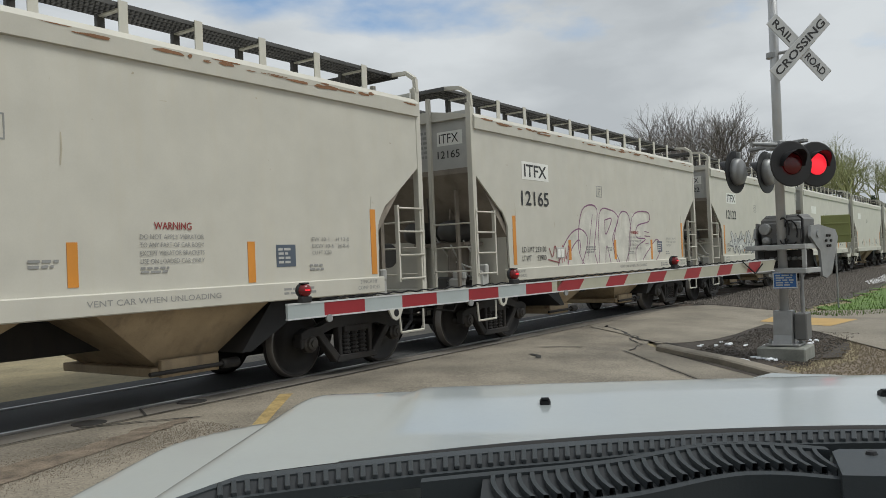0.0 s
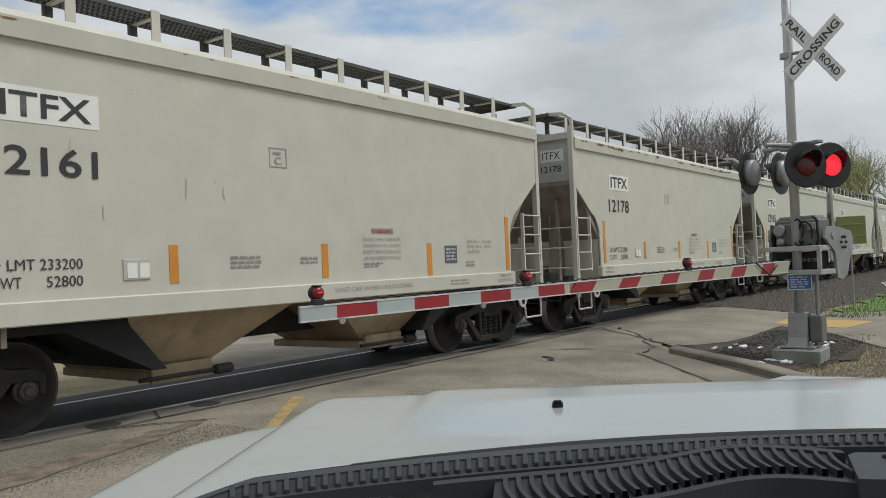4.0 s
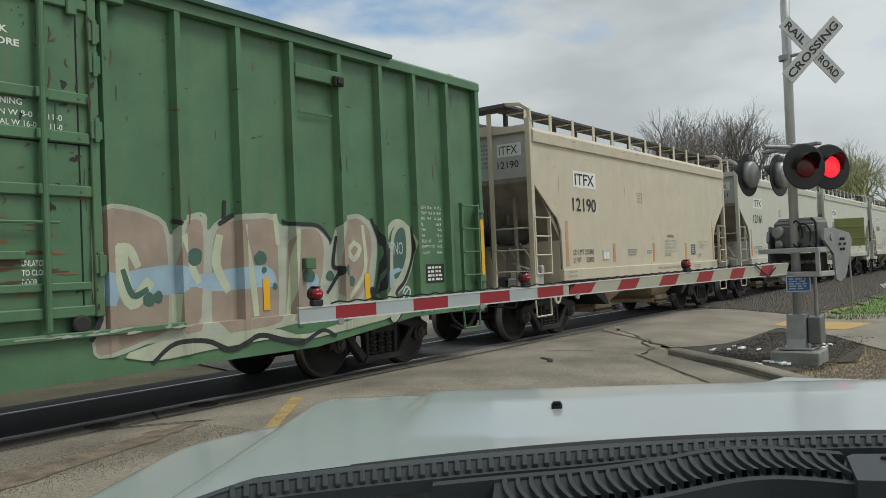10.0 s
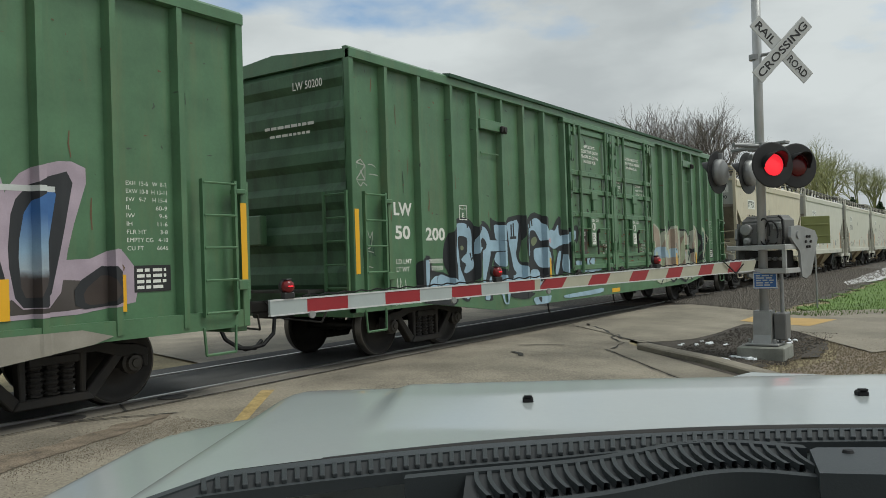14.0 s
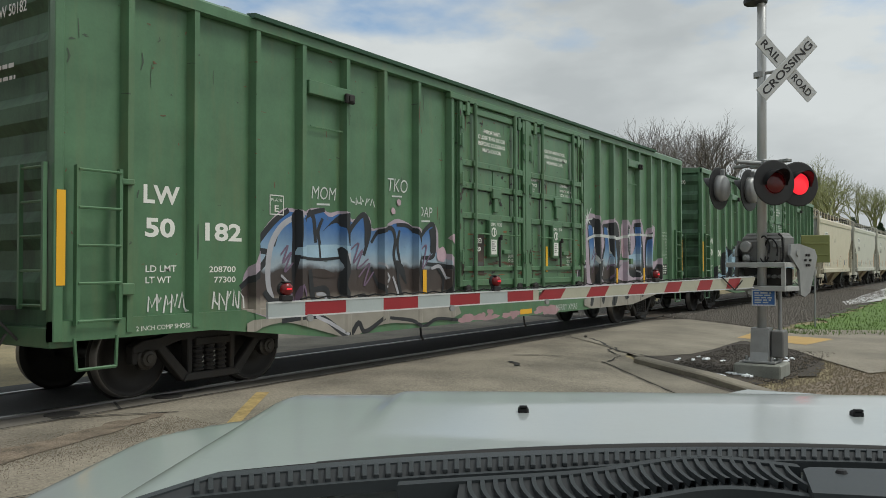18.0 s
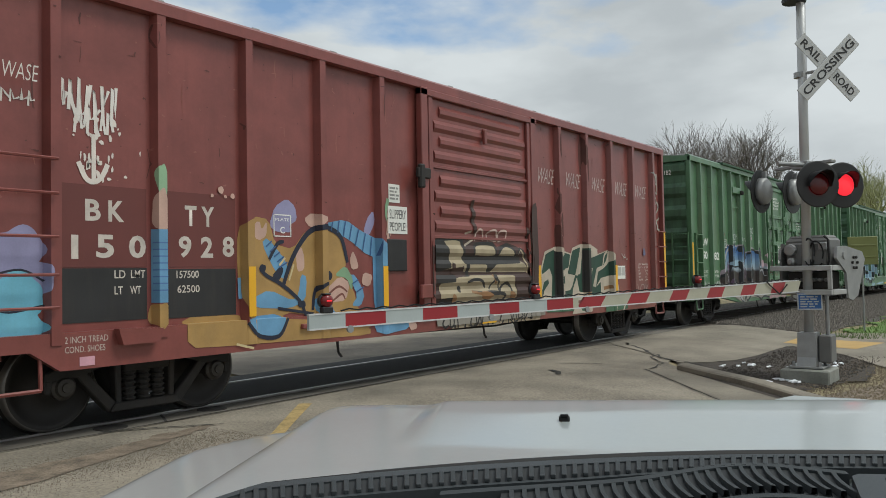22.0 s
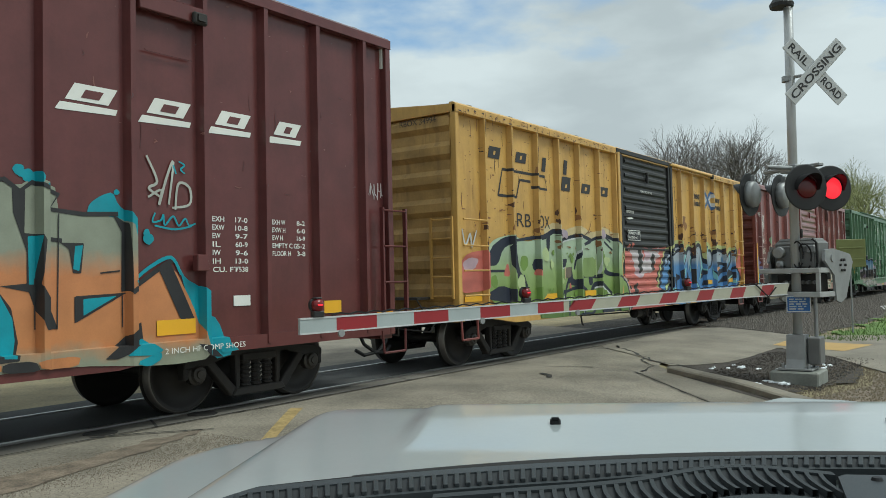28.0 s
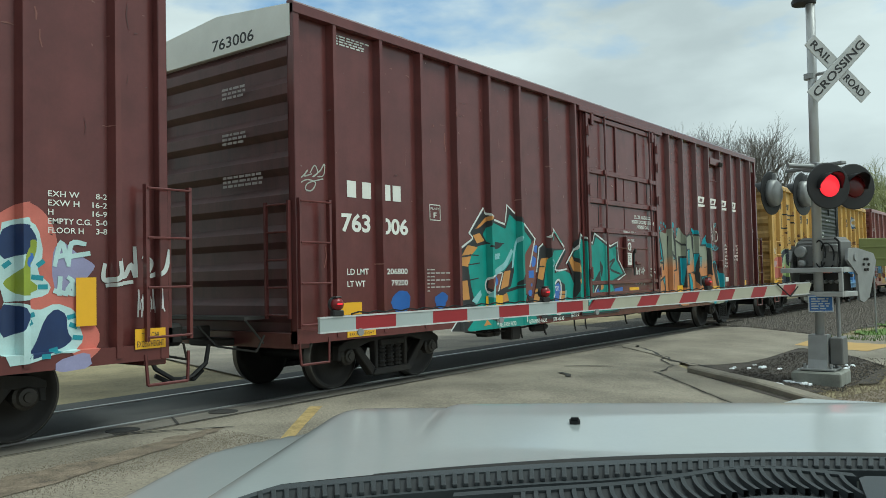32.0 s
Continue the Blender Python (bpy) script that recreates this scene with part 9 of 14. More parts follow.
m.fill(DEEPG, [(3.82, 1.96), (3.99, 2.0), (3.89, 1.75), (4.6, 1.89), (4.78, 1.93), (4.69, 1.73), (4.56, 1.63), (4.24, 1.57), (4.05, 1.2), (4.17, 1.18), (4.4, 1.28), (4.41, 1.05), (3.83, 1.01), (4.02, 1.45), (4.06, 1.57), (3.82, 1.56)], 0.06)
m.fill(DEEPG, [(4.29, 1.49), (4.58, 1.57), (4.91, 1.75), (5.0, 1.43), (4.41, 1.36), (4.18, 1.18)], 0.06)
m.fill(DEEPG, [(3.8, 1.03), (4.89, 1.04), (4.89, 0.94), (3.8, 0.94)], 0.06)
m.line(CREAM, 0.03, [(2.78, 1.83), (2.77, 1.57)], False)
m.line(CREAM, 0.05, [(4.52, 1.63), (4.6, 1.83), (4.73, 1.9)])
m.line(RUSTB, 0.10, [(3.74, 1.21), (3.73, 1.0)])
m.line(RUSTB, 0.08, [(4.56, 1.15), (4.81, 1.17)])
m.fill(SOOTB, [(2.47, 1.9), (2.62, 1.87), (2.64, 0.98), (2.47, 0.99)], 0.06)
m.fill(SOOTB, [(3.59, 1.94), (3.79, 1.9), (3.79, 1.09), (3.58, 1.1)], 0.06)
# sprayed sill
m.fill(DEEPGR, [(2.0, 0.85), (2.34, 0.95), (2.78, 0.93), (3.14, 0.95), (3.2, 0.89), (3.14, 0.75), (2.0, 0.77)], 0.06)
m.fill(CREAM, [(3.17, 0.89), (3.8, 0.9), (3.8, 0.7), (2.96, 0.69)], 0.06)
m.fill(DEEPGR, [(3.3, 0.83), (3.53, 0.84), (3.59, 0.74), (3.39, 0.73)], 0.06)
m.fill(DEEPGR, [(4.44, 0.87), (5.43, 0.94), (5.52, 0.69), (4.43, 0.66)], 0.06)
m.line(CREAM, 0.05, [(4.52, 0.8), (4.89, 0.84), (4.97, 0.66)])
m.line(CREAM, 0.06, [(5.29, 0.67), (5.43, 0.87)])
m.fill(SOOTBR, [(-1.38, 1.98), (-1.07, 2.08), (-0.57, 2.08), (-0.27, 2.0), (0.3, 2.01), (0.43, 1.93), (0.72, 2.01), (1.04, 1.95), (1.4, 1.78), (1.48, 1.04), (1.03, 0.96), (-1.18, 1.0), (-1.38, 1.15)], 0.06)
m.line(SOOTBR, 0.14, [(-1.36, 2.36), (-1.34, 1.74), (-1.35, 1.05)])
m.line(SOOTBR, 0.12, [(1.4, 2.25), (1.47, 1.65), (1.44, 1.01)])
m.line(SOOTBR, 0.10, [(-0.28, 2.63), (-0.27, 2.4), (-0.23, 2.17)])
m.fill(SOOTBR, [(-1.64, 1.19), (-1.44, 1.49), (-1.41, 1.03), (-1.59, 0.99)], 0.06)
m.fill(TANB, [(-1.23, 1.9), (-1.01, 2.02), (-0.63, 2.03), (-0.57, 1.81), (-0.57, 1.61), (-1.23, 1.54), (-1.26, 1.8)], 0.06)
m.fill(SOOTB, [(-1.31, 1.95), (-1.07, 2.04), (-0.95, 1.91), (-0.9, 1.59), (-1.31, 1.51)], 0.06)
m.line(SOOTB, 0.07, [(-1.26, 1.98), (-0.95, 2.04), (-0.6, 2.02), (-0.55, 1.78)])
m.fill(TANB, [(-0.27, 1.79), (-0.25, 1.93), (-0.02, 1.97), (0.3, 1.95), (0.34, 1.77)], 0.06)
m.line(SOOTB, 0.06, [(-0.27, 1.77), (-0.25, 1.93), (-0.02, 1.98), (0.32, 1.95), (0.34, 1.75)])
m.fill(TANB, [(0.4, 1.77), (0.52, 1.91), (0.72, 1.96), (0.89, 1.89), (0.94, 1.77)], 0.06)
m.line(SOOTB, 0.06, [(0.4, 1.77), (0.52, 1.91), (0.72, 1.96), (0.91, 1.89), (0.96, 1.76)])
m.fill(TANB, [(-0.57, 1.75), (-0.02, 1.76), (0.96, 1.77), (1.25, 1.65), (1.38, 1.51), (-0.57, 1.52)], 0.06)
m.fill(SOOTB, [(-0.61, 1.76), (-0.51, 1.79), (-0.02, 1.76), (0.3, 1.79), (1.12, 1.78), (1.12, 1.66), (0.34, 1.64), (0.19, 1.52), (0.08, 1.52), (0.06, 1.64), (-0.54, 1.64)], 0.06)
m.line(TANB, 0.05, [(1.0, 1.78), (1.12, 1.89), (1.29, 1.71), (1.36, 1.51)])
m.line(SOOTB, 0.04, [(0.96, 1.71), (1.12, 1.92), (1.29, 1.75)])
m.fill(SOOTB, [(-0.51, 1.64), (-0.41, 1.64), (-0.44, 1.13), (-0.49, 1.12)], 0.06)
m.fill(TANB, [(-1.19, 1.35), (-0.66, 1.45), (0.95, 1.45), (0.99, 1.06), (-1.18, 1.04)], 0.06)
m.fill(TANB, [(-0.46, 1.47), (0.95, 1.46), (0.95, 1.07), (-0.47, 1.05)], 0.06)
m.fill(SOOTB, [(-1.28, 1.48), (-0.78, 1.48), (-0.79, 1.37), (-1.26, 1.35)], 0.06)
m.fill(SOOTB, [(-1.2, 1.12), (-0.81, 1.14), (-0.79, 1.01), (-1.2, 1.02)], 0.06)
m.fill(SOOTB, [(0.94, 1.45), (1.47, 1.44), (1.46, 1.04), (1.03, 1.06)], 0.06)
m.line(SOOTB, 0.05, [(-0.47, 1.36), (-0.29, 1.4), (-0.09, 1.38), (0.03, 1.28)])
m.line(SOOTB, 0.04, [(0.15, 1.25), (0.3, 1.39), (0.42, 1.35), (0.42, 1.18)])
m.line(SOOTB, 0.05, [(0.42, 1.2), (0.63, 1.33), (0.81, 1.26), (0.79, 1.17)])
m.line(SOOTB, 0.06, [(-0.09, 1.17), (0.19, 1.19), (0.59, 1.14), (0.54, 1.02)])
m.line(SOOTB, 0.05, [(-0.32, 1.21), (0.19, 1.16), (0.56, 1.17)])
m.line(RUSTB, 0.05, [(0.26, 1.46), (0.33, 1.34)])
m.line(RUSTB, 0.05, [(-0.35, 1.21), (-0.09, 1.17)])
m.spot(SOOTB, -0.69, 1.26, 0.05)
m.spot(SOOTB, 0.33, 1.43, 0.06)
m.spot(SOOTB, -0.03, 1.14, 0.05)
m.line(SKINB, 0.035, [(-0.23, 2.02), (-0.18, 2.17), (-0.08, 2.2), (-0.0, 2.12), (-0.0, 2.03)])
m.line(SKINB, 0.035, [(0.14, 2.03), (0.11, 2.15), (0.34, 2.2), (0.4, 2.04), (0.14, 2.05)])
m.line(SKINB, 0.035, [(0.45, 2.02), (0.45, 2.17), (0.64, 2.2), (0.69, 2.09), (0.45, 2.02)])
m.fill(CREAM, [(-0.51, 2.14), (-0.33, 2.18), (-0.35, 2.14), (-0.49, 2.11)], 0.06)
m.line(CREAM, 0.04, [(-0.51, 1.94), (-0.3, 2.03)])
# writing along the sill below the door
m.fill(TANGREY, [(-1.31, 0.92), (1.55, 0.93), (1.92, 0.81), (1.92, 0.73), (-1.28, 0.71)], 0.06)
m.line(SOOTB, 0.035, [(-1.08, 0.85), (-1.15, 0.75), (-1.09, 0.69), (-1.01, 0.72)])
m.line(SOOTB, 0.035, [(-0.96, 0.84), (-0.96, 0.7), (-0.87, 0.72), (-0.87, 0.86)])
m.line(SOOTB, 0.035, [(-0.78, 0.87), (-0.76, 0.68)])
m.line(SOOTB, 0.035, [(-0.39, 0.85), (-0.42, 0.68), (-0.29, 0.67)])
m.line(SOOTB, 0.035, [(-0.28, 0.87), (-0.24, 0.69), (-0.16, 0.83), (-0.12, 0.68), (-0.06, 0.88)])
m.line(SOOTB, 0.04, [(0.48, 0.84), (0.42, 0.72)])
m.line(SOOTB, 0.03, [(0.75, 0.82), (0.8, 0.71), (0.87, 0.88), (0.95, 0.71)])
m.line(SOOTB, 0.03, [(1.03, 0.87), (1.0, 0.73), (1.15, 0.76), (1.03, 0.87)])
m.line(SOOTB, 0.03, [(1.21, 0.86), (1.21, 0.71), (1.33, 0.85)])
m.fill(SOOTBR, [(0.91, 1.47), (1.26, 1.47), (1.46, 1.4), (1.47, 1.05), (1.11, 1.03), (0.94, 1.11), (1.01, 1.28), (0.91, 1.34)])
m.fill(RUSTB, [(-0.13, 1.21), (0.09, 1.21), (0.27, 1.14), (0.15, 1.07), (-0.08, 1.09)])
m.fill(RUSTB, [(-0.89, 1.2), (-0.8, 1.17), (-0.77, 1.07), (-0.89, 1.05)])
m.fill(RUSTB, [(0.74, 1.2), (0.9, 1.17), (0.94, 1.06), (0.77, 1.06)])
m.fill(SOOTBR, [(-0.89, 1.68), (-0.8, 1.65), (-0.79, 1.51), (-0.89, 1.48)])
m.done()
m = Mural(c, ((), lambda x: -1.511), 1.01, name="rust_stain", lift=0.0085)
m.fill(SOOTBR, [(1.48, 2.67), (1.65, 2.75), (1.67, 2.22), (1.69, 1.85), (1.67, 1.44), (1.65, 1.11), (1.56, 1.02), (1.46, 0.99), (1.45, 1.45), (1.49, 1.84), (1.47, 2.15)])
m.done()
bm, rnd = bmesh.new(), random.Random(3)
for x in (1.66, 2.64, 3.75):
    for _ in range(10):
        patch(bm, x + rnd.uniform(-0.12, 0.12), rnd.uniform(1.0, 4.0), rnd.uniform(0.03, 0.08), rnd.uniform(0.1, 0.4), rnd, rnd.uniform(0.003, 0.0034), 9)
tagged(part("scorch_mark", drape(bm, [q for q in surf[0] if q > 1.4], surf[1]), mat("sooty_red_paint", (0.09, 0.03, 0.025), 0.7, var=0.3), c), kind="stuff")
trucks(c, (-5.85, 5.85))
CARS.append((c, -77.3))

# ---- yellow boxcar with a black door ----
posts = [-6.86, -6.0, -5.1, -4.28, -3.42, -2.5, -1.66, 2.36, 3.27, 4.16, 5.03, 5.89, 6.8]
c, surf = boxcar("faded yellow boxcar with a black corrugated door and sprayed letters", 7.72, 4.25, 0.85, M_YELLOW, posts, (-1.5, 1.55), width=0.10, ends=7, belly=(0.695, 6.0, 7.1))
tagged(c, "faded yellow boxcar with a black door, sprayed green and blue")
weather(c, -7.6, -1.7, 1.9, 4.15, 90, ((0.16, 0.07, 0.025), (0.30, 0.15, 0.05), (0.06, 0.035, 0.02)), surf, 305)
weather(c, 1.8, 7.6, 1.9, 4.15, 100, ((0.16, 0.07, 0.025), (0.30, 0.15, 0.05), (0.06, 0.035, 0.02)), surf, 306)
weather(c, -7.6, 7.6, 4.13, 4.24, 160, ((0.16, 0.07, 0.025), (0.22, 0.11, 0.04)), ((), lambda x: -1.4905), 307)
corrugated_door(c, M_BLACKDOOR, -1.46, 1.52, 0.98, 4.16, 3, 6, 0.03, (spray((0.46, 0.12, 0.10)), spray((0.085, 0.19, 0.36))))
for x in (-1.56, 1.60):
    part("door_post", one(x - 0.06, x + 0.06, -1.51, -1.40, 0.86, 4.2, 0.01), M_YELLOW if x < 0 else M_BLACKDOOR, c)
LOGO = P - 0.003
# wordmark: plain slanted blocks
for x, z, w, h in ((-6.66, 3.52, 0.42, 0.2), (-5.77, 3.53, 0.42, 0.19), (-4.82, 3.45, 0.2, 0.27), (-3.96, 3.47, 0.2, 0.29), (-4.06, 3.15, 0.42, 0.28), (-3.2, 3.16, 0.44, 0.2), (-2.36, 3.16, 0.46, 0.2)):
    part("wordmark_block", prism(bmesh.new(), [(x, z), (x + w - 0.06, z), (x + w, z + h), (x + 0.06, z + h)], LOGO - 0.002, LOGO), M_BLACK, c)
    if w > 0.3:
        part("wordmark_gap", prism(bmesh.new(), [(x + 0.16, z + 0.06), (x + w - 0.2, z + 0.06), (x + w - 0.17, z + 0.13), (x + 0.19, z + 0.13)], LOGO - 0.006, LOGO - 0.004), M_YELLOW, c)
bm = bmesh.new()
for n, st in enumerate(([(-6.35, 2.9), (-6.2, 3.36), (-4.7, 3.36), (-4.62, 3.12), (-5.2, 3.12)], [(-6.35, 2.9), (-5.75, 2.9), (-5.62, 3.22), (-5.25, 3.22)])):
    ribbon(bm, st, 0.05, 0.004 + 0.001 * n)
part("wordmark_line", drape(bm, [q for q in surf[0] if -6.6 < q < -4.4], surf[1]), M_BLACK, c)
text(c, "RB", -5.75, -5.25, 2.38, 2.62, M_BLACK, LOGO, 0.0)
text(c, "OX", -4.97, -4.55, 2.38, 2.62, M_BLACK, LOGO, 0.0)
text(c, "RBOX 34994", 0.35, 1.1, 4.0, 4.1, M_BLACK, -7.726, 0.0, end=1)
for s, a, b, z in (("next", 3.58, 4.02, 3.50), ("load", 3.60, 4.04, 3.31), ("any", 5.36, 5.76, 3.46), ("road", 5.34, 5.84, 3.29)):
    text(c, s, a, b, z, z + 0.17, M_BLACK, LOGO, 0.03, slant=0.2)
EMBLEM_PALE, EMBLEM_BLUE = spray((0.56, 0.57, 0.58)), spray((0.06, 0.13, 0.28))
for material, lift, strokes in ((EMBLEM_PALE, 0.004, ([(4.38, 3.66), (4.62, 3.53), (4.38, 3.42)], [(5.0, 3.66), (4.8, 3.54), (5.0, 3.40)])), (EMBLEM_BLUE, 0.006, ([(4.44, 3.78), (4.66, 3.60), (4.68, 3.46), (4.44, 3.30)], [(4.96, 3.76), (4.80, 3.66), (4.72, 3.56), (4.80, 3.42), (4.98, 3.30)]))):
    bm = bmesh.new()
    for k, st in enumerate(strokes):
        ribbon(bm, st, 0.10, lift + 0.0006 * k)
    part("emblem_stroke", drape(bm, [q for q in surf[0] if 4.3 < q < 5.1], surf[1]), material, c)
part("head_rail", rod(bmesh.new(), (1.5, -1.52, 4.20), (4.78, -1.52, 4.20), 0.03, 8), M_YELLOW, c)
part("rail_bracket", one(4.70, 4.84, -1.55, -1.47, 4.13, 4.24, 0.01), M_STEEL, c)
# rust: broad smears, runs down the posts, holes along the eave
rnd = random.Random(64)
for col, items in (((0.24, 0.11, 0.035), [(2.77, 2.80, 0.16, 0.17), (2.7, 2.93, 0.14, 0.05), (4.93, 2.62, 0.16, 0.05), (3.48, 2.48, 0.12, 0.03), (5.5, 2.2, 0.34, 0.05)]),
                   ((0.07, 0.03, 0.016), [(4.95, 2.42, 0.07, 0.06), (2.45, 2.45, 0.04, 0.10), (3.42, 2.52, 0.10, 0.02), (4.3, 2.36, 0.12, 0.05), (4.22, 2.28, 0.05, 0.08), (3.3, 2.45, 0.05, 0.12), (3.28, 2.2, 0.05, 0.16), (5.45, 2.33, 0.09, 0.02)])):
    m = Mural(c, surf, name="rust_stain", lift=0.002)
    for x, z, rx, rz in items:
        patch(m.sheet(col), x, z, rx, rz, rnd, m.lift, 24, 0.5)
    for x in (-6.86, -6.0, -5.1, -4.28, -3.42, -2.5, 2.36, 3.27, 4.16, 5.03, 5.89, 6.8):
        for _ in range(5):
            patch(m.sheet(col), x + rnd.uniform(-0.09, 0.09), 2.0 + 0.8 * rnd.random() ** 2, rnd.uniform(0.01, 0.035), rnd.uniform(0.015, 0.08), rnd, m.lift, 10, 0.6)
    for _ in range(22):
        patch(m.sheet(col), rnd.choice((rnd.uniform(-7.5, -1.7), rnd.uniform(1.8, 7.5))), 1.95 + 0.8 * rnd.random() ** 1.6, rnd.uniform(0.015, 0.11), rnd.uniform(0.006, 0.022), rnd, m.lift, 12, 0.7)
    m.line(col, 0.02, [(3.05, 2.42), (3.2, 2.48), (3.32, 2.58)])
    m.line(col, 0.016, [(2.0, 2.45), (2.06, 2.62), (2.1, 2.8)])
    m.line(col, 0.014, [(-3.1, 2.3), (-2.9, 2.42), (-2.8, 2.6)])
    m.done()
bm = bmesh.new()
for k in range(70):
    patch(bm, -7.6 + 0.22 * k + rnd.uniform(-0.05, 0.05), rnd.uniform(4.15, 4.22), rnd.uniform(0.015, 0.05), rnd.uniform(0.006, 0.016), rnd, 0.0, 9, 0.5)
tagged(part("rust_hole", drape(bm, [], lambda x: -1.4925), spray((0.05, 0.024, 0.014)), c), kind="stuff")
text(c, "DOOR OPENING W 10-0  H 13-4", -0.33, 0.34, 3.375, 3.425, M_WHITE, -1.478, 0.01)
part("notice_panel", one(-1.16, -0.76, -1.478, -1.474, 2.86, 2.92), M_ENDTOP, c)
text(c, "SECURITY DEVICE ONLY", -1.14, -0.78, 2.87, 2.91, M_BLACK, -1.48, 0.0)
part("worn_arrow", prism(bmesh.new(), [(-1.2, 2.74), (-1.0, 2.72), (-0.8, 2.74), (-0.86, 2.77), (-1.05, 2.76)], -1.478, -1.474), M_WHITE, c)
part("notice_panel", one(-1.12, -0.42, -1.476, -1.474, 2.25, 2.48), M_WHITE, c)
part("notice_inset", one(-1.105, -0.435, -1.479, -1.477, 2.265, 2.465), M_BLACK, c)
text(c, "SECURE BOTH HASPS", -1.08, -0.46, 2.385, 2.445, M_WHITE, -1.481, 0.02)
text(c, "BEFORE MOVING", -1.08, -0.58, 2.285, 2.345, M_WHITE, -1.481, 0.0)
for z in (1.2, 1.6, 2.0, 2.42):
    for x in (-7.62, 6.85):
        part("grab_iron", rod(bmesh.new(), (x, -1.52, z), (x + 0.72, -1.52, z), 0.015, 6), M_YELLOW, c)
for e in (-1, 1):
    part("stirrup_step", path_rod(bmesh.new(), [(e * 7.15, -1.42, 0.9), (e * 7.15, -1.44, 0.5), (e * 7.6, -1.44, 0.5), (e * 7.6, -1.42, 0.9)], 0.02, 6), M_RED, c)
m = Mural(c, surf, 1.012)
m.line(PALEYEL, 0.22, [(-4.7, 2.32), (-4.35, 2.41), (-4.15, 2.24), (-3.32, 2.38), (-2.82, 2.27), (-2.39, 2.33), (-2.15, 2.4), (-1.4, 2.23)])
m.fill(FADE_GREEN, [(-5.24, 1.88), (-4.98, 2.15), (-4.7, 2.26), (-4.35, 2.34), (-4.17, 2.17), (-3.32, 2.32), (-2.82, 2.19), (-2.39, 2.26), (-2.16, 2.31), (-1.45, 2.18), (-1.34, 1.91), (-1.52, 1.78), (-1.44, 1.44), (-1.17, 1.33), (-0.99, 1.01), (-1.04, 0.72), (-2.29, 0.69), (-3.34, 0.64), (-4.7, 0.7), (-5.24, 0.72)])
m.line(INK, 0.10, [(-5.23, 1.86), (-4.98, 2.15), (-4.7, 2.24), (-4.35, 2.34), (-4.08, 2.18)])
m.line(INK, 0.08, [(-4.18, 2.13), (-3.92, 2.21), (-3.32, 2.29), (-3.28, 2.18), (-3.39, 1.99), (-3.5, 1.81), (-3.58, 1.63)])
m.line(INK, 0.08, [(-3.32, 2.32), (-3.06, 2.26), (-2.81, 2.2), (-3.08, 2.12)])
m.line(INK, 0.08, [(-2.82, 2.2), (-2.42, 2.28), (-2.37, 2.21), (-2.43, 1.89), (-2.49, 1.48), (-2.94, 1.48), (-3.33, 1.46)])
m.line(INK, 0.08, [(-2.39, 2.21), (-2.15, 2.33), (-1.43, 2.18)])
m.line(INK, 0.05, [(-2.16, 2.31), (-1.87, 2.19)])
m.line(INK, 0.05, [(-2.16, 2.18), (-1.78, 2.02)])
m.line(INK, 0.09, [(-1.45, 2.15), (-1.34, 1.91), (-1.5, 1.76)])
m.fill(INK, [(-4.7, 2.24), (-4.54, 2.29), (-4.59, 1.95), (-4.7, 1.89)])
m.fill(INK, [(-4.23, 1.61), (-4.18, 1.8), (-3.88, 1.82), (-3.92, 1.73), (-3.98, 1.64)])
m.fill(INK, [(-3.72, 1.69), (-3.82, 1.48), (-3.85, 1.31), (-3.33, 1.26), (-3.21, 1.45), (-3.64, 1.39), (-3.69, 1.59)])
m.fill(INK, [(-4.29, 1.09), (-4.25, 1.25), (-3.92, 1.19), (-4.09, 1.1)])
m.line(INK, 0.07, [(-3.98, 1.13), (-3.93, 1.27), (-3.8, 1.46)])
m.line(INK, 0.07, [(-3.93, 1.18), (-3.64, 1.23), (-3.33, 1.24), (-3.26, 1.13), (-3.34, 0.72)])
m.line(INK, 0.06, [(-3.99, 1.1), (-4.01, 0.73)])
m.line(INK, 0.08, [(-3.3, 1.27), (-3.07, 1.18), (-2.94, 0.99), (-2.87, 0.84), (-3.01, 0.7), (-3.52, 0.66)])
m.line(INK, 0.12, [(-2.86, 1.15), (-2.69, 1.28), (-2.36, 1.29), (-2.13, 1.2), (-1.88, 1.08)])
m.fill(INK, [(-2.26, 1.53), (-2.13, 1.65), (-2.07, 1.57), (-1.62, 1.51), (-1.62, 1.44), (-2.05, 1.47)])
m.line(INK, 0.11, [(-1.46, 1.44), (-1.17, 1.33), (-0.98, 1.07), (-1.01, 0.8), (-1.2, 0.71), (-1.82, 0.68)])
m.line(INK, 0.05, [(-1.44, 1.4), (-1.42, 0.75)])
m.fill(INK, [(-2.98, 1.47), (-2.78, 1.49), (-2.78, 1.28), (-2.94, 1.28)])
m.fill(INK, [(-2.63, 0.72), (-2.29, 0.83), (-1.88, 0.73), (-2.14, 0.64)])
m.fill(INK, [(-3.67, 0.66), (-3.52, 0.74), (-3.08, 0.74), (-3.01, 0.69)])
m.line(WHITESP, 0.03, [(-4.13, 2.11), (-3.92, 2.17), (-3.35, 2.25)])
m.line(WHITESP, 0.03, [(-3.35, 2.16), (-3.44, 1.98), (-3.55, 1.81)])
m.line(WHITESP, 0.03, [(-2.44, 2.19), (-2.49, 1.89), (-2.54, 1.52)])
m.line(WHITESP, 0.03, [(-4.02, 1.64), (-4.2, 1.6)])
m.line(WHITESP, 0.03, [(-3.36, 1.13), (-3.4, 0.75)])
m.line(WHITESP, 0.03, [(-4.04, 1.08), (-4.06, 0.82)])
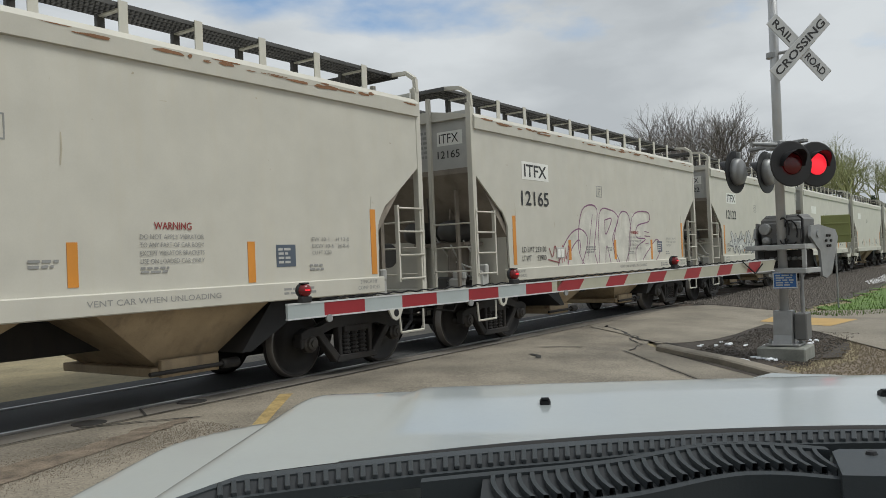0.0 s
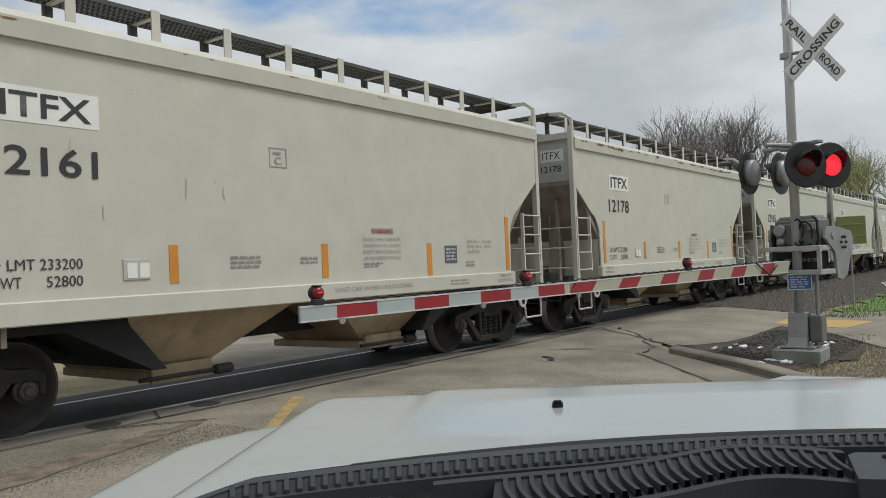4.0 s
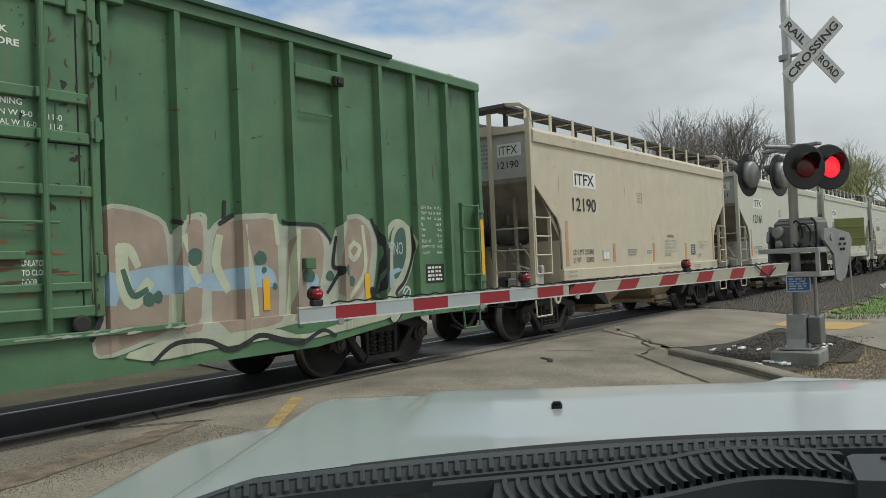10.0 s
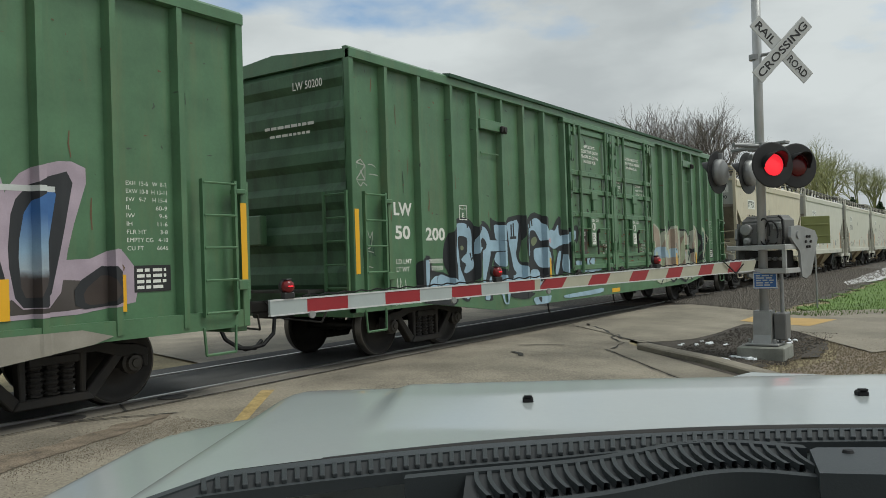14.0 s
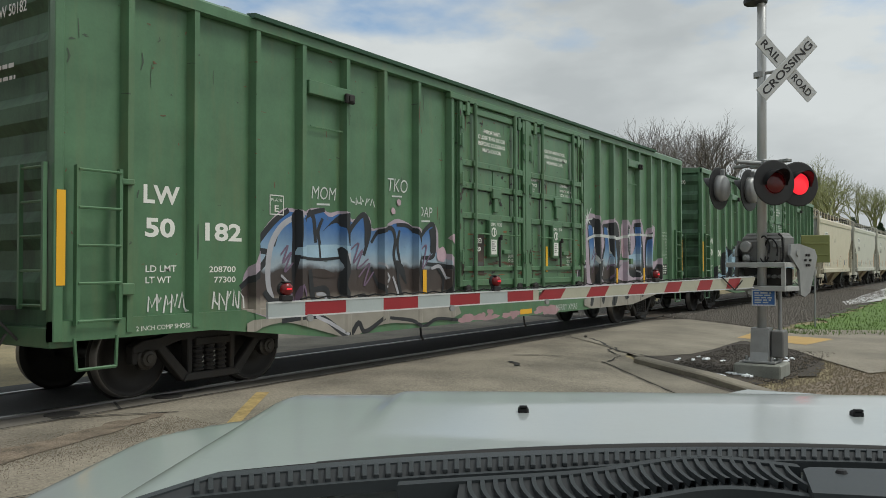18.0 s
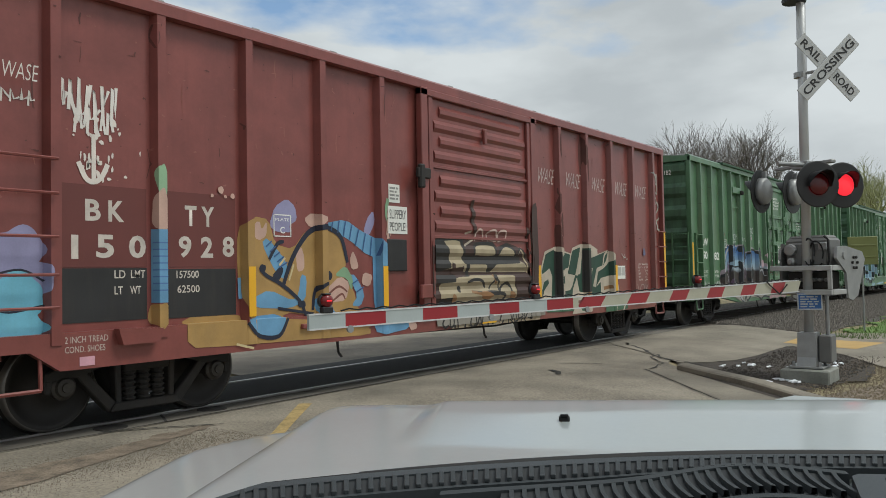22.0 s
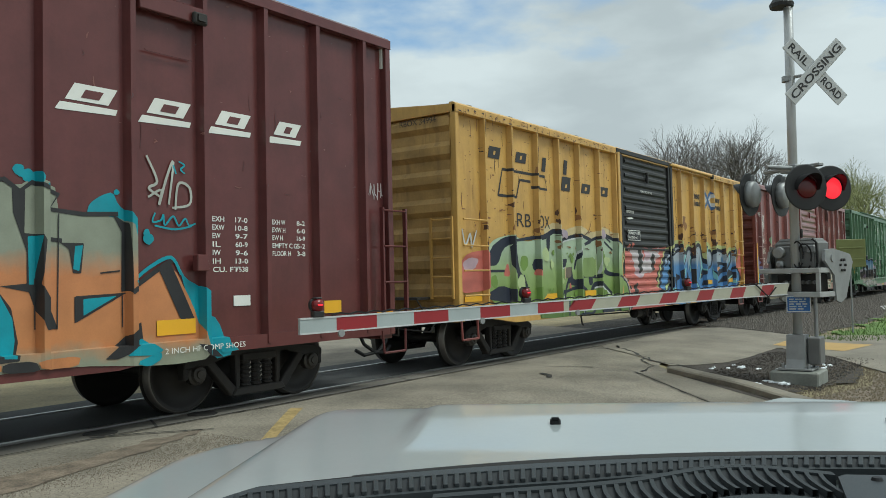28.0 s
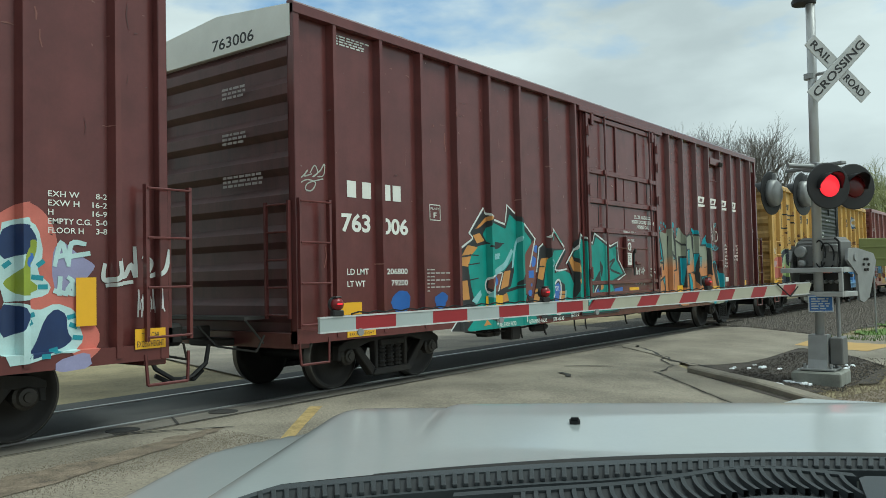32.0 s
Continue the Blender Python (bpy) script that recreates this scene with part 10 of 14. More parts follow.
m.line(WHITESP, 0.03, [(-3.01, 1.03), (-2.84, 1.02), (-2.91, 0.87)])
m.line(WHITESP, 0.04, [(-2.69, 1.22), (-2.36, 1.24), (-1.97, 1.09)])
m.line(WHITESP, 0.03, [(-1.24, 1.3), (-1.08, 1.05), (-1.13, 0.81)])
m.fill(CORAL, [(-3.84, 1.24), (-3.78, 1.37), (-3.73, 1.23)])
m.fill(OLIVEBOX, [(-3.28, 1.83), (-2.61, 1.86), (-2.62, 1.46), (-3.28, 1.45)])
m.line(LIMEPALE, 0.03, [(-3.28, 1.83), (-3.28, 1.45)])
m.line(LIMEPALE, 0.03, [(-2.61, 1.86), (-2.62, 1.46)])
m.fill(BROWNBOX, [(-3.98, 1.64), (-3.72, 1.66), (-3.74, 1.45), (-3.99, 1.44)])
m.line(PALEYEL, 0.04, [(-3.98, 1.64), (-3.99, 1.44)])
m.spot(LIMED, -3.69, 1.81, 0.07)
m.spot(LIMED, -3.74, 1.89, 0.04)
m.spot(LIMED, -3.63, 1.91, 0.03)
m.spot(LIMED, -3.8, 1.87, 0.03)
m.spot(LIMED, -3.89, 1.92, 0.02)
m.spot(LIMED, -2.32, 1.86, 0.1)
m.spot(LIMED, -2.37, 1.96, 0.04)
m.spot(LIMED, -2.26, 1.96, 0.04)
m.spot(LIMED, -2.2, 1.88, 0.04)
m.spot(LIMED, -2.44, 1.89, 0.03)
m.spot(LIMED, -4.53, 1.17, 0.05)
m.spot(LIMED, -4.61, 1.22, 0.03)
m.spot(LIMED, -4.48, 1.24, 0.02)
m.spot(LIMED, -3.01, 1.11, 0.07)
m.spot(LIMED, -2.17, 1.1, 0.07)
m.spot(LIMED, -4.13, 1.9, 0.06)
m.spot(LIMED, -4.46, 1.93, 0.05)
m.spot(LIMED, -3.55, 1.14, 0.07)
m.spot(LIMED, -3.81, 1.05, 0.05)
m.spot(LIMED, -2.8, 0.92, 0.06)
m.spot(LIMEPALE, -4.51, 1.7, 0.07)
m.spot(LIMEPALE, -4.55, 1.77, 0.03)
m.spot(LIMEPALE, -2.12, 1.77, 0.11)
m.spot(LIMEPALE, -2.0, 1.8, 0.06)
m.spot(LIMEPALE, -4.09, 1.38, 0.05)
m.spot(LIMEPALE, -3.84, 0.99, 0.05)
m.spot(LIMEPALE, -3.76, 1.04, 0.04)
m.spot(LIMEPALE, -3.87, 0.92, 0.03)
m.spot(LIMEPALE, -3.7, 0.93, 0.04)
m.spot(LIMEPALE, -3.93, 0.87, 0.03)
m.spot(LIMEPALE, -3.64, 1.01, 0.03)
m.spot(LIMEPALE, -3.01, 0.94, 0.06)
m.spot(LIMEPALE, -3.11, 1.0, 0.05)
m.spot(LIMEPALE, -2.87, 0.99, 0.04)
m.spot(LIMEPALE, -3.21, 0.95, 0.04)
m.spot(LIMEPALE, -4.56, 0.87, 0.04)
m.spot(LIMEPALE, -4.48, 0.94, 0.03)
m.spot(LIMEPALE, -4.61, 0.95, 0.03)
m.spot(LIMEPALE, -1.98, 1.0, 0.08)
m.spot(LIMEPALE, -1.85, 1.02, 0.06)
m.spot(LIMEPALE, -2.05, 1.06, 0.04)
m.spot(LIMEPALE, -2.29, 0.89, 0.07)
m.spot(LIMEPALE, -2.21, 0.95, 0.04)
m.spot(LIMEPALE, -4.15, 0.88, 0.04)
m.spot(LILACHALO, -4.03, 2.31, 0.09)
m.spot(LILACHALO, -3.92, 2.29, 0.08)
m.spot(LILACHALO, -2.23, 2.35, 0.11)
m.fill(CORAL, [(-7.61, 1.68), (-7.35, 1.89), (-6.77, 1.95), (-6.74, 1.27), (-7.63, 1.23)])
m.fill(ROSEPINK, [(-7.51, 1.73), (-7.27, 1.82), (-7.01, 1.79), (-7.17, 1.61), (-7.45, 1.6)])
m.line(WHITESP, 0.04, [(-7.49, 2.26), (-7.4, 2.02), (-7.26, 2.2), (-7.22, 1.99), (-7.08, 2.25)])
m.fill(FADE_GREEN, [(-6.74, 2.01), (-6.53, 2.14), (-5.91, 2.24), (-5.55, 2.1), (-4.85, 2.2), (-4.72, 0.88), (-6.79, 0.95)])
m.fill(INK, [(-6.75, 1.67), (-6.67, 1.99), (-6.26, 2.17), (-5.86, 2.22), (-5.98, 2.07), (-6.27, 1.97), (-6.45, 1.69)])
m.fill(INK, [(-6.05, 2.12), (-5.83, 2.09), (-5.74, 1.61), (-5.58, 1.47), (-5.86, 1.45), (-6.04, 1.59)])
m.fill(CORAL, [(-6.29, 1.5), (-6.13, 1.76), (-6.04, 1.49)])
m.fill(INK, [(-6.77, 1.22), (-6.36, 1.35), (-5.91, 1.25), (-5.92, 1.03), (-6.78, 1.11)])
m.fill(INK, [(-5.32, 1.66), (-5.16, 1.84), (-4.88, 1.66), (-4.97, 1.46)])
m.fill(CORAL, [(-5.25, 1.52), (-5.13, 1.64), (-5.01, 1.48)])
m.line(INK, 0.07, [(-5.58, 1.49), (-5.46, 1.19), (-5.55, 0.91)])
m.line(INK, 0.06, [(-5.79, 2.13), (-5.26, 2.19), (-4.69, 2.23)])
m.line(INK, 0.05, [(-6.76, 1.59), (-6.25, 1.59)])
m.spot(LIMED, -5.57, 1.73, 0.14)
m.spot(LIMED, -5.11, 1.18, 0.12)
m.spot(LIMED, -6.57, 1.41, 0.11)
m.spot(LIMEPALE, -5.68, 1.39, 0.13)
m.spot(LIMEPALE, -4.77, 1.89, 0.13)
m.done()
m = Mural(c, ((), lambda x: -1.494), 1.012, lift=0.001, door=ribbed(-1.46, 1.52, 0.98, 4.16, 3, 6, 0.03, [1.535, 1.665]))
m.fill(CORAL, [(-1.4, 2.04), (-1.47, 1.9), (-1.51, 1.76), (-1.53, 1.06), (-1.31, 0.52), (1.0, 0.46), (0.97, 1.02), (0.47, 1.31), (0.65, 1.58), (0.89, 1.85), (1.33, 2.11), (1.13, 2.15), (0.85, 2.11), (0.48, 2.11), (0.23, 2.07), (-0.1, 2.11), (-0.33, 2.07), (-0.84, 2.03), (-1.05, 1.99), (-1.24, 2.02)])
m.fill(WHITEP, [(-1.01, 2.03), (-0.74, 2.07), (-0.52, 2.09), (-0.18, 2.08), (0.23, 2.04), (0.66, 2.02), (0.8, 1.91), (0.48, 1.81), (0.39, 1.58), (0.22, 1.51), (-0.03, 1.52), (-0.23, 1.46), (-0.34, 1.38), (-0.57, 1.4), (-0.75, 1.47), (-0.76, 1.65), (-0.85, 1.83)])
m.fill(ROSEPINK, [(-0.71, 1.65), (-0.56, 1.62), (-0.38, 1.49), (-0.34, 1.38), (-0.57, 1.4), (-0.75, 1.47)])
m.fill(ROSEPINK, [(-0.18, 2.03), (0.18, 2.02), (0.16, 1.84), (-0.02, 1.77), (-0.14, 1.84)])
m.fill(SOOTB, [(-0.51, 2.14), (-0.32, 2.13), (-0.3, 1.83), (-0.34, 1.52), (-0.51, 1.49), (-0.53, 1.77)])
m.fill(SOOTB, [(0.21, 1.94), (0.4, 1.98), (0.44, 1.84), (0.41, 1.58), (0.25, 1.55), (0.22, 1.74)])
m.fill(CORAL, [(-0.27, 2.1), (-0.14, 2.08), (-0.17, 1.84), (-0.25, 1.77)])
m.fill(CORAL, [(-0.34, 1.43), (-0.11, 1.52), (0.22, 1.45), (0.3, 1.32), (0.13, 1.19), (-0.27, 1.21), (-0.42, 1.34)])
m.fill(CORAL, [(-1.4, 1.93), (-1.11, 1.95), (-0.88, 1.8), (-0.78, 1.65), (-0.77, 1.44), (-1.06, 1.3), (-1.31, 1.36), (-1.38, 1.65)])
m.fill(CORALD, [(-1.31, 0.91), (-0.35, 0.91), (0.97, 0.95), (1.0, 0.46), (-1.31, 0.52)])
m.line(CORALD, 0.03, [(-1.5, 1.48), (-1.12, 1.49), (-0.78, 1.44)])
m.line(CORALD, 0.03, [(-1.06, 1.3), (-0.35, 1.16), (0.47, 1.18)])
m.line(CORALD, 0.025, [(-0.75, 1.35), (-0.71, 1.26), (-0.65, 1.34)])
m.line(CORALD, 0.025, [(-0.15, 1.33), (0.01, 1.35), (0.15, 1.32)])
m.spot(SOOTB, -0.71, 1.11, 0.1)
m.spot(SOOTB, -0.77, 1.2, 0.06)
m.spot(SOOTB, -0.68, 1.22, 0.07)
m.spot(SOOTB, -0.75, 1.04, 0.06)
m.spot(SOOTB, -0.66, 1.03, 0.06)
m.spot(CORAL, -1.03, 2.09, 0.08)
m.spot(CORAL, -0.83, 2.15, 0.06)
m.spot(ROSEPINK, 0.71, 2.05, 0.07)
m.spot(ROSEPINK, -1.05, 2.05, 0.04)
m.line(ROSEPINK, 0.02, [(-1.05, 1.76), (-1.03, 1.79), (-1.01, 1.75)])
m.line(ROSEPINK, 0.02, [(-0.96, 1.77), (-0.94, 1.79), (-0.92, 1.75)])
m.line(ROSEPINK, 0.02, [(-0.87, 1.77), (-0.85, 1.79), (-0.83, 1.75)])
m.line(LIMEHALO, 0.05, [(-1.39, 2.06), (-1.44, 1.9), (-1.42, 1.86), (-1.49, 1.75)])
m.done()
m = Mural(c, ([-1.5], lambda x: -1.511 if x < -1.5 else -1.494), 1.012, lift=0.006)
m.fill(FADE_GREEN, [(-1.73, 2.18), (-1.55, 2.19), (-1.51, 2.08), (-1.57, 1.81), (-1.55, 1.37), (-1.33, 1.31), (-1.18, 1.13), (-1.14, 0.84), (-1.27, 0.57), (-1.74, 0.59)])
m.line(INK, 0.035, [(-1.76, 2.21), (-1.63, 2.19), (-1.57, 2.16)])
m.line(INK, 0.05, [(-1.67, 1.46), (-1.56, 1.43), (-1.35, 1.34), (-1.22, 1.15), (-1.17, 0.9), (-1.26, 0.62)])
m.line(WHITEP, 0.03, [(-1.53, 1.44), (-1.32, 1.35), (-1.17, 1.15), (-1.12, 0.88), (-1.21, 0.62)])
m.line(ORANGEP, 0.02, [(-1.5, 1.46), (-1.28, 1.36), (-1.14, 1.16), (-1.09, 0.89), (-1.18, 0.62)])
m.fill(LIMED, [(-1.47, 1.23), (-1.37, 1.25), (-1.33, 1.14), (-1.42, 1.09)])
m.done()
part("brake_cylinder", lathe(bmesh.new(), [(0.05, -0.32), (0.11, -0.28), (0.11, 0.0), (0.13, 0.02), (0.13, 0.06), (0.04, 0.1), (0.03, 0.4)], (0.35, -1.05, 0.56), "x", 14), M_STEEL, c)
part("brake_lever", box(box(one(0.68, 0.74, -1.15, -1.1, 0.34, 0.72, 0.01), 0.95, 1.0, -1.15, -1.1, 0.38, 0.72, 0.01), 0.6, 1.25, -1.12, -1.08, 0.50, 0.56, 0.01), M_STEEL, c)
for x, z in ((0.70, 0.40), (0.86, 0.47), (1.02, 0.42), (1.2, 0.46)):
    part("brake_pulley", lathe(bmesh.new(), [(0.02, -0.03), (0.07, -0.03), (0.055, 0.0), (0.07, 0.03), (0.02, 0.03)], (x, -1.17, z), "y", 12), M_STEEL, c)
m = Mural(c, (surf[0], lambda x: -1.494 if -1.46 < x < 1.52 else surf[1](x)), 1.012, door=ribbed(-1.46, 1.52, 0.98, 4.16, 3, 6, 0.03, [1.535, 1.665]))
m.line(LIMEHALO, 0.20, [(0.63, 1.21), (0.71, 1.41), (0.94, 1.76), (1.08, 1.92), (1.3, 2.04), (1.53, 2.07), (1.87, 2.19), (2.29, 2.24), (2.5, 2.11), (2.79, 2.03), (2.95, 2.16), (3.23, 2.14)])
m.fill(FADE_TUKE, [(0.68, 1.18), (0.73, 1.31), (0.94, 1.7), (1.06, 1.86), (1.27, 1.97), (1.5, 2.06), (1.56, 1.99), (1.93, 2.13), (2.27, 2.18), (2.34, 2.1), (2.5, 2.06), (2.79, 1.97), (2.95, 2.1), (3.18, 2.09), (3.3, 1.93), (3.47, 1.94), (3.65, 2.14), (3.91, 2.25), (3.88, 0.69), (3.04, 0.73), (2.38, 0.69), (2.04, 0.7), (1.55, 0.72), (1.15, 0.71), (1.04, 0.98), (0.78, 1.14)])
m.line(LIMEHALO, 0.18, [(3.27, 1.97), (3.44, 2.04), (3.66, 2.27), (3.91, 2.24), (4.08, 1.97), (4.22, 1.83), (4.23, 2.07), (4.49, 2.27), (4.71, 2.18), (4.92, 2.09), (5.11, 2.18), (5.52, 2.19), (5.87, 2.18), (6.07, 2.22), (6.29, 2.02), (6.58, 2.17), (6.76, 2.15), (7.17, 2.28)])
m.fill(FADE_TUKE, [(3.19, 1.87), (3.3, 1.92), (3.47, 2.03), (3.68, 2.22), (3.9, 2.19), (4.06, 1.94), (4.22, 1.73), (4.29, 1.82), (4.26, 2.06), (4.51, 2.2), (4.69, 2.14), (4.91, 2.02), (5.11, 2.12), (5.52, 2.14), (5.87, 2.12), (6.05, 2.16), (6.24, 1.99), (6.33, 1.96), (6.58, 2.11), (6.74, 2.08), (7.17, 2.21), (7.23, 2.02), (7.04, 1.79), (7.26, 1.71), (7.55, 1.48), (7.38, 1.1), (6.81, 0.98), (6.31, 1.01), (6.16, 0.81), (5.66, 0.77), (4.78, 0.69), (3.88, 0.65), (3.18, 0.69)])
m.line(INK, 0.15, [(0.72, 1.18), (0.76, 1.35), (0.97, 1.71), (1.11, 1.9), (1.32, 2.01), (1.55, 2.04)])
m.line(INK, 0.06, [(1.17, 1.67), (1.32, 1.82), (1.5, 1.93), (1.73, 1.99)])
m.line(INK, 0.07, [(1.53, 2.04), (1.44, 1.87)])
m.line(INK, 0.10, [(1.56, 2.07), (1.87, 2.15), (2.26, 2.2), (2.37, 2.13), (2.3, 2.06)])
m.line(INK, 0.09, [(2.0, 2.01), (2.26, 2.07), (2.54, 2.07), (2.8, 1.97), (2.72, 1.81), (2.53, 1.59), (2.46, 1.4)])
m.line(INK, 0.10, [(2.79, 1.98), (2.95, 2.12), (3.22, 2.11), (3.32, 1.95)])
m.fill(INK, [(1.87, 1.42), (1.99, 1.48), (2.33, 1.42), (2.25, 1.32), (2.11, 1.32), (2.08, 1.13), (2.14, 0.94), (1.95, 1.07), (1.89, 1.23)])
m.fill(INK, [(0.68, 1.01), (0.78, 1.13), (0.99, 1.08), (1.15, 1.24), (1.32, 1.39), (1.62, 1.41), (1.65, 1.31), (1.49, 1.06), (1.52, 0.71), (1.04, 0.71), (0.83, 0.89)])
m.fill(LIMEPALE, [(1.01, 1.02), (1.1, 1.19), (1.33, 1.26), (1.35, 1.19), (1.15, 1.13), (1.07, 0.97)])
m.fill(BLUEMID, [(1.1, 0.96), (1.15, 1.08), (1.35, 1.12), (1.32, 0.89), (1.2, 0.83)])
m.line(AQUA, 0.05, [(1.02, 0.98), (1.15, 0.84), (1.31, 0.8)])
m.line(AQUA, 0.06, [(1.76, 1.15), (1.89, 1.46)])
m.line(AQUA, 0.06, [(1.86, 1.54), (1.79, 1.37), (1.7, 1.04)])
m.line(AQUA, 0.08, [(1.49, 1.08), (1.67, 1.09), (1.85, 1.1)])
m.line(AQUA, 0.05, [(1.95, 1.0), (2.18, 0.87), (2.38, 0.7)])
m.fill(INK, [(2.08, 0.96), (2.31, 0.89), (2.63, 0.71), (2.38, 0.69), (2.17, 0.81)])
m.spot(SOOTB, 2.4, 1.48, 0.07)
m.spot(SOOTB, 3.25, 1.46, 0.07)
m.spot(SOOTB, 1.38, 1.48, 0.12)
m.fill(SOOTB, [(2.31, 1.6), (2.5, 1.61), (2.47, 1.29), (2.32, 1.29)])
m.fill(SOOTB, [(3.17, 1.59), (3.34, 1.6), (3.31, 1.2), (3.19, 1.2)])
m.line(INK, 0.10, [(2.52, 2.06), (2.67, 2.06), (2.82, 2.0), (2.92, 2.11), (3.08, 2.15), (3.24, 2.06)])
m.line(INK, 0.08, [(2.83, 1.99), (2.71, 1.81), (2.52, 1.56)])
m.fill(INK, [(3.15, 2.04), (3.3, 2.02), (3.2, 1.81), (3.17, 1.6), (3.25, 1.49), (3.16, 1.48), (3.11, 1.76)])
m.line(INK, 0.10, [(3.24, 1.91), (3.41, 1.97), (3.53, 2.15), (3.77, 2.25), (3.96, 2.17), (4.06, 1.89), (4.23, 1.68)])
m.fill(INK, [(4.21, 1.64), (4.24, 1.95), (4.29, 2.1), (4.47, 2.24), (4.61, 2.22), (4.45, 2.07), (4.3, 1.83), (4.37, 1.65), (4.25, 1.58)])
m.line(INK, 0.08, [(4.61, 2.11), (4.8, 2.09), (4.92, 1.9), (4.79, 1.68), (4.57, 1.61)])
m.line(INK, 0.10, [(4.9, 1.83), (4.95, 2.03), (5.15, 2.14), (5.52, 2.13), (5.93, 2.07)])
m.line(INK, 0.09, [(5.8, 2.12), (6.05, 2.18), (6.27, 1.97), (6.14, 1.79), (5.77, 1.68)])
m.line(INK, 0.08, [(6.28, 1.93), (6.58, 2.08), (6.65, 1.86), (6.37, 1.65), (6.13, 1.56)])
m.line(INK, 0.09, [(6.63, 2.07), (6.95, 2.17), (7.17, 2.22), (7.25, 2.06), (7.05, 1.83), (6.83, 1.65), (6.67, 1.56)])
m.line(INK, 0.10, [(7.06, 1.65), (7.37, 1.57), (7.56, 1.37), (7.32, 1.11), (6.9, 1.04)])
m.fill(INK, [(3.34, 1.51), (3.56, 1.71), (3.39, 1.49), (3.42, 1.37), (3.32, 1.35)])
m.fill(INK, [(3.82, 1.43), (3.96, 1.55), (4.3, 1.57), (4.02, 1.35), (3.78, 1.3)])
m.fill(ORANGEP, [(3.89, 1.44), (4.02, 1.46), (3.97, 1.41)])
m.fill(INK, [(3.91, 1.13), (4.15, 1.3), (4.51, 1.39), (4.35, 1.23), (4.55, 1.19), (4.15, 1.15)])
m.fill(INK, [(5.16, 1.51), (5.24, 1.78), (5.51, 1.8), (6.25, 1.72), (5.95, 1.51), (5.59, 1.45), (5.17, 1.25), (5.32, 1.52)])
m.fill(FADE_TUKE, [(5.36, 1.58), (5.51, 1.7), (5.9, 1.68), (5.68, 1.57)])
m.fill(ORANGEP, [(5.26, 1.52), (5.38, 1.65), (5.65, 1.65), (5.42, 1.54)])
m.fill(INK, [(5.23, 1.16), (5.67, 1.31), (5.92, 1.42), (6.0, 1.1), (6.19, 0.98), (5.94, 1.22), (5.58, 1.2)])
m.fill(INK, [(6.15, 1.29), (6.32, 1.58), (6.64, 1.52), (7.01, 1.44), (6.71, 1.27), (6.31, 1.12), (6.15, 1.05)])
m.fill(AQUA, [(6.69, 1.21), (6.88, 1.31), (6.97, 1.22), (6.76, 1.14)])
m.fill(INK, [(2.8, 1.29), (2.87, 1.56), (2.93, 1.4), (2.89, 1.18), (2.65, 1.12), (2.76, 1.2)])
m.fill(INK, [(2.81, 1.14), (2.99, 1.14), (2.97, 1.07), (2.86, 1.06)])
m.line(INK, 0.07, [(3.52, 1.27), (3.46, 1.15), (3.34, 0.89)])
m.line(INK, 0.07, [(3.52, 1.27), (3.67, 1.15), (3.84, 0.97), (3.8, 0.81), (3.58, 0.71)])
m.line(INK, 0.06, [(5.28, 1.1), (5.41, 0.96), (5.51, 1.05)])
m.line(INK, 0.05, [(5.42, 1.19), (5.09, 1.33), (4.94, 1.59)])
m.line(AQUA, 0.07, [(2.52, 1.65), (2.64, 1.81), (2.77, 1.95)])
m.line(AQUA, 0.07, [(2.6, 1.35), (2.74, 1.61)])
m.line(AQUA, 0.06, [(3.13, 1.92), (3.04, 1.76), (3.1, 1.54)])
m.line(AQUA, 0.08, [(3.8, 1.31), (3.97, 1.66)])
m.line(AQUA, 0.05, [(3.91, 1.91), (4.02, 1.65), (4.15, 1.56)])
m.line(AQUA, 0.06, [(5.08, 1.7), (5.31, 1.86)])
m.line(AQUA, 0.07, [(4.93, 1.6), (5.01, 1.33), (5.19, 1.16)])
m.line(AQUA, 0.07, [(3.56, 1.21), (3.74, 1.03), (3.74, 0.86)])
m.line(AQUA, 0.06, [(3.28, 0.89), (3.33, 1.19)])
m.line(AQUA, 0.07, [(6.55, 2.01), (6.43, 1.78)])
m.line(AQUA, 0.08, [(4.28, 1.88), (4.55, 2.15)])
m.line(AQUA, 0.06, [(5.5, 1.12), (5.62, 0.95), (5.58, 0.77)])
m.line(AQUA, 0.05, [(6.32, 1.29), (6.72, 1.39)])
m.line(DRIP, 0.05, [(3.65, 1.91), (3.66, 1.59)])
m.line(DRIP, 0.04, [(3.6, 1.88), (3.6, 1.7)])
m.line(DRIP, 0.05, [(3.87, 1.97), (3.91, 1.65)])
m.line(DRIP, 0.05, [(4.57, 1.9), (4.58, 1.58)])
m.line(DRIP, 0.04, [(4.66, 1.9), (4.66, 1.7)])
m.line(DRIP, 0.05, [(2.92, 1.89), (2.94, 1.59)])
m.line(DRIP, 0.04, [(3.0, 1.92), (3.01, 1.7)])
m.line(DRIP, 0.05, [(5.18, 1.91), (5.19, 1.65)])
m.fill(DRIP, [(4.63, 0.83), (5.24, 0.86), (5.49, 0.79), (4.78, 0.71)])
m.fill(DRIP, [(6.12, 0.85), (6.71, 0.99), (6.81, 0.88), (6.31, 0.8)])
m.fill(BLUEMID, [(5.73, 1.95), (5.82, 1.95), (5.84, 1.8), (5.73, 1.78)])
m.spot(DRIP, 2.87, 0.82, 0.05)
m.spot(DRIP, 4.52, 0.83, 0.06)
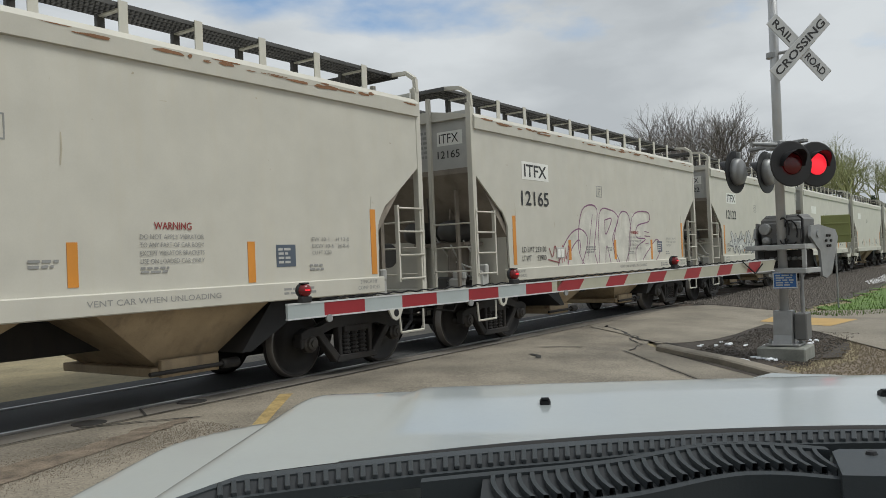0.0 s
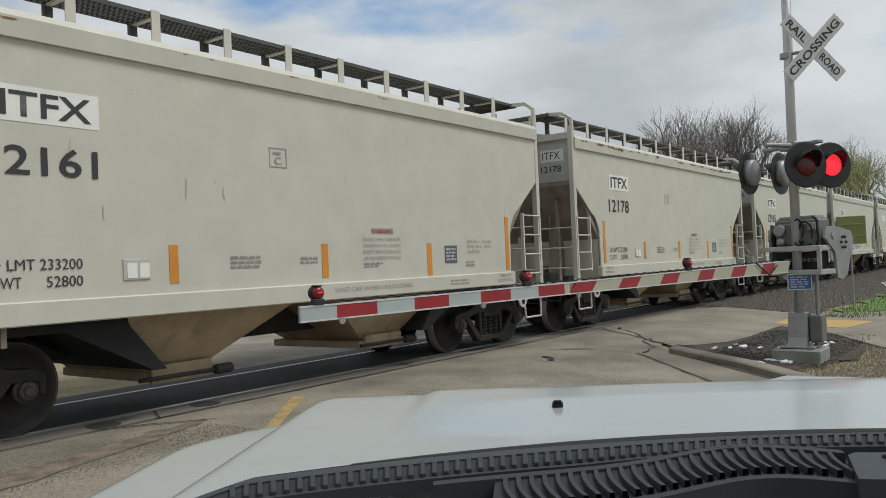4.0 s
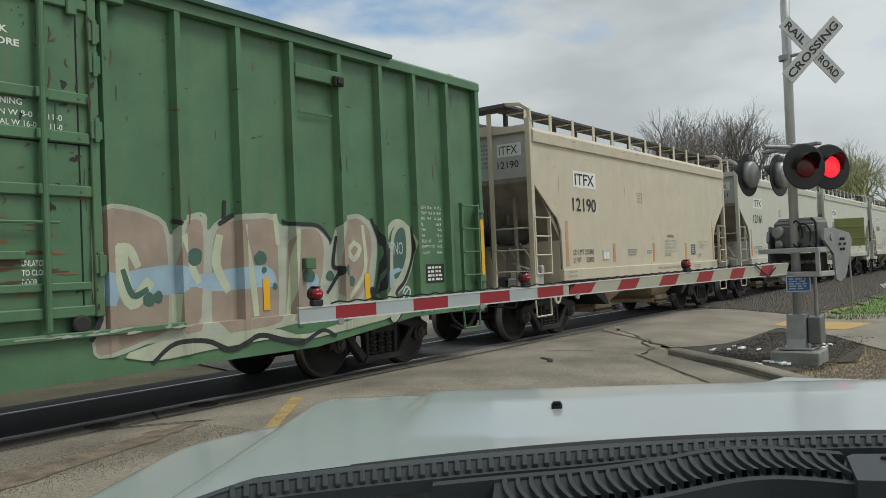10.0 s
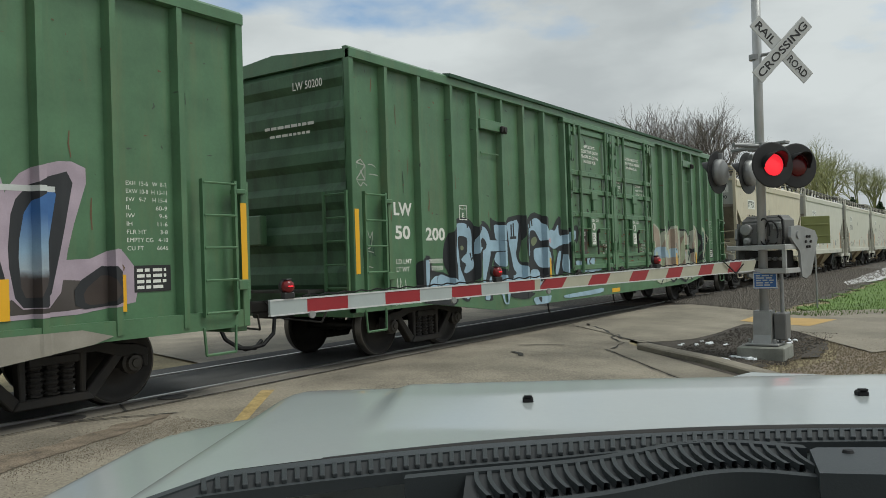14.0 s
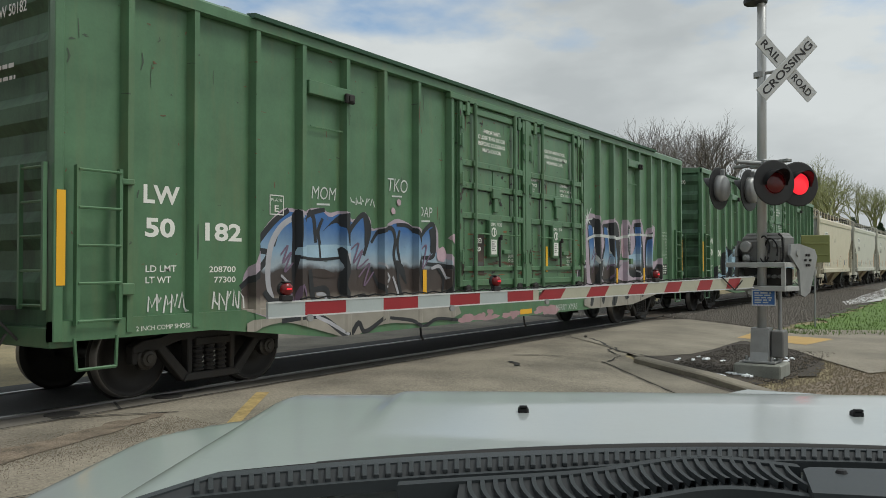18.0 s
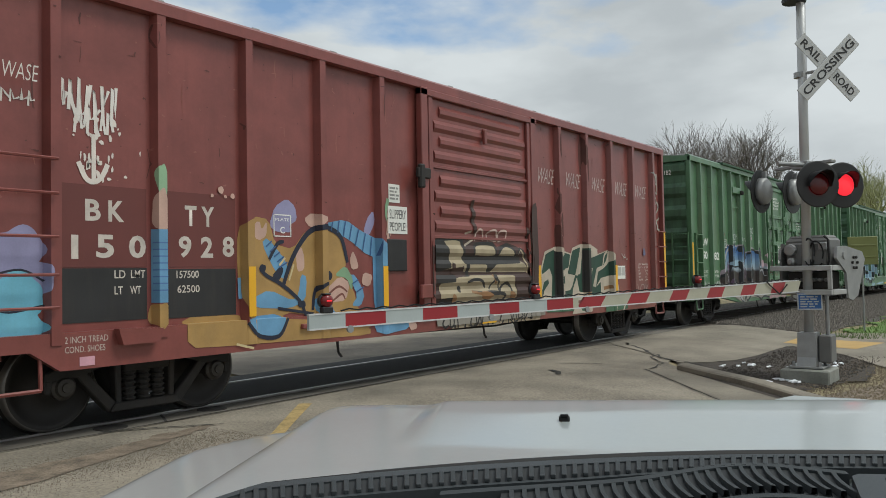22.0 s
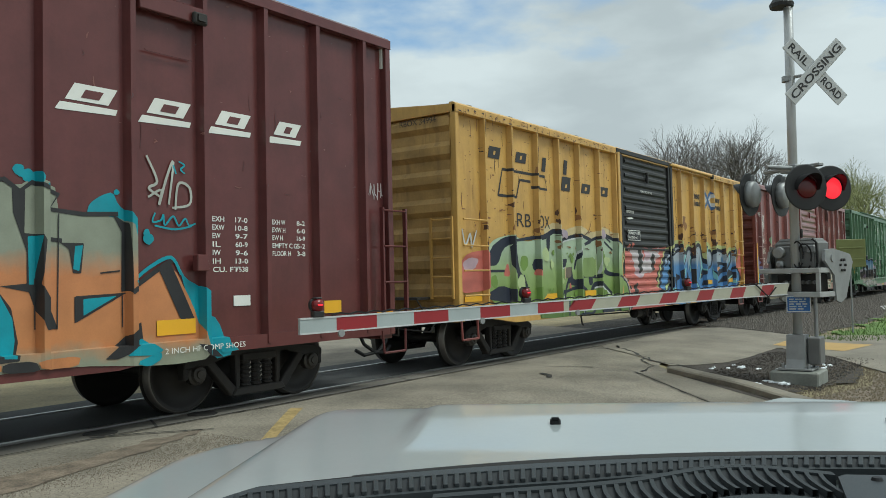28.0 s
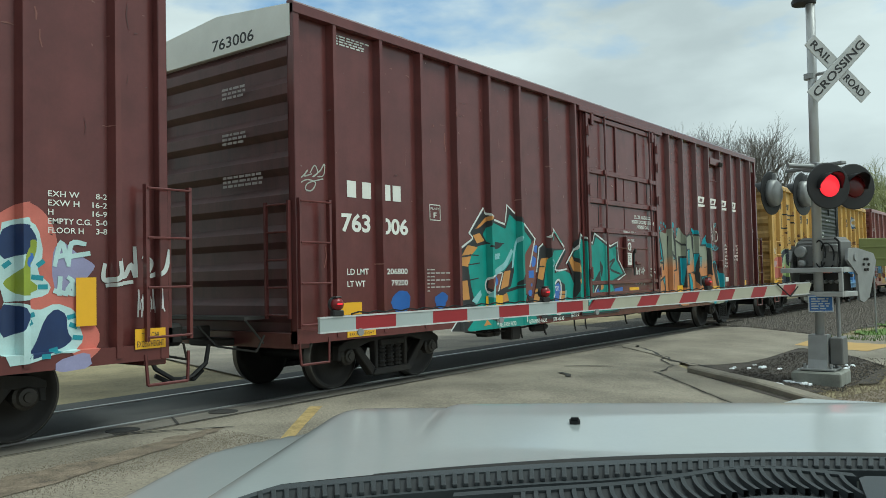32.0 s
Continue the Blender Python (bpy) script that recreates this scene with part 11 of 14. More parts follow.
m.fill(CORAL, [(6.99, 1.65), (7.27, 1.87), (7.45, 2.19), (7.62, 2.27), (7.65, 1.25), (7.31, 1.57)])
m.done()
blobs((0.62, 0.42, 0.46), [(2.9, 2.02, 0.3, 0.14), (3.75, 2.0, 0.2, 0.16), (4.9, 2.0, 0.16, 0.16), (5.9, 1.95, 0.2, 0.14), (6.7, 1.92, 0.2, 0.15)], 0.0025)
part("side_sill_paint", one(-1.5, 1.2, -1.474, -1.47, 0.86, 1.0), spray((0.45, 0.06, 0.05)), c)
for x, z in ((2.8, 1.15), (4.6, 1.22), (6.6, 1.25), (-7.2, 1.15), (-4.6, 1.1), (-2.9, 1.12)):
    part("reflective_strip", one(x - 0.25, x + 0.25, PANEL - 0.018, PANEL - 0.014, z - 0.055, z + 0.055), M_AMBER, c)
bm, rnd = bmesh.new(), random.Random(8)
for _ in range(60):
    x = rnd.choice((rnd.uniform(-7.5, -1.6), rnd.uniform(1.7, 7.6)))
    patch(bm, x, rnd.choice((rnd.uniform(2.1, 2.7), rnd.uniform(2.1, 4.1))), rnd.uniform(0.01, 0.07), rnd.uniform(0.005, 0.018), rnd, rnd.uniform(0.0025, 0.0032), 8)
tagged(part("rust_stain", drape(bm, surf[0], surf[1]), M_RUST, c), kind="stuff")
trucks(c, (-5.9, 5.9))
CARS.append((c, -94.2))


# ---- brown high boxcars ----
def brown_car(centre, seed, digits, strips=()):
    posts = [-8.55, -7.66, -6.78, -5.92, -5.02, -4.10, -3.12, -2.1, 2.51, 3.37, 4.27, 5.17, 6.06, 6.94, 7.81, 8.70]
    c, surf = boxcar("brown high boxcar with one wide plug door", 9.25, 4.88, 0.72, M_BROWN, posts, (-1.75, 1.8), width=0.12, ends=8, end_top=M_WHITE, belly=(0.645, 5.0, 5.5))
    plug_doors(c, M_BROWN, ((-1.70, 1.74),), 1.02, 4.66, (1.08, 2.37, 2.95, 3.54, 4.6), (-0.95, 1.27), (-0.1,))
    for x in (-0.35, 0.7):
        part("door_stiffener", one(x - 0.04, x + 0.04, -1.48, -1.446, 3.0, 4.55, 0.01), M_BROWN, c)
    for s, a, b, z in (("CLOSE AND LOCK", 0.49, 1.44, 2.675), ("BOTH DOORS BEFORE", 0.37, 1.56, 2.568), ("MOVING CAR", 0.62, 1.24, 2.465)):
        text(c, s, a, b, z, z + 0.08, M_WHITE, -1.449, 0.014)
    text(c, "OPENING W 12-0 H 12-4", -0.24, 0.37, 2.345, 2.385, M_WHITE, -1.536, 0.0)
    text(c, "OPEN", -0.06, 0.07, 2.17, 2.22, M_WHITE, -1.534, 0.0)
    text(c, "CLOSE", 0.13, 0.28, 2.17, 2.22, M_WHITE, -1.534, 0.0)
    text(c, "ASD", 0.06, 0.17, 1.955, 1.995, M_WHITE, -1.534, 0.0)
    for k, s in enumerate(("UNLATCH", "TO CLOSE", "DOOR")):
        text(c, s, 1.28, 1.28 + 0.035 * len(s), 1.56 - 0.07 * k, 1.605 - 0.07 * k, M_WHITE, -1.449, 0.0)
    tag_scrawl(c, 0.47, 1.0, 1.25, 1.36, spray((0.6, 0.58, 0.55)), ((), lambda x: -1.446), seed, 0.016, 5)
    tag_scrawl(c, 0.50, 0.97, 1.45, 1.64, spray((0.6, 0.58, 0.55)), ((), lambda x: -1.446), seed + 3, 0.02, 6)
    # wordmark: slanted plain blocks, each underlined
    for x, w in ((4.5, 0.55), (5.38, 0.55), (6.25, 0.52), (7.12, 0.46)):
        part("wordmark_block", prism(bmesh.new(), [(x, 3.28), (x + w - 0.1, 3.28), (x + w, 3.45), (x + 0.1, 3.45)], P - 0.002, P), M_WHITE, c)
        part("wordmark_gap", prism(bmesh.new(), [(x + 0.16, 3.315), (x + w - 0.2, 3.315), (x + w - 0.15, 3.40), (x + 0.21, 3.40)], P - 0.005, P - 0.003), M_BROWN, c)
        part("wordmark_underline", prism(bmesh.new(), [(x - 0.1, 3.17), (x + w - 0.02, 3.19), (x + w, 3.25), (x - 0.05, 3.25)], P - 0.002, P), M_WHITE, c)
    for x in (-8.27, -7.98, -7.58, -7.36):
        part("mark_block", one(x, x + 0.17, P - 0.002, P, 2.57, 2.79), M_WHITE, c)
    text(c, digits[:3], -8.38, -7.83, 2.11, 2.36, M_WHITE, P, 0.03)
    text(c, digits[3:], -7.59, -7.04, 2.10, 2.33, M_WHITE, P, 0.03)
    for s, a, b, z in (("LD LMT", -8.29, -7.88, 1.55), ("LT WT", -8.29, -7.95, 1.39), ("206800", -7.51, -7.07, 1.55), ("79200", -7.42, -7.07, 1.39)):
        text(c, s, a, b, z, z + 0.08, M_WHITE, P)
    bars(c, -8.45, -7.79, 4.55, 4.69, 4, M_WHITE, P, seed)
    for k, w in enumerate((0.26, 0.60, 0.26, 0.62, 0.24, 0.62, 0.22)):
        z = 1.60 - 0.052 * k
        for q in range(int(w / 0.12)):
            part("stencil", one(-6.67 + 0.125 * q, -6.57 + 0.125 * q, P - 0.002, P, z, z + 0.02), M_INKLINE, c)
    plate_box(c, "F", -6.54, -6.28, 2.34, 2.58, M_WHITE, P)
    for k, (s, v) in enumerate((("EXH", "17-0"), ("EXW", "10-8"), ("EW", "9-7"), ("IL", "60-9"), ("IW", "9-6"), ("IH", "13-0"), ("CU. FT.", "7538"))):
        z = 2.18 - 0.095 * k
        text(c, s, 6.2, 6.2 + 0.055 * len(s), z, z + 0.06, M_WHITE, P, 0.01)
        text(c, v, 6.52, 6.70, z, z + 0.06, M_WHITE, P, 0.01)
    for k, (s, v) in enumerate((("EXH W", "8-2"), ("EXW H", "6-0"), ("EW H", "16-9"), ("EMPTY C.G.", "5-2"), ("FLOOR H", "3-8"))):
        z = 2.18 - 0.095 * k
        text(c, s, 7.08, 7.08 + 0.042 * len(s), z, z + 0.06, M_WHITE, P, 0.01)
        text(c, v, 7.48, 7.62, z, z + 0.06, M_WHITE, P, 0.01)
    text(c, "2 INCH HF COMP SHOES", 5.5, 6.55, 0.76, 0.82, M_WHITE, -1.497, 0.0)
    for s, x0, x1 in (("RELEASE ROD", -4.92, -4.42), ("RETAINING VALVE", -4.0, -3.41), ("50% VALVE", -3.18, -2.8)):
        text(c, s, x0, x1, 0.67, 0.74, M_WHITE, -1.499, 0.012)
    for x in (-4.97, -4.06, -2.5):
        part("stencil_arrow", prism(bmesh.new(), [(x - 0.008, 0.80), (x - 0.008, 0.735), (x - 0.022, 0.735), (x, 0.69), (x + 0.022, 0.735), (x + 0.008, 0.735), (x + 0.008, 0.80)], -1.501, -1.499), M_WHITE, c)
    text(c, "BRAKE CYLINDER", -2.47, -2.19, 0.765, 0.80, M_WHITE, -1.499, 0.0)
    text(c, "PRESSURE TAP", -2.47, -2.21, 0.71, 0.745, M_WHITE, -1.499, 0.0)
    part("maker_plate", one(-4.66, -4.43, -1.503, -1.495, 0.86, 0.95), M_BLACK, c)
    part("excess_sign", one(-8.40, -7.86, -1.476, -1.47, 0.745, 0.868), M_AMBER, c)
    part("excess_sign", one(8.86, 9.2, -1.484, -1.479, 0.84, 1.04), M_AMBER, c)
    text(c, "EXCESS HEIGHT", 8.88, 9.18, 0.86, 0.92, M_BLACK, -1.486, 0.0)
    text(c, "THIS CAR", 8.93, 9.13, 0.95, 1.0, M_BLACK, -1.486, 0.0)
    text(c, digits[:5] + digits[5:], -0.1, 0.75, 4.55, 4.70, M_BLACK, -9.256, 0.012, end=1)
    for z, w, n in ((3.86, 0.5, 3), (3.26, 0.5, 3), (2.70, 0.9, 3)):
        bars(c, 0.1, 0.1 + w, z, z + 0.17, n, M_INKLINE, 0, seed + n).matrix_basis = pose(-9.262, 0, 0, 0, 0, -90)
    for x0 in (-9.22, 8.98):
        ladder_side(c, x0, x0 + 0.5, 0.95, 2.45, 4, M_BROWN)
    for x, z in strips + ((-8.28, 1.11), (3.2, 1.1), (-4.9, 1.1), (0.4, 1.12), (-0.9, 1.12)):
        part("reflective_strip", one(x - 0.24, x + 0.24, PANEL - 0.07 if abs(x) < 1.7 else PANEL - 0.02, PANEL - 0.066 if abs(x) < 1.7 else PANEL - 0.016, z - 0.08, z + 0.08), M_AMBER, c)
    text(c, "LIFT AND", -7.61, -7.28, 0.93, 0.985, M_WHITE, P, 0.0)
    text(c, "JACK HERE", -7.61, -7.24, 0.81, 0.865, M_WHITE, -1.471, 0.0)
    text(c, "EMPTY LOAD", -6.58, -6.08, 0.93, 0.985, M_WHITE, P, 0.0)
    text(c, "7/16\" ADJ. BLOCK", -6.58, -5.97, 0.81, 0.865, M_WHITE, -1.471, 0.0)
    text(c, "THIS CAR", -8.3, -7.95, 0.815, 0.85, M_BLACK, -1.478, 0.0)
    text(c, "EXCESS HEIGHT", -8.36, -7.9, 0.765, 0.80, M_BLACK, -1.478, 0.0)
    part("routing_card", one(6.48, 6.72, P - 0.01, P, 1.22, 1.34), M_WHITE, c)
    hatch_panel(c, M_BROWN, 5.24, 6.02, 4.42)
    part("lock_bracket", one(5.9, 6.05, -1.52, -1.42, 1.62, 1.8, 0.01), M_BROWN, c)
    weather(c, -9.1, 9.1, 0.95, 4.7, 120, ((0.07, 0.02, 0.02), (0.20, 0.075, 0.06)), surf, 308 + seed)
    part("valve_portion", box(box(one(-4.28, -4.0, -1.32, -1.08, 0.41, 0.66, 0.02), -4.85, -4.42, -1.2, -0.95, 0.49, 0.62, 0.03), -4.7, -4.55, -1.26, -1.2, 0.50, 0.58, 0.02), M_STEEL, c)
    part("slack_adjuster", lathe(bmesh.new(), [(0.03, -0.3), (0.07, -0.24), (0.085, 0.1), (0.05, 0.24), (0.02, 0.3)], (-3.2, -1.2, 0.56), "x", 12), M_STEEL, c)
    for x in (-2.05, -1.6, -3.98):
        part("pipe_drop", path_rod(bmesh.new(), [(x, -1.3, 0.70), (x + 0.01, -1.3, 0.52), (x + 0.05, -1.3, 0.42)], 0.016, 6), M_STEEL, c)
    part("train_pipe", path_rod(bmesh.new(), [(-5.4, -1.15, 0.62), (-4.9, -1.2, 0.55), (-4.0, -1.2, 0.58), (-2.6, -1.1, 0.62), (3.5, -1.0, 0.64)], 0.018, 6), M_STEEL, c)
    trucks(c, (-7.1, 7.1))
    CARS.append((c, centre))
    return c, surf


TEAL, DGREY = (0.02, 0.255, 0.215), (0.02, 0.02, 0.022)
c, surf = brown_car(-112.75, 7, "763006", ((8.0, 1.15), (5.71, 1.03)))
tagged(c, "brown high boxcar with teal and orange sprayed letters")
ORANGE, WHITEL, PANE, COBALT = (0.50, 0.23, 0.06), (0.58, 0.60, 0.58), (0.25, 0.48, 0.50), (0.05, 0.14, 0.46)


m = Mural(c, surf, 0.88)
m.fill(DGREY, [(-6.21, 0.68), (-5.93, 0.9), (-5.81, 1.03), (-5.84, 1.48), (-5.8, 1.86), (-5.64, 2.0), (-5.46, 2.09), (-5.54, 2.18), (-5.16, 2.55), (-5.01, 2.45), (-4.5, 2.33), (-4.41, 2.66), (-4.03, 2.44), (-3.55, 2.12), (-3.75, 1.64), (-3.94, 1.57), (-3.99, 1.3), (-4.08, 1.14), (-3.88, 0.96), (-3.59, 0.73), (-3.69, 0.46), (-5.93, 0.66)], 0.06)
m.line(WHITEL, 0.034, [(-6.19, 0.69), (-5.93, 0.91), (-5.81, 1.01), (-5.84, 1.48), (-5.8, 1.88), (-5.65, 2.0), (-5.46, 2.1), (-5.55, 2.18)])
m.line(WHITEL, 0.034, [(-5.55, 2.18), (-5.37, 2.37), (-5.14, 2.6), (-5.11, 2.53), (-4.99, 2.45), (-4.52, 2.36), (-4.49, 2.44), (-4.44, 2.69), (-4.2, 2.56)], False)
m.line(WHITEL, 0.034, [(-3.98, 2.45), (-3.55, 2.14), (-3.75, 1.64)], False)
m.fill(TEAL, [(-5.8, 0.66), (-5.39, 0.97), (-5.53, 1.35), (-5.59, 1.65), (-5.52, 1.89), (-5.31, 1.98), (-5.05, 2.02), (-5.18, 2.17), (-4.97, 2.4), (-4.5, 2.28), (-4.37, 2.54), (-4.03, 2.36), (-3.67, 2.1), (-3.82, 1.68), (-4.0, 1.63), (-4.21, 1.31), (-4.39, 1.28), (-4.05, 1.36), (-3.87, 1.44), (-3.78, 1.37), (-3.92, 1.03), (-3.7, 0.74), (-3.74, 0.51), (-4.73, 0.56)], 0.06)
m.fill(ORANGE, [(-5.38, 2.25), (-5.04, 2.48), (-4.98, 2.44), (-5.26, 2.28)], 0.06)
m.fill(ORANGE, [(-5.45, 2.15), (-5.26, 2.19), (-5.13, 2.07), (-5.34, 2.02)], 0.06)
m.fill(ORANGE, [(-5.77, 1.81), (-5.6, 1.99), (-5.32, 1.96), (-5.51, 1.83), (-5.59, 1.65), (-5.78, 1.67)], 0.06)
m.fill(ORANGE, [(-5.82, 1.42), (-5.62, 1.44), (-5.57, 1.14), (-5.76, 1.13)], 0.06)
m.fill(ORANGE, [(-5.9, 0.84), (-5.75, 0.96), (-5.57, 0.94), (-5.72, 0.79)], 0.06)
m.fill(ORANGE, [(-5.33, 0.71), (-5.24, 0.81), (-5.12, 0.72)], 0.06)
m.line(DGREY, 0.03, [(-5.75, 1.81), (-5.52, 1.83)])
m.line(DGREY, 0.02, [(-5.31, 1.83), (-5.55, 1.84)])
m.line(DGREY, 0.02, [(-5.28, 1.71), (-5.59, 1.68)])
m.line(DGREY, 0.02, [(-5.32, 1.47), (-5.56, 1.44)])
m.fill(DGREY, [(-4.88, 2.06), (-4.53, 2.04), (-4.86, 1.96)], 0.06)
m.line(DGREY, 0.04, [(-5.05, 1.98), (-4.79, 1.96), (-4.63, 2.02)])
m.fill(DGREY, [(-5.08, 1.46), (-4.96, 1.54), (-4.58, 1.57), (-4.3, 1.78), (-4.27, 1.58), (-4.38, 1.32), (-4.56, 1.24), (-4.44, 1.04), (-4.72, 1.06), (-4.99, 1.16), (-5.12, 1.31)], 0.06)
m.fill(BROWNP, [(-5.07, 1.45), (-4.96, 1.51), (-4.65, 1.53), (-4.78, 1.23), (-4.82, 1.13), (-4.98, 1.19), (-5.08, 1.31)], 0.06)
m.spot(COBALT, -4.86, 1.41, 0.09)
m.spot(COBALT, -4.88, 1.24, 0.04)
m.line(WHITEL, 0.03, [(-4.64, 1.55), (-4.95, 1.52), (-5.1, 1.43), (-5.13, 1.31), (-4.99, 1.16), (-4.8, 1.1)])
m.line(WHITEL, 0.03, [(-4.62, 1.54), (-4.75, 1.26), (-4.79, 1.1)])
m.fill(ORANGE, [(-4.58, 1.57), (-4.38, 1.59), (-4.46, 1.33), (-4.7, 1.27)], 0.06)
m.fill(ORANGE, [(-4.69, 1.15), (-4.51, 1.22), (-4.45, 1.07), (-4.66, 1.06)], 0.06)
m.line(DGREY, 0.05, [(-4.81, 1.22), (-4.4, 1.26), (-3.76, 1.37)])
m.line(PANE, 0.10, [(-5.04, 1.18), (-4.87, 1.52), (-4.55, 1.68), (-4.34, 1.91)])
m.line(PANE, 0.06, [(-4.32, 1.64), (-4.23, 1.98), (-4.12, 2.15)])
m.line(PANE, 0.05, [(-4.9, 1.83), (-4.71, 1.85)])
m.line(PANE, 0.05, [(-4.91, 1.78), (-4.73, 1.8)])
m.fill(PANE, [(-5.53, 1.11), (-5.28, 1.28), (-5.25, 1.19), (-5.39, 1.06)], 0.06)
m.line(DGREY, 0.04, [(-5.39, 0.97), (-5.15, 0.84), (-4.85, 0.75)])
m.fill(BROWNP, [(-3.9, 1.88), (-3.62, 2.12), (-3.49, 2.01), (-3.51, 1.65), (-3.77, 1.13), (-4.02, 1.23), (-3.98, 1.6)], 0.06)
m.spot(COBALT, -3.55, 1.96, 0.07)
m.spot(COBALT, -3.64, 1.74, 0.09)
m.spot(COBALT, -3.77, 1.19, 0.06)
m.spot(COBALT, -3.72, 1.33, 0.03)
m.fill(COBALT, [(-3.81, 1.58), (-3.63, 1.58), (-3.63, 1.45), (-3.81, 1.45)], 0.06)
m.line(WHITEL, 0.04, [(-3.57, 2.13), (-3.76, 1.65)])
m.fill(DGREY, [(-3.52, 1.99), (-3.3, 2.06), (-3.15, 1.97), (-2.6, 1.98), (-2.44, 1.94), (-2.74, 1.65), (-2.98, 1.51), (-2.63, 1.6), (-2.41, 1.56), (-2.18, 1.45), (-2.1, 1.18), (-2.16, 0.85), (-2.3, 0.71), (-3.52, 0.72), (-3.86, 1.14), (-4.04, 1.23), (-4.02, 1.26), (-3.77, 1.1), (-3.64, 1.1), (-3.51, 1.47)], 0.06)
m.line(WHITEL, 0.034, [(-3.54, 1.56), (-3.44, 1.98), (-3.31, 2.05)], False)
m.fill(ORANGE, [(-3.39, 1.79), (-3.16, 1.81), (-3.33, 1.4), (-3.51, 1.44)], 0.06)
m.fill(ORANGE, [(-3.59, 1.26), (-3.41, 1.26), (-3.48, 1.02), (-3.68, 1.03)], 0.06)
m.line(DGREY, 0.03, [(-3.44, 1.65), (-3.27, 1.65)])
m.line(DGREY, 0.03, [(-3.61, 1.18), (-3.43, 1.19)])
m.fill(TEAL, [(-3.1, 1.93), (-2.56, 1.96), (-2.92, 1.65), (-3.04, 1.49), (-2.63, 1.59), (-2.34, 1.52), (-2.18, 1.31), (-2.23, 0.9), (-2.4, 0.76), (-3.38, 0.78), (-3.46, 0.93), (-3.31, 1.29), (-3.18, 1.77)], 0.06)
m.fill(DGREY, [(-3.14, 1.1), (-2.99, 1.32), (-2.79, 1.41), (-2.54, 1.32), (-2.51, 1.07), (-2.7, 0.81), (-2.95, 0.77), (-3.13, 0.87)], 0.06)
m.fill(COBALT, [(-3.09, 1.07), (-2.96, 1.28), (-2.77, 1.36), (-2.67, 1.23), (-2.73, 0.95), (-2.93, 0.81), (-3.08, 0.88)], 0.06)
m.fill(ORANGE, [(-2.74, 1.2), (-2.51, 1.19), (-2.53, 0.92), (-2.78, 0.94)], 0.06)
m.line(DGREY, 0.02, [(-2.76, 1.14), (-2.51, 1.13)])
m.line(WHITEL, 0.04, [(-3.13, 1.1), (-3.02, 1.22), (-2.81, 1.4), (-2.69, 1.33), (-2.71, 1.08), (-2.83, 0.82), (-3.02, 0.79), (-3.12, 0.9)])
m.line(WHITEL, 0.04, [(-3.16, 2.18), (-3.01, 2.4), (-2.54, 2.02)], False)
m.line(TEAL, 0.03, [(-3.11, 2.13), (-2.96, 2.31), (-2.62, 2.1)])
m.line(WHITEL, 0.034, [(-2.52, 1.97), (-2.89, 1.6), (-2.47, 1.6)])
m.fill(DGREY, [(-2.44, 1.75), (-2.29, 1.85), (-2.04, 2.36), (-1.8, 2.24), (-1.52, 2.1), (-1.4, 2.3), (-1.08, 2.2), (-0.75, 2.07), (-0.41, 2.16), (-0.39, 1.79), (-0.06, 1.48), (-0.66, 1.3), (-0.49, 1.07), (-0.42, 0.71), (-1.56, 0.71), (-2.08, 0.71), (-2.26, 1.02), (-2.18, 1.41)], 0.06)
m.line(WHITEL, 0.034, [(-2.46, 1.71), (-2.14, 1.99), (-2.02, 2.35), (-1.83, 2.25), (-1.53, 2.1), (-1.42, 2.3), (-1.13, 2.2), (-0.75, 2.06), (-0.41, 2.15), (-0.38, 1.79), (-0.06, 1.48), (-0.57, 1.32)], False)
m.fill(ORANGE, [(-2.36, 1.77), (-2.24, 1.85), (-2.08, 1.65), (-2.04, 1.51), (-2.22, 1.58)], 0.06)
m.fill(ORANGE, [(-2.13, 1.39), (-1.93, 1.48), (-1.96, 1.36), (-2.09, 1.31)], 0.06)
m.fill(TEAL, [(-2.19, 1.85), (-2.01, 2.27), (-1.81, 2.16), (-1.5, 2.05), (-1.38, 2.23), (-1.08, 2.12), (-0.77, 2.0), (-0.46, 2.07), (-0.5, 1.79), (-0.18, 1.5), (-0.77, 1.34), (-0.58, 1.11), (-0.5, 0.75), (-1.6, 0.75), (-2.06, 0.76), (-2.16, 1.05), (-2.1, 1.31), (-1.88, 1.44), (-1.97, 1.65)], 0.06)
m.fill(DGREY, [(-1.51, 1.35), (-1.24, 1.57), (-1.18, 1.21), (-1.55, 1.0)], 0.06)
m.fill(COBALT, [(-1.58, 0.99), (-1.34, 1.22), (-1.25, 1.11), (-1.41, 0.92)], 0.06)
m.fill(COBALT, [(-0.62, 1.19), (-0.21, 1.22), (-0.24, 1.04), (-0.52, 0.99)], 0.06)
m.fill(ORANGE, [(-1.22, 1.28), (-1.1, 1.37), (-1.1, 1.21), (-1.21, 1.17)], 0.06)
m.line(DGREY, 0.05, [(-0.88, 1.7), (-0.56, 1.79), (-0.78, 1.6), (-0.32, 1.49)])
m.fill(DGREY, [(-1.23, 1.77), (-1.09, 1.64), (-1.16, 1.43), (-1.22, 1.5)], 0.06)
m.line(WHITEL, 0.03, [(-1.6, 0.95), (-1.44, 1.19), (-1.28, 1.32)])
m.line(PANE, 0.06, [(-1.97, 0.83), (-1.83, 0.96), (-1.67, 0.99)])
m.line(PANE, 0.05, [(-2.56, 0.88), (-2.51, 1.19)])
m.line(PANE, 0.03, [(-3.14, 1.77), (-3.08, 1.71), (-3.14, 1.65)])
m.done()
m = Mural(c, surf, 0.88)
m.spot(CYAN, 2.03, 2.53, 0.04)
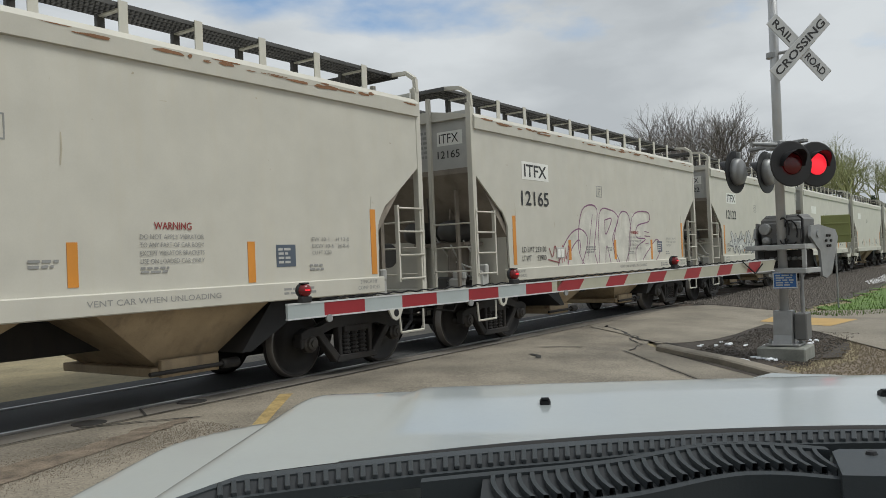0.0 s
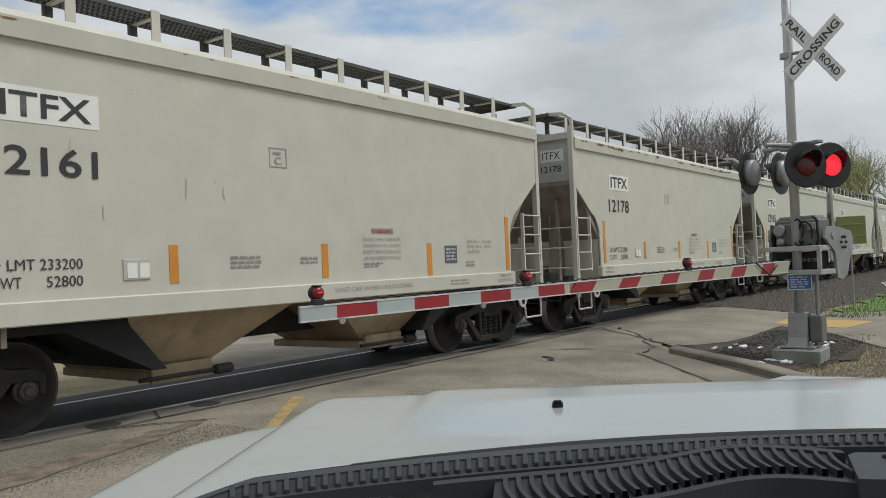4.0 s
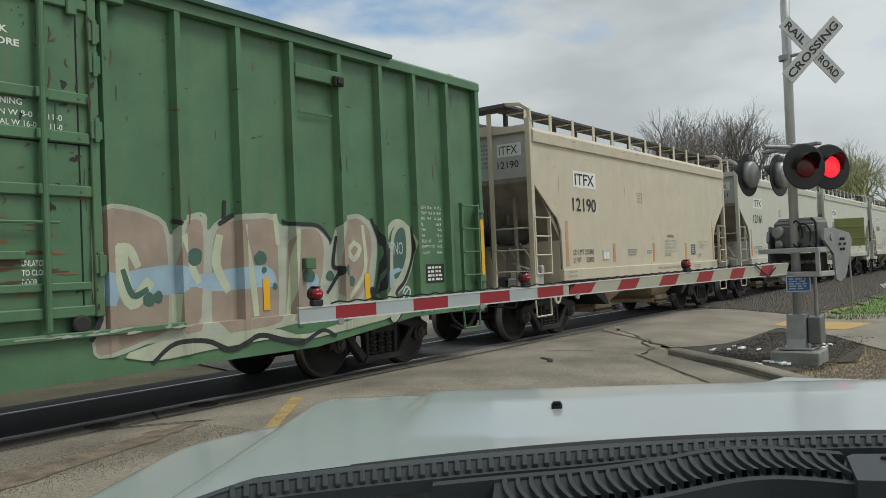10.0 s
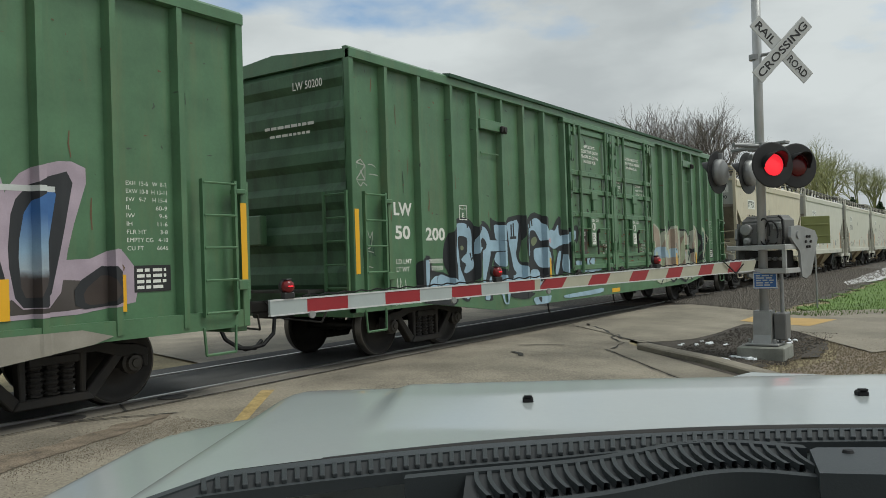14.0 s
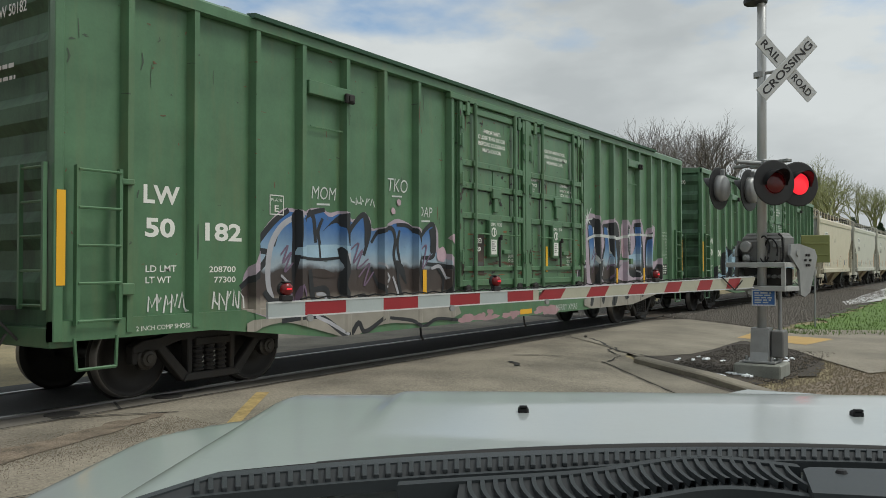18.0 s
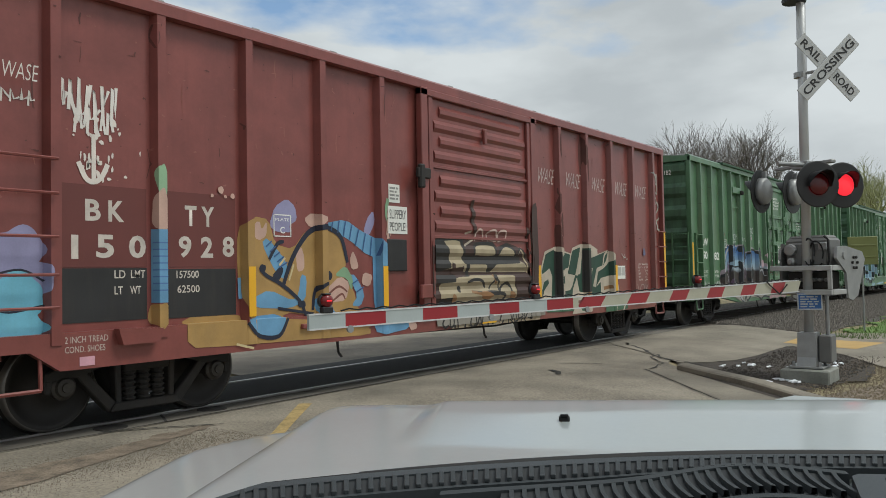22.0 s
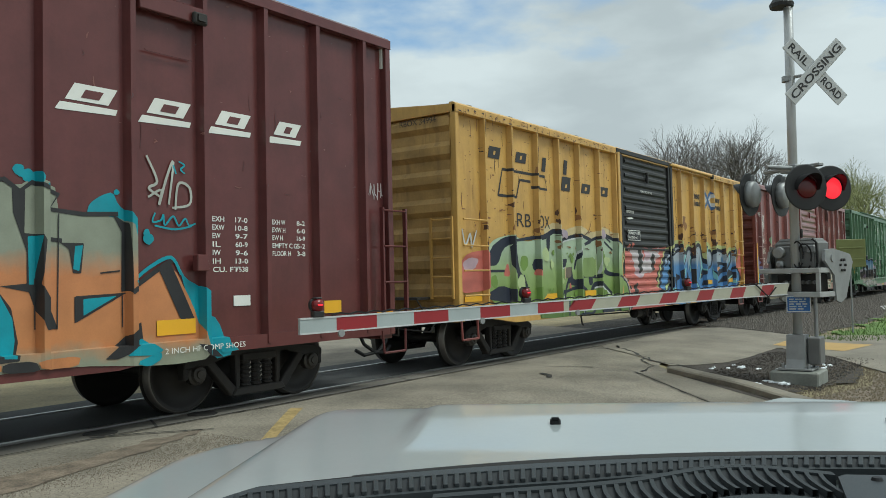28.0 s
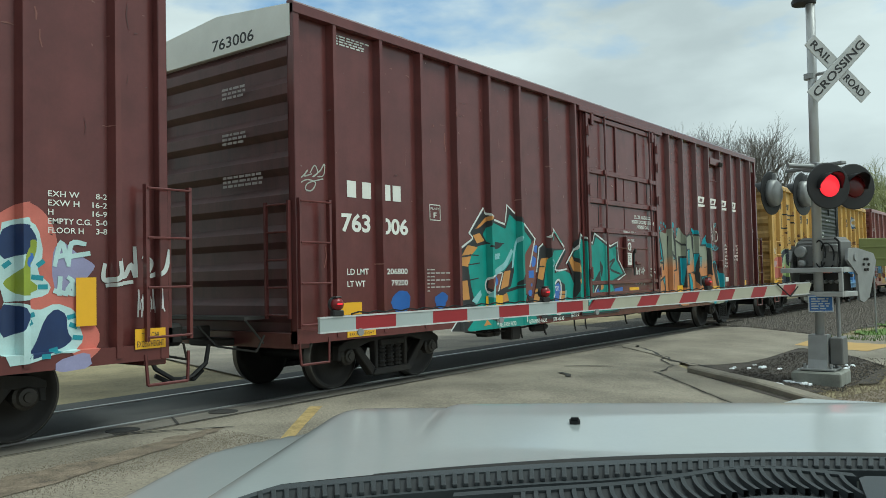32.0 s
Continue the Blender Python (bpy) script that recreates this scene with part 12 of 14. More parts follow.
m.spot(CYAN, 2.12, 2.66, 0.03)
m.spot(CYAN, 2.28, 2.64, 0.04)
m.spot(CYAN, 2.37, 2.58, 0.04)
m.spot(CYAN, 2.23, 2.52, 0.03)
m.spot(CYAN, 1.93, 2.12, 0.04)
m.spot(CYAN, 1.9, 2.59, 0.02)
m.spot(CYAN, 2.82, 2.63, 0.07)
m.spot(CYAN, 2.78, 2.53, 0.04)
m.spot(CYAN, 2.85, 2.47, 0.03)
m.spot(CYAN, 2.73, 2.69, 0.03)
m.spot(CYAN, 3.09, 2.53, 0.05)
m.spot(CYAN, 3.05, 2.42, 0.04)
m.spot(CYAN, 4.06, 2.56, 0.05)
m.spot(CYAN, 4.15, 2.51, 0.06)
m.fill(CYAN, [(1.78, 1.22), (1.81, 1.75), (2.12, 1.81), (2.07, 1.86), (1.98, 2.29), (1.95, 2.41), (2.02, 2.44), (2.07, 2.49), (2.16, 2.5), (2.07, 2.45), (2.32, 1.39), (1.85, 1.17)])
m.fill(CYAN, [(1.64, 0.78), (1.7, 0.96), (1.77, 1.22), (2.05, 1.25), (1.88, 1.06), (1.73, 0.78)])
m.fill(FADE_FIRE, [(2.01, 2.41), (2.07, 2.46), (2.4, 2.4), (2.44, 2.54), (2.7, 2.55), (2.85, 2.28), (3.03, 2.35), (3.15, 2.61), (3.31, 2.53), (3.33, 2.39), (3.43, 2.37), (3.92, 2.44), (4.06, 2.41), (4.2, 2.49), (4.45, 2.4), (4.47, 0.74), (3.7, 0.73), (2.52, 0.76), (1.76, 0.77), (1.87, 1.0), (1.82, 1.22), (1.85, 1.73), (2.0, 1.75), (2.17, 1.79), (2.12, 1.98)])
m.fill(CYAN, [(4.71, 2.18), (4.74, 2.29), (4.87, 2.38), (4.99, 2.42), (5.05, 2.29), (5.18, 2.2), (5.26, 2.02), (5.23, 1.82), (5.15, 2.08)])
m.spot(CYAN, 4.94, 2.32, 0.07)
m.spot(CYAN, 5.03, 2.42, 0.03)
m.spot(CYAN, 4.09, 2.53, 0.04)
m.spot(CYAN, 4.2, 2.49, 0.06)
m.spot(CYAN, 4.31, 2.42, 0.03)
m.fill(CYAN, [(5.75, 1.68), (5.84, 1.54), (5.99, 1.47), (6.13, 1.38), (6.08, 1.15), (6.25, 1.1), (6.42, 0.69), (6.11, 0.65), (6.0, 0.97), (5.88, 1.26)])
m.fill(FADE_FIRE, [(3.33, 2.35), (3.58, 2.32), (3.95, 2.42), (4.11, 2.39), (4.2, 2.44), (4.43, 2.33), (4.36, 2.2), (5.05, 2.17), (5.2, 2.08), (5.21, 1.47), (5.47, 1.64), (5.68, 1.69), (5.93, 1.25), (6.02, 1.0), (6.12, 0.67), (5.55, 0.64), (4.47, 0.74), (3.32, 0.72)])
m.line(DGREY, 0.06, [(1.99, 2.39), (2.04, 2.26), (2.11, 2.09), (2.18, 1.76)], False)
m.fill(DGREY, [(1.86, 1.76), (2.15, 1.75), (2.2, 1.76), (2.2, 1.56), (2.13, 1.56), (2.14, 1.7), (1.86, 1.73)], 0.03)
m.line(DGREY, 0.05, [(1.85, 1.23), (2.02, 1.33), (2.25, 1.41)], False)
m.fill(DGREY, [(2.24, 1.43), (2.26, 1.41), (2.28, 0.96), (2.19, 0.96), (2.2, 0.99), (2.13, 1.0), (2.21, 1.11), (2.2, 1.19), (2.12, 1.33), (2.16, 1.35)], 0.03)
m.fill(CYAN, [(2.15, 1.34), (2.24, 1.39), (2.24, 1.19), (2.21, 1.23)], 0.03)
m.line(DGREY, 0.015, [(2.45, 2.36), (2.42, 1.09)], False)
m.fill(DGREY, [(2.78, 2.46), (2.87, 2.47), (2.95, 2.26), (2.98, 1.93), (3.0, 1.71), (3.02, 1.55), (2.65, 1.49), (2.64, 1.52), (2.95, 1.58), (2.88, 1.92), (2.88, 2.12)], 0.03)
m.fill(DGREY, [(2.48, 2.0), (2.54, 2.0), (2.89, 1.91), (2.9, 1.81), (2.68, 1.75), (2.6, 1.71), (2.54, 1.86), (2.48, 1.91)], 0.03)
m.fill(CYAN, [(2.64, 1.94), (2.88, 1.84), (2.65, 1.75)], 0.03)
m.fill(DGREY, [(2.65, 1.5), (2.83, 1.49), (2.8, 1.07), (2.86, 0.84), (2.74, 0.85), (2.7, 1.13), (2.66, 1.34)], 0.03)
m.fill(CYAN, [(2.72, 1.48), (2.81, 1.49), (2.78, 1.17), (2.73, 1.4)], 0.03)
m.fill(DGREY, [(2.92, 2.29), (3.35, 2.19), (3.56, 2.11), (3.55, 2.09), (3.35, 2.14), (2.94, 2.25)], 0.03)
m.fill(DGREY, [(3.35, 2.43), (3.41, 2.43), (3.38, 1.17), (3.5, 1.18), (3.51, 0.86), (3.45, 0.86), (3.44, 1.12), (3.17, 1.13), (3.13, 1.16), (3.1, 1.55), (3.09, 1.89), (3.34, 1.89)], 0.03)
m.fill(CYAN, [(3.21, 1.84), (3.35, 1.84), (3.32, 1.18), (3.27, 1.15), (3.23, 1.27)], 0.03)
m.line(DGREY, 0.045, [(3.41, 2.39), (3.56, 2.37), (3.71, 2.39), (3.93, 2.46)])
m.fill(DGREY, [(3.54, 2.07), (3.86, 2.08), (3.84, 1.68), (3.68, 1.66), (3.74, 2.02), (3.54, 2.03)], 0.03)
m.fill(CYAN, [(3.75, 2.05), (3.84, 2.05), (3.82, 1.69), (3.75, 1.69)], 0.03)
m.fill(DGREY, [(4.0, 2.38), (4.12, 2.37), (4.11, 1.98), (4.24, 1.97), (4.27, 1.92), (4.23, 1.51), (4.32, 1.35), (4.42, 1.09), (4.27, 1.09), (4.15, 1.44), (3.89, 1.5), (4.13, 1.52), (4.13, 1.81), (4.01, 2.16)], 0.03)
m.fill(CYAN, [(4.14, 1.95), (4.24, 1.96), (4.2, 1.51), (4.15, 1.51)], 0.03)
m.fill(DGREY, [(3.72, 1.48), (3.86, 1.48), (3.99, 1.3), (4.05, 0.99), (4.02, 0.83), (3.8, 0.82), (3.76, 1.14)], 0.03)
m.fill(CYAN, [(3.78, 1.45), (3.88, 1.44), (4.0, 1.21), (4.02, 1.01), (4.0, 0.85), (3.89, 0.86), (3.82, 1.28)], 0.03)
m.line(DGREY, 0.045, [(3.93, 2.46), (4.07, 2.36), (4.18, 2.45), (4.43, 2.35), (4.34, 2.21), (4.67, 2.18), (5.03, 2.2)], False)
m.line(DGREY, 0.04, [(4.32, 1.93), (4.45, 1.92)], False)
m.fill(DGREY, [(4.44, 1.9), (4.68, 1.9), (4.65, 1.61), (4.57, 1.61), (4.53, 1.84)], 0.03)
m.fill(CYAN, [(4.59, 1.87), (4.67, 1.88), (4.63, 1.63), (4.57, 1.65)], 0.03)
m.fill(DGREY, [(4.58, 1.39), (5.13, 1.41), (4.58, 1.13)], 0.03)
m.fill(CYAN, [(4.67, 1.36), (5.02, 1.38), (4.67, 1.2)], 0.03)
m.fill(DGREY, [(4.98, 2.2), (5.13, 2.11), (5.15, 1.43), (5.07, 1.42), (5.08, 2.02)], 0.03)
m.line(DGREY, 0.05, [(5.15, 1.42), (5.35, 1.55), (5.57, 1.69), (5.67, 1.74)], False)
m.line(CYAN, 0.04, [(5.2, 1.52), (5.4, 1.67), (5.65, 1.77), (5.77, 1.6)])
m.fill(DGREY, [(5.51, 1.63), (5.65, 1.71), (5.95, 1.09), (5.77, 1.1)], 0.03)
m.fill(DGREY, [(5.93, 0.84), (6.09, 0.81), (6.25, 0.67), (6.09, 0.69)], 0.03)
m.fill(DGREY, [(5.29, 1.11), (5.32, 0.86), (4.97, 0.76), (4.84, 0.77)], 0.03)
m.fill(CYAN, [(5.08, 0.78), (5.29, 0.94), (5.49, 0.81), (5.41, 0.76)], 0.03)
m.fill(CYAN, [(6.12, 0.83), (6.39, 0.8), (6.47, 0.73), (6.25, 0.71)], 0.03)
m.line(DGREY, 0.015, [(3.43, 1.13), (3.7, 1.15)], False)
m.line(DGREY, 0.015, [(4.85, 1.61), (5.05, 1.63)], False)
m.line(DGREY, 0.012, [(3.53, 2.35), (3.52, 1.14)], False)
m.line(DGREY, 0.012, [(4.2, 1.56), (4.2, 1.1)], False)
m.line(DGREY, 0.012, [(4.43, 2.17), (4.41, 1.09)], False)
m.line(DGREY, 0.012, [(5.08, 1.38), (5.08, 1.07)], False)
m.line(TAGGREY, 0.03, [(5.37, 2.82), (5.49, 2.57), (5.39, 2.49), (5.52, 2.41)])
m.line(TAGGREY, 0.03, [(5.39, 2.4), (5.54, 2.48), (5.51, 2.32), (5.61, 2.63), (5.69, 2.79), (5.63, 2.34)])
m.line(TAGGREY, 0.03, [(5.71, 2.29), (5.75, 2.56), (5.89, 2.53), (5.89, 2.35), (5.68, 2.3)])
m.line(CYAN, 0.022, [(5.46, 2.23), (5.43, 2.14), (5.53, 2.16), (5.56, 2.22), (5.58, 2.11), (5.68, 2.21), (5.75, 2.11), (5.83, 2.19), (5.88, 2.12), (5.96, 2.14)])
m.line(CYAN, 0.022, [(5.46, 2.1), (5.7, 2.07), (5.91, 2.11)])
m.line(CYAN, 0.02, [(5.69, 2.75), (5.72, 2.67)])
m.line(CYAN, 0.02, [(5.76, 2.8), (5.83, 2.77), (5.78, 2.72), (5.83, 2.68)])
m.spot(CYAN, 5.38, 1.96, 0.06)
m.spot(CYAN, 5.36, 2.02, 0.04)
# sprayed sill
m.fill(ORANGEF, [(2.92, 0.8), (3.46, 0.8), (3.46, 0.69), (2.92, 0.7)])
m.fill(ORANGEF, [(3.55, 0.83), (3.86, 0.82), (3.86, 0.74), (3.55, 0.75)])
m.fill(ORANGEF, [(4.18, 0.82), (4.59, 0.83), (4.56, 0.73), (4.22, 0.73)])
m.fill(DGREY, [(2.81, 0.81), (2.92, 0.81), (2.92, 0.69), (2.82, 0.7)])
m.fill(DGREY, [(3.87, 0.82), (4.16, 0.82), (4.21, 0.72), (3.87, 0.73)])
m.fill(CYAN, [(5.15, 0.7), (5.46, 0.8), (5.47, 0.72), (5.32, 0.65)])
m.done()
text(c, "70K", -2.96, -2.78, 1.2, 1.29, M_WHITE, PANEL - 0.03, 0.0, name="scrawl")
tag_scrawl(c, 8.8, 9.15, 2.6, 2.85, spray((0.5, 0.45, 0.45)), surf, 106, 0.014, 5)
m = Mural(c, surf, name="scrawl", lift=0.006)
m.line(TAGGREY, 0.018, [(-9.07, 2.9), (-9.14, 2.82), (-9.07, 2.76), (-8.96, 2.86), (-9.02, 2.78), (-8.89, 2.82)])
m.line(TAGGREY, 0.018, [(-8.92, 2.83), (-8.84, 2.93), (-8.79, 2.84), (-8.88, 2.78), (-8.75, 2.87), (-8.67, 2.96), (-8.69, 2.82), (-8.79, 2.79)])
m.line(TAGGREY, 0.018, [(-9.09, 2.69), (-8.97, 2.74), (-8.83, 2.71), (-8.9, 2.61), (-9.0, 2.62), (-8.95, 2.7), (-8.7, 2.77)])
m.done()
bm = bmesh.new()
patch(bm, -7.22, 1.16, 0.2, 0.17, random.Random(1), 0.004, 14, 0.1)
tagged(part("paint_spot", drape(bm, [q for q in surf[0] if q < -6], surf[1]), spray((0.02, 0.10, 0.36)), c), kind="stuff")
bm = bmesh.new()
patch(bm, -6.3, 1.15, 0.16, 0.12, random.Random(2), 0.004, 14, 0.2)
tagged(part("paint_spot", drape(bm, [q for q in surf[0] if q < -5], surf[1]), spray((0.02, 0.10, 0.36)), c), kind="stuff")
c, surf = brown_car(-133.0, 17, "765907")
tagged(c, "brown high boxcar with blue and green sprayed letters")
for k, (s, w, v) in enumerate((("EXH W", 0.30, "8-2"), ("EXW H", 0.30, "16-2"), ("H", 0.05, "16-9"), ("EMPTY C.G.", 0.42, "5-0"), ("FLOOR H", 0.34, "3-8"))):
    z = 2.315 - 0.085 * k
    text(c, s, 8.05, 8.05 + w, z, z + 0.055, M_WHITE, P - 0.003, 0.01)
    text(c, v, 8.62 - 0.035 * len(v), 8.63, z, z + 0.055, M_WHITE, P - 0.003, 0.01)
m = Mural(c, surf, 0.88)
m.line(CORAL, 0.24, [(7.62, 2.02), (7.74, 2.1), (7.87, 2.14), (7.99, 2.01), (8.03, 1.78), (7.97, 1.62), (8.1, 1.49), (8.04, 1.38), (7.91, 1.29), (8.12, 1.35), (8.34, 1.28), (8.39, 1.09), (8.45, 0.97), (8.33, 0.85)])
m.fill(LILAC, [(8.1, 1.83), (8.18, 1.91), (8.34, 1.78), (8.51, 1.68), (8.48, 1.62), (8.28, 1.41), (8.12, 1.41), (8.08, 1.62)])
m.fill(LILAC, [(8.07, 0.8), (8.39, 0.87), (8.42, 0.71), (8.07, 0.69)])
m.fill(ICE, [(7.62, 2.05), (7.72, 2.08), (7.84, 2.11), (7.96, 2.03), (8.01, 1.78), (7.94, 1.62), (8.08, 1.49), (8.04, 1.4), (7.81, 1.36), (7.62, 1.35)])
m.fill(ICE, [(7.62, 1.35), (7.79, 1.34), (7.95, 1.26), (8.12, 1.33), (8.3, 1.26), (8.34, 1.12), (8.39, 0.97), (8.29, 0.86), (8.08, 0.87), (7.86, 0.8), (7.62, 0.79)])
m.fill(NAVYB, [(7.62, 1.98), (7.74, 2.05), (7.89, 2.03), (7.95, 1.93), (7.94, 1.83), (7.82, 1.78), (7.62, 1.72)])
m.fill(LIMED2, [(7.81, 1.8), (7.89, 1.91), (7.95, 1.91), (7.94, 1.78), (7.84, 1.58), (7.98, 1.47), (7.81, 1.39), (7.68, 1.47), (7.64, 1.53), (7.78, 1.63)])
m.fill(COBALT, [(7.82, 1.75), (7.91, 1.8), (7.92, 1.73), (7.84, 1.65), (7.81, 1.68)])
m.fill(NAVYB, [(7.62, 1.34), (7.8, 1.31), (7.85, 1.22), (7.79, 1.08), (7.62, 1.03)])
m.fill(NAVYB, [(7.81, 0.82), (7.92, 0.94), (8.02, 1.2), (8.12, 1.28), (8.22, 1.22), (8.23, 1.05), (8.28, 0.98), (8.19, 0.91), (8.01, 0.87)])
m.line(TEALD, 0.05, [(7.66, 1.67), (7.7, 1.7)])
m.line(TEALD, 0.05, [(7.96, 1.68), (8.0, 1.71)])
m.line(TEALD, 0.05, [(7.91, 1.57), (7.99, 1.56)])
m.line(TEALD, 0.05, [(7.97, 1.48), (8.03, 1.48)])
m.line(TEALD, 0.05, [(7.86, 1.22), (7.91, 1.23)])
m.line(TEALD, 0.05, [(7.85, 1.14), (7.89, 1.16)])
m.line(TEALD, 0.05, [(8.24, 1.19), (8.29, 1.2)])
m.line(TEALD, 0.05, [(8.26, 1.12), (8.31, 1.1)])
m.line(TEALD, 0.05, [(8.29, 1.0), (8.36, 0.99)])
m.line(TEALD, 0.05, [(8.07, 0.89), (8.12, 0.9)])
m.line(TEALD, 0.05, [(7.96, 0.85), (8.01, 0.85)])
m.line(ICE, 0.05, [(8.11, 1.68), (8.17, 1.89), (8.23, 1.72)])
m.line(ICE, 0.05, [(8.12, 1.75), (8.23, 1.78)])
m.line(ICE, 0.05, [(8.24, 1.68), (8.27, 1.88), (8.4, 1.88)])
m.line(ICE, 0.05, [(8.26, 1.76), (8.44, 1.79)])
m.line(ICE, 0.05, [(8.15, 1.41), (8.16, 1.56)])
m.line(ICE, 0.05, [(8.11, 1.44), (8.22, 1.41)])
m.line(ICE, 0.05, [(8.24, 1.56), (8.28, 1.52), (8.23, 1.44), (8.3, 1.41), (8.27, 1.52)])
m.line(WHITESP, 0.05, [(8.6, 1.68), (8.59, 1.54), (8.71, 1.56), (8.71, 1.7)])
m.line(WHITESP, 0.05, [(8.77, 1.73), (8.8, 1.56), (8.88, 1.68), (8.93, 1.56), (8.92, 1.85)])
m.line(WHITESP, 0.05, [(9.02, 1.76), (9.11, 1.7), (9.04, 1.56)])
m.line(WHITESP, 0.05, [(9.07, 1.56), (9.2, 1.62), (9.25, 1.82)])
m.line(WHITESP, 0.04, [(8.62, 1.48), (8.89, 1.51)])
m.done()
tag_scrawl(c, 8.95, 9.2, 1.15, 1.45, spray((0.6, 0.58, 0.58)), surf, 114, 0.014, 6)
strip(c, 8.40, 1.10, 1.56, M_AMBER, 0.2, PANEL - 0.03)


# ---- crossing signal ----
MX, MY = 13.0, 2.93
MZ = ground_z(MX, MY)
sig = thing("crossing_signal", "grey railway crossing signal mast with lamps and lowered gate", "crossing signal", m=pose(MX, MY, MZ))
part("foundation", one(-0.34, 0.34, -0.34, 0.34, -0.05, 0.19, 0.02), mat("grey_foundation_concrete", (0.22, 0.225, 0.20), 0.85, var=0.25, scale=4, bump=0.4, fine=40, grain=0.7), sig)
part("base_plate", one(-0.24, 0.24, -0.24, 0.24, 0.20, 0.23, 0.005), M_GALV, sig)
part("pedestal", prism(bmesh.new(), [(-0.22, 0.23), (0.22, 0.23), (0.17, 0.36), (0.13, 0.72), (-0.13, 0.72), (-0.17, 0.36)], -0.13, 0.13), M_GALV, sig)
part("junction_box", one(-0.05, 0.30, -0.32, -0.14, 0.28, 0.68, 0.015), M_CABINET, sig)
part("conduit", rod(bmesh.new(), (0.14, -0.24, 0.66), (0.14, -0.24, 1.75), 0.03, 10), M_GALV, sig)
for x in (-0.18, 0.18):
    for y in (-0.18, 0.18):
        part("anchor_bolt", rod(bmesh.new(), (x, y, 0.2), (x, y, 0.30), 0.022, 6), M_GALV, sig)
part("mast", lathe(bmesh.new(), [(0.068, 0.7), (0.068, 7.6)], (0, 0, 0), "z", 20), M_ALU, sig, smooth=True).matrix_basis = pose(0, 0, 0, 0.45, 0.1, 0)


def board(parent, name, w, h, t, m, material, bevel=0.008):
    ob = part(name, one(-w / 2, w / 2, -t / 2, t / 2, -h / 2, h / 2, bevel), material, parent)
    ob.matrix_basis = m
    return ob


def words(parent, s, x0, x1, z0, z1, m, material, y):
    ob = text(parent, s, x0, x1, z0, z1, material, y, 0.02)
    ob.matrix_basis = m
    return ob


XB = pose(-0.02, -0.40, 4.45 - MZ, 0, 0, 224 - 270)
for tilt, lines in ((45, (("RAIL", -0.55, -0.16), ("ROAD", 0.16, 0.55))), (-45, (("CROSSING", -0.56, 0.56),))):
    m = XB @ pose(0, 0.01 if tilt > 0 else -0.012, 0, 0, tilt, 0)
    b = board(sig, "crossbuck_blade", 1.22, 0.229, 0.012, m, M_SIGNWHITE)
    for s, a, e in lines:
        words(b, s, a, e, -0.06, 0.06, Matrix(), M_BLACK, -0.009)
part("blade_bracket", path_rod(bmesh.new(), [(0, 0, 4.42 - MZ), (-0.02, -0.38, 4.42 - MZ)], 0.025, 6), M_GALV, sig)
part("mast_band", lathe(bmesh.new(), [(0.085, 4.36 - MZ), (0.085, 4.44 - MZ)], (0, 0, 0), "z", 16), M_GALV, sig)
part("bell_arm", path_rod(bmesh.new(), [(0, 0, 5.54 - MZ), (-0.06, 0.04, 5.56 - MZ)], 0.03, 6), M_GALV, sig)
part("bell", lathe(bmesh.new(), [(0.02, 5.66 - MZ), (0.12, 5.64 - MZ), (0.18, 5.55 - MZ), (0.17, 5.50 - MZ)], (-0.06, 0.03, 0), "z", 18), M_SIGNAL, sig)

# flashing lamp units on a cross arm, front pair lit in turn
LB = pose(0, 0, 0, 0, 0, 241 - 270)
arm = part("cross_arm", box(box(rod(bmesh.new(), (-0.62, -0.1, 3.02 - MZ), (0.62, -0.1, 3.02 - MZ), 0.035, 10), -0.10, 0.10, -0.16, 0.12, 2.96 - MZ, 3.08 - MZ, 0.01), -0.05, 0.05, -0.55, 0.5, 3.0 - MZ, 3.05 - MZ, 0.01), M_GALV, sig)
arm.matrix_basis = LB


ADDED_ROTORS = []
FLASH = 0.5625      # seconds for which each front lamp is lit in turn


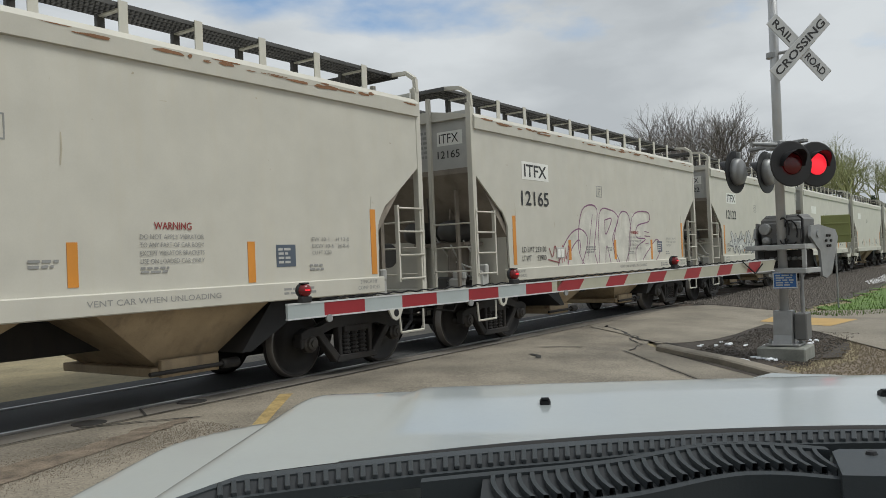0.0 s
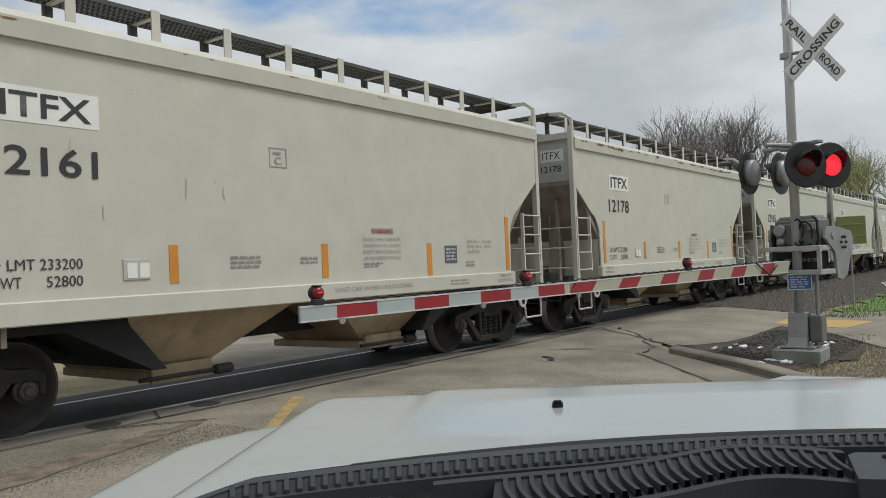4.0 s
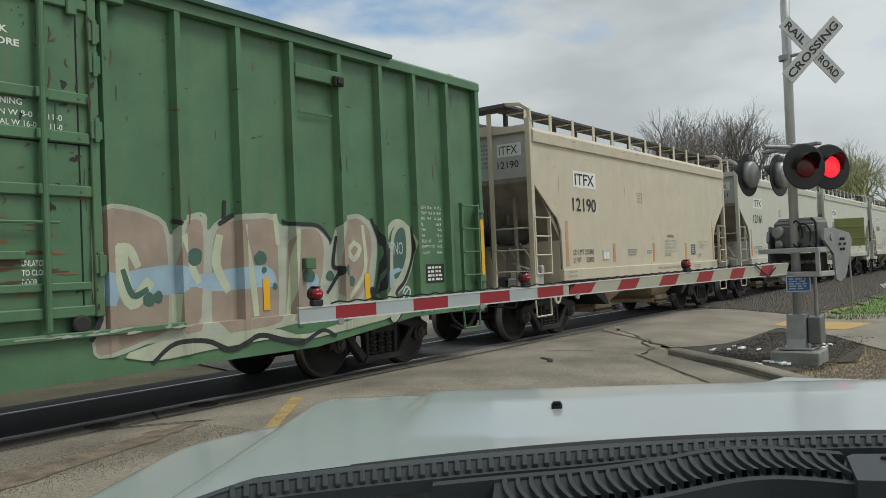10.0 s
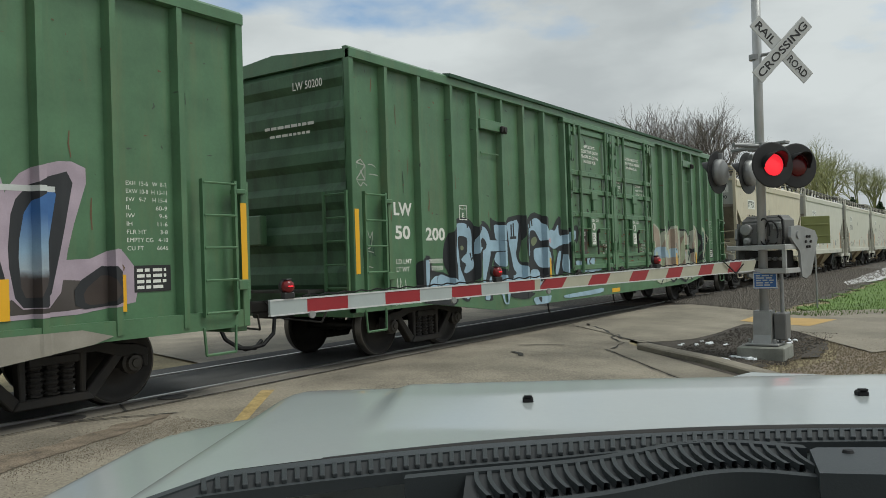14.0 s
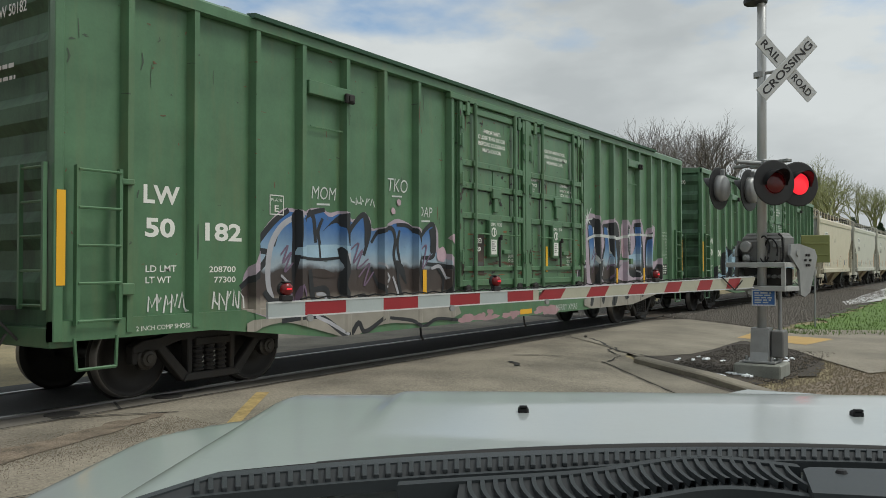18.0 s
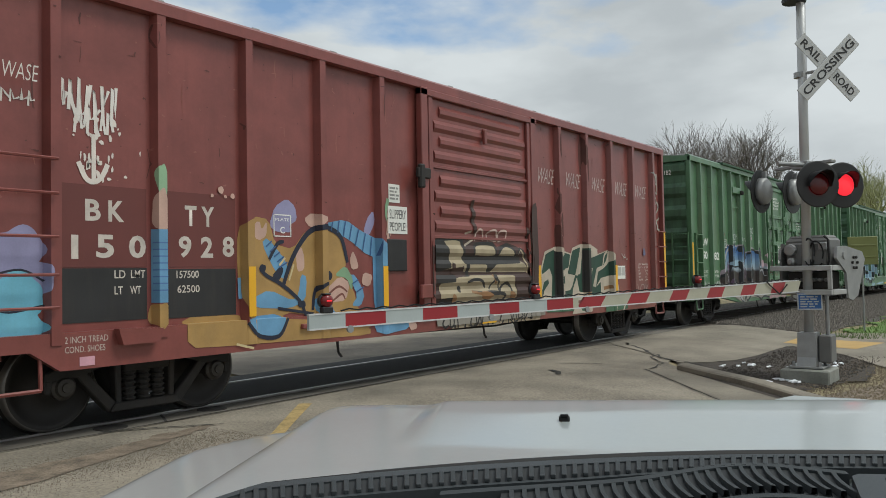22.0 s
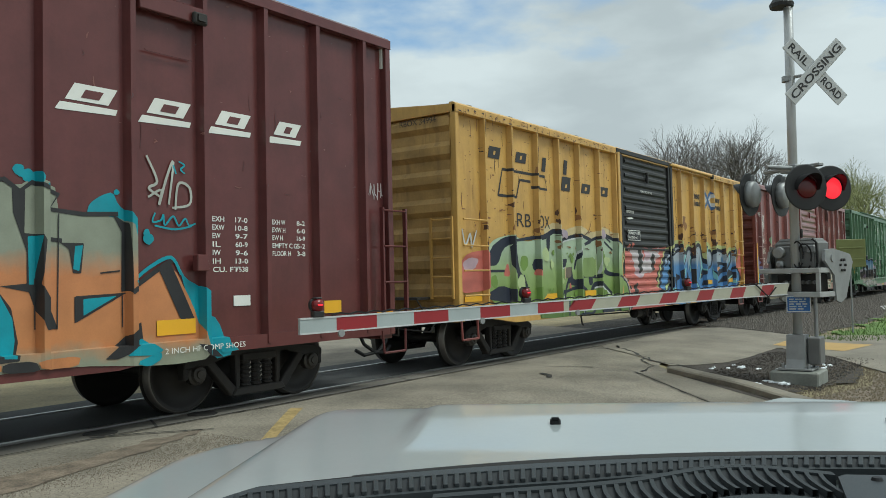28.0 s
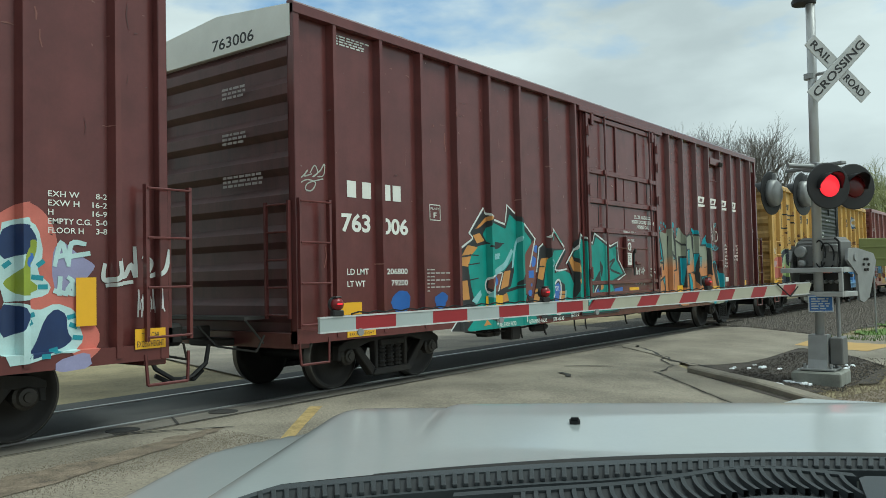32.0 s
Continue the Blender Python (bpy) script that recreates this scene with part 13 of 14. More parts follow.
def lamp(x, y, turn, lens):
    u = part("lamp_unit", lathe(bmesh.new(), [(0.01, 0.105), (0.17, 0.10), (0.20, 0.075), (0.215, -0.02)] if turn > 0 else [(0.06, 0.20), (0.14, 0.16), (0.17, 0.06), (0.17, -0.02)], (0, 0, 0), "y", 26), M_GALV if turn > 0 else M_SIGNAL, sig, smooth=True)
    u.matrix_basis = LB @ pose(x, y, 2.68 - MZ, 0, 0, turn)
    part("backing_disc", lathe(bmesh.new(), [(0.335, -0.005), (0.335, -0.02), (0.32, -0.025), (0.17, -0.027)], (0, 0, 0), "y", 36), M_SIGNAL, u)
    if lens is None:
        # added part that imitates flashing: it turns its lit or its dark face outwards
        ob = part("rotor", lathe(bmesh.new(), [(0.01, -0.027), (0.065, -0.025), (0.14, -0.015), (0.162, 0.0), (0.14, 0.015), (0.065, 0.025), (0.01, 0.027)], (0, 0, 0), "y", 26), M_REDGLOW, u, smooth=True)
        ob.data.materials.append(M_REDDARK)
        for f in ob.data.polygons:
            f.material_index = int(f.center.y > 0)
        ob.matrix_basis = pose(0, -0.04, 0)
        ADDED_ROTORS.append(ob)
    else:
        part("lens", lathe(bmesh.new(), [(0.162, -0.03), (0.14, -0.045), (0.065, -0.055), (0.01, -0.057)], (0, 0, 0), "y", 26), lens, u, smooth=True)
    bm, n = bmesh.new(), 18
    ring = []
    for r in (0.178, 0.186):
        for k in range(n + 1):
            a = radians(-12 + 204 * k / n)
            ring.append((bm.verts.new((r * math.cos(a), -0.03, r * math.sin(a))), bm.verts.new((r * math.cos(a) * 0.98, -0.03 - 0.06 - 0.16 * max(0, math.sin(a)), r * math.sin(a) * 0.98))))
    for o in (0, n + 1):
        for k in range(n):
            a, b = ring[o + k], ring[o + k + 1]
            bm.faces.new((a[0], b[0], b[1], a[1]))
    part("visor", bm, M_SIGNAL, u)
    part("hanger", one(-0.025, 0.025, 0.02, 0.08, 0.12, 0.30, 0.008), M_GALV, u)


lamp(-0.29, -0.50, -14, None)
lamp(0.22, -0.50, -14, None)
lamp(-0.33, 0.50, 199, M_REDDARK)
lamp(0.33, 0.50, 199, M_REDDARK)

# gate machine
G = pose(0, 0, 0, 0, 0, math.degrees(math.atan2(-0.201, 0.98)))


def gpart(name, bm, material):
    ob = part(name, bm, material, sig)
    ob.matrix_basis = G
    return ob


z0 = -MZ
gpart("machine_housing", box(box(one(0.09, 0.52, -0.31, 0.36, 1.44 + z0, 1.93 + z0, 0.04), 0.13, 0.48, -0.27, 0.32, 1.90 + z0, 1.97 + z0, 0.03), 0.05, 0.10, -0.26, 0.30, 1.52 + z0, 1.86 + z0, 0.02), M_CABINET)
gpart("motor", lathe(bmesh.new(), [(0.05, -0.06), (0.085, -0.05), (0.085, 0.06), (0.06, 0.08)], (0.02, 0.24, 1.76 + z0), "x", 16), M_GALV)
gpart("crank_boss", lathe(bmesh.new(), [(0.03, -0.08), (0.06, -0.05), (0.06, 0.05)], (0.02, 0.22, 1.58 + z0), "x", 14), M_GALV)
gpart("latch_box", one(0.0, 0.08, -0.30, -0.18, 1.74 + z0, 1.86 + z0, 0.015), M_GALV)
for x0, x1 in ((-0.14, -0.08), (0.52, 0.58)):
    for za in (1.44, 1.08):
        gpart("support_channel", one(x0, x1, -0.42, 0.50 if za > 1.2 else 0.48, za + z0, za + 0.075 + z0, 0.008), M_CHANNEL)
for y in (-0.42, 0.46):
    gpart("channel_tie", one(-0.08, 0.52, y, y + 0.05, 1.44 + z0, 1.515 + z0, 0.006), M_CHANNEL)
    gpart("channel_tie", one(-0.08, 0.52, y, y + 0.05, 1.08 + z0, 1.155 + z0, 0.006), M_CHANNEL)
gpart("upright_tie", one(-0.13, -0.09, -0.42, -0.36, 1.155 + z0, 1.44 + z0, 0.006), M_CHANNEL)
gpart("mast_clamp", one(-0.12, 0.10, -0.12, 0.12, 1.455 + z0, 1.50 + z0, 0.01), M_GALV)
gpart("mast_clamp", one(-0.12, 0.10, -0.12, 0.12, 1.095 + z0, 1.14 + z0, 0.01), M_GALV)
gpart("drive_shaft", rod(bmesh.new(), (0.28, -0.46, 1.66 + z0), (0.28, 0.46, 1.66 + z0), 0.06, 14), M_GALV)
gpart("gear_case", one(0.12, 0.45, -0.30, 0.34, 1.16 + z0, 1.43 + z0, 0.02), M_STEEL)
for k in range(6):
    gpart("terminal", lathe(bmesh.new(), [(0.025, -0.05), (0.03, 0.0), (0.03, 0.04)], (0.08, -0.26 + 0.09 * k, 1.30 + z0), "x", 8), M_CABINET)
gpart("side_bracket", prism(bmesh.new(), [(0.05, 1.16 + z0), (0.3, 1.16 + z0), (0.34, 1.5 + z0), (0.26, 1.84 + z0), (0.12, 1.86 + z0), (0.05, 1.5 + z0)], 0.40, 0.44), M_CABINET)
for s in (-1, 1):
    gpart("counterweight", prism(bmesh.new(), [(0.02, 1.62 + z0), (0.05, 1.78 + z0), (0.35, 1.80 + z0), (0.95, 1.72 + z0), (1.05, 1.60 + z0), (0.75, 1.05 + z0), (0.55, 0.98 + z0), (0.40, 1.02 + z0), (0.35, 1.40 + z0)], s * 0.40, s * 0.44), M_GALV)
    for k in range(6):
        bx, bz = 0.645 + 0.09 * math.cos(k * 1.047), 1.55 + z0 + 0.09 * math.sin(k * 1.047)
        gpart("weight_bolt", rod(bmesh.new(), (bx, s * 0.43, bz), (bx, s * 0.465, bz), 0.022, 6), M_STEEL)
gpart("arm_clamp", box(one(-0.75, -0.14, 0.10, 0.20, 1.10 + z0, 1.30 + z0, 0.01), -0.20, -0.14, 0.06, 0.45, 1.14 + z0, 1.30 + z0, 0.01), M_CHANNEL)
cable = []
for k in range(15):
    a = radians(200 - 340 * k / 14)
    cable.append((-0.02 + 0.02 * math.sin(k), -0.16 + 0.10 * math.cos(a), 1.68 + z0 + 0.20 * math.sin(a)))
gpart("cable_loop", path_rod(bmesh.new(), cable, 0.012, 6), M_GAP)
gpart("cable_loop", path_rod(bmesh.new(), [(x - 0.02, 0.05 + y * 0.75, z + 0.04) for x, y, z in cable], 0.012, 6), M_GAP)
gpart("cable_drop", path_rod(bmesh.new(), [(-0.02, -0.28, 1.95 + z0), (0.0, -0.33, 1.9 + z0), (0.0, -0.34, 1.6 + z0), (0.02, -0.30, 1.45 + z0)], 0.016, 6), M_GAP)
b = board(sig, "emergency_sign", 0.34, 0.25, 0.006, pose(-0.12, -0.06, 0.98 - MZ, 0, 0, -72), M_BLUE, 0.0)
bars(b, -0.13, 0.13, -0.09, 0.09, 5, M_ARMWHITE, -0.005, 3)
bm = bmesh.new()
for a, e, d, f in ((-0.17, 0.17, 0.105, 0.12), (-0.17, 0.17, -0.12, -0.105), (-0.17, -0.155, -0.105, 0.105), (0.155, 0.17, -0.105, 0.105)):
    box(bm, a, e, -0.006, -0.004, d, f)
part("sign_border", bm, M_SIGNWHITE, b)

# gate arm: thin outer half with square stripes, deeper inner half with slanted ones
TIP = Vector((4.38, 4.607, 0))
ARM_A = math.degrees(math.atan2(-0.201, 0.98))
gate = thing("gate_arm", "red and white striped crossing gate arm with red lamps", "gate arm", m=pose(TIP.x, TIP.y, 0, 0, 0, ARM_A))
S = 0.406


def arm_z(s):
    u = s / 8.3
    half = 0.052 if s < 3.2 else 0.052 + 0.022 * (s - 3.2) / 5.0
    mid = 1.13 + 0.09 * u
    return mid - half, mid + half


def arm_piece(name, a, b, material, slant=0.0):
    (l0, h0), (l1, h1) = arm_z(a), arm_z(b)
    part(name, prism(bmesh.new(), [(a - slant, l0), (b - slant, l1), (b + slant, h1), (a + slant, h0)], -0.014, 0.014), material, gate)


s, k = 0.0, 0
arm_piece("white_stripe", 0.0, 0.34, M_ARMWHITE)
s = 0.34
for k in range(7):
    arm_piece("red_stripe" if k % 2 == 0 else "white_stripe", s, s + S, M_ARMRED if k % 2 == 0 else M_ARMWHITE)
    s += S
arm_piece("aged_stripe", s, 3.27, M_ARMOLD)
s = 3.33
while s < 8.1:
    arm_piece("red_stripe", s, s + 0.36, M_ARMRED, 0.05)
    arm_piece("aged_stripe", s + 0.36, s + 0.83, M_ARMOLD, 0.05)
    s += 0.83
for a, b in ((0.0, 3.2), (3.2, 8.3)):
    (l0, h0), (l1, h1) = arm_z(a + 0.001), arm_z(b)
    part("edge_trim", prism(bmesh.new(), [(a, h0), (b, h1), (b, h1 + 0.012), (a, h0 + 0.012)], -0.018, 0.018), M_SIGNWHITE, gate)
    part("edge_trim", prism(bmesh.new(), [(a, l0 - 0.012), (b, l1 - 0.012), (b, l1), (a, l0)], -0.018, 0.018), M_SIGNWHITE, gate)
for a in (0.17, 2.62, 5.6):
    z = arm_z(a)[1] + 0.012
    u = part("lamp_bracket", box(one(a - 0.05, a + 0.05, -0.03, 0.03, z, z + 0.05, 0.008), a - 0.015, a + 0.015, -0.02, 0.02, z + 0.05, z + 0.07), M_SIGNAL, gate)
    part("arm_lamp", lathe(bmesh.new(), [(0.02, 0.04), (0.046, 0.03), (0.052, 0.0), (0.046, -0.03), (0.02, -0.042)], (a, 0, z + 0.095), "y", 18), M_ARMLAMP, u, smooth=True)
    part("lamp_core", one(a - 0.022, a + 0.022, -0.047, -0.038, z + 0.092, z + 0.102), M_REDGLOW, u)
    part("lamp_shell", lathe(bmesh.new(), [(0.050, 0.05), (0.058, 0.045), (0.058, 0.012), (0.050, 0.010)], (a, 0, z + 0.095), "y", 18), M_SIGNAL, u, smooth=True)
    part("lamp_cap", one(a - 0.03, a + 0.03, -0.03, 0.04, z + 0.143, z + 0.156, 0.005), M_SIGNAL, u)
for a in (0.38, 1.98, 3.4):
    z = arm_z(a)[0] - 0.012
    part("arm_support_eye", lathe(bmesh.new(), [(0.01, -0.01), (0.03, -0.01), (0.03, 0.01), (0.01, 0.01)], (a, -0.02, z - 0.012), "y", 14), M_GALV, gate)
wire = []
for k in range(90):
    a = 0.3 + 7.6 * k / 89
    wire.append((a, -0.01 + 0.012 * (k % 2), arm_z(a)[1] + 0.022 + 0.014 * (k % 2)))
part("lamp_cable", path_rod(bmesh.new(), wire, 0.008, 4), M_GAP, gate)
part("lamp_cable", path_rod(bmesh.new(), [(7.3, -0.03, arm_z(7.3)[1] + 0.02), (7.65, -0.035, arm_z(7.6)[0] - 0.02), (7.9, -0.03, 1.25)], 0.009, 4), M_GAP, gate)

# far-side gate across the track
# added sign: its olive stands for green glare, its post is unseen
sg = thing("sign_back", "olive sheet-metal sign seen from behind on a thin post", "sign", m=pose(23.0, 3.82, ground_z(23.0, 3.82)))
part("panel", one(-0.36, 0.36, -0.012, 0.012, 1.70, 2.42, 0.01), M_OLIVE, sg).matrix_basis = pose(0, 0, 0, 0, 0, -62)
part("stiffener", one(-0.30, 0.30, -0.03, -0.012, 2.18, 2.22, 0.005), M_OLIVE, sg).matrix_basis = pose(0, 0, 0, 0, 0, -62)
part("stiffener", one(-0.30, 0.30, -0.03, -0.012, 1.88, 1.92, 0.005), M_OLIVE, sg).matrix_basis = pose(0, 0, 0, 0, 0, -62)
part("post", rod(bmesh.new(), (0.02, 0.03, 0), (0.02, 0.03, 2.4), 0.022, 8), M_GALV, sg)

far = thing("far_gate", "striped gate arm on the far side of the track", "gate arm", m=pose(8.9, 15.2, 0, 0, 0, 169))
for k in range(12):
    part("red_stripe" if k % 2 else "white_stripe", one(k * S, (k + 1) * S, -0.014, 0.014, 1.15, 1.27), M_ARMRED if k % 2 else M_ARMWHITE, far)
part("arm_lamp", lathe(bmesh.new(), [(0.02, 0.05), (0.07, 0.04), (0.075, 0.0), (0.065, -0.04), (0.02, -0.055)], (0.2, 0, 1.36), "y", 14), M_REDGLOW, far)
part("far_post", rod(bmesh.new(), (12 * S, 0, -0.05), (12 * S, 0, 3.2), 0.07, 10), M_ALU, far)

# ---- the vehicle that the view is from ----
CENTRE = 0.34
veh = thing("car", "white car with a long bonnet and black dashboard", "car", m=pose(0, 0, 0, 0, 0, 30 - 90))


def hood_half(q):
    return 0.87 - 0.6 * max(0, q - 1.72) ** 2


def hood_z(r, q):
    z = 1.188 - 0.5 * max(0, q - 1.7) ** 2
    u = abs(r - CENTRE)
    dome = min(max((0.60 - u) / 0.05, 0), 1)
    z += 0.013 * dome * dome * (3 - 2 * dome) * min(1, max(0, (1.95 - q) / 0.2)) * min(1, max(0, (q - 1.33) / 0.27))
    edge = max(0, (u - hood_half(q) + 0.075) / 0.075)
    return z - 0.042 * edge ** 2.0 - 0.006 * u * u


def surface(name, rs, qs, zf, material):
    bm = bmesh.new()
    g = [[bm.verts.new((r, qf, zf(r, qf))) for r in rs] for qf in qs]
    for a, b in zip(g, g[1:]):
        for i in range(len(rs) - 1):
            bm.faces.new((a[i], a[i + 1], b[i + 1], b[i]))
    return part(name, bm, material, veh, smooth=True)


def span(a, b, n):
    return [a + (b - a) * k / (n - 1) for k in range(n)]


def cowl(r):
    return 1.312 - 0.295 * (r - 0.45) ** 2 - 1.8 * max(0, -0.40 - r)


bm = bmesh.new()
rs = span(-0.52, CENTRE + 0.765, 110)
g = []
us = span(-1, 1, 130)
for k in range(60):
    row = []
    for u in us:
        r = CENTRE + 0.87 * u
        qk = cowl(r) + (2.62 - cowl(r)) * k / 59
        r = CENTRE + hood_half(qk) * u
        row.append(bm.verts.new((r, qk, hood_z(r, qk))))
    g.append(row)
for a, b in zip(g, g[1:]):
    for i in range(len(us) - 1):
        bm.faces.new((a[i], a[i + 1], b[i + 1], b[i]))
part("bonnet", bm, M_CAR, veh, smooth=True)


def wing_out(q, s):
    """Width of the wing's flat top."""
    return 0.235 - (2.2 * max(0, q - 1.65) ** 2 if s < 0 else 0.2 * max(0, q - 2.2) ** 2)


for s in (-1, 1):
    bm, g = bmesh.new(), []
    for q in span(0.8, 2.72, 60):
        row = []
        for u in span(0, 1, 34):
            w = u * 0.5
            over = max(0, w - max(wing_out(q, s), -0.2))
            z = 1.118 - 0.09 * min(w, 0.235) - (0.062 if s < 0 else 0.028) * max(0, q - 1.7) ** 1.4 - 0.5 * over - 2.2 * over * over
            z -= 0.55 * max(0, 0.22 - w) ** 1.3 if s > 0 and q > 1.9 else 0
            row.append(bm.verts.new((CENTRE + s * (hood_half(q) + 0.008 + w), q, z if w else min(z - 0.02, hood_z(CENTRE + hood_half(q), q) - 0.05))))
        g.append(row)
    for a, b in zip(g, g[1:]):
        for i in range(33):
            bm.faces.new((a[i], a[i + 1], b[i + 1], b[i]))
    part("front_wing", bm, M_CAR, veh, smooth=True)
    bm, g = bmesh.new(), []
    for q in span(0.8, 1.95, 24):
        x = CENTRE + s * hood_half(q)
        g.append([bm.verts.new((x - s * 0.01, q, 1.085)), bm.verts.new((x + s * 0.012, q, 1.085))])
    for a, b in zip(g, g[1:]):
        bm.faces.new((a[0], a[1], b[1], b[0]))
    part("shut_line", bm, M_GAP, veh)
part("front_panel", prism(bmesh.new(), [(2.62, 0.95), (2.75, 0.85), (2.8, 0.35), (2.5, 0.3), (2.5, 0.9)], CENTRE - 0.75, CENTRE + 0.75, axis=0), M_CAR, veh)
for s in (-1, 1):
    part("side_panel", one(min(CENTRE + s * 0.98, CENTRE + s * 1.0), max(CENTRE + s * 0.98, CENTRE + s * 1.0), -2.0, 2.4, 0.2, 0.72), M_CAR, veh)
part("underbody", one(CENTRE - 0.9, CENTRE + 0.9, -2.0, 2.5, 0.12, 0.3), M_GAP, veh)
for s in (-1, 1):
    for q in (1.95, -1.4):
        w = part("wheel", lathe(bmesh.new(), [(0.22, -0.11), (0.34, -0.11), (0.375, -0.08), (0.375, 0.08), (0.34, 0.11), (0.22, 0.11)], (CENTRE + s * 0.85, q, 0.375 - 0.235), "x", 30), M_GAP, veh)
        part("rim", lathe(bmesh.new(), [(0.05, -0.10), (0.22, -0.09), (0.22, 0.09), (0.05, 0.10)], (CENTRE + s * 0.85, q, 0.14), "x", 20), M_GALV, w)
for r in (0.037, 0.642):
    z = hood_z(r, 1.53)
    n = part("washer_nozzle", box(one(r - 0.010, r + 0.010, 1.515, 1.535, z - 0.004, z + 0.009, 0.003), r - 0.007, r + 0.007, 1.513, 1.525, z + 0.009, z + 0.012), M_GAP, veh)
# rubber seal, cowl and dash
bm = bmesh.new()
g = []
for dq, z in ((0.012, 1.183), (0.006, 1.1895), (-0.003, 1.1895), (-0.006, 1.165)):
    g.append([bm.verts.new((r, cowl(r) + dq, z - 0.01 * (r - CENTRE) ** 2)) for r in rs])
for a, b in zip(g, g[1:]):
    for i in range(len(rs) - 1):
        bm.faces.new((a[i], a[i + 1], b[i + 1], b[i]))
part("cowl_seal", bm, M_GAP, veh, smooth=True)
surface("dashboard", span(CENTRE - 0.9, CENTRE + 0.9, 60), span(-0.17, -0.002, 8), lambda r, q: 1.15, M_DASH)
dash = veh.children[-1]
for v in dash.data.vertices:
    v.co.y = cowl(v.co.x) - 0.006 + v.co.y * 3.0
    v.co.z = 1.184 - 0.06 * (cowl(v.co.x) - v.co.y) - 0.3 * max(0, cowl(v.co.x) - v.co.y - 0.33) ** 1.5


def dash_z(r, q):
    d = cowl(r) - q
    return 1.184 - 0.06 * d - 0.3 * max(0, d - 0.33) ** 1.5


slat = keep("vent_slat", lambda: one(-0.0036, 0.0036, -0.031, 0.031, 0.0, 0.006, 0.001), M_SLAT)


def long_slat_mesh():
    """A slat that curves sideways towards its near end."""
    bm, g = bmesh.new(), []
    for k in range(6):
        y = 0.055 - 0.11 * k / 5
        x = 0.016 * max(0, (k - 1) / 4) ** 1.8
        g.append([bm.verts.new((x + a, y, z)) for a, z in ((-0.0042, -0.004), (-0.0030, 0.006), (0.0030, 0.006), (0.0042, -0.004))])
    for a, b in zip(g, g[1:]):
        for i in range(3):
            bm.faces.new((a[i], a[i + 1], b[i + 1], b[i]))
    return bm


slat2 = keep("long_slat", long_slat_mesh, M_SLAT)
well = part("vent_well", one(-0.01, 0.01, -0.01, 0.01, -0.001, 0.001), M_GAP, dash)


def band(name, d0, d1, lift, material, r0=-0.5, r1=0.95, deep=0.012):
    """A strip of the dash that follows the cowl, between two distances from it."""
    bm, g = bmesh.new(), []
    for r in span(r0, r1, 70):
        a, b = cowl(r) - d0(r), cowl(r) - d1(r)
        g.append([bm.verts.new((r, a, dash_z(r, a) - deep)), bm.verts.new((r, a, dash_z(r, a) + lift)), bm.verts.new((r, b, dash_z(r, b) + lift)), bm.verts.new((r, b, dash_z(r, b) - deep))])
    for a, b in zip(g, g[1:]):
        for i in range(3):
            bm.faces.new((a[i], a[i + 1], b[i + 1], b[i]))
    return part(name, bm, material, dash, smooth=False)


bpy.data.objects.remove(well)


def arch(r):
    """Distance of the second vent's far rim from the cowl."""
    return 0.150 - 0.067 * math.exp(-((r - 0.29) / 0.13) ** 2)


def near(r):
    """Distance of the first vent's near rim from the cowl."""
    return 0.105 - 0.11 * max(0, min(r, 0.3) - 0.05)


def edge(r):
    """Distance of the first vent's far rim from the cowl."""
    return 0.035 - 0.035 * max(0, min(r, 0.5) - 0.05)


# wells carry painted shade, the far rim a painted lighter tone
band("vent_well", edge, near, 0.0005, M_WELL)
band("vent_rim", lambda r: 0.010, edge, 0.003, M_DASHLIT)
band("vent_rim", near, lambda r: near(r) + 0.009, 0.004, M_SLAT)
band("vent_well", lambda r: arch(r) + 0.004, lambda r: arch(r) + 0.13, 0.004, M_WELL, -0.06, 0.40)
band("vent_rim", lambda r: arch(r) - 0.012, lambda r: arch(r) + 0.004, 0.008, M_SLAT, -0.14, 0.42, 0.03)
band("vent_rim", lambda r: arch(r) + 0.125, lambda r: arch(r) + 0.14, 0.008, M_SLAT, -0.10, 0.42, 0.03)
for k in range(78):
    r = -0.40 + 0.0158 * k
    q = cowl(r) - 0.5 * (edge(r) + near(r))
    shared("vent_slat", slat, dash, pose(r, q, dash_z(r, q) + 0.001, 0, 0, -math.degrees(math.atan2(r, q))))
for k in range(27):
    r = -0.045 + 0.0168 * k
    q = cowl(r) - arch(r) - 0.057
    shared("vent_slat", slat2, dash, pose(r, q, dash_z(r, q) + 0.005, 0, 0, -math.degrees(math.atan2(r, q)) * 0.6))
part("sensor_mount", prism(bmesh.new(), [(0.380, 1.03), (0.60, 1.0), (0.60, 1.15), (0.50, 1.158), (0.425, 1.162), (0.412, 1.15)], 1.16, 1.190, axis=2), M_DASHLIT, dash)
part("sensor_button", lathe(bmesh.new(), [(0.008, 1.190), (0.006, 1.194)], (0.455, 1.13, 0), "z", 12), M_GAP, dash)


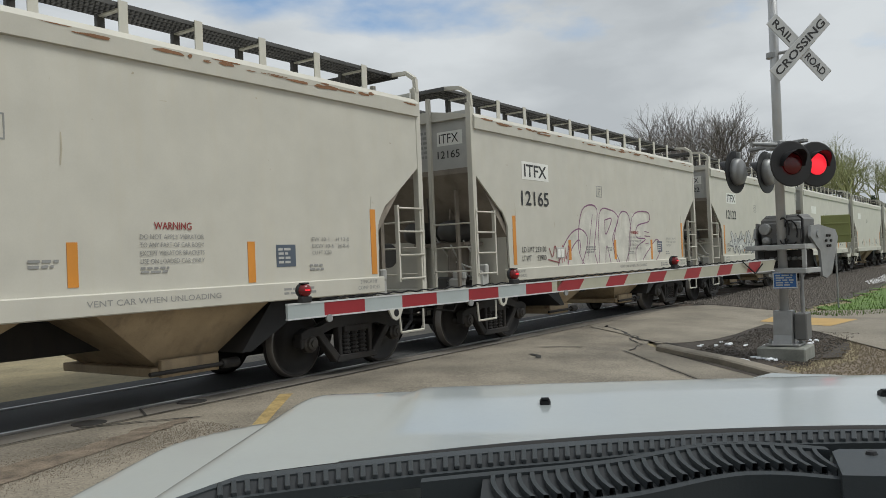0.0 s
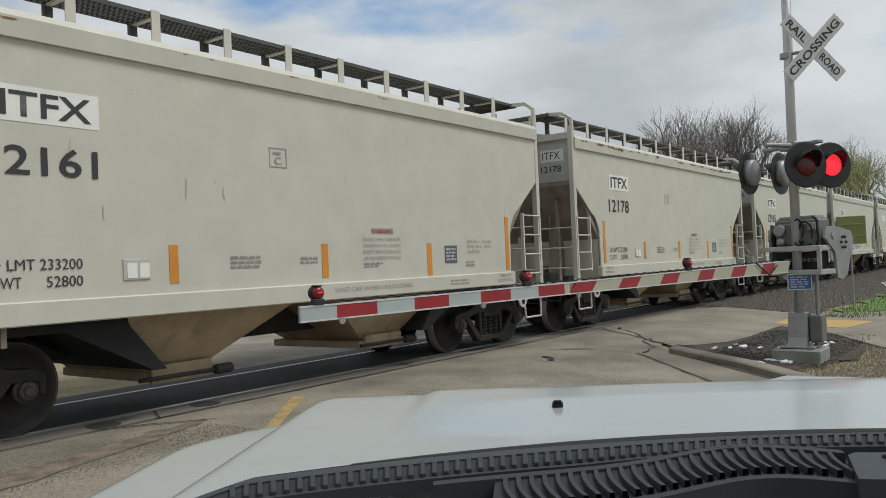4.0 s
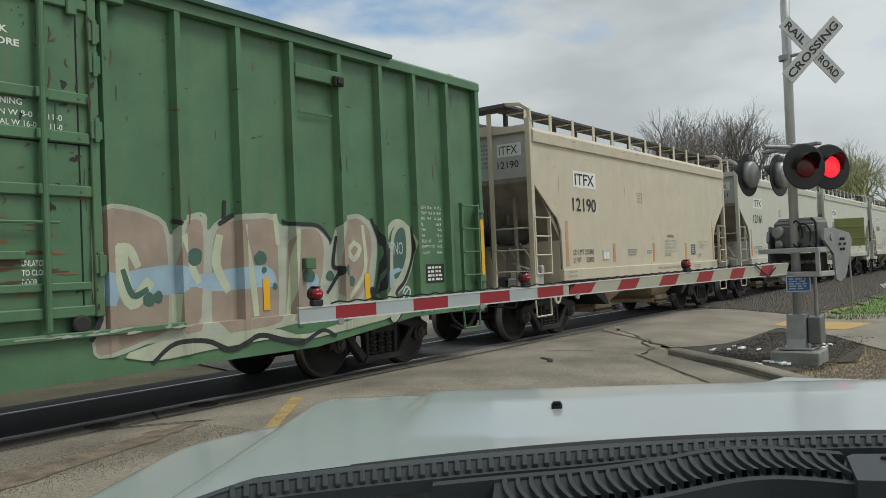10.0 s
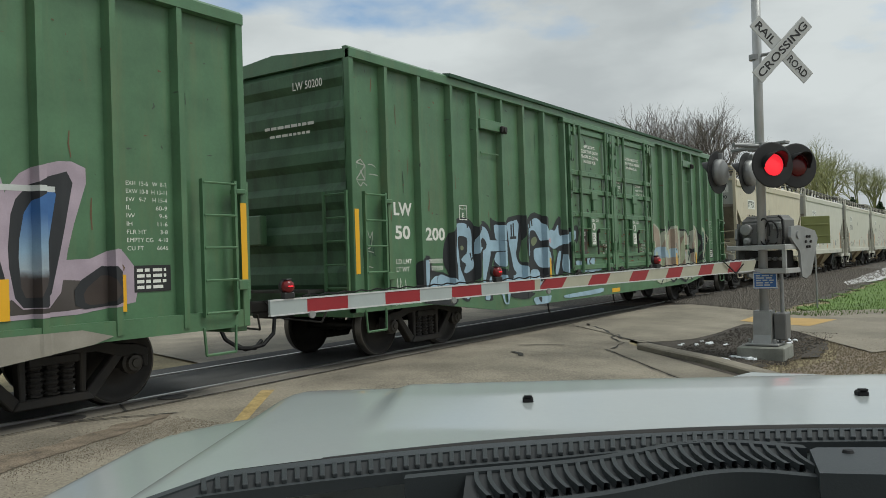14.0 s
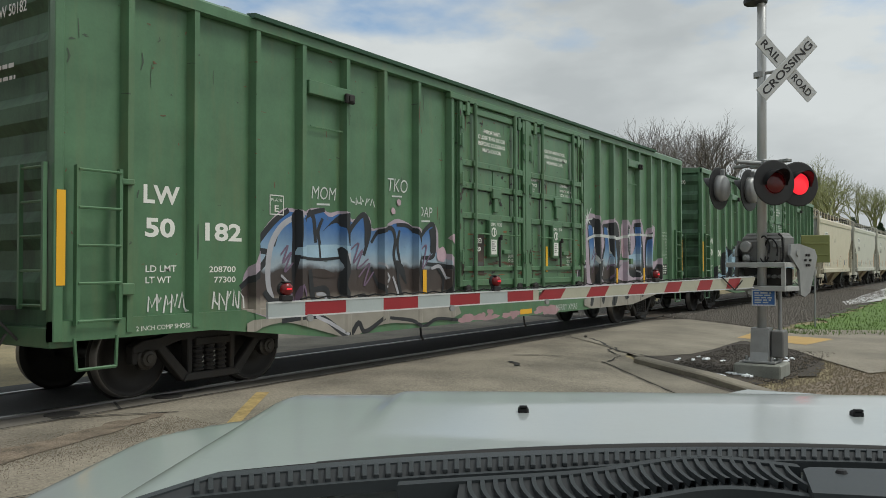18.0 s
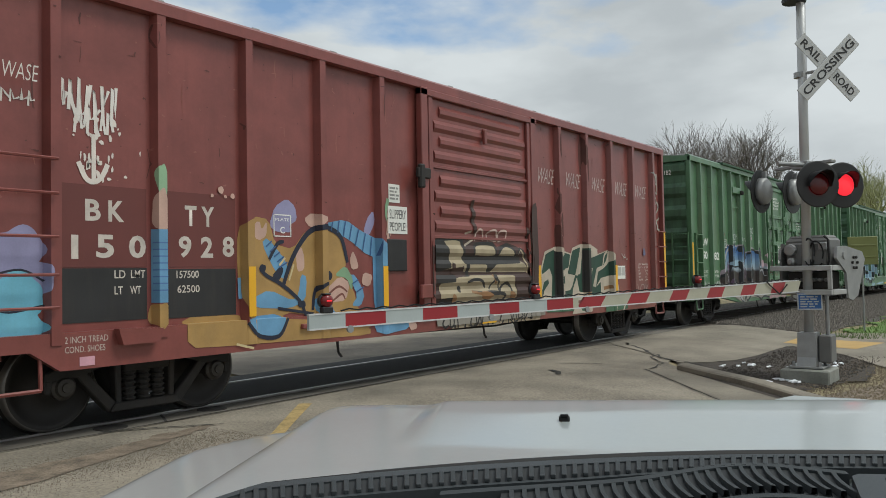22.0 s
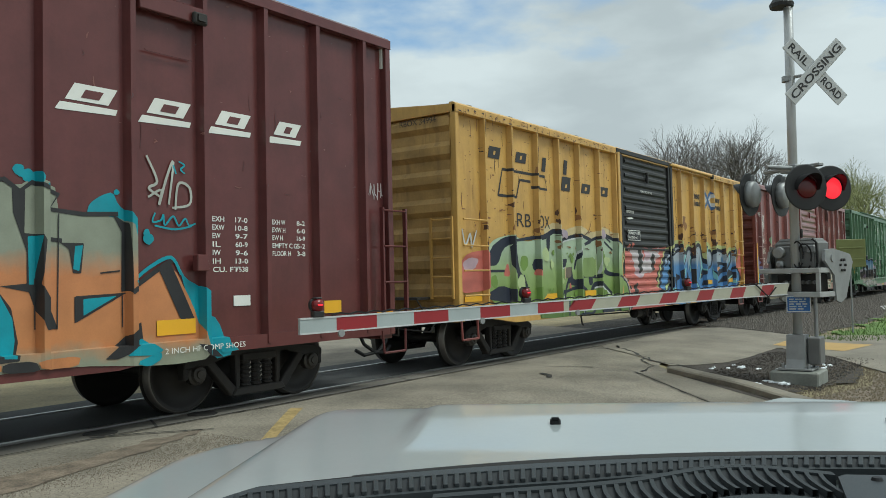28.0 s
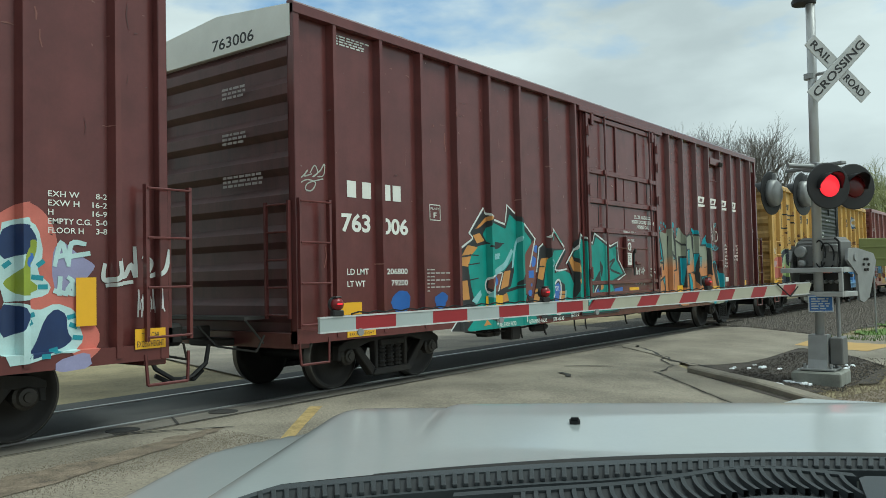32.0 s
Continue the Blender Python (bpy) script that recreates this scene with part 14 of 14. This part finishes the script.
# ---- trees and the far side ----
def bare_tree(x, y, height, seed, material, label, spread=0.55, depth=7):
    rnd = random.Random(seed)
    t = thing("tree", label, "tree", "bare trees", m=pose(x, y, ground_z(x, y) - 0.05))
    trunk, crown = bmesh.new(), bmesh.new()

    def grow(p, d, length, r, level):
        bend = Vector((rnd.uniform(-1, 1), rnd.uniform(-1, 1), rnd.uniform(-0.2, 0.6))) * 0.18
        mid = p + d * length * 0.5
        d2 = (d + bend).normalized()
        q = mid + d2 * length * 0.5
        bm = trunk if level < 2 else crown
        sides = 7 if level < 2 else 3
        rod(bm, p, mid, r, sides, r * 0.86)
        rod(bm, mid, q, r * 0.86, sides, r * 0.7)
        if level >= depth:
            return
        n = 3 if level < 5 else 2
        for k in range(n + (1 if level in (1, 2) else 0)):
            a = rnd.uniform(0, 6.28)
            o = d2.orthogonal().normalized()
            o = Matrix.Rotation(a, 3, d2) @ o
            nd = (d2 + o * rnd.uniform(0.35, 1.0) * spread * 1.5 + Vector((0, 0, 0.12))).normalized()
            grow(q - d2 * length * rnd.uniform(0, 0.35), nd, length * rnd.uniform(0.62, 0.82), max(r * 0.56, 0.005), level + 1)
    grow(Vector((0, 0, 0)), Vector((rnd.uniform(-0.05, 0.05), rnd.uniform(-0.05, 0.05), 1)), height * 0.27, height * 0.022, 0)
    part("trunk", trunk, M_BARK, t)
    part("crown", crown, material, t)
    return t


bare_tree(58, 21.0, 15.0, 1, M_BARK, "bare grey tree with fine twigs behind the railway")
bare_tree(62, 25.2, 14.6, 2, M_BARK, "bare grey tree with fine twigs behind the railway")
bare_tree(66, 21.5, 15.0, 6, M_BARK, "bare spreading tree behind the railway")
bare_tree(58, 16.8, 14.6, 4, M_BARK, "bare spreading tree behind the railway")
bare_tree(84, 11.8, 15.0, 5, M_BUD, "budding olive-green tree beside the railway line")
bare_tree(118, 12.2, 17.0, 8, M_BUD, "budding olive-green tree beside the railway line")
bare_tree(96, 15.6, 15.0, 9, M_BUD, "budding olive-green tree beside the railway line", depth=6)
bare_tree(24, 48, 9.0, 11, M_BARK, "bare tree near the low warehouse", depth=6)
bare_tree(31, 52, 8.0, 12, M_BARK, "bare tree near the low warehouse", depth=6)
bare_tree(12, 50, 9.0, 13, M_BARK, "bare tree near the low warehouse", depth=6)

wh = thing("warehouse", "low pale green metal-clad warehouse beyond the crossing", "warehouse", m=pose(24, 46, -0.1))
part("wall", one(-26, 16, 0, 12, 0, 2.9), M_WALLGREEN, wh)
part("roof", prism(bmesh.new(), [(-0.4, 2.85), (-0.4, 3.0), (6, 3.9), (12.4, 3.0), (12.4, 2.85)], -26.4, 16.4, axis=0), M_ROOFGREY, wh)
for k in range(42):
    part("cladding_rib", one(-25.9 + k, -25.84 + k, -0.03, 0.0, 0.1, 2.85), M_WALLGREEN, wh)
for k, x in enumerate((-20, -9, 2, 11)):
    part("door", one(x, x + (2.6 if k % 2 else 1.0), -0.06, 0.0, 0, 2.2), M_ROOFGREY if k % 2 else M_GLASS, wh)
hs = thing("house", "small house with a grey gabled roof far behind", "house", m=pose(40, 62, -0.1))
part("wall", one(-5, 5, 0, 8, 0, 3.4), M_SIGNWHITE, hs)
part("roof", prism(bmesh.new(), [(-5.5, 3.3), (0, 7.0), (5.5, 3.3)], -0.5, 8.5), M_ROOFGREY, hs)
for x in (-3.2, 1.4):
    wdw = part("window", one(x, x + 1.4, -0.05, 0.02, 1.1, 2.5), M_SIGNWHITE, hs)
    part("pane", one(x + 0.08, x + 1.32, -0.07, -0.05, 1.18, 2.42), M_GLASS, wdw)
bush = mat("evergreen_foliage", (0.035, 0.06, 0.025), 0.9, var=0.4, scale=2)
for k, (x, y, r, h) in enumerate(((95, 9.5, 4.0, 6.0), (110, 14, 5.0, 7.5), (90, 3.0, 3.5, 5.0))):
    rnd2 = random.Random(k)
    e = thing("evergreen_tree", "dark evergreen tree far along the line", "tree", "evergreens", m=pose(x, y, -0.15))
    part("trunk", rod(bmesh.new(), (0, 0, 0), (0, 0, h * 0.8), 0.2, 8, 0.05), M_BARK, e)
    me, v, f = bpy.data.meshes.new("crown"), [], []
    for _ in range(3500):
        u = rnd2.random() ** 0.7
        z = h * (0.12 + 0.88 * (1 - u))
        rad = r * u * rnd2.uniform(0.3, 1.05) * 0.62
        a = rnd2.uniform(0, 6.28)
        p = Vector((rad * math.cos(a), rad * math.sin(a), z))
        b = len(v)
        for _k in range(3):
            v.append(p + Vector((rnd2.uniform(-0.22, 0.22), rnd2.uniform(-0.22, 0.22), rnd2.uniform(-0.15, 0.15))))
        f.append((b, b + 1, b + 2))
    me.from_pydata(v, [], f)
    me.materials.append(bush)
    ob = new("crown", me)
    ob.parent = e


# ---- what moves ----
def motions():
    for k, ob in enumerate(ADDED_ROTORS):
        a, b, t = (178, 0, 0.003) if k == 0 else (0, 178, 0.003)
        rows = [(0.0, pose(0, -0.04, 0, 0, 0, a))]
        while t < END - 0.1:
            at = max(int(t * FPS), 1)
            rows += [((at + j) / FPS, pose(0, -0.04, 0, 0, 0, a + (b - a) * j / 2)) for j in range(3)]
            a, b, t = b, a, t + FLASH
        walk(ob, rows + [(END, pose(0, -0.04, 0, 0, 0, a))])
    steps = [0.5 * k for k in range(65)]
    fine = [0.15 * k for k in range(214)] + [END]
    for c, x in CARS:
        walk(c, [(t, pose(x + rolled(t), YC, 0)) for t in steps])
        for ob in c.children:
            if ob.name.startswith("wheelset"):
                a = ob["axle"]
                walk(ob, [(t, pose(a, 0, WHEEL_R, 0, math.degrees(rolled(t) / WHEEL_R), 0)) for t in fine])


motions()
